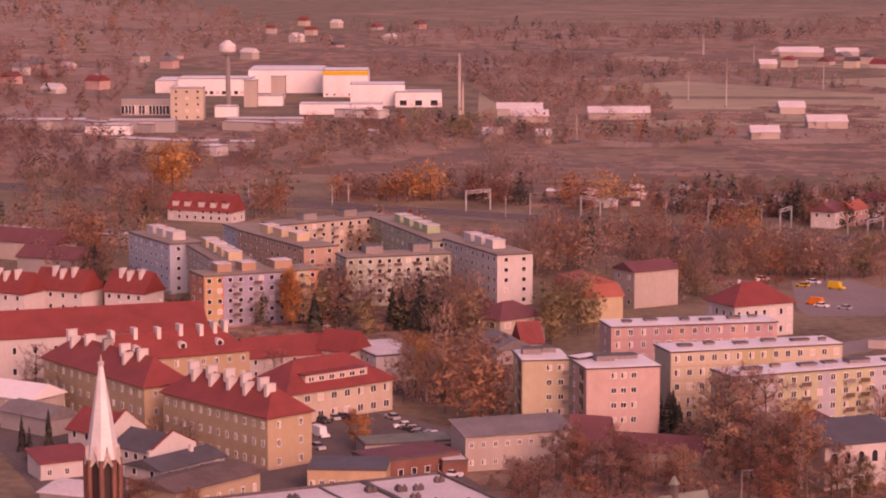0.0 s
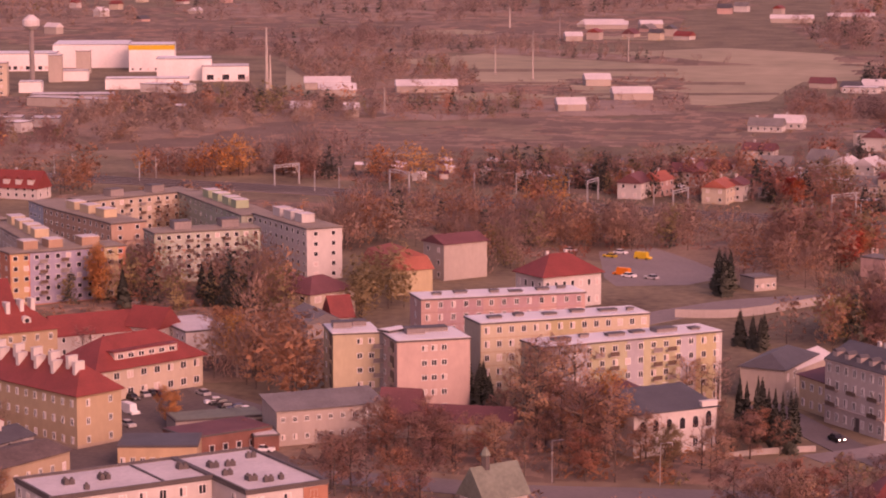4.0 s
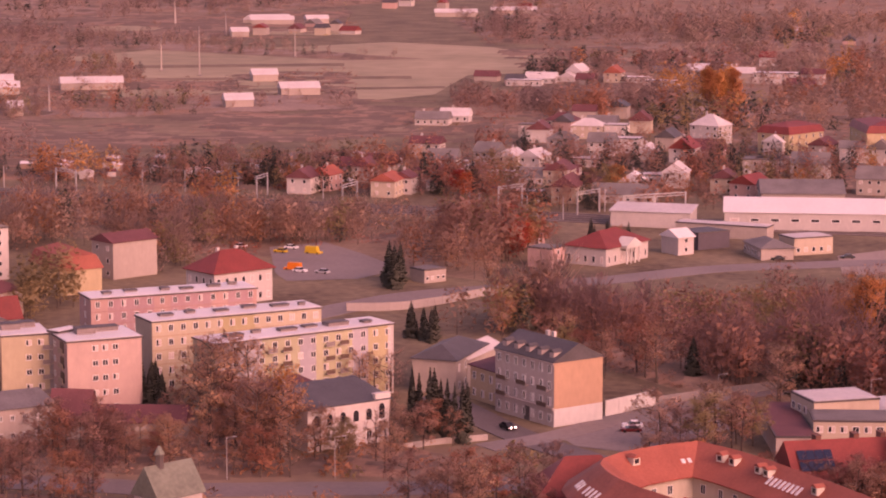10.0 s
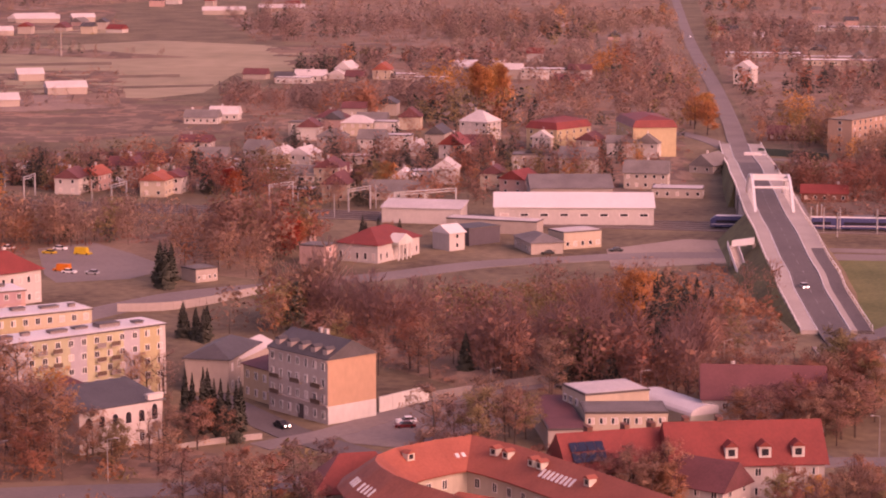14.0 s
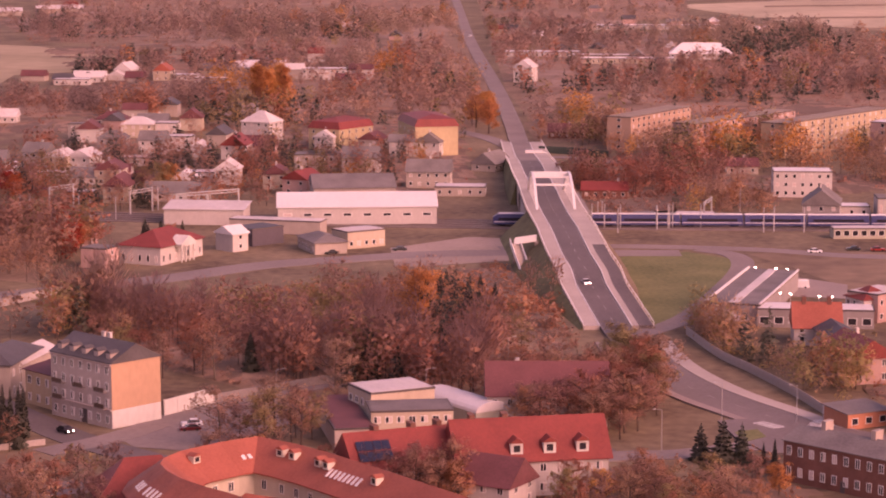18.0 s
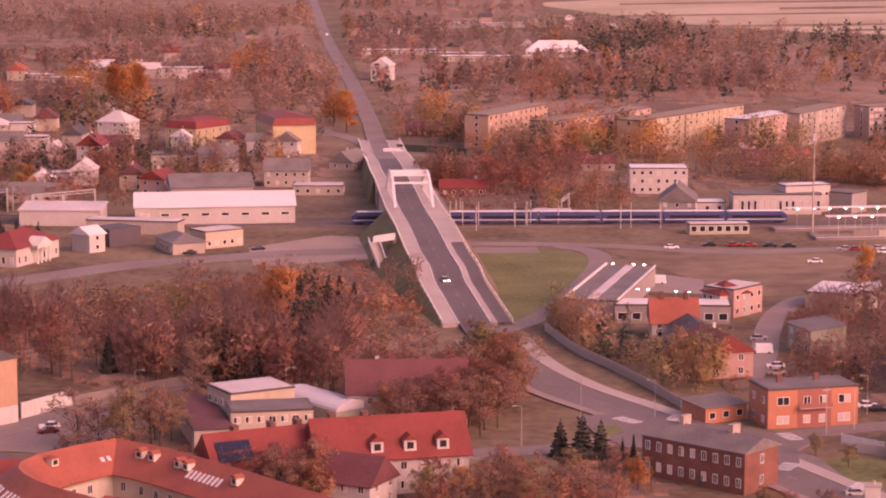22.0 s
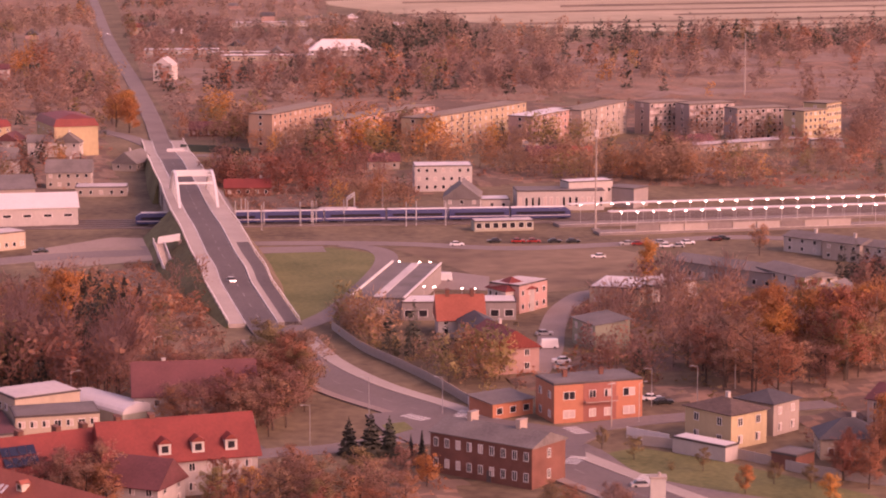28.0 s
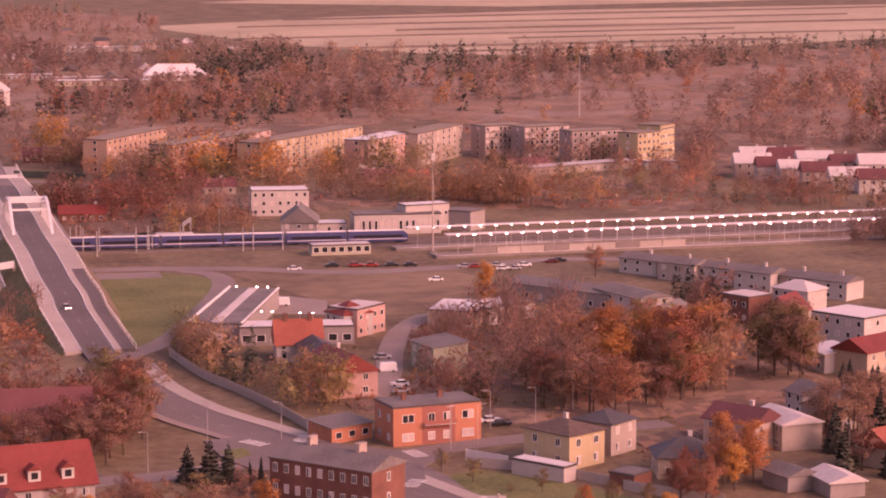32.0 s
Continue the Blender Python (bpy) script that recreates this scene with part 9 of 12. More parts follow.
building("house", "white two-storey house with a grey roof", "house", 60.7, 974.9, -8, 14, 9, 6.1, "gable", 2.5, plaster(0.48, 0.41, 0.375), ROOF_GREY, 2, {"S": 4, "N": 4, "E": 2, "W": 2}, chims=[(1.6, 0.4)], group="detached houses")
building("house", "white two-storey house with a grey roof", "house", 71.1, 974.1, 70, 10, 9, 6.1, "gable", 3.6, plaster(0.48, 0.41, 0.375), ROOF_GREY, 2, {"S": 3, "N": 3, "E": 2, "W": 2}, chims=[(-2.0, 0.4)], group="detached houses")
building("house", "red brick one-storey house with a red roof", "house", 121.9, 830.3, -8, 16, 9, 3.2, "gable", 2.4, BRICK, ROOF_RED, 1, {"S": 5, "N": 5, "E": 2, "W": 2}, chims=[(4.7, 0.4)], group="detached houses")
building("house", "red brick one-storey house with a maroon roof", "house", 137.8, 1042.2, -8, 20, 9, 3.2, "gable", 3.0, BRICK, ROOF_MAROON, 1, {"S": 6, "N": 6, "E": 2, "W": 2}, chims=[(-1.1, 0.4)], group="detached houses")
building("house", "beige one-storey house with a grey roof", "house", 128.6, 761.5, -8, 14, 8, 3.2, "flat", 0, plaster(0.39, 0.31, 0.265), ROOF_GREY, 1, {"S": 4, "N": 4, "E": 2, "W": 2}, group="detached houses")
building("house", "beige one-storey house with a pale roof", "house", 137.7, 760.1, -8, 20, 8, 3.2, "flat", 0, plaster(0.39, 0.31, 0.265), ROOF_PALE, 1, {"S": 6, "N": 6, "E": 2, "W": 2}, group="detached houses")
building("house", "beige one-storey house with a maroon roof", "house", 185.5, 901.1, -8, 12, 9, 3.2, "gable", 2.6, plaster(0.39, 0.31, 0.265), ROOF_MAROON, 1, {"S": 3, "N": 3, "E": 2, "W": 2}, chims=[(0.7, 0.4)], group="detached houses")
building("house", "grey two-storey house with a grey roof", "house", 184.9, 767.0, 75, 18, 12, 6.1, "gable", 4.5, plaster(0.30, 0.25, 0.235), ROOF_GREY, 2, {"S": 5, "N": 5, "E": 3, "W": 3}, chims=[(-0.5, 0.4)], group="detached houses")
building("house", "white one-storey house with a white roof", "house", 197.0, 776.9, -8, 12, 9, 3.2, "flat", 0, plaster(0.48, 0.41, 0.375), ROOF_WHITE, 1, {"S": 3, "N": 3, "E": 2, "W": 2}, group="detached houses")
building("house", "red brick one-storey house with a maroon roof", "house", 253.6, 907.8, -8, 16, 10, 3.2, "gable", 3.2, BRICK, ROOF_MAROON, 1, {"S": 5, "N": 5, "E": 2, "W": 2}, chims=[(-4.3, 0.4)], group="detached houses")
building("house", "beige one-storey house with a grey roof", "house", 247.6, 919.9, 70, 12, 9, 3.2, "gable", 3.5, plaster(0.39, 0.31, 0.265), ROOF_GREY, 1, {"S": 3, "N": 3, "E": 2, "W": 2}, chims=[(-3.4, 0.4)], group="detached houses")
building("house", "pink one-storey house with a orange-red tiled roof", "house", 264.5, 905.1, -8, 12, 9, 3.2, "gable", 3.0, plaster(0.48, 0.29, 0.25), ROOF_ORANGE, 1, {"S": 3, "N": 3, "E": 2, "W": 2}, chims=[(2.4, 0.4)], group="detached houses")
building("house", "red brick one-storey house with a maroon roof", "house", 324.2, 940.8, 20, 20, 10, 3.2, "gable", 2.8, BRICK, ROOF_MAROON, 1, {"S": 6, "N": 6, "E": 2, "W": 2}, chims=[(2.8, 0.4)], group="detached houses")
building("house", "beige one-storey house with a pale roof", "house", 344.8, 935.6, 18, 60, 10, 3.2, "flat", 0, plaster(0.39, 0.31, 0.265), ROOF_PALE, 1, {"S": 18, "N": 18, "E": 2, "W": 2}, group="detached houses")
building("house", "white one-storey house with a pale roof", "house", 382.7, 935.5, -8, 14, 8, 3.2, "flat", 0, plaster(0.48, 0.41, 0.375), ROOF_PALE, 1, {"S": 4, "N": 4, "E": 2, "W": 2}, group="detached houses")
building("apartment_house", "yellow apartment house with a red mansard roof", "apartment house", 34.7, 1007.3, 51.4, 24.2, 16.0, 9, "mansard", 4.5, plaster(0.48, 0.36, 0.22), ROOF_RED, 3, {"S": 5, "W": 3})
building("apartment_house", "yellow apartment house with corner turrets and red roofs", "apartment house", 70.4, 989.3, -81.4, 33.6, 18.0, 12, "mansard", 4.5, plaster(0.48, 0.36, 0.22), ROOF_RED, 3, {"S": 4, "W": 3})

# ---------- far blocks of flats ----------
flats("long tan block with small roof vents", 167.7, 1011.2, 55.6, 61.0, 11.0, 14, plaster(0.42, 0.26, 0.19), 5, {"S": 12, "E": 1, "W": 1}, panes=False, group="far blocks of flats", wsize=(1.6, 1.5), top=ROOF_TAN)
flats("long block with a pink end wall", 199.9, 985.0, 47.5, 80.7, 11.0, 14, plaster(0.48, 0.29, 0.25), 5, {"S": 18, "E": 1, "W": 1}, panes=False, group="far blocks of flats", wsize=(1.6, 1.5), top=ROOF_TAN, balconies=(6, 14, 22, 30, 38))
flats("long ochre block behind orange trees", 239.6, 987.8, 47.8, 91.5, 11.0, 14, plaster(0.46, 0.335, 0.225), 5, {"S": 18, "E": 1, "W": 1}, panes=False, group="far blocks of flats", wsize=(1.6, 1.5), top=ROOF_TAN, balconies=(6, 14, 22, 30, 38))
flats("long block with a white roof", 268.2, 968.4, 47.8, 41.8, 11.0, 14, plaster(0.48, 0.29, 0.25), 5, {"S": 10, "E": 1, "W": 1}, panes=False, group="far blocks of flats", wsize=(1.6, 1.5), top=ROOF_WHITE, balconies=(4, 10, 16))
flats("pale block with dark balconies", 298.6, 995.7, 51.1, 52.7, 11.0, 14, plaster(0.39, 0.31, 0.265), 5, {"S": 8, "E": 1, "W": 1}, panes=False, group="far blocks of flats", wsize=(1.6, 1.5), top=ROOF_TAN, balconies=(4, 9, 14))
flats("brown-grey block with deep balconies", 334.3, 1007.9, 18.2, 21.8, 11.0, 14, plaster(0.38, 0.285, 0.26), 5, {"S": 9, "E": 1, "W": 1}, panes=False, group="far blocks of flats", wsize=(1.6, 1.5), top=ROOF_TAN, balconies=(4, 10, 16))
flats("brown-grey block with deep balconies", 350.9, 997.9, 14.7, 24.0, 11.0, 14, plaster(0.38, 0.285, 0.26), 5, {"S": 9, "E": 1, "W": 1}, panes=False, group="far blocks of flats", wsize=(1.6, 1.5), top=ROOF_TAN, balconies=(4, 10, 16))
flats("brown-grey block with deep balconies", 365.0, 971.3, 11.4, 25.7, 11.0, 14, plaster(0.38, 0.285, 0.26), 5, {"S": 9, "E": 1, "W": 1}, panes=False, group="far blocks of flats", wsize=(1.6, 1.5), top=ROOF_TAN, balconies=(4, 10, 16))
flats("block with an ochre end wall", 381.0, 955.0, 30.1, 15.5, 11.0, 14, plaster(0.48, 0.36, 0.22), 5, {"S": 5, "E": 1, "W": 1}, panes=False, group="far blocks of flats", wsize=(1.6, 1.5), top=ROOF_TAN)
flats("tall ochre end of a block", 394.0, 967.5, 40.8, 13.9, 11.0, 16, plaster(0.48, 0.36, 0.22), 5, {"S": 6, "E": 1, "W": 1}, panes=False, group="far blocks of flats", wsize=(1.6, 1.5), top=ROOF_TAN)
building("terrace", "beige two-storey house with a pale roof", "terrace", 407.9, 896.9, -15, 15, 9, 6.1, "gable", 3.5, plaster(0.39, 0.31, 0.265), ROOF_PALE, 2, {"S": 4, "N": 4, "E": 2, "W": 2}, chims=[(1.2, 0.4)], group="far terraced houses")
building("terrace", "white two-storey house with a maroon roof", "terrace", 411.3, 882.3, -15, 15, 9, 6.1, "gable", 3.3, plaster(0.48, 0.41, 0.375), ROOF_MAROON, 2, {"S": 4, "N": 4, "E": 2, "W": 2}, chims=[(-3.5, 0.4)], group="far terraced houses")
building("terrace", "white two-storey house with a pale roof", "terrace", 416.5, 872.0, -15, 15, 9, 6.1, "gable", 2.9, plaster(0.48, 0.41, 0.375), ROOF_PALE, 2, {"S": 4, "N": 4, "E": 2, "W": 2}, chims=[(-3.2, 0.4)], group="far terraced houses")
building("terrace", "beige two-storey house with a maroon roof", "terrace", 419.7, 858.0, -15, 15, 9, 6.1, "gable", 3.4, plaster(0.39, 0.31, 0.265), ROOF_MAROON, 2, {"S": 4, "N": 4, "E": 2, "W": 2}, chims=[(-1.8, 0.4)], group="far terraced houses")
building("terrace", "white two-storey house with a pale roof", "terrace", 423.2, 840.2, -15, 15, 9, 6.1, "gable", 2.9, plaster(0.48, 0.41, 0.375), ROOF_PALE, 2, {"S": 4, "N": 4, "E": 2, "W": 2}, chims=[(4.5, 0.4)], group="far terraced houses")
building("terrace", "white two-storey house with a maroon roof", "terrace", 428.4, 826.4, -15, 15, 9, 6.1, "gable", 3.4, plaster(0.48, 0.41, 0.375), ROOF_MAROON, 2, {"S": 4, "N": 4, "E": 2, "W": 2}, chims=[(4.3, 0.4)], group="far terraced houses")
building("terrace", "beige two-storey house with a pale roof", "terrace", 424.2, 927.3, -15, 15, 9, 6.1, "gable", 2.9, plaster(0.39, 0.31, 0.265), ROOF_PALE, 2, {"S": 4, "N": 4, "E": 2, "W": 2}, chims=[(-0.1, 0.4)], group="far terraced houses")
building("terrace", "white two-storey house with a maroon roof", "terrace", 432.8, 917.4, -15, 15, 9, 6.1, "gable", 3.3, plaster(0.48, 0.41, 0.375), ROOF_MAROON, 2, {"S": 4, "N": 4, "E": 2, "W": 2}, chims=[(-0.2, 0.4)], group="far terraced houses")
building("terrace", "white two-storey house with a pale roof", "terrace", 440.2, 905.6, -15, 15, 9, 6.1, "gable", 2.7, plaster(0.48, 0.41, 0.375), ROOF_PALE, 2, {"S": 4, "N": 4, "E": 2, "W": 2}, chims=[(-0.9, 0.4)], group="far terraced houses")
building("terrace", "beige two-storey house with a maroon roof", "terrace", 447.8, 889.3, -15, 15, 9, 6.1, "gable", 2.5, plaster(0.39, 0.31, 0.265), ROOF_MAROON, 2, {"S": 4, "N": 4, "E": 2, "W": 2}, chims=[(-1.1, 0.4)], group="far terraced houses")
building("terrace", "white two-storey house with a pale roof", "terrace", 454.9, 878.0, -15, 15, 9, 6.1, "gable", 3.6, plaster(0.48, 0.41, 0.375), ROOF_PALE, 2, {"S": 4, "N": 4, "E": 2, "W": 2}, chims=[(4.1, 0.4)], group="far terraced houses")

# ---------- far factory ----------
building("factory_hall", "long white factory hall with a band of windows", "factory", -647.3, 1425.0, 19.0, 47.6, 30, 11, "flat", 0, plaster(0.68, 0.60, 0.57), ROOF_WHITE, 1, {"S": 12}, group="factory halls", wsize=(3.0, 2.4), mix=0.0)
building("factory_hall", "plain white factory hall", "factory", -687.6, 1445.4, 19.0, 20.5, 40, 8, "flat", 0, plaster(0.68, 0.60, 0.57), ROOF_WHITE, 1, None, group="factory halls")
building("factory_hall", "tall white factory hall with a pale roof", "factory", -617.5, 1474.8, 19.0, 49.2, 50, 15, "flat", 0, plaster(0.68, 0.60, 0.57), ROOF_WHITE, 1, None, group="factory halls")
building("factory_hall", "white factory block with a yellow top band", "factory", -563.0, 1442.7, 19.0, 29.1, 30, 17, "flat", 0, plaster(0.68, 0.60, 0.57), ROOF_WHITE, 1, {"S": 6}, group="factory halls", wsize=(1.6, 1.4), mix=0.0)
_f = [o for o in bpy.data.objects if o.get("label", "").startswith("white factory block with a yellow")][0]
_w = [c for c in _f.children if c.name.startswith("wall")][0].data.vertices
_b = Vector((2 * max(v.co.x for v in _w), 2 * max(v.co.y for v in _w), 0))
part("yellow_band", Shape().box(-_b.x / 2 - 0.2, _b.x / 2 + 0.2, -_b.y / 2 - 0.2, -_b.y / 2 - 0.02, 14.0, 16.8), PAINT["yellow"], _f, "yellow top band")
building("factory_hall", "white factory hall beside the yellow-banded block", "factory", -514.7, 1372.0, 19.0, 33.1, 26, 13, "flat", 0, plaster(0.68, 0.60, 0.57), ROOF_WHITE, 1, None, group="factory halls")
building("factory_hall", "low white factory hall", "factory", -487.1, 1369.3, 19.0, 28.1, 22, 9, "flat", 0, plaster(0.68, 0.60, 0.57), ROOF_PALE, 1, {"S": 3}, group="factory halls", wsize=(5.0, 3.4), mix=0.0)
building("factory_hall", "low white sheds of the factory", "factory", -509.3, 1296.3, 19.0, 48.0, 16, 6, "flat", 0, plaster(0.68, 0.60, 0.57), ROOF_WHITE, 1, None, group="factory halls")
building("factory_hall", "narrow white silo building", "factory", -581.6, 1330.5, 19.0, 7.9, 10, 16, "flat", 0, plaster(0.39, 0.31, 0.265), ROOF_WHITE, 1, None, group="factory halls")
building("factory_hall", "narrow white silo building", "factory", -594.7, 1404.5, 19.0, 9.0, 10, 14, "flat", 0, plaster(0.39, 0.31, 0.265), ROOF_WHITE, 1, None, group="factory halls")
building("factory_hall", "low pale factory shed", "factory", -577.4, 1344.1, 19.0, 20.7, 14, 6, "flat", 0, plaster(0.68, 0.60, 0.57), ROOF_PALE, 1, None, group="factory halls")
building("factory_hall", "pale shed with a low roof", "factory", -563.0, 1253.1, 19.0, 13.0, 12, 6, "flat", 0, plaster(0.68, 0.60, 0.57), ROOF_WHITE, 1, None, group="factory halls")
building("factory_hall", "cream five-storey office block", "factory", -575.3, 1227.0, 19.0, 18.5, 12, 18, "flat", 0, plaster(0.46, 0.36, 0.275), ROOF_PALE, 5, {"S": 3}, group="factory halls", wsize=(1.6, 1.5))
building("factory_hall", "dark skeleton of an unfinished hall", "factory", -613.0, 1251.5, 19.0, 27.8, 16, 10, "flat", 0, plaster(0.30, 0.25, 0.235), ROOF_GREY, 1, {"S": 14}, group="factory halls", wsize=(2.6, 5.0), mix=0.0)
building("shed", "low grey shed with a pale roof", "shed", -615.2, 1144.5, 19.0, 33.4, 14, 5, "flat", 0, plaster(0.30, 0.25, 0.235), ROOF_PALE, 1, None, group="factory halls")
building("shed", "low grey shed with a pale roof", "shed", -571.5, 1121.5, 19.0, 23.6, 14, 5, "flat", 0, plaster(0.68, 0.60, 0.57), ROOF_PALE, 1, None, group="factory halls")
building("shed", "low grey shed with a pale roof", "shed", -562.7, 1143.3, 19.0, 35.9, 14, 6, "flat", 0, plaster(0.30, 0.25, 0.235), ROOF_PALE, 1, None, group="factory halls")
building("shed", "low grey shed with a pale roof", "shed", -566.6, 1070.1, 19.0, 12.7, 14, 4, "flat", 0, plaster(0.30, 0.25, 0.235), ROOF_PALE, 1, None, group="factory halls")
building("shed", "low grey shed with a pale roof", "shed", -499.7, 1192.1, 19.0, 22.9, 14, 5, "flat", 0, plaster(0.30, 0.25, 0.235), ROOF_PALE, 1, None, group="factory halls")
building("shed", "low grey shed with a pale roof", "shed", -520.7, 1184.9, 19.0, 21.4, 14, 5, "flat", 0, plaster(0.30, 0.25, 0.235), ROOF_PALE, 1, None, group="factory halls")
building("shed", "low grey shed with a pale roof", "shed", -481.3, 1050.4, 19.0, 9.0, 14, 5, "flat", 0, plaster(0.30, 0.25, 0.235), ROOF_PALE, 1, None, group="factory halls")
building("shed", "low grey shed with a pale roof", "shed", -469.2, 1060.9, 19.0, 13.7, 14, 4, "flat", 0, plaster(0.30, 0.25, 0.235), ROOF_PALE, 1, None, group="factory halls")
building("shed", "low grey shed with a pale roof", "shed", -422.4, 1119.7, 19.0, 6.2, 14, 6, "flat", 0, plaster(0.30, 0.25, 0.235), ROOF_PALE, 1, None, group="factory halls")
building("far_building", "far low pale building with a pitched roof", "building", -345.8, 1310.9, 19.0, 34.6, 13, 4, "gable", 3, plaster(0.39, 0.31, 0.265), ROOF_PALE, 1, None, group="factory halls")
building("far_building", "far low pale building with a pitched roof", "building", -407.7, 1320.6, 19.0, 26.2, 13, 4, "gable", 3, plaster(0.39, 0.31, 0.265), ROOF_PALE, 1, None, group="factory halls")
building("far_building", "far low pale building with a pitched roof", "building", -386.7, 1271.2, 19.0, 20.4, 13, 4, "gable", 3, plaster(0.39, 0.31, 0.265), ROOF_PALE, 1, None, group="factory halls")
building("far_building", "far low pale building with a pitched roof", "building", -261.0, 1384.9, 19.0, 14.8, 13, 4, "gable", 3, plaster(0.39, 0.31, 0.265), ROOF_PALE, 1, None, group="factory halls")
building("far_building", "far low pale building with a pitched roof", "building", -223.2, 1286.8, 19.0, 21.4, 13, 4, "gable", 3, plaster(0.39, 0.31, 0.265), ROOF_PALE, 1, None, group="factory halls")
building("far_building", "far low pale building with a pitched roof", "building", -241.0, 1205.9, 19.0, 14.4, 13, 4, "gable", 3, plaster(0.39, 0.31, 0.265), ROOF_PALE, 1, None, group="factory halls")
building("far_building", "far low pale building with a pitched roof", "building", -381.5, 2053.9, 19.0, 34.2, 13, 4, "gable", 3, plaster(0.39, 0.31, 0.265), ROOF_PALE, 1, None, group="factory halls")
building("far_building", "far low pale building with a pitched roof", "building", -366.1, 1840.8, 19.0, 13.2, 13, 4, "gable", 3, plaster(0.39, 0.31, 0.265), ROOF_PALE, 1, None, group="factory halls")
building("far_building", "far low pale building with a pitched roof", "building", -339.1, 2048.4, 19.0, 19.3, 13, 4, "gable", 3, plaster(0.39, 0.31, 0.265), ROOF_PALE, 1, None, group="factory halls")
building("far_building", "far low pale building with a pitched roof", "building", -341.5, 1147.1, 19.0, 7.1, 13, 4, "gable", 3, plaster(0.39, 0.31, 0.265), ROOF_PALE, 1, None, group="factory halls")
building("far_building", "far low pale building with a pitched roof", "building", -368.6, 1148.0, 19.0, 10.0, 13, 4, "gable", 3, plaster(0.39, 0.31, 0.265), ROOF_PALE, 1, None, group="factory halls")
building("far_building", "far low pale building with a pitched roof", "building", -231.4, 2179.5, 7.7, 38.8, 13, 4, "gable", 3, plaster(0.39, 0.31, 0.265), ROOF_PALE, 1, None, group="factory halls")
building("far_building", "far low pale building with a pitched roof", "building", -182.5, 2230.2, 7.7, 42.2, 13, 4, "gable", 3, plaster(0.39, 0.31, 0.265), ROOF_PALE, 1, None, group="factory halls")
building("far_building", "far low pale building with a pitched roof", "building", -374.1, 2027.9, 7.7, 36.5, 13, 4, "gable", 3, plaster(0.39, 0.31, 0.265), ROOF_PALE, 1, None, group="factory halls")
mast(-438.7, 1303.1, 36.0, "tall pale factory chimney", 1.1)
mast(-436.8, 1303.7, 20.0, "short red-brown factory chimney", 0.9)
tower = thing("water_tower", "pale round water tower on a dark slender shaft", "water tower", -583.2, 1300.1)
part("shaft", Shape().tube((0, 0, 0), (0, 0, 33), 1.6, 1.3, 12), CONC_DARK, tower)
ring = lambda r: [(math.cos(i * math.tau / 16) * r, math.sin(i * math.tau / 16) * r) for i in range(16)]
part("tank", Shape().prism(ring(2.5), 33, 35, 0, ring(5.0)).prism(ring(5.0), 35, 38.5).prism(ring(5.0), 38.5, 41.5, 0, ring(1.5)), ROOF_PALE, tower)
mast(-340.1, 1459.8, 21, "tall pale mast far off in the fields", 0.5, "far masts")
mast(-454.1, 2002.0, 20, "tall pale mast far off in the fields", 0.5, "far masts")
mast(-378.0, 1846.3, 18, "tall pale mast far off in the fields", 0.5, "far masts")
mast(-279.0, 1595.0, 20, "tall pale mast far off in the fields", 0.5, "far masts")
mast(-307.2, 1419.7, 30, "tall pale mast far off in the fields", 0.5, "far masts")
mast(-328.4, 1161.9, 14, "tall pale mast far off in the fields", 0.5, "far masts")
mast(434.2, 1173.5, 34, "tall pale mast far off in the fields", 0.5, "far masts")
mast(-455.3, 2010.4, 16, "tall pale mast far off in the fields", 0.5, "far masts")

# ---------- more houses and gardens ----------
building("row_house", "red-roofed row of houses with white dormers", "house", -365.7, 794.3, -6, 27, 10, 4.5, "gable", 5.5, plaster(0.48, 0.41, 0.375), ROOF_RED, 2, {"S": 8, "N": 8, "E": 2, "W": 2}, chims=[(2.1, 0.4)], group="detached houses")
_r = [o for o in bpy.data.objects if o.get("label", "").startswith("red-roofed row of houses")][0]
for u in (-10.5, -5.5, 0.5, 5.5, 10.5):
    dm = part("dormer", Shape().box(-1.2, 1.2, 0, 3.0, 0, 2.2), plaster(0.56, 0.47, 0.43), _r, "white dormer", at=pose(u, -4.4, 5.0))
    part("dormer_roof", Shape().prism([(-1.5, -0.3), (1.5, -0.3), (1.5, 3.0), (-1.5, 3.0)], 2.202, 3.2, 0, [(-0.1, -0.3), (0.1, -0.3), (0.1, 3.0), (-0.1, 3.0)]), ROOF_RED, dm)

building("house", "white house with a steep red roof and white chimneys", "house", -295.3, 592.9, -8, 13, 10, 6.5, "gable", 5.0, plaster(0.54, 0.46, 0.42), ROOF_RED, 2, {"S": 4}, chims=[(-3, -1), (0, -1.6), (3.5, -1)], chim_mat=plaster(0.535, 0.468, 0.428))
building("house", "white house with a steep red roof and white chimneys", "house", -314.8, 590.4, -8, 17, 10, 6.5, "gable", 5.0, plaster(0.54, 0.46, 0.42), ROOF_RED, 2, {"S": 4}, chims=[(-3, -1), (0, -1.6), (3.5, -1)], chim_mat=plaster(0.535, 0.468, 0.428))
building("house", "white house with a steep red roof and white chimneys", "house", -327.8, 581.7, -8, 16, 10, 6.5, "gable", 5.0, plaster(0.54, 0.46, 0.42), ROOF_RED, 2, {"S": 4}, chims=[(-3, -1), (0, -1.6), (3.5, -1)], chim_mat=plaster(0.535, 0.468, 0.428))
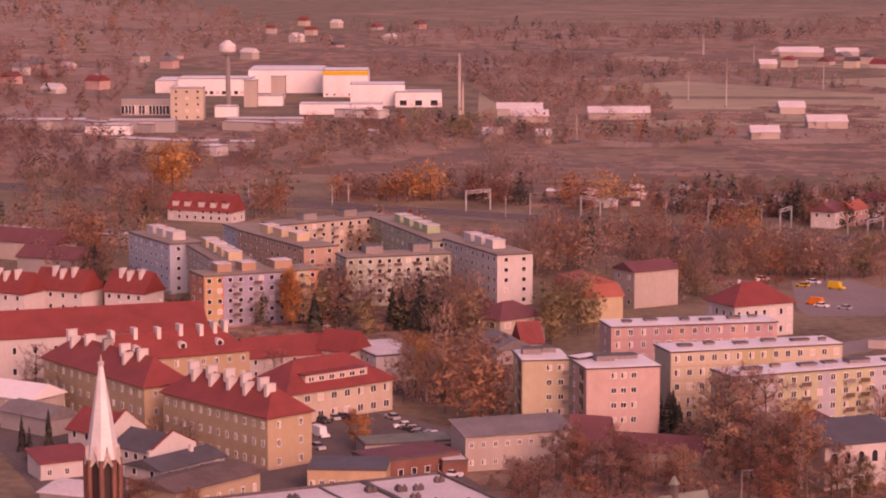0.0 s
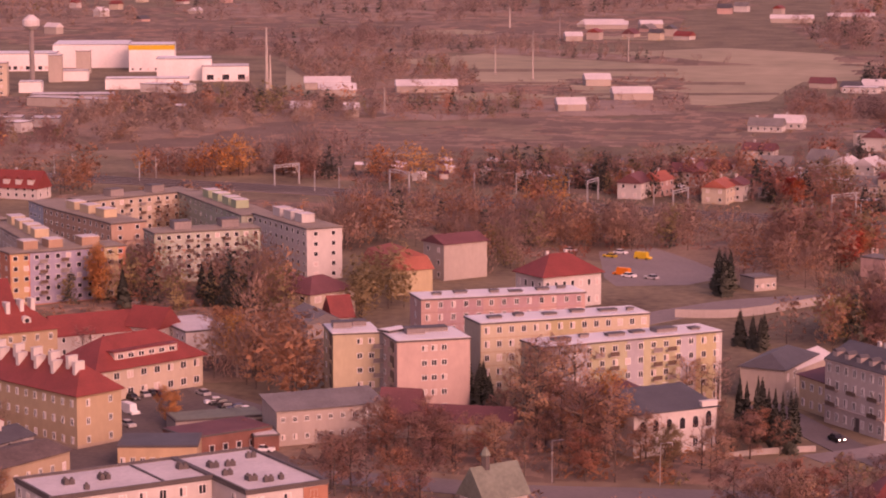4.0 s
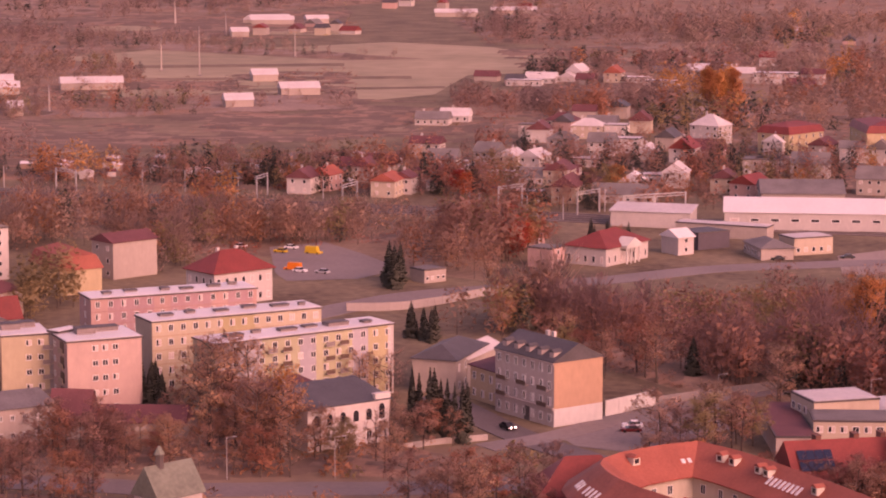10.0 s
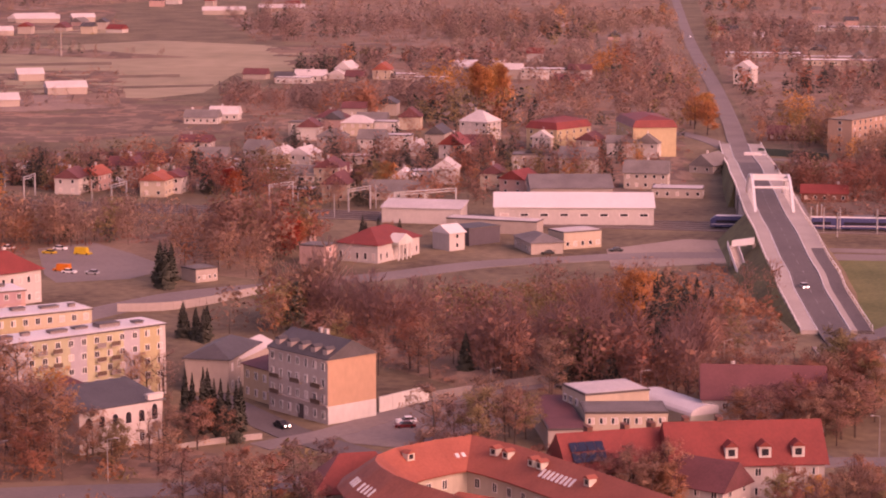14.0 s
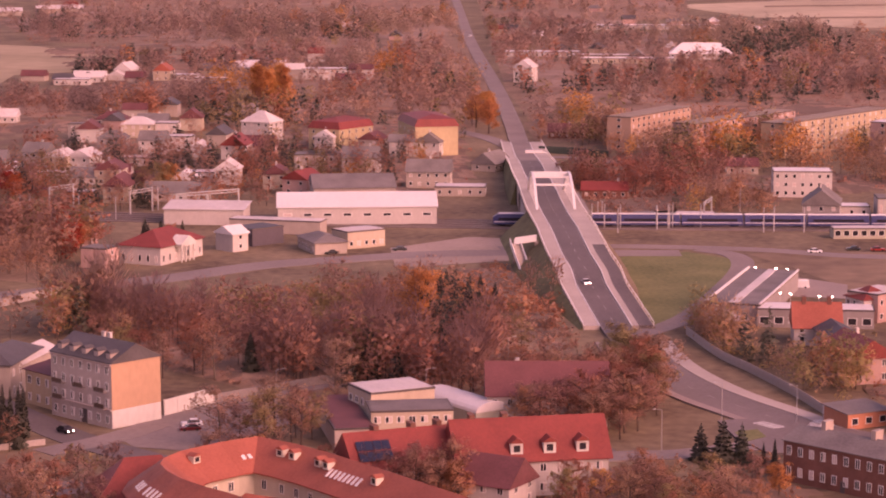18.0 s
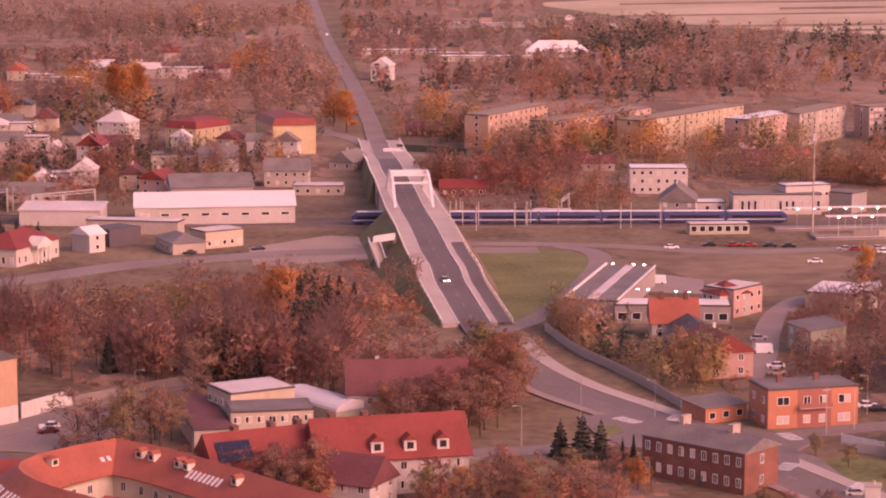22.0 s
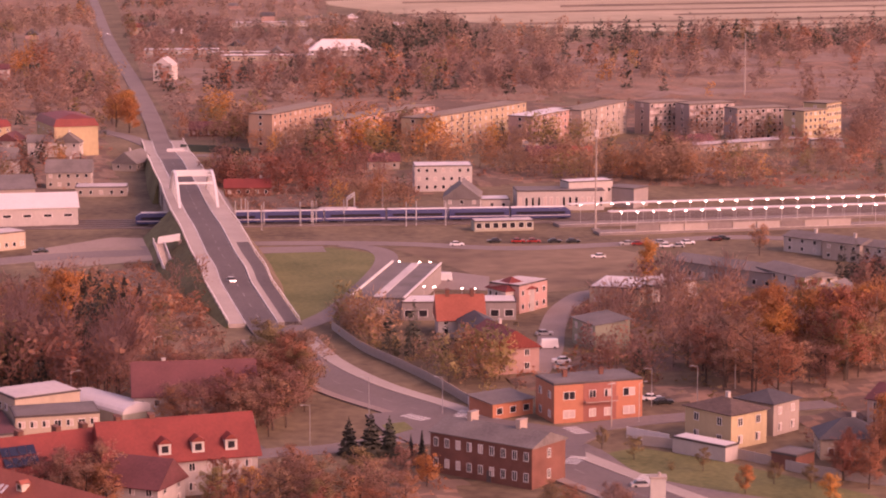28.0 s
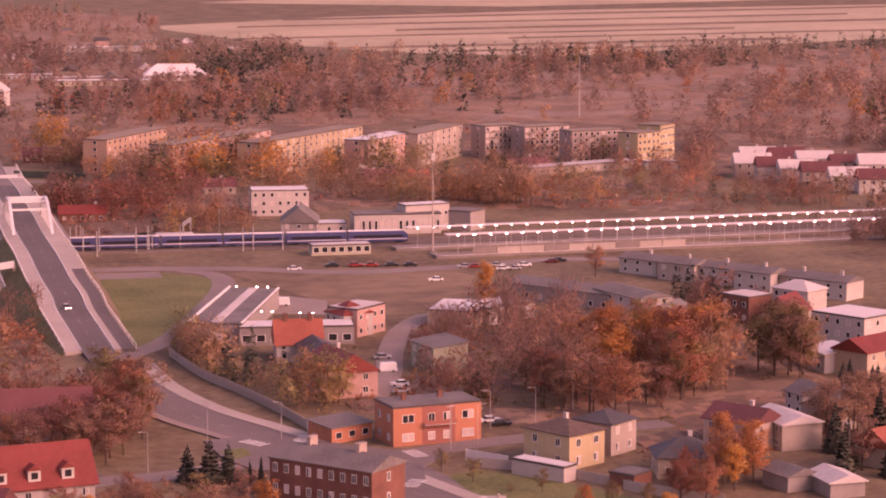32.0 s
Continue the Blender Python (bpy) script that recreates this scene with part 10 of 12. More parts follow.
building("house", "low white building with a white roof behind the hall", "house", -390.2, 714.6, -8, 20, 12, 3.2, "flat", 0, plaster(0.48, 0.41, 0.375), ROOF_WHITE, 1, {"S": 6, "N": 6, "E": 3, "W": 3}, group="detached houses")
building("house", "low beige building with a grey roof behind the hall", "house", -378.9, 731.3, -8, 22, 10, 3.2, "flat", 0, plaster(0.39, 0.31, 0.265), ROOF_GREY, 1, {"S": 6, "N": 6, "E": 2, "W": 2}, group="detached houses")
building("house", "low beige building with a maroon roof behind the hall", "house", -375.0, 680.9, -8, 26, 11, 6.1, "gable", 3.6, plaster(0.39, 0.31, 0.265), ROOF_MAROON, 2, None, group="detached houses")
building("house", "low grey building with a maroon roof behind the hall", "house", -349.7, 648.9, -8, 22, 10, 6.1, "gable", 3.1, plaster(0.30, 0.25, 0.235), ROOF_MAROON, 2, None, group="detached houses")
building("house", "low white building with a pale roof behind the hall", "house", -366.6, 722.8, -8, 9, 8, 3.2, "flat", 0, plaster(0.48, 0.41, 0.375), ROOF_PALE, 1, {"S": 2, "N": 2, "E": 2, "W": 2}, group="detached houses")
building("house", "low white building with a pale roof behind the hall", "house", -409.2, 727.3, -8, 24, 10, 3.2, "flat", 0, plaster(0.48, 0.41, 0.375), ROOF_PALE, 1, {"S": 7, "N": 7, "E": 2, "W": 2}, group="detached houses")
building("house", "white two-storey house with a grey roof", "house", -873.3, 1573.1, -12, 10.4, 8.7, 6.1, "gable", 3.2, plaster(0.48, 0.41, 0.375), ROOF_GREY, 2, None, group="houses at the edge of the town")
building("house", "pink two-storey house with a grey roof", "house", -885.3, 1622.9, -20, 11.8, 9.8, 6.1, "gable", 3.9, plaster(0.48, 0.29, 0.25), ROOF_GREY, 2, None, group="houses at the edge of the town")
building("house", "pink one-storey house with a pale roof", "house", -875.6, 1650.3, -20, 11.7, 8.4, 3.2, "gable", 2.6, plaster(0.48, 0.29, 0.25), ROOF_PALE, 1, None, group="houses at the edge of the town")
building("house", "beige two-storey house with a grey roof", "house", -861.2, 1748.9, 70, 11.4, 8.7, 6.1, "gable", 3.2, plaster(0.39, 0.31, 0.265), ROOF_GREY, 2, None, group="houses at the edge of the town")
building("house", "pink one-storey house with a grey roof", "house", -862.3, 1812.9, 70, 14.1, 8.9, 3.2, "gable", 3.0, plaster(0.48, 0.29, 0.25), ROOF_GREY, 1, None, group="houses at the edge of the town")
building("house", "pink two-storey house with a grey roof", "house", -807.8, 1690.0, -12, 12.6, 8.4, 6.1, "gable", 3.0, plaster(0.48, 0.29, 0.25), ROOF_GREY, 2, None, group="houses at the edge of the town")
building("house", "beige two-storey house with a pale roof", "house", -802.4, 1833.5, -20, 13.7, 8.4, 6.1, "gable", 3.0, plaster(0.39, 0.31, 0.265), ROOF_PALE, 2, None, group="houses at the edge of the town")
building("house", "white two-storey house with a red roof", "house", -983.9, 2305.1, 78, 10.1, 8.4, 6.1, "gable", 3.1, plaster(0.48, 0.41, 0.375), ROOF_RED, 2, None, group="houses at the edge of the town")
building("house", "cream two-storey house with a red roof", "house", -1032.6, 2513.9, -12, 10.9, 9.8, 6.1, "gable", 3.8, plaster(0.46, 0.36, 0.275), ROOF_RED, 2, None, group="houses at the edge of the town")
building("house", "cream two-storey house with a pale roof", "house", -973.7, 2465.9, -12, 10.6, 10.4, 6.1, "gable", 3.3, plaster(0.46, 0.36, 0.275), ROOF_PALE, 2, None, group="houses at the edge of the town")
building("house", "white one-storey house with a red roof", "house", -915.3, 2436.9, 78, 11.8, 9.7, 3.2, "gable", 3.5, plaster(0.48, 0.41, 0.375), ROOF_RED, 1, None, group="houses at the edge of the town")
building("house", "pink two-storey house with a maroon roof", "house", -876.2, 2466.6, 70, 11.9, 8.9, 6.1, "gable", 3.5, plaster(0.48, 0.29, 0.25), ROOF_MAROON, 2, None, group="houses at the edge of the town")
building("house", "white two-storey house with a pale roof", "house", -879.7, 2122.8, 70, 12.7, 8.8, 6.1, "gable", 3.5, plaster(0.48, 0.41, 0.375), ROOF_PALE, 2, None, group="houses at the edge of the town")
building("house", "pink one-storey house with a dark roof", "house", -805.9, 2040.6, 70, 11.5, 8.9, 3.2, "gable", 2.9, plaster(0.48, 0.29, 0.25), ROOF_DARK, 1, None, group="houses at the edge of the town")
building("house", "cream two-storey house with a red roof", "house", -928.6, 2280.3, -12, 10.8, 9.0, 6.1, "gable", 2.8, plaster(0.46, 0.36, 0.275), ROOF_RED, 2, None, group="houses at the edge of the town")
building("house", "beige one-storey house with a pale roof", "house", -820.4, 2220.7, 78, 14.5, 8.0, 3.2, "gable", 2.4, plaster(0.39, 0.31, 0.265), ROOF_PALE, 1, None, group="houses at the edge of the town")
building("house", "pink two-storey house with a red roof", "house", -824.5, 1470.5, 85, 14.4, 9.4, 6.1, "gable", 2.8, plaster(0.48, 0.29, 0.25), ROOF_RED, 2, None, group="houses at the edge of the town")
building("house", "white one-storey house with a pale roof", "house", -754.3, 1401.3, -20, 14.9, 8.9, 3.2, "gable", 3.2, plaster(0.48, 0.41, 0.375), ROOF_PALE, 1, None, group="houses at the edge of the town")
building("house", "pink house with a red roof among the trees", "house", -745.2, 1446.7, -20, 14, 10, 6.1, "gable", 3.3, plaster(0.48, 0.29, 0.25), ROOF_RED, 2, None, chims=[(-0.7, 0.4)], group="detached houses")
building("works_shed", "long low works shed with a pale roof", "shed", -630.1, 1139.8, -8, 34, 11, 4.5, "flat", 0, plaster(0.39, 0.31, 0.265), ROOF_PALE, 1, None, group="works sheds")
building("works_shed", "long low works shed with a pale roof", "shed", -582.6, 1144.4, -8, 60, 11, 4.5, "flat", 0, plaster(0.30, 0.25, 0.235), ROOF_PALE, 1, None, group="works sheds")
building("works_shed", "long low works shed with a pale roof", "shed", -503.0, 1167.9, -8, 46, 11, 4.5, "flat", 0, plaster(0.39, 0.31, 0.265), ROOF_PALE, 1, None, group="works sheds")
building("works_shed", "long low works shed with a pale roof", "shed", -507.7, 1053.1, -8, 50, 11, 4.5, "flat", 0, plaster(0.39, 0.31, 0.265), ROOF_PALE, 1, None, group="works sheds")
building("works_shed", "long low works shed with a pale roof", "shed", -487.6, 1272.8, -8, 30, 11, 4.5, "flat", 0, plaster(0.48, 0.41, 0.375), ROOF_WHITE, 1, None, group="works sheds")
building("works_shed", "long low works shed with a pale roof", "shed", -470.0, 1031.3, -8, 9, 11, 4.5, "flat", 0, plaster(0.48, 0.41, 0.375), ROOF_WHITE, 1, None, group="works sheds")
building("house", "beige two-storey house with a red roof", "house", -352.8, 1862.0, 85, 11.6, 10.5, 6.1, "gable", 2.8, plaster(0.39, 0.31, 0.265), ROOF_RED, 2, None, group="houses at the edge of the town")
building("house", "beige one-storey house with a maroon roof", "house", -330.9, 1903.2, 78, 13.3, 10.4, 3.2, "gable", 3.9, plaster(0.39, 0.31, 0.265), ROOF_MAROON, 1, None, group="houses at the edge of the town")
building("house", "cream two-storey house with a dark roof", "house", -304.0, 1863.8, -12, 10.1, 9.3, 6.1, "gable", 2.7, plaster(0.46, 0.36, 0.275), ROOF_DARK, 2, None, group="houses at the edge of the town")
building("house", "beige two-storey house with a dark roof", "house", -303.1, 1929.3, 85, 11.3, 8.4, 6.1, "gable", 2.8, plaster(0.39, 0.31, 0.265), ROOF_DARK, 2, None, group="houses at the edge of the town")
building("house", "white one-storey house with a red roof", "house", -284.2, 1880.5, -20, 14.3, 10.2, 3.2, "gable", 3.1, plaster(0.48, 0.41, 0.375), ROOF_RED, 1, None, group="houses at the edge of the town")
building("house", "pink one-storey house with a grey roof", "house", -331.5, 1989.3, 70, 13.5, 9.5, 3.2, "gable", 3.4, plaster(0.48, 0.29, 0.25), ROOF_GREY, 1, None, group="houses at the edge of the town")
building("house", "beige one-storey house with a pale roof", "house", -398.4, 2051.8, 85, 14.1, 8.3, 3.2, "gable", 3.0, plaster(0.39, 0.31, 0.265), ROOF_PALE, 1, None, group="houses at the edge of the town")
building("house", "white one-storey house with a dark roof", "house", -483.9, 2295.3, -5, 10.5, 9.7, 3.2, "gable", 3.3, plaster(0.48, 0.41, 0.375), ROOF_DARK, 1, None, group="houses at the edge of the town")
building("house", "pink two-storey house with a dark roof", "house", -313.9, 2338.4, -5, 13.4, 10.4, 6.1, "gable", 3.7, plaster(0.48, 0.29, 0.25), ROOF_DARK, 2, None, group="houses at the edge of the town")
building("house", "white two-storey house with a grey roof", "house", -303.7, 2389.4, -12, 13.6, 10.2, 6.1, "gable", 3.6, plaster(0.48, 0.41, 0.375), ROOF_GREY, 2, None, group="houses at the edge of the town")
building("house", "beige two-storey house with a red roof", "house", -261.2, 2340.4, 78, 12.2, 8.7, 6.1, "gable", 2.8, plaster(0.39, 0.31, 0.265), ROOF_RED, 2, None, group="houses at the edge of the town")
building("house", "white two-storey house with a red roof", "house", -173.5, 2248.7, -5, 12.7, 9.2, 6.1, "gable", 3.1, plaster(0.48, 0.41, 0.375), ROOF_RED, 2, None, group="houses at the edge of the town")
building("house", "beige one-storey house with a maroon roof", "house", -129.6, 1396.4, -12, 14.1, 8.2, 3.2, "gable", 2.9, plaster(0.39, 0.31, 0.265), ROOF_MAROON, 1, None, group="houses at the edge of the town")
building("house", "pink one-storey house with a dark roof", "house", -110.9, 1371.0, -12, 10.1, 9.8, 3.2, "gable", 2.7, plaster(0.48, 0.29, 0.25), ROOF_DARK, 1, None, group="houses at the edge of the town")
building("house", "cream one-storey house with a grey roof", "house", -97.4, 1388.8, 85, 10.6, 9.5, 3.2, "gable", 2.7, plaster(0.46, 0.36, 0.275), ROOF_GREY, 1, None, group="houses at the edge of the town")
building("house", "white one-storey house with a pale roof", "house", -81.4, 1398.3, 78, 13.1, 9.0, 3.2, "gable", 2.4, plaster(0.48, 0.41, 0.375), ROOF_PALE, 1, None, group="houses at the edge of the town")
building("house", "beige one-storey house with a maroon roof", "house", -70.3, 1376.8, -12, 10.5, 8.9, 3.2, "gable", 3.2, plaster(0.39, 0.31, 0.265), ROOF_MAROON, 1, None, group="houses at the edge of the town")
building("house", "white two-storey house with a grey roof", "house", -56.9, 1408.1, 85, 14.4, 8.3, 6.1, "gable", 2.7, plaster(0.48, 0.41, 0.375), ROOF_GREY, 2, None, group="houses at the edge of the town")
building("house", "cream one-storey house with a grey roof", "house", -32.4, 1436.6, 78, 14.7, 8.9, 3.2, "gable", 3.0, plaster(0.46, 0.36, 0.275), ROOF_GREY, 1, None, group="houses at the edge of the town")
building("house", "beige one-storey house with a maroon roof", "house", -17.2, 1603.8, 78, 13.4, 8.7, 3.2, "gable", 2.6, plaster(0.39, 0.31, 0.265), ROOF_MAROON, 1, None, group="houses at the edge of the town")
building("house", "cream one-storey house with a grey roof", "house", 24.2, 1876.4, 85, 13.8, 9.3, 3.2, "gable", 3.4, plaster(0.46, 0.36, 0.275), ROOF_GREY, 1, None, group="houses at the edge of the town")
building("house", "white two-storey house with a pale roof", "house", 72.0, 1864.0, -12, 10.9, 9.8, 6.1, "gable", 2.7, plaster(0.48, 0.41, 0.375), ROOF_PALE, 2, None, group="houses at the edge of the town")
building("house", "pink one-storey house with a dark roof", "house", 102.9, 1786.3, 85, 10.6, 9.5, 3.2, "gable", 3.8, plaster(0.48, 0.29, 0.25), ROOF_DARK, 1, None, group="houses at the edge of the town")
building("house", "white two-storey house with a red roof", "house", 37.5, 1542.1, -5, 10.5, 9.3, 6.1, "gable", 3.3, plaster(0.48, 0.41, 0.375), ROOF_RED, 2, None, group="houses at the edge of the town")
building("house", "cream two-storey house with a red roof", "house", 182.6, 1817.0, -5, 11.1, 8.3, 6.1, "gable", 2.6, plaster(0.46, 0.36, 0.275), ROOF_RED, 2, None, group="houses at the edge of the town")
building("house", "pink two-storey house with a dark roof", "house", 4.3, 1444.1, 78, 11.2, 8.8, 6.1, "gable", 3.2, plaster(0.48, 0.29, 0.25), ROOF_DARK, 2, None, group="houses at the edge of the town")
building("house", "beige two-storey house with a pale roof", "house", 20.7, 1397.3, -12, 11.8, 8.7, 6.1, "gable", 3.0, plaster(0.39, 0.31, 0.265), ROOF_PALE, 2, None, group="houses at the edge of the town")
building("house", "white two-storey house with a maroon roof", "house", 60.3, 1394.2, -12, 12.9, 9.9, 6.1, "gable", 2.6, plaster(0.48, 0.41, 0.375), ROOF_MAROON, 2, None, group="houses at the edge of the town")
building("house", "beige two-storey house with a maroon roof", "house", -58.4, 1135.1, -5, 11.0, 8.1, 6.1, "gable", 2.6, plaster(0.39, 0.31, 0.265), ROOF_MAROON, 2, None, group="houses at the edge of the town")
building("house", "beige two-storey house with a dark roof", "house", -43.4, 1163.7, 85, 14.4, 9.5, 6.1, "gable", 2.6, plaster(0.39, 0.31, 0.265), ROOF_DARK, 2, None, group="houses at the edge of the town")
building("house", "pink two-storey house with a dark roof", "house", -64.6, 1080.4, 78, 10.8, 8.4, 6.1, "gable", 2.8, plaster(0.48, 0.29, 0.25), ROOF_DARK, 2, None, group="houses at the edge of the town")
building("house", "cream two-storey house with a maroon roof", "house", -30.5, 1091.1, 85, 10.6, 10.0, 6.1, "gable", 3.9, plaster(0.46, 0.36, 0.275), ROOF_MAROON, 2, None, group="houses at the edge of the town")
building("house", "white two-storey house with a maroon roof", "house", -73.4, 1043.1, 85, 11.7, 9.9, 6.1, "gable", 3.2, plaster(0.48, 0.41, 0.375), ROOF_MAROON, 2, None, group="houses at the edge of the town")
building("house", "beige two-storey house with a dark roof", "house", -16.5, 1014.8, 78, 14.7, 8.3, 6.1, "gable", 3.0, plaster(0.39, 0.31, 0.265), ROOF_DARK, 2, None, group="houses at the edge of the town")
building("house", "white one-storey house with a grey roof", "house", 211.7, 1613.5, -12, 10.8, 8.5, 3.2, "gable", 2.9, plaster(0.48, 0.41, 0.375), ROOF_GREY, 1, None, group="houses at the edge of the town")
building("house", "cream two-storey house with a dark roof", "house", 226.2, 1580.0, 70, 14.6, 9.8, 6.1, "gable", 2.9, plaster(0.46, 0.36, 0.275), ROOF_DARK, 2, None, group="houses at the edge of the town")
building("house", "cream one-storey house with a grey roof", "house", 247.3, 1546.0, 78, 13.7, 9.8, 3.2, "gable", 3.8, plaster(0.46, 0.36, 0.275), ROOF_GREY, 1, None, group="houses at the edge of the town")
building("house", "white two-storey house with a dark roof", "house", 192.0, 1822.8, -12, 13.2, 9.1, 6.1, "gable", 2.9, plaster(0.48, 0.41, 0.375), ROOF_DARK, 2, None, group="houses at the edge of the town")
building("house", "white one-storey house with a white roof", "house", 212.7, 1780.2, -12, 13.4, 8.4, 3.2, "gable", 3.0, plaster(0.48, 0.41, 0.375), ROOF_WHITE, 1, None, group="houses at the edge of the town")
building("house", "pink one-storey house with a pale roof", "house", 283.9, 1626.4, 78, 11.2, 10.0, 3.2, "gable", 3.5, plaster(0.48, 0.29, 0.25), ROOF_PALE, 1, None, group="houses at the edge of the town")
building("house", "beige one-storey house with a dark roof", "house", 161.8, 1413.6, 85, 12.5, 10.0, 3.2, "gable", 3.0, plaster(0.39, 0.31, 0.265), ROOF_DARK, 1, None, group="houses at the edge of the town")
building("house", "cream one-storey house with a dark roof", "house", 252.7, 1489.9, 78, 10.3, 8.1, 3.2, "gable", 2.7, plaster(0.46, 0.36, 0.275), ROOF_DARK, 1, None, group="houses at the edge of the town")
building("house", "white one-storey house with a grey roof", "house", 242.4, 1895.0, -12, 10.4, 8.8, 3.2, "gable", 3.3, plaster(0.48, 0.41, 0.375), ROOF_GREY, 1, None, group="houses at the edge of the town")
building("house", "pink two-storey house with a dark roof", "house", 306.7, 1962.5, -5, 11.1, 8.0, 6.1, "gable", 2.7, plaster(0.48, 0.29, 0.25), ROOF_DARK, 2, None, group="houses at the edge of the town")
building("house", "pink two-storey house with a grey roof", "house", 334.9, 1909.4, -12, 10.7, 8.0, 6.1, "gable", 2.2, plaster(0.48, 0.29, 0.25), ROOF_GREY, 2, None, group="houses at the edge of the town")
building("house", "pink two-storey house with a white roof", "house", 368.7, 1916.6, 78, 12.4, 9.9, 6.1, "gable", 2.8, plaster(0.48, 0.29, 0.25), ROOF_WHITE, 2, None, group="houses at the edge of the town")
building("house", "pink one-storey house with a grey roof", "house", 315.1, 2215.7, -20, 10.4, 8.6, 3.2, "gable", 2.3, plaster(0.48, 0.29, 0.25), ROOF_GREY, 1, None, group="houses at the edge of the town")
building("house", "beige one-storey house with a white roof", "house", 396.1, 1848.0, -12, 13.5, 8.1, 3.2, "gable", 2.2, plaster(0.39, 0.31, 0.265), ROOF_WHITE, 1, None, group="houses at the edge of the town")
rng = random.Random(301)
_area = [(-313, 919), (-142, 962), (-70, 976), (-63, 889), (-128, 867), (-251, 872), (-299, 893)]
_n = 0
while _n < 40:
    _x, _y = rng.uniform(min(p[0] for p in _area), max(p[0] for p in _area)), rng.uniform(min(p[1] for p in _area), max(p[1] for p in _area))
    if not inside(_area, _x, _y) or not clear(_x, _y, 3.5):
        continue
    _n += 1
    _l, _w = rng.uniform(3.2, 6.0), rng.uniform(2.6, 4.0)
    building("garden_hut", "small garden hut with a shallow roof among allotments", "hut", _x, _y, rng.choice((-12, 78, 20)), _l, _w, rng.uniform(2.1, 2.6), rng.choice(("gable", "mono")), rng.uniform(0.4, 1.2), rng.choice((plaster(0.54, 0.46, 0.42), plaster(0.39, 0.31, 0.265), plaster(0.42, 0.26, 0.19))), rng.choice((ROOF_PALE, ROOF_GREY, ROOF_MAROON, ROOF_WHITE)), 1, over=0.2, group="garden huts")
rng = random.Random(302)
_area = [(-213, 940), (-103, 924), (-65, 888), (-70, 845), (-130, 842), (-199, 874)]
_n = 0
while _n < 16:
    _x, _y = rng.uniform(min(p[0] for p in _area), max(p[0] for p in _area)), rng.uniform(min(p[1] for p in _area), max(p[1] for p in _area))
    if not inside(_area, _x, _y) or not clear(_x, _y, 3.5):
        continue
    _n += 1
    _l, _w = rng.uniform(3.2, 6.0), rng.uniform(2.6, 4.0)
    building("garden_hut", "small garden hut with a shallow roof among allotments", "hut", _x, _y, rng.choice((-12, 78, 20)), _l, _w, rng.uniform(2.1, 2.6), rng.choice(("gable", "mono")), rng.uniform(0.4, 1.2), rng.choice((plaster(0.54, 0.46, 0.42), plaster(0.39, 0.31, 0.265), plaster(0.42, 0.26, 0.19))), rng.choice((ROOF_PALE, ROOF_GREY, ROOF_MAROON, ROOF_WHITE)), 1, over=0.2, group="garden huts")

# ---------- trees ----------
keep_clear(-110.5, 683.9, 10, 40, 62)
keep_clear(-173.3, 462.8, 0, 34, 40)
keep_clear(37.5, 557.0, 0, 9, 15)
keep_clear(31.6, 541.4, 0, 4, 15)
keep_clear(39.9, 517.7, 0, 4, 15)
keep_clear(59.1, 591.9, 0, 4, 15)
keep_clear(45.9, 603.3, 0, 4, 15)
scatter([(-57, 598), (-36, 568), (-22, 552), (-3, 524), (12, 504), (29, 503), (42, 471), (52, 526), (63, 534), (56, 575), (38, 588), (10, 584), (-24, 594)], 125, {"bare": 5, "thin": 5, "brown": 1.6, "rust": 1, "olive": 0.6, "spruce": 0.3}, 7.5, 12, 1)
scatter([(-24, 615), (66, 660), (68, 591), (32, 563), (-15, 566)], 60, {"shrub": 2, "shrub_brown": 3}, 8, 12, 2, gap=2.0)
scatter([(-20, 612), (60, 648), (62, 600), (10, 588)], 12, {"thin": 3, "bare": 2, "brown": 1}, 5, 8, 181)
scatter([(-47, 540), (16, 487), (21, 503), (-21, 538)], 14, {"bare": 5, "thin": 5, "brown": 1.6, "rust": 1, "olive": 0.6, "spruce": 0.3}, 9, 13, 3)
scatter([(-124, 451), (-116, 465), (-95, 471), (-80, 442), (-59, 445), (-53, 427), (-73, 403), (-114, 423)], 40, {"thin": 4, "rust": 2, "brown": 3, "bare": 3, "orange": 0.3, "olive": 0.6, "rust": 2.5}, 6.5, 10.5, 4)
scatter([(-106, 480), (-79, 462), (-76, 429), (-91, 426)], 11, {"thin": 4, "bare": 2, "birch": 0.6}, 14, 19, 5)
scatter([(-140, 439), (-113, 438), (-99, 396), (-120, 393)], 14, {"thin": 4, "rust": 2, "brown": 3, "bare": 3, "orange": 0.3, "olive": 0.6, "rust": 2.5}, 8, 11, 6)
scatter([(-63, 464), (-46, 456), (-48, 446), (-60, 445)], 5, {"thin": 4, "rust": 2, "brown": 3, "bare": 3, "orange": 0.3, "olive": 0.6, "rust": 2.5}, 7, 9, 7)
scatter([(-55, 418), (-25, 422), (-25, 391), (-49, 387)], 12, {"thin": 4, "rust": 2, "brown": 3, "bare": 3, "orange": 0.3, "olive": 0.6, "rust": 2.5}, 8, 11, 8)
scatter([(-61, 478), (-46, 467), (-46, 451), (-56, 458)], 9, {"cypress": 3, "spruce": 2}, 10, 14, 9)
scatter([(-72, 564), (-64, 573), (-65, 554)], 4, {"spruce": 1}, 8, 10, 10)
scatter([(-65, 581), (-35, 601), (-36, 569), (-60, 558)], 14, {"bare": 5, "thin": 5, "brown": 1.6, "rust": 1, "olive": 0.6, "spruce": 0.3}, 9, 13, 11)
scatter([(-121, 490), (-113, 488), (-110, 471), (-116, 473)], 5, {"spruce": 1}, 9, 12, 12)
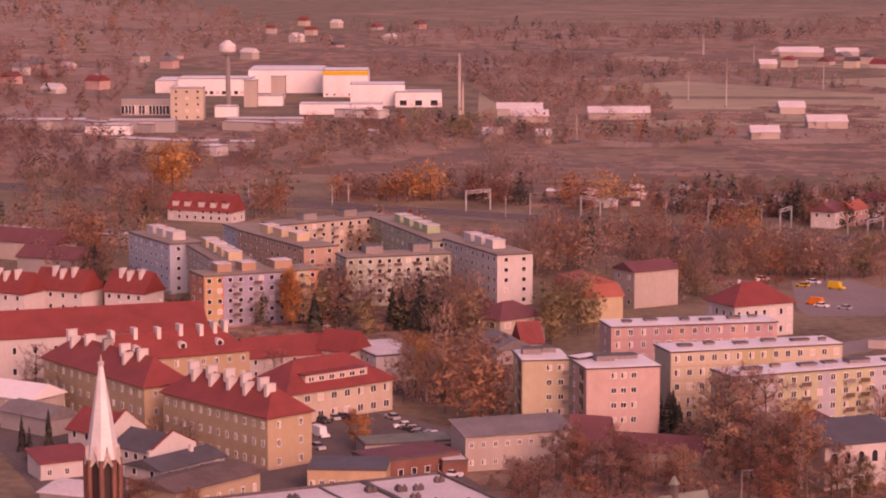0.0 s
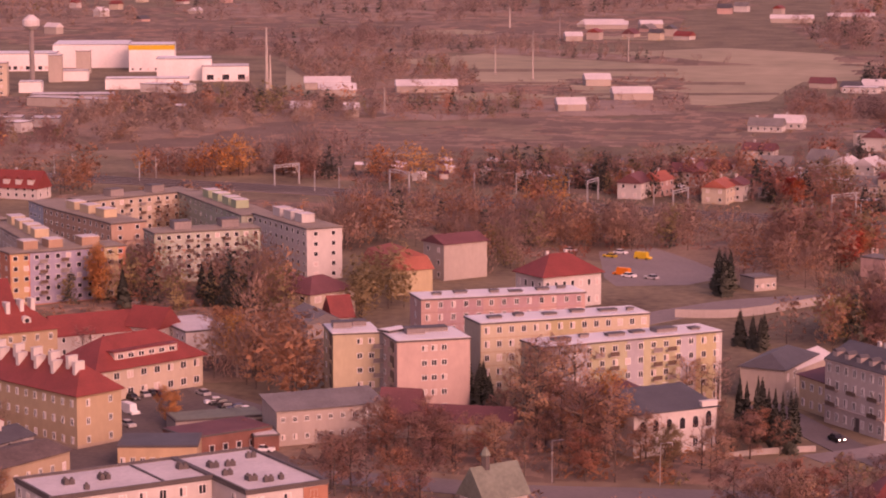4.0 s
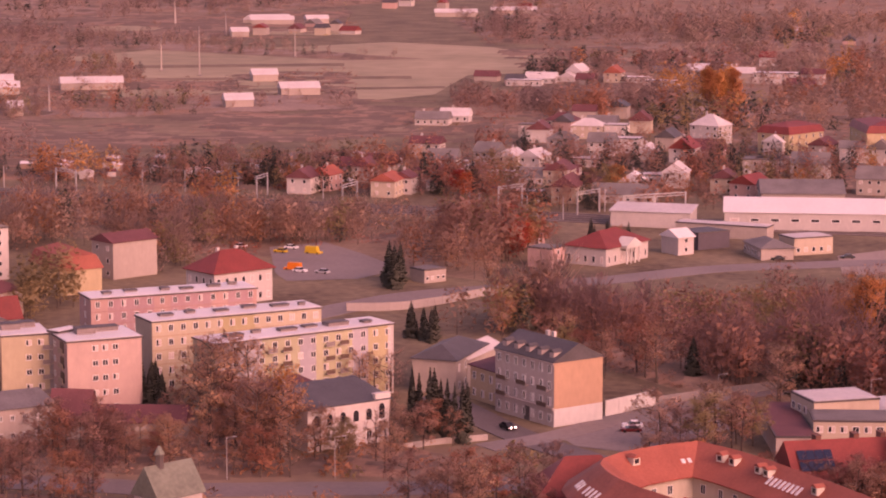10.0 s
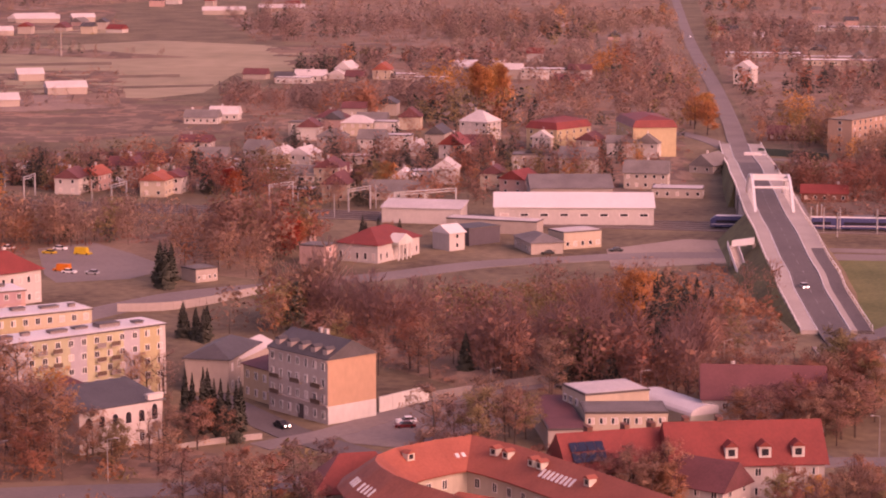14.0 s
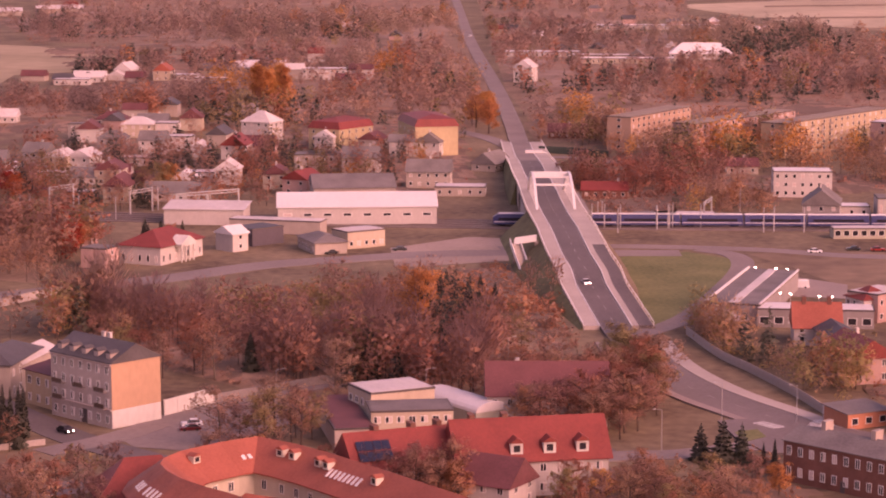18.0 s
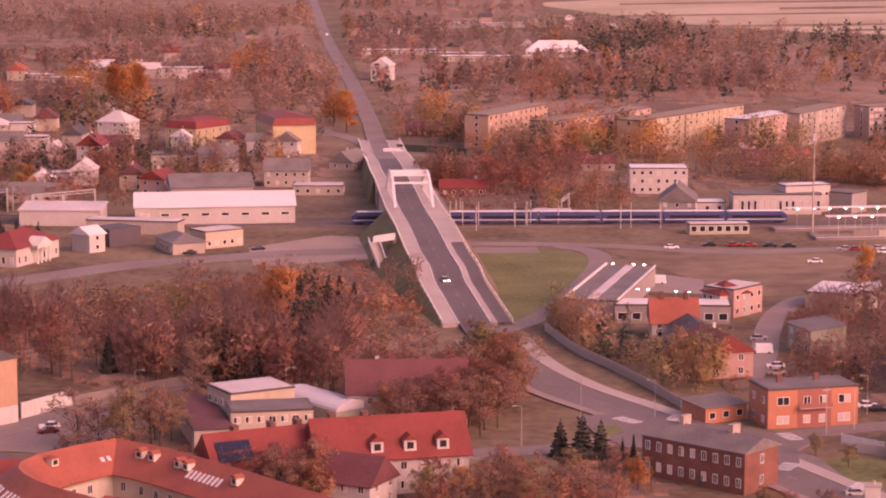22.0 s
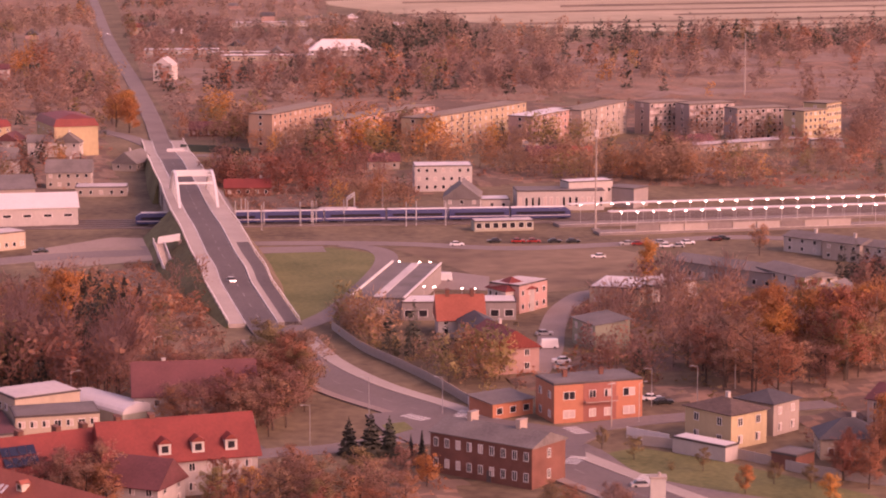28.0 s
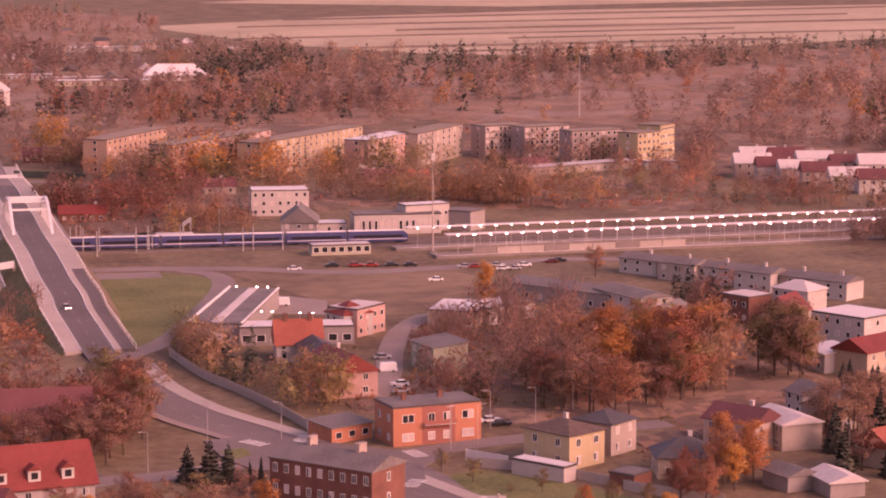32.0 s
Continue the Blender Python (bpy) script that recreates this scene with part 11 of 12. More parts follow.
scatter([(-75, 502), (-66, 498), (-65, 486), (-90, 494)], 5, {"thin": 1, "bare": 1}, 9, 11, 13)
scatter([(-263, 595), (-252, 621), (-238, 604), (-198, 598), (-185, 566), (-222, 571), (-243, 564)], 34, {"rust": 2, "brown": 3, "thin": 3, "bare": 1, "orange": 0.4, "olive": 1, "spruce": 0.9, "shrub": 1}, 8, 13, 14)
scatter([(-258, 641), (-235, 605), (-215, 612), (-215, 633), (-201, 592), (-235, 580)], 16, {"thin": 4, "rust": 2, "brown": 3, "bare": 3, "orange": 0.3, "olive": 0.6, "spruce": 0.5}, 8, 12, 15)
scatter([(-245, 582), (-245, 587), (-238, 574), (-240, 572)], 2, {"poplar": 1}, 15, 16, 16)
scatter([(-239, 579), (-237, 584), (-232, 572)], 2, {"spruce": 1}, 10, 12, 17)
scatter([(-220, 595), (-214, 602), (-206, 581), (-222, 580)], 4, {"spruce": 1}, 10, 13, 18)
scatter([(-197, 544), (-180, 550), (-154, 486), (-153, 450), (-168, 469), (-185, 503)], 19, {"thin": 2, "rust": 5, "bare": 1, "brown": 1}, 8, 13, 19)
rng = random.Random(41)
for kind, x, y, h in (("bare", -203.5, 429.0, 7.5), ("bare", -200.6, 426.6, 8.0), ("thin", -212.5, 435.0, 6.5), ("rust", -190.5, 383.0, 6.5), ("bare", -187.8, 381.0, 7.0), ("rust", -179.6, 382.5, 5.5), ("thin", -194.0, 386.5, 6.0), ("rust", -153.0, 436.5, 4.5), ("orange", -172.6, 448.0, 7.5)):
    tree(kind, x, y, h, rng)
scatter([(-183, 510), (-179, 512), (-173, 493), (-176, 492)], 3, {"birch": 1, "rust": 2}, 12, 15, 20)
scatter([(-214, 719), (-194, 740), (-155, 654), (-146, 646), (-165, 723), (-201, 767)], 16, {"thin": 4, "rust": 2, "brown": 3, "bare": 3, "orange": 0.3, "olive": 0.6, "spruce": 0.5}, 8, 12, 21)
scatter([(-169, 571), (-162, 591), (-168, 618), (-182, 623), (-175, 587)], 10, {"olive": 3, "brown": 1}, 8, 11, 22)
scatter([(-192, 486), (-187, 488), (-183, 473), (-188, 472)], 3, {"orange": 1}, 8, 9.5, 23)
scatter([(-224, 475), (-211, 467), (-190, 438), (-190, 432), (-212, 454)], 8, {"bare": 3, "thin": 1}, 7, 9, 24)
scatter([(-271, 480), (-267, 497), (-243, 455), (-254, 452)], 7, {"bare": 1}, 8, 11, 25)
scatter([(-231, 525), (-223, 535), (-212, 501)], 5, {"bare": 1, "thin": 1}, 7, 9, 26)
scatter([(-348, 610), (-333, 639), (-299, 605), (-319, 592)], 14, {"rust": 2, "brown": 3, "thin": 3, "bare": 1, "orange": 0.4, "olive": 1, "spruce": 0.9, "shrub": 1}, 7, 11, 27)
scatter([(-345, 648), (-338, 664), (-320, 626), (-330, 622)], 6, {"spruce": 1}, 9, 12, 28)
scatter([(-291, 737), (-270, 759), (-255, 705), (-274, 699)], 14, {"red": 1, "rust": 3, "brown": 3}, 8, 11, 29)
scatter([(-228, 758), (-214, 779), (-197, 725), (-204, 684)], 12, {"thin": 4, "rust": 2, "brown": 3, "bare": 3, "orange": 0.3, "olive": 0.6, "spruce": 0.5}, 9, 12, 30)
scatter([(-446, 785), (-398, 792), (-371, 774), (-334, 665), (-378, 663)], 34, {"rust": 2, "brown": 3, "thin": 3, "bare": 1, "orange": 0.4, "olive": 1, "spruce": 0.9, "shrub": 1}, 7, 11, 31)
scatter([(-421, 810), (-396, 842), (-343, 825), (-351, 790), (-376, 800)], 22, {"rust": 2, "brown": 3, "thin": 3, "bare": 1, "orange": 0.4, "olive": 1, "spruce": 0.9, "shrub": 1}, 7, 10, 32)
scatter([(-249, 805), (-197, 812), (-156, 758), (-144, 685), (-156, 661), (-207, 751)], 34, {"thin": 4, "rust": 2, "brown": 3, "bare": 3, "orange": 0.3, "olive": 0.6, "spruce": 0.5}, 8, 12, 33)
scatter([(-162, 718), (-145, 760), (-119, 763), (-81, 755), (-60, 720), (-61, 653), (-96, 680), (-135, 709)], 52, {"thin": 4, "rust": 2, "brown": 3, "bare": 3, "orange": 0.3, "olive": 0.6, "spruce": 0.5}, 8, 12, 34)
scatter([(-60, 720), (-50, 721), (-48, 676), (-59, 685)], 6, {"red": 1, "rust": 2}, 8, 10, 35)
scatter([(-74, 743), (-65, 744), (-62, 707), (-71, 706)], 3, {"olive": 1}, 9, 11, 36)
scatter([(-92, 649), (-82, 660), (-81, 636), (-88, 635)], 4, {"spruce": 1}, 10, 13, 37)
scatter([(-37, 705), (-32, 706), (-31, 683), (-35, 683)], 3, {"cypress": 1}, 8, 10, 38)
scatter([(-303, 906), (-137, 932), (-125, 850), (-180, 849), (-250, 869), (-290, 875)], 110, {"rust": 2, "brown": 2, "spruce": 4, "thin": 2, "shrub": 2, "olive": 1, "orange": 0.6}, 5, 10, 39)
scatter([(-213, 940), (-98, 924), (-65, 888), (-61, 845), (-130, 842), (-201, 883)], 110, {"rust": 2, "brown": 2, "spruce": 4, "thin": 2, "shrub": 2, "olive": 1, "orange": 0.5}, 5, 10, 40)
scatter([(-104, 1022), (75, 1029), (68, 850), (-9, 855), (-90, 887)], 200, {"rust": 1.5, "brown": 2, "spruce": 3.5, "thin": 2, "shrub": 2, "olive": 1, "orange": 0.8}, 4, 10, 41)
scatter([(-91, 861), (-84, 861), (-82, 836), (-88, 836)], 2, {"red": 1}, 9, 10, 42)
scatter([(-41, 846), (-31, 846), (-31, 830), (-40, 829)], 3, {"olive": 1, "orange": 1}, 11, 13, 43)
scatter([(-1, 1261), (17, 1280), (16, 1210), (0, 1209)], 8, {"poplar": 1}, 16, 20, 44)
scatter([(98, 1136), (115, 1151), (104, 1055), (93, 1054)], 8, {"orange": 1, "rust": 1}, 11, 15, 45)
scatter([(-12, 437), (14, 416), (32, 417), (47, 424), (47, 399), (-11, 396)], 20, {"rust": 2, "brown": 3, "thin": 3, "bare": 1, "orange": 0.4, "olive": 1, "spruce": 0.9, "shrub": 1}, 7, 11, 46)
scatter([(33, 422), (80, 406), (92, 404), (85, 382), (30, 390)], 24, {"rust": 2, "olive": 1, "brown": 2, "orange": 0.5, "shrub": 1}, 6, 9, 47)
for x, y, h in ((82.3, 433.0, 7.5), (85.8, 429.0, 9.5), (89.6, 430.5, 8.0)):
    tree("pine", x, y, h, random.Random(int(x * 10)), group="pines at the junction")
scatter([(46, 388), (63, 395), (80, 391), (80, 370), (50, 369)], 12, {"rust": 3, "olive": 1, "brown": 2, "thin": 1}, 7.5, 10, 177)
scatter([(110, 378), (120, 365), (107, 356), (98, 372)], 5, {"rust": 2, "olive": 1, "brown": 2}, 6, 8, 178)
scatter([(50, 463), (72, 462), (70, 449), (52, 451)], 8, {"rust": 3, "brown": 3, "thin": 1}, 9, 12, 179)
scatter([(-227, 459), (-186, 439), (-179, 428), (-220, 446)], 6, {"bare": 3, "thin": 1}, 6, 8, 180)
scatter([(94, 432), (96, 430), (95, 425), (93, 427)], 3, {"cypress": 1}, 4, 5, 49)
scatter([(51, 494), (72, 491), (80, 495), (83, 477), (70, 448), (61, 459), (51, 471)], 30, {"rust": 2, "brown": 3, "thin": 2, "bare": 1}, 9, 12.5, 50)
scatter([(81, 527), (86, 500), (81, 478), (76, 490)], 7, {"olive": 3, "brown": 1}, 10, 12.5, 51)
tree("orange", 38.5, 571.3, 16, random.Random(742), group="trees in the central wood")
tree("spruce", 32.4, 555.3, 7.5, random.Random(705), group="trees in the central wood")
tree("spruce", 40.9, 531.0, 10.5, random.Random(782), group="trees in the central wood")
tree("spruce", 60.7, 607.1, 6.8, random.Random(876), group="trees in the central wood")
tree("spruce", 47.1, 618.7, 8.5, random.Random(778), group="trees in the central wood")
tree("spruce", 49.6, 627.7, 7, random.Random(790), group="trees in the central wood")
tree("spruce", 58.7, 627.0, 5.5, random.Random(850), group="trees in the central wood")
tree("olive", 22.3, 522.0, 8, random.Random(640), group="trees in the central wood")
tree("olive", 24.3, 525.1, 7, random.Random(655), group="trees in the central wood")
scatter([(52, 487), (74, 485), (72, 472), (50, 474)], 9, {"rust": 3, "thin": 2, "olive": 1}, 10, 12.5, 164)
scatter([(42, 610), (52, 626), (64, 593), (43, 547), (38, 533)], 9, {"spruce": 3, "cypress": 1}, 8, 11, 53)
scatter([(63, 674), (72, 673), (69, 657), (62, 658)], 4, {"bare": 1, "shrub_brown": 1}, 6, 8, 54)
scatter([(78, 661), (80, 604), (78, 563), (72, 557), (67, 624)], 12, {"shrub_brown": 3, "shrub": 2, "thin": 1}, 7, 9, 55)
scatter([(11, 460), (15, 465), (8, 451), (1, 447), (-9, 452)], 9, {"olive": 1, "thin": 1, "brown": 1}, 8, 12, 56)
scatter([(105, 576), (114, 556), (127, 527), (131, 495), (119, 479), (110, 518), (104, 557)], 44, {"spruce": 2, "shrub_green": 2, "thin": 2, "olive": 1.5, "brown": 1.5, "rust": 0.7}, 5, 9.5, 57)
scatter([(148, 539), (167, 566), (160, 521), (171, 505), (156, 476), (149, 503)], 22, {"brown": 2, "thin": 3, "spruce": 1, "shrub_brown": 3}, 5, 8, 58)
scatter([(166, 579), (213, 581), (189, 514), (164, 493), (165, 535)], 34, {"thin": 3, "bare": 3, "brown": 2, "shrub_brown": 2}, 7, 11, 59)
scatter([(194, 528), (204, 533), (193, 499), (185, 501)], 6, {"orange": 1, "rust": 1}, 10, 12, 60)
scatter([(172, 504), (197, 498), (205, 476), (194, 449), (180, 453), (166, 480)], 28, {"rust": 2, "brown": 2, "thin": 3, "bare": 1}, 9, 13, 61)
scatter([(209, 509), (225, 512), (206, 470), (193, 467)], 8, {"rust": 1, "orange": 3, "olive": 0.6}, 14, 19, 62)
scatter([(209, 509), (225, 512), (206, 470), (193, 467)], 7, {"rust": 1, "orange": 2, "olive": 1}, 13, 17, 165)
scatter([(199, 519), (212, 523), (200, 491), (187, 487)], 8, {"orange": 2, "rust": 1, "thin": 1}, 13, 17, 162)
scatter([(174, 504), (189, 500), (176, 465), (165, 474)], 8, {"bare": 3, "thin": 1}, 13, 17, 163)
scatter([(233, 516), (250, 518), (233, 480), (220, 484)], 8, {"olive": 3, "brown": 1}, 13, 17, 63)
scatter([(212, 522), (214, 479), (207, 481), (187, 494)], 10, {"rust": 1, "olive": 1, "thin": 2}, 8, 12, 64)
scatter([(256, 618), (268, 614), (257, 577), (244, 581)], 9, {"spruce": 2, "brown": 1}, 7, 10, 65)
scatter([(239, 471), (241, 457), (210, 391), (200, 394), (204, 422)], 18, {"spruce": 3, "brown": 1}, 9, 13, 66)
scatter([(181, 414), (193, 420), (185, 398), (175, 392)], 6, {"orange": 2, "rust": 1}, 9, 11, 67)
scatter([(169, 408), (181, 404), (173, 384), (161, 388)], 6, {"rust": 1}, 7, 9, 68)
tree("olive", 130.5, 427.2, 4.3, random.Random(997), group="young trees on the lawn")
tree("olive", 133.7, 416.9, 4.6, random.Random(1054), group="young trees on the lawn")
tree("olive", 143.3, 405.3, 4.5, random.Random(1176), group="young trees on the lawn")
tree("olive", 152.4, 393.0, 4.4, random.Random(1301), group="young trees on the lawn")
tree("olive", 157.7, 388.7, 4.6, random.Random(1365), group="young trees on the lawn")
tree("orange", 145.0, 387.7, 5.2, random.Random(1250), group="young trees on the lawn")
tree("orange", 156.7, 377.4, 5.6, random.Random(1399), group="young trees on the lawn")
tree("shrub_green", 137.9, 407.6, 1.6, random.Random(1120), group="young trees on the lawn")
scatter([(199, 613), (202, 612), (198, 601), (195, 602)], 1, {"poplar": 1}, 13, 13.5, 71)
scatter([(143, 809), (175, 810), (168, 768), (138, 780)], 20, {"rust": 2, "brown": 3, "thin": 3, "bare": 1, "orange": 0.4, "olive": 1, "spruce": 0.9, "shrub": 1}, 6, 9, 73)
scatter([(104, 860), (185, 897), (171, 819), (144, 817), (120, 831)], 44, {"rust": 4, "brown": 3, "thin": 3, "olive": 0.5}, 7, 11, 74)
scatter([(180, 918), (232, 886), (264, 878), (321, 827), (311, 803), (229, 849), (217, 870)], 60, {"rust": 2, "brown": 3, "thin": 2, "olive": 1.5, "orange": 0.8, "spruce": 0.5, "birch": 0.3}, 7, 12, 75)
scatter([(144, 1124), (167, 1062), (169, 998), (202, 1028), (235, 995), (261, 977), (283, 984), (264, 919), (195, 925), (150, 925), (131, 1019)], 70, {"orange": 2, "rust": 3, "brown": 2, "olive": 1, "spruce": 0.5}, 8, 13, 76)
scatter([(146, 987), (165, 932), (193, 915), (232, 923), (292, 939), (304, 979), (243, 965), (203, 960), (173, 981), (152, 1029)], 26, {"orange": 1.2, "rust": 2, "olive": 1.6, "thin": 1, "russet": 2, "spruce": 0.5}, 7.5, 10.5, 175)
scatter([(310, 949), (393, 900), (358, 819), (311, 821), (262, 823), (232, 886), (239, 915)], 36, {"thin": 3, "dull": 2, "olive": 1, "russet": 2, "bare": 2, "spruce": 0.5}, 4.5, 7.5, 176)
scatter([(326, 999), (408, 931), (366, 835), (291, 892)], 40, {"rust": 2, "brown": 3, "thin": 3, "bare": 1, "orange": 0.4, "olive": 1, "spruce": 0.9, "shrub": 1}, 7, 11, 77)
scatter([(378, 846), (417, 795), (397, 757), (351, 812)], 26, {"rust": 2, "brown": 3, "thin": 3, "bare": 1, "orange": 0.4, "olive": 1, "spruce": 0.9, "shrub": 1}, 6, 9, 78)
scatter([(255, 676), (265, 686), (247, 643), (244, 644)], 1, {"rust": 1}, 9, 10, 79)

# ---------- far woods ----------
scatter([(-78, 844), (-50, 854), (7, 839), (5, 816), (-47, 803)], 30, {"rust": 2, "brown": 2, "spruce": 3, "thin": 2, "olive": 1}, 5, 9, 166)
scatter([(-37, 742), (-23, 747), (-21, 717), (-34, 706)], 8, {"spruce": 2, "cypress": 2, "rust": 1}, 6, 9, 167)
scatter([(-84, 772), (-59, 798), (-49, 707), (-55, 686), (-75, 687)], 22, {"rust": 2, "olive": 2, "brown": 2, "thin": 1, "red": 1}, 9, 14, 168)
setting("ground_cover", Shape().poly([(-62, 618, 0.0245), (-24, 624, 0.0245), (71, 676, 0.0245), (74, 591, 0.0245), (73, 531, 0.0245), (50, 520, 0.0245), (42, 468, 0.0245), (21, 498, 0.0245), (-3, 505, 0.0245), (-23, 532, 0.0245)]), LITTER, "dry leaves on the ground under the trees", "ground")
setting("ground_cover", Shape().poly([(-151, 452, 0.0275), (-118, 473, 0.0275), (-91, 477, 0.0275), (-57, 450, 0.0275), (-56, 422, 0.0275), (-138, 411, 0.0275)]), LITTER, "dry leaves on the ground under the trees", "ground")
setting("ground_cover", Shape().poly([(-269, 609, 0.0305), (-200, 617, 0.0305), (-175, 587, 0.0305), (-156, 499, 0.0305), (-180, 490, 0.0305), (-218, 537, 0.0305)]), LITTER, "dry leaves on the ground under the trees", "ground")
setting("ground_cover", Shape().poly([(-249, 805, 0.0335), (-123, 784, 0.0335), (-62, 744, 0.0335), (-61, 653, 0.0335), (-106, 679, 0.0335), (-200, 726, 0.0335)]), LITTER, "dry leaves on the ground under the trees", "ground")
setting("ground_cover", Shape().poly([(-712, 1104, 0.0365), (-631, 1112, 0.0365), (-572, 1096, 0.0365), (-475, 1030, 0.0365), (-413, 979, 0.0365), (-398, 896, 0.0365), (-446, 857, 0.0365), (-546, 845, 0.0365)]), LITTER, "dry leaves on the ground under the trees", "ground")
# orange and rust-red crowns that stand up along the railway and between the flats
rng = random.Random(77)
for cx, cy, half, many, mix, low, high in (
    (-424, 886, 11, 9, {"orange": 3, "rust": 2}, 10, 13), (-347, 823, 3, 3, {"orange": 2, "rust": 1}, 10, 12), (-337, 872, 8, 6, {"rust": 2, "orange": 2}, 9, 12),
    (-321, 874, 6, 6, {"rust": 2, "orange": 2}, 9, 12), (-308, 878, 7, 6, {"orange": 2, "rust": 2}, 9, 12), (-291, 898, 8, 7, {"bare": 2, "russet": 2}, 9, 12),
    (-278, 735, 12, 12, {"rust": 3, "russet": 2, "orange": 0.6}, 7, 9.5), (-292, 946, 14, 12, {"thin": 2, "russet": 2, "bare": 2}, 7, 10), (-249, 882, 7, 5, {"orange": 2, "rust": 2}, 9, 12),
    (-234, 886, 5, 4, {"orange": 2, "rust": 1}, 9, 12), (-200, 892, 12, 7, {"spruce": 3, "orange": 1}, 8, 11), (-168, 776, 10, 10, {"orange": 2, "rust": 3, "thin": 1}, 9, 12),
    (-206, 705, 15, 18, {"russet": 3, "rust": 3, "bare": 2}, 9, 12), (-150, 668, 10, 8, {"rust": 2, "russet": 2, "olive": 1}, 6, 9), (-440, 845, 22, 16, {"russet": 2, "bare": 2, "olive": 1}, 8, 11),
    (-120, 730, 18, 16, {"rust": 2, "russet": 3, "bare": 2}, 7, 10), (-120, 905, 18, 10, {"spruce": 2, "rust": 2}, 7, 10),
    (-5, 1262, 20, 12, {"orange": 2, "rust": 2}, 10, 14), (75, 1420, 18, 10, {"orange": 2, "rust": 3}, 11, 15), (-50, 1150, 22, 14, {"rust": 2, "orange": 2}, 9, 12)):
    grove("orange and rust-red autumn trees", [(cx + half * math.cos(a) * 1.25, cy + half * math.sin(a) * 0.9) for a in (0.2, 1.1, 2.2, 3.2, 4.3, 5.3)], many, mix, low * 1.05, high * 1.15, rng.randrange(10 ** 6), 62, 1.4)
grove("brown wood at the railway's far end", [(-712, 1104), (-631, 1112), (-572, 1096), (-475, 1030), (-413, 979), (-398, 896), (-446, 857), (-546, 845)], 327, {"dull": 4, "thin": 2, "russet": 2.5, "rust": 0.7, "bare": 1.5, "olive": 0.4, "spruce": 0.6}, 5.1, 9.9, 101, 34, name="far_wood")
setting("ground_cover", Shape().poly([(-495, 1087, 0.0395), (-477, 1147, 0.0395), (-382, 1217, 0.0395), (-329, 1144, 0.0395), (-363, 1068, 0.0395), (-403, 969, 0.0395)]), LITTER, "dry leaves on the ground under the trees", "ground")
grove("brown wood behind the factory sheds", [(-495, 1087), (-477, 1147), (-382, 1217), (-329, 1144), (-363, 1068), (-403, 969)], 257, {"dull": 4, "thin": 2, "russet": 2.5, "rust": 0.7, "bare": 1.5, "olive": 0.4, "spruce": 0.6}, 5.1, 9.9, 102, 34, name="far_wood")
setting("ground_cover", Shape().poly([(-1042, 1618, 0.0425), (-978, 1727, 0.0425), (-824, 1693, 0.0425), (-600, 1203, 0.0425), (-712, 1104, 0.0425)]), LITTER, "dry leaves on the ground under the trees", "ground")
grove("rust-coloured wood round the factory", [(-1042, 1618), (-978, 1727), (-824, 1693), (-600, 1203), (-712, 1104)], 327, {"dull": 4, "thin": 2, "russet": 2.5, "rust": 0.7, "bare": 1.5, "olive": 0.4, "spruce": 0.6}, 6.0, 10.8, 103, 34, name="far_wood")
setting("ground_cover", Shape().poly([(-2097, 3262, 0.0455), (-1568, 3283, 0.0455), (-962, 2313, 0.0455), (-747, 1952, 0.0455), (-857, 1883, 0.0455), (-824, 1693, 0.0455), (-978, 1727, 0.0455), (-1042, 1618, 0.0455)]), LITTER, "dry leaves on the ground under the trees", "ground")
grove("far wood at the edge of the view", [(-2097, 3262), (-1568, 3283), (-962, 2313), (-747, 1952), (-857, 1883), (-824, 1693), (-978, 1727), (-1042, 1618)], 468, {"dull": 4, "russet": 3, "thin": 1.5, "rust": 0.8, "orange": 0.12, "olive": 0.4, "spruce": 1.2}, 7.6, 13.5, 104, 26, name="far_wood")
setting("ground_cover", Shape().poly([(-906, 2332, 0.0485), (-818, 2605, 0.0485), (-540, 2534, 0.0485), (-423, 2833, 0.0485), (-301, 2540, 0.0485), (-460, 2160, 0.0485), (-532, 2026, 0.0485), (-755, 2058, 0.0485)]), LITTER, "dry leaves on the ground under the trees", "ground")
grove("dark far wood", [(-906, 2332), (-818, 2605), (-540, 2534), (-423, 2833), (-301, 2540), (-460, 2160), (-532, 2026), (-755, 2058)], 327, {"bare": 1, "dull": 3, "spruce": 0.6}, 7.6, 12.6, 105, 26, name="far_wood")
setting("ground_cover", Shape().poly([(-674, 1761, 0.0515), (-584, 1862, 0.0515), (-446, 1782, 0.0515), (-415, 1612, 0.0515), (-504, 1581, 0.0515), (-617, 1610, 0.0515)]), LITTER, "dry leaves on the ground under the trees", "ground")
grove("dark hedges between the fields", [(-674, 1761), (-584, 1862), (-446, 1782), (-415, 1612), (-504, 1581), (-617, 1610)], 202, {"bare": 1, "dull": 3, "spruce": 0.6}, 6.0, 9.9, 106, 26, name="far_wood")
setting("ground_cover", Shape().poly([(-523, 1574, 0.0545), (-382, 1529, 0.0545), (-324, 1366, 0.0545), (-334, 1274, 0.0545), (-418, 1333, 0.0545)]), LITTER, "dry leaves on the ground under the trees", "ground")
grove("brown wood beyond the fields", [(-523, 1574), (-382, 1529), (-324, 1366), (-334, 1274), (-418, 1333)], 202, {"dull": 4, "thin": 2, "russet": 2.5, "rust": 0.7, "bare": 1.5, "olive": 0.4, "spruce": 0.6}, 5.1, 9.0, 107, 26, name="far_wood")
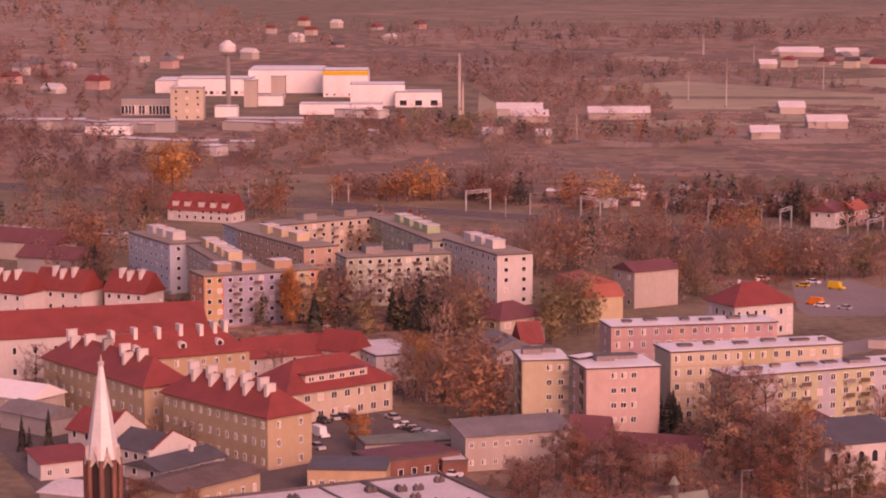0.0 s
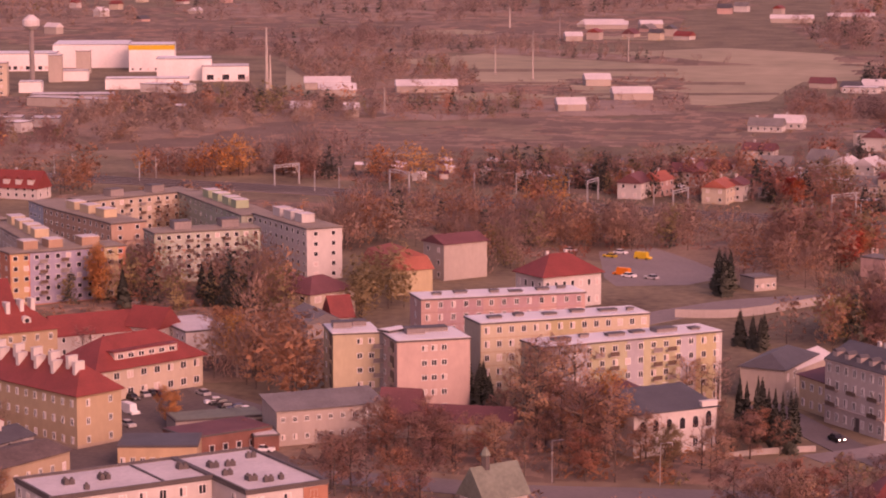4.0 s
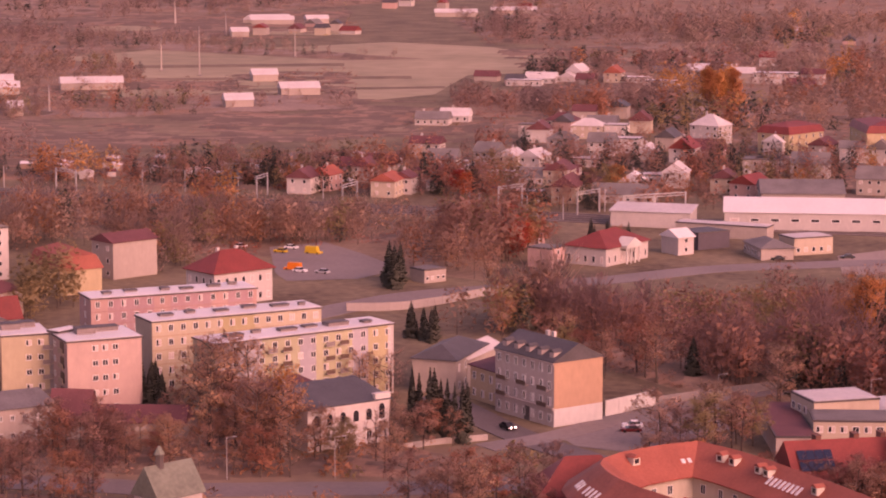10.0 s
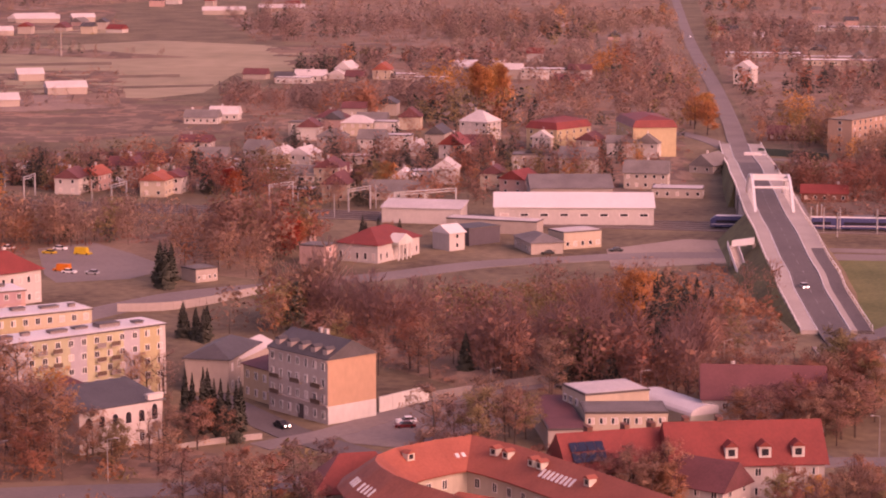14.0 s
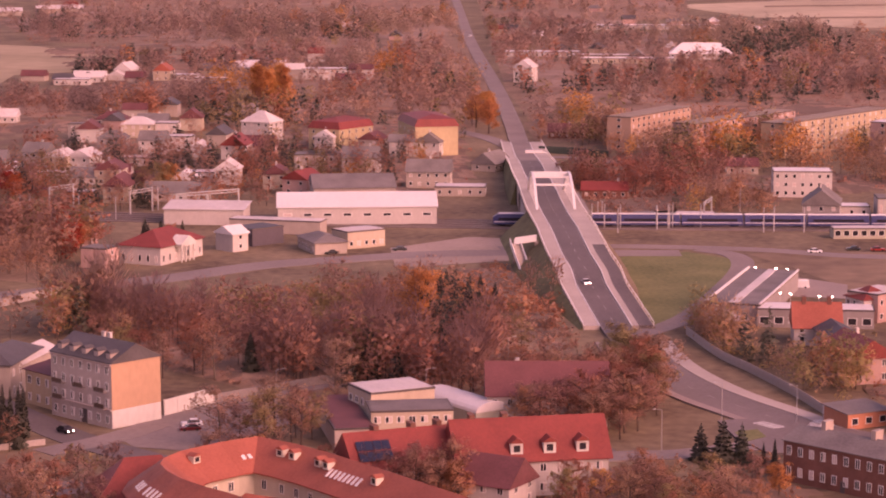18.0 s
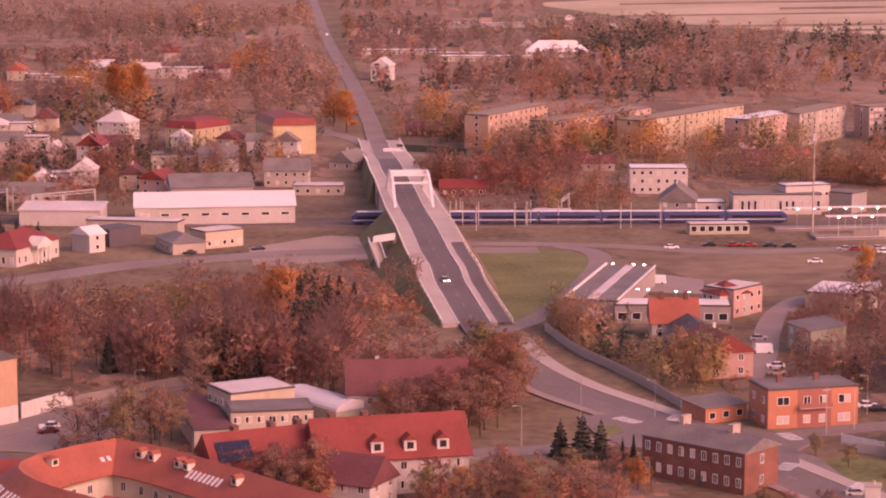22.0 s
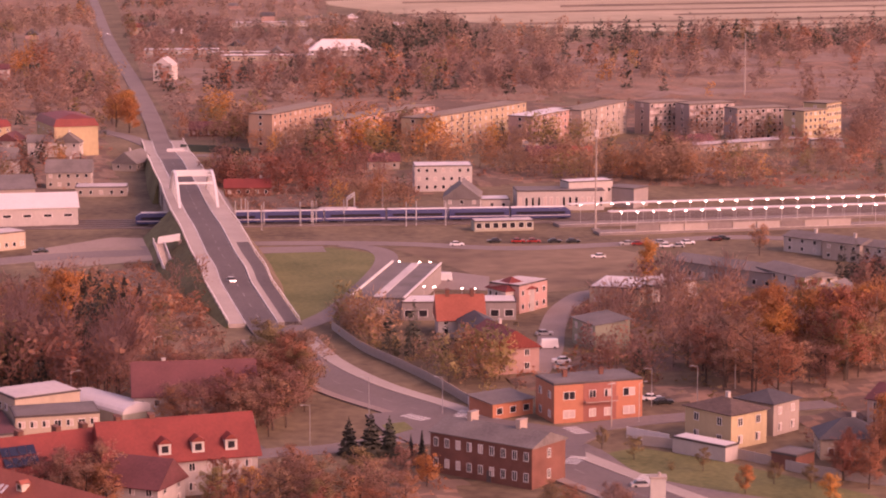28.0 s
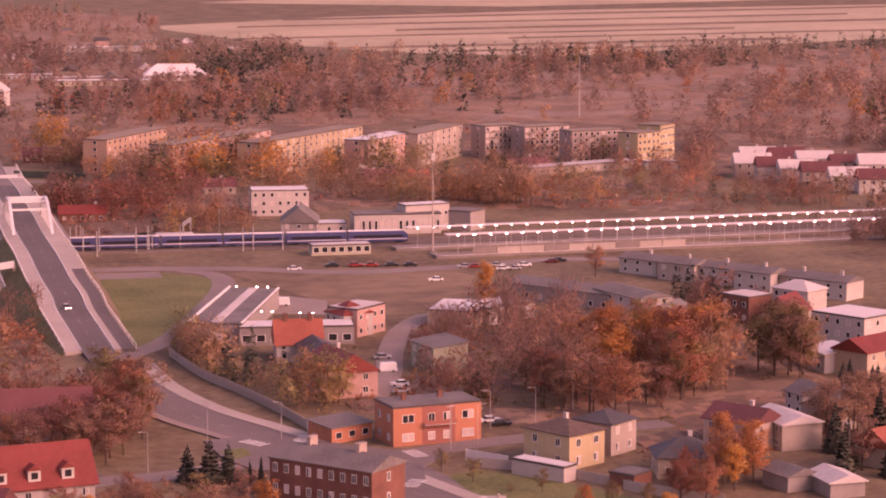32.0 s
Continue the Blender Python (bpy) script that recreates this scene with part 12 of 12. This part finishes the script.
setting("ground_cover", Shape().poly([(-399, 1174, 0.0575), (-315, 1260, 0.0575), (-193, 1302, 0.0575), (-177, 1197, 0.0575), (-284, 1137, 0.0575), (-360, 1101, 0.0575)]), LITTER, "dry leaves on the ground under the trees", "ground")
grove("scrub along the fallow strip", [(-399, 1174), (-315, 1260), (-193, 1302), (-177, 1197), (-284, 1137), (-360, 1101)], 202, {"dull": 4, "thin": 2, "russet": 2.5, "rust": 0.7, "bare": 1.5, "olive": 0.4, "spruce": 0.6}, 3.4, 8.1, 108, 26, name="far_wood")
setting("ground_cover", Shape().poly([(-360, 887, 0.0605), (-311, 915, 0.0605), (-297, 887, 0.0605), (-341, 866, 0.0605)]), LITTER, "dry leaves on the ground under the trees", "ground")
grove("scrub beyond the railway", [(-360, 887), (-311, 915), (-297, 887), (-341, 866)], 54, {"dull": 4, "russet": 3, "thin": 1.5, "rust": 0.8, "orange": 0.12, "olive": 0.4, "spruce": 1.2}, 5.1, 9.0, 109, 34, name="far_wood")
setting("ground_cover", Shape().poly([(-508, 1856, 0.0635), (-346, 1716, 0.0635), (-187, 1586, 0.0635), (-241, 1567, 0.0635), (-373, 1650, 0.0635), (-460, 1679, 0.0635)]), LITTER, "dry leaves on the ground under the trees", "ground")
grove("dark hedge in the fields", [(-508, 1856), (-346, 1716), (-187, 1586), (-241, 1567), (-373, 1650), (-460, 1679)], 156, {"bare": 1, "dull": 3, "spruce": 0.6}, 5.1, 8.1, 110, 26, name="far_wood")
setting("ground_cover", Shape().poly([(-236, 2138, 0.0665), (-22, 2001, 0.0665), (93, 1919, 0.0665), (91, 1637, 0.0665), (-18, 1664, 0.0665), (-163, 1779, 0.0665)]), LITTER, "dry leaves on the ground under the trees", "ground")
grove("dark far wood beyond the pale field", [(-236, 2138), (-22, 2001), (93, 1919), (91, 1637), (-18, 1664), (-163, 1779)], 327, {"bare": 1, "dull": 3, "spruce": 0.6}, 7.6, 12.6, 111, 26, name="far_wood")
setting("ground_cover", Shape().poly([(-138, 1274, 0.0695), (-60, 1356, 0.0695), (-14, 1298, 0.0695), (-12, 1177, 0.0695), (-68, 1159, 0.0695), (-123, 1157, 0.0695)]), LITTER, "dry leaves on the ground under the trees", "ground")
grove("brown wood beyond the allotments", [(-138, 1274), (-60, 1356), (-14, 1298), (-12, 1177), (-68, 1159), (-123, 1157)], 257, {"dull": 4, "thin": 2, "russet": 2.5, "rust": 0.7, "bare": 1.5, "olive": 0.4, "spruce": 0.6}, 4.2, 8.1, 112, 34, name="far_wood")
setting("ground_cover", Shape().poly([(-121, 1571, 0.0725), (149, 1640, 0.0725), (124, 1323, 0.0725), (17, 1280, 0.0725), (-101, 1398, 0.0725)]), LITTER, "dry leaves on the ground under the trees", "ground")
grove("wood among the far houses", [(-121, 1571), (149, 1640), (124, 1323), (17, 1280), (-101, 1398)], 234, {"dull": 4, "russet": 3, "thin": 1.5, "rust": 0.8, "orange": 0.12, "olive": 0.4, "spruce": 1.2}, 6.0, 10.8, 113, 34, name="far_wood")
setting("ground_cover", Shape().poly([(-111, 1453, 0.0755), (-85, 1454, 0.0755), (-82, 1407, 0.0755), (-107, 1406, 0.0755)]), LITTER, "dry leaves on the ground under the trees", "ground")
grove("dark conifer clump in the field", [(-111, 1453), (-85, 1454), (-82, 1407), (-107, 1406)], 31, {"spruce": 2.2, "dull": 3, "rust": 0.6}, 8.5, 11.7, 114, 34, name="far_wood")
setting("ground_cover", Shape().poly([(-35, 1192, 0.0785), (119, 1303, 0.0785), (95, 1042, 0.0785), (56, 1092, 0.0785), (9, 1077, 0.0785), (-32, 1088, 0.0785)]), LITTER, "dry leaves on the ground under the trees", "ground")
grove("wood between the far houses", [(-35, 1192), (119, 1303), (95, 1042), (56, 1092), (9, 1077), (-32, 1088)], 171, {"dull": 4, "russet": 3, "thin": 1.5, "rust": 0.8, "orange": 0.12, "olive": 0.4, "spruce": 1.2}, 6.0, 10.8, 115, 34, name="far_wood")
setting("ground_cover", Shape().poly([(-43, 2042, 0.0815), (180, 2171, 0.0815), (140, 1479, 0.0815), (123, 1266, 0.0815), (93, 1269, 0.0815), (38, 1489, 0.0815), (-34, 1603, 0.0815)]), LITTER, "dry leaves on the ground under the trees", "ground")
grove("rust-coloured wood beside the far road", [(-43, 2042), (180, 2171), (140, 1479), (123, 1266), (93, 1269), (38, 1489), (-34, 1603)], 327, {"dull": 4, "russet": 3, "thin": 1.5, "rust": 0.8, "orange": 0.12, "olive": 0.4, "spruce": 1.2}, 6.8, 11.7, 116, 34, name="far_wood")
setting("ground_cover", Shape().poly([(-255, 2827, 0.0845), (230, 2782, 0.0845), (187, 2225, 0.0845), (-43, 2042, 0.0845), (-182, 2010, 0.0845)]), LITTER, "dry leaves on the ground under the trees", "ground")
grove("far wood", [(-255, 2827), (230, 2782), (187, 2225), (-43, 2042), (-182, 2010)], 327, {"dull": 4, "russet": 3, "thin": 1.5, "rust": 0.8, "orange": 0.12, "olive": 0.4, "spruce": 1.2}, 7.6, 12.6, 117, 26, name="far_wood")
setting("ground_cover", Shape().poly([(191, 2020, 0.0875), (267, 1843, 0.0875), (305, 1516, 0.0875), (451, 1587, 0.0875), (335, 1176, 0.0875), (237, 1220, 0.0875), (173, 1192, 0.0875), (128, 1104, 0.0875), (136, 1303, 0.0875)]), LITTER, "dry leaves on the ground under the trees", "ground")
grove("rust-coloured wood east of the far road", [(191, 2020), (267, 1843), (305, 1516), (451, 1587), (335, 1176), (237, 1220), (173, 1192), (128, 1104), (136, 1303)], 436, {"dull": 4, "russet": 3, "thin": 1.5, "rust": 0.8, "orange": 0.12, "olive": 0.4, "spruce": 1.2}, 6.8, 11.7, 118, 34, name="far_wood")
setting("ground_cover", Shape().poly([(267, 1843, 0.0905), (391, 1793, 0.0905), (477, 1679, 0.0905), (427, 1504, 0.0905), (312, 1515, 0.0905)]), LITTER, "dry leaves on the ground under the trees", "ground")
grove("dark wood beyond the works", [(267, 1843), (391, 1793), (477, 1679), (427, 1504), (312, 1515)], 280, {"spruce": 2.2, "dull": 3, "rust": 0.6}, 8.5, 13.5, 119, 26, name="far_wood")
setting("ground_cover", Shape().poly([(258, 2870, 0.0935), (470, 2595, 0.0935), (381, 2100, 0.0935), (285, 1966, 0.0935), (200, 2117, 0.0935)]), LITTER, "dry leaves on the ground under the trees", "ground")
grove("wood on both sides of the far road", [(258, 2870), (470, 2595), (381, 2100), (285, 1966), (200, 2117)], 234, {"dull": 4, "russet": 3, "thin": 1.5, "rust": 0.8, "orange": 0.12, "olive": 0.4, "spruce": 1.2}, 6.8, 11.7, 120, 26, name="far_wood")
setting("ground_cover", Shape().poly([(216, 1427, 0.0965), (404, 1728, 0.0965), (543, 1614, 0.0965), (766, 1617, 0.0965), (985, 1668, 0.0965), (644, 1088, 0.0965), (470, 1124, 0.0965), (392, 1165, 0.0965), (329, 1221, 0.0965), (213, 1152, 0.0965), (175, 1163, 0.0965)]), LITTER, "dry leaves on the ground under the trees", "ground")
grove("brown wood behind the far flats", [(216, 1427), (404, 1728), (543, 1614), (766, 1617), (985, 1668), (644, 1088), (470, 1124), (392, 1165), (329, 1221), (213, 1152), (175, 1163)], 780, {"dull": 4, "russet": 3, "thin": 1.5, "rust": 0.8, "orange": 0.12, "olive": 0.4, "spruce": 1.2}, 6.8, 11.7, 121, 34, name="far_wood")
setting("ground_cover", Shape().poly([(446, 1792, 0.0995), (560, 1665, 0.0995), (772, 1733, 0.0995), (1029, 1836, 0.0995), (852, 1519, 0.0995), (672, 1509, 0.0995), (505, 1499, 0.0995), (419, 1618, 0.0995)]), LITTER, "dry leaves on the ground under the trees", "ground")
grove("dark wood at the edge of the fields", [(446, 1792), (560, 1665), (772, 1733), (1029, 1836), (852, 1519), (672, 1509), (505, 1499), (419, 1618)], 405, {"spruce": 2.2, "dull": 3, "rust": 0.6}, 8.5, 13.5, 122, 26, name="far_wood")
setting("ground_cover", Shape().poly([(463, 1108, 0.1025), (662, 1119, 0.1025), (527, 889, 0.1025), (508, 972, 0.1025), (464, 1008, 0.1025), (408, 975, 0.1025)]), LITTER, "dry leaves on the ground under the trees", "ground")
grove("brown wood east of the far flats", [(463, 1108), (662, 1119), (527, 889), (508, 972), (464, 1008), (408, 975)], 257, {"dull": 4, "thin": 2, "russet": 2.5, "rust": 0.7, "bare": 1.5, "olive": 0.4, "spruce": 0.6}, 6.0, 9.9, 123, 34, name="far_wood")
setting("ground_cover", Shape().poly([(329, 761, 0.1055), (391, 747, 0.1055), (419, 725, 0.1055), (390, 674, 0.1055), (359, 684, 0.1055), (326, 730, 0.1055)]), LITTER, "dry leaves on the ground under the trees", "ground")
grove("scrub along the platforms", [(329, 761), (391, 747), (419, 725), (390, 674), (359, 684), (326, 730)], 132, {"dull": 4, "thin": 2, "russet": 2.5, "rust": 0.7, "bare": 1.5, "olive": 0.4, "spruce": 0.6}, 3.4, 7.2, 124, 34, name="far_wood")
setting("ground_cover", Shape().poly([(125, 1119, 0.1085), (159, 1074, 0.1085), (150, 1011, 0.1085), (120, 1031, 0.1085)]), LITTER, "dry leaves on the ground under the trees", "ground")
grove("brown wood at the foot of the far road", [(125, 1119), (159, 1074), (150, 1011), (120, 1031)], 39, {"dull": 4, "thin": 2, "russet": 2.5, "rust": 0.7, "bare": 1.5, "olive": 0.4, "spruce": 0.6}, 3.4, 7.2, 125, 34, name="far_wood")

# ---------- undergrowth ----------
grove("brown undergrowth beneath the central wood", [(-62, 618), (-24, 624), (71, 676), (74, 591), (73, 531), (50, 520), (42, 468), (21, 498), (-3, 505), (-23, 532)], 1425, {"low": 4, "low_rust": 3, "low_bare": 1, "shrub_green": 1}, 5, 11, 201, 46, 0.6, "undergrowth")
grove("brown undergrowth in the park", [(-151, 452), (-118, 473), (-91, 477), (-57, 450), (-25, 427), (-22, 387), (-125, 373)], 399, {"low": 4, "low_rust": 3, "low_bare": 1, "shrub_green": 1}, 4, 9, 202, 46, 0.6, "undergrowth")
grove("scrub between the blocks of flats", [(-405, 640), (-272, 614), (-200, 617), (-175, 587), (-156, 499), (-180, 490), (-218, 537), (-356, 563)], 570, {"low": 4, "low_rust": 3, "low_bare": 1, "shrub_green": 1}, 4, 9, 203, 46, 0.6, "undergrowth")
grove("scrub along the railway", [(-497, 788), (-386, 806), (-275, 808), (-117, 796), (-109, 742), (-165, 736), (-232, 772), (-336, 796), (-468, 741)], 475, {"low": 4, "low_rust": 3, "low_bare": 1, "shrub_green": 1}, 4, 9, 204, 46, 0.6, "undergrowth")
grove("scrub along the railway banks", [(-251, 821), (-123, 784), (-45, 760), (-57, 685), (-106, 679), (-160, 694)], 570, {"low": 4, "low_rust": 3, "low_bare": 1, "shrub_green": 1}, 4, 9, 205, 46, 0.6, "undergrowth")
grove("garden scrub beyond the railway", [(-330, 956), (-147, 995), (-71, 998), (-61, 864), (-125, 850), (-250, 869), (-305, 884)], 665, {"low": 4, "low_rust": 3, "low_bare": 1, "shrub_green": 1}, 4, 8, 206, 46, 0.6, "undergrowth")
grove("garden scrub among the far houses", [(-152, 1171), (102, 1213), (80, 850), (-9, 847), (-92, 869), (-126, 965)], 855, {"low": 4, "low_rust": 3, "low_bare": 1, "shrub_green": 1}, 4, 8, 207, 46, 0.6, "undergrowth")
grove("scrub east of the bridge", [(113, 934), (390, 890), (345, 787), (226, 840), (179, 809), (137, 776), (115, 781), (104, 843)], 855, {"low": 4, "low_rust": 3, "low_bare": 1, "shrub_green": 1}, 5, 10, 208, 46, 0.6, "undergrowth")
grove("scrub among the houses by the main road", [(130, 544), (153, 545), (172, 582), (282, 612), (269, 540), (212, 423), (163, 420), (153, 459), (129, 483)], 855, {"low": 4, "low_rust": 3, "low_bare": 1, "shrub_green": 1}, 4, 9, 209, 46, 0.6, "undergrowth")
grove("scrub at the foot of the orange roofs", [(-39, 451), (16, 419), (97, 438), (101, 411), (92, 374), (-37, 386)], 399, {"low": 4, "low_rust": 3, "low_bare": 1, "shrub_green": 1}, 3, 8, 210, 46, 0.6, "undergrowth")
grove("brown scrub round the far flats", [(159, 1398), (317, 1225), (504, 1131), (583, 1038), (472, 838), (343, 945), (206, 987), (114, 1015)], 855, {"low": 4, "low_rust": 3, "low_bare": 1, "shrub_green": 1}, 5, 10, 211, 46, 0.6, "undergrowth")
grove("rough growth on the fallow land", [(-463, 1098), (-188, 1265), (-61, 1220), (-54, 1102), (-257, 981), (-385, 913)], 285, {"low": 4, "low_rust": 3, "low_bare": 1, "shrub_green": 1}, 2, 5, 212, 30, 0.6, "undergrowth")
grove("scrub round the factory", [(-843, 1342), (-579, 1211), (-412, 1312), (-223, 1500), (-190, 1283), (-371, 1183), (-510, 1065), (-660, 1048)], 475, {"low": 4, "low_rust": 3, "low_bare": 1, "shrub_green": 1}, 5, 10, 213, 30, 0.6, "undergrowth")
grove("low brown growth between the far woods", [(-1640, 2614), (-906, 2332), (-375, 2515), (-274, 1841), (-617, 1610), (-811, 1697), (-843, 1342)], 760, {"low": 4, "low_rust": 3, "low_bare": 1, "shrub_green": 1}, 6, 11, 214, 30, 0.6, "undergrowth")
grove("low brown growth among the far houses", [(-236, 2138), (149, 1640), (108, 1181), (-12, 1161), (-123, 1157), (-101, 1398)], 665, {"low": 4, "low_rust": 3, "low_bare": 1, "shrub_green": 1}, 6, 11, 215, 30, 0.6, "undergrowth")
grove("low brown growth behind the far flats", [(216, 1427), (404, 1728), (766, 1617), (985, 1668), (644, 1088), (392, 1165), (175, 1163)], 665, {"low": 4, "low_rust": 3, "low_bare": 1, "shrub_green": 1}, 6, 11, 216, 30, 0.6, "undergrowth")

# ---------- vehicles ----------
car("white", -170.6, 469.5, 215)
car("black", -168.7, 468.3, 215)
car("black", -165.9, 465.5, 35)
car("blue", -163.7, 464.3, 215)
car("white", -160.9, 462.7, 35)
car("black", -188.8, 468.7, -40)
car("silver", -188.0, 472.7, 140)
car("white", -184.2, 455.6, -40, van=True)
car("silver", -179.9, 443.7, -40)
car("maroon", -184.5, 473.7, -40)
car("silver", -176.0, 477.3, 140)
car("black", -186.7, 474.3, 140)
car("white", -125.6, 708.4, -20)
car("yellow", -127.5, 700.4, 160)
car("yellow", -117.2, 699.1, -20, van=True)
car("orange", -117.8, 666.9, 160, van=True)
car("white", -115.2, 663.4, -20)
car("silver", -108.4, 661.5, 160)
car("white", -141.3, 709.2, -20)
car("white", -146.0, 429.4, 0)
car("maroon", -14.3, 466.4, 190)
car("white", -14.1, 470.6, 190)
car("black", 41.7, 707.1, 190)
car("black", 21.0, 701.7, 190)
car("white", 234.5, 680.5, -8)
car("silver", 226.5, 682.5, -8)
car("black", 195.8, 692.7, -8)
car("black", 201.3, 691.3, -8)
car("red", 185.0, 695.3, -8)
car("red", 189.7, 694.2, -8)
car("black", 248.1, 687.0, -8)
car("maroon", 244.8, 685.4, 172)
car("black", 178.0, 697.1, 172)
car("silver", 215.8, 682.8, 172)
car("red", 219.1, 681.9, -8)
car("white", 225.9, 675.4, -8)
car("silver", 229.2, 674.6, 172)
car("silver", 151.5, 544.2, -8)
car("white", 146.2, 510.8, 172)
car("silver", 144.4, 503.2, -8)
car("white", 147.7, 528.0, 172, van=True)
car("white", 199.9, 659.8, 172)
car("white", 165.3, 692.9, -8)
car("white", 153.6, 467.3, -8)
car("black", 154.8, 463.5, -8)
car("silver", 128.8, 396.7, -8)
car("white", 146.1, 629.5, 165, van=True)
car("silver", -179.1, 705.1, 10)
car("black", -175.2, 700.1, 10)
car("silver", 85.9, 617.4, -83, z=3.75, lights=True, group="cars on the road")
car("black", -38.9, 465.5, -55, lights=True, group="cars on the road", z=0.2)
car("white", 161.5, 1815.3, -82, lights=True, group="cars on the road", z=0.3)
truck = thing("truck", "white box truck on the roundabout", "truck", 111.4, 953.2, 0.25, -8)
part("box_body", Shape().box(-4.0, 3.0, -1.25, 1.25, 1.0, 3.7), ROOF_WHITE, truck)
part("cab", Shape().prism([(3.2, -1.2), (5.0, -1.2), (5.0, 1.2), (3.2, 1.2)], 0.6, 2.9, 0, [(3.2, -1.15), (4.5, -1.15), (4.5, 1.15), (3.2, 1.15)]), PAINT["white"], truck)
for tx in (-2.6, 3.9):
    for ty in (-1.0, 1.0):
        part("tyre", Shape().tube((tx, ty - 0.15, 0.5), (tx, ty + 0.15, 0.5), 0.5, 0.5, 10), RUBBER, truck)


# ---------- lamps and small things ----------
street_lamp(34.1, 484.9, 0)
street_lamp(54.9, 518.9, 30)
street_lamp(33.8, 502.3, 0)
street_lamp(76.4, 442.1, 200)
street_lamp(34.0, 513.5, 0)
street_lamp(161.7, 461.8, 200)
street_lamp(35.8, 506.2, 0)
street_lamp(92.8, 466.1, 200)
street_lamp(107.4, 462.8, 200)
street_lamp(144.5, 447.7, 20)
street_lamp(3.0, 486.7, 0)
street_lamp(-66.9, 420.8, 0)
street_lamp(-86.5, 418.2, 0)
street_lamp(151.6, 461.4, 200)
utility_pole(137.6, 444.1)
utility_pole(173.7, 471.8)
utility_pole(206.3, 406.3)
utility_pole(-215.5, 538.1)
wall_lamp(134.1, 630.5, 5.6)
wall_lamp(139.3, 628.1, 5.6)
wall_lamp(142.1, 626.9, 5.6)
wall_lamp(131.5, 587.6, 5.6)
wall_lamp(133.9, 586.6, 5.6)
wall_lamp(140.3, 582.6, 5.6)
wall_lamp(143.4, 581.5, 5.6)
stairs = thing("stairway", "pale concrete stairway from the bridge down to the ground", "stairs", 0, 0)
_flight = [Vector((79.2, 673.9, 8.0)), Vector((73.1, 675.1, 7.0)), Vector((74.7, 660.5, 0.3))]
for a, b in zip(_flight, _flight[1:]):
    d = b - a
    n = max(2, int(abs(d.z) / 0.35) if abs(d.z) > 2 else 3)
    w = Vector((-d.y, d.x, 0)).normalized() * 1.4
    for i in range(n):
        p, q = a.lerp(b, i / n), a.lerp(b, (i + 1) / n)
        ring = [(p - w).xy, (p + w).xy, (q + w).xy, (q - w).xy]
        part("step", Shape().prism([tuple(r) for r in ring], q.z - 0.5, q.z), CONCRETE, stairs)
    for sgn in (-1, 1):
        s = Shape()
        e = w.normalized() * 0.1
        s.v = [tuple(v + w * sgn + e * k + Vector((0, 0, h))) for v in (a, b) for h in (-0.6, 1.0) for k in (-1, 1)]
        s.f = [(0, 1, 3, 2), (4, 6, 7, 5), (0, 4, 5, 1), (2, 3, 7, 6), (0, 2, 6, 4), (1, 5, 7, 3)]
        s.m = [0] * 6
        part("parapet", s, WHITE_STEEL, stairs)
for p in _flight[:2]:
    part("pier", Shape().box(p.x - 0.5, p.x + 0.5, p.y - 0.5, p.y + 0.5, 0, p.z - 0.5), CONC_DARK, stairs)
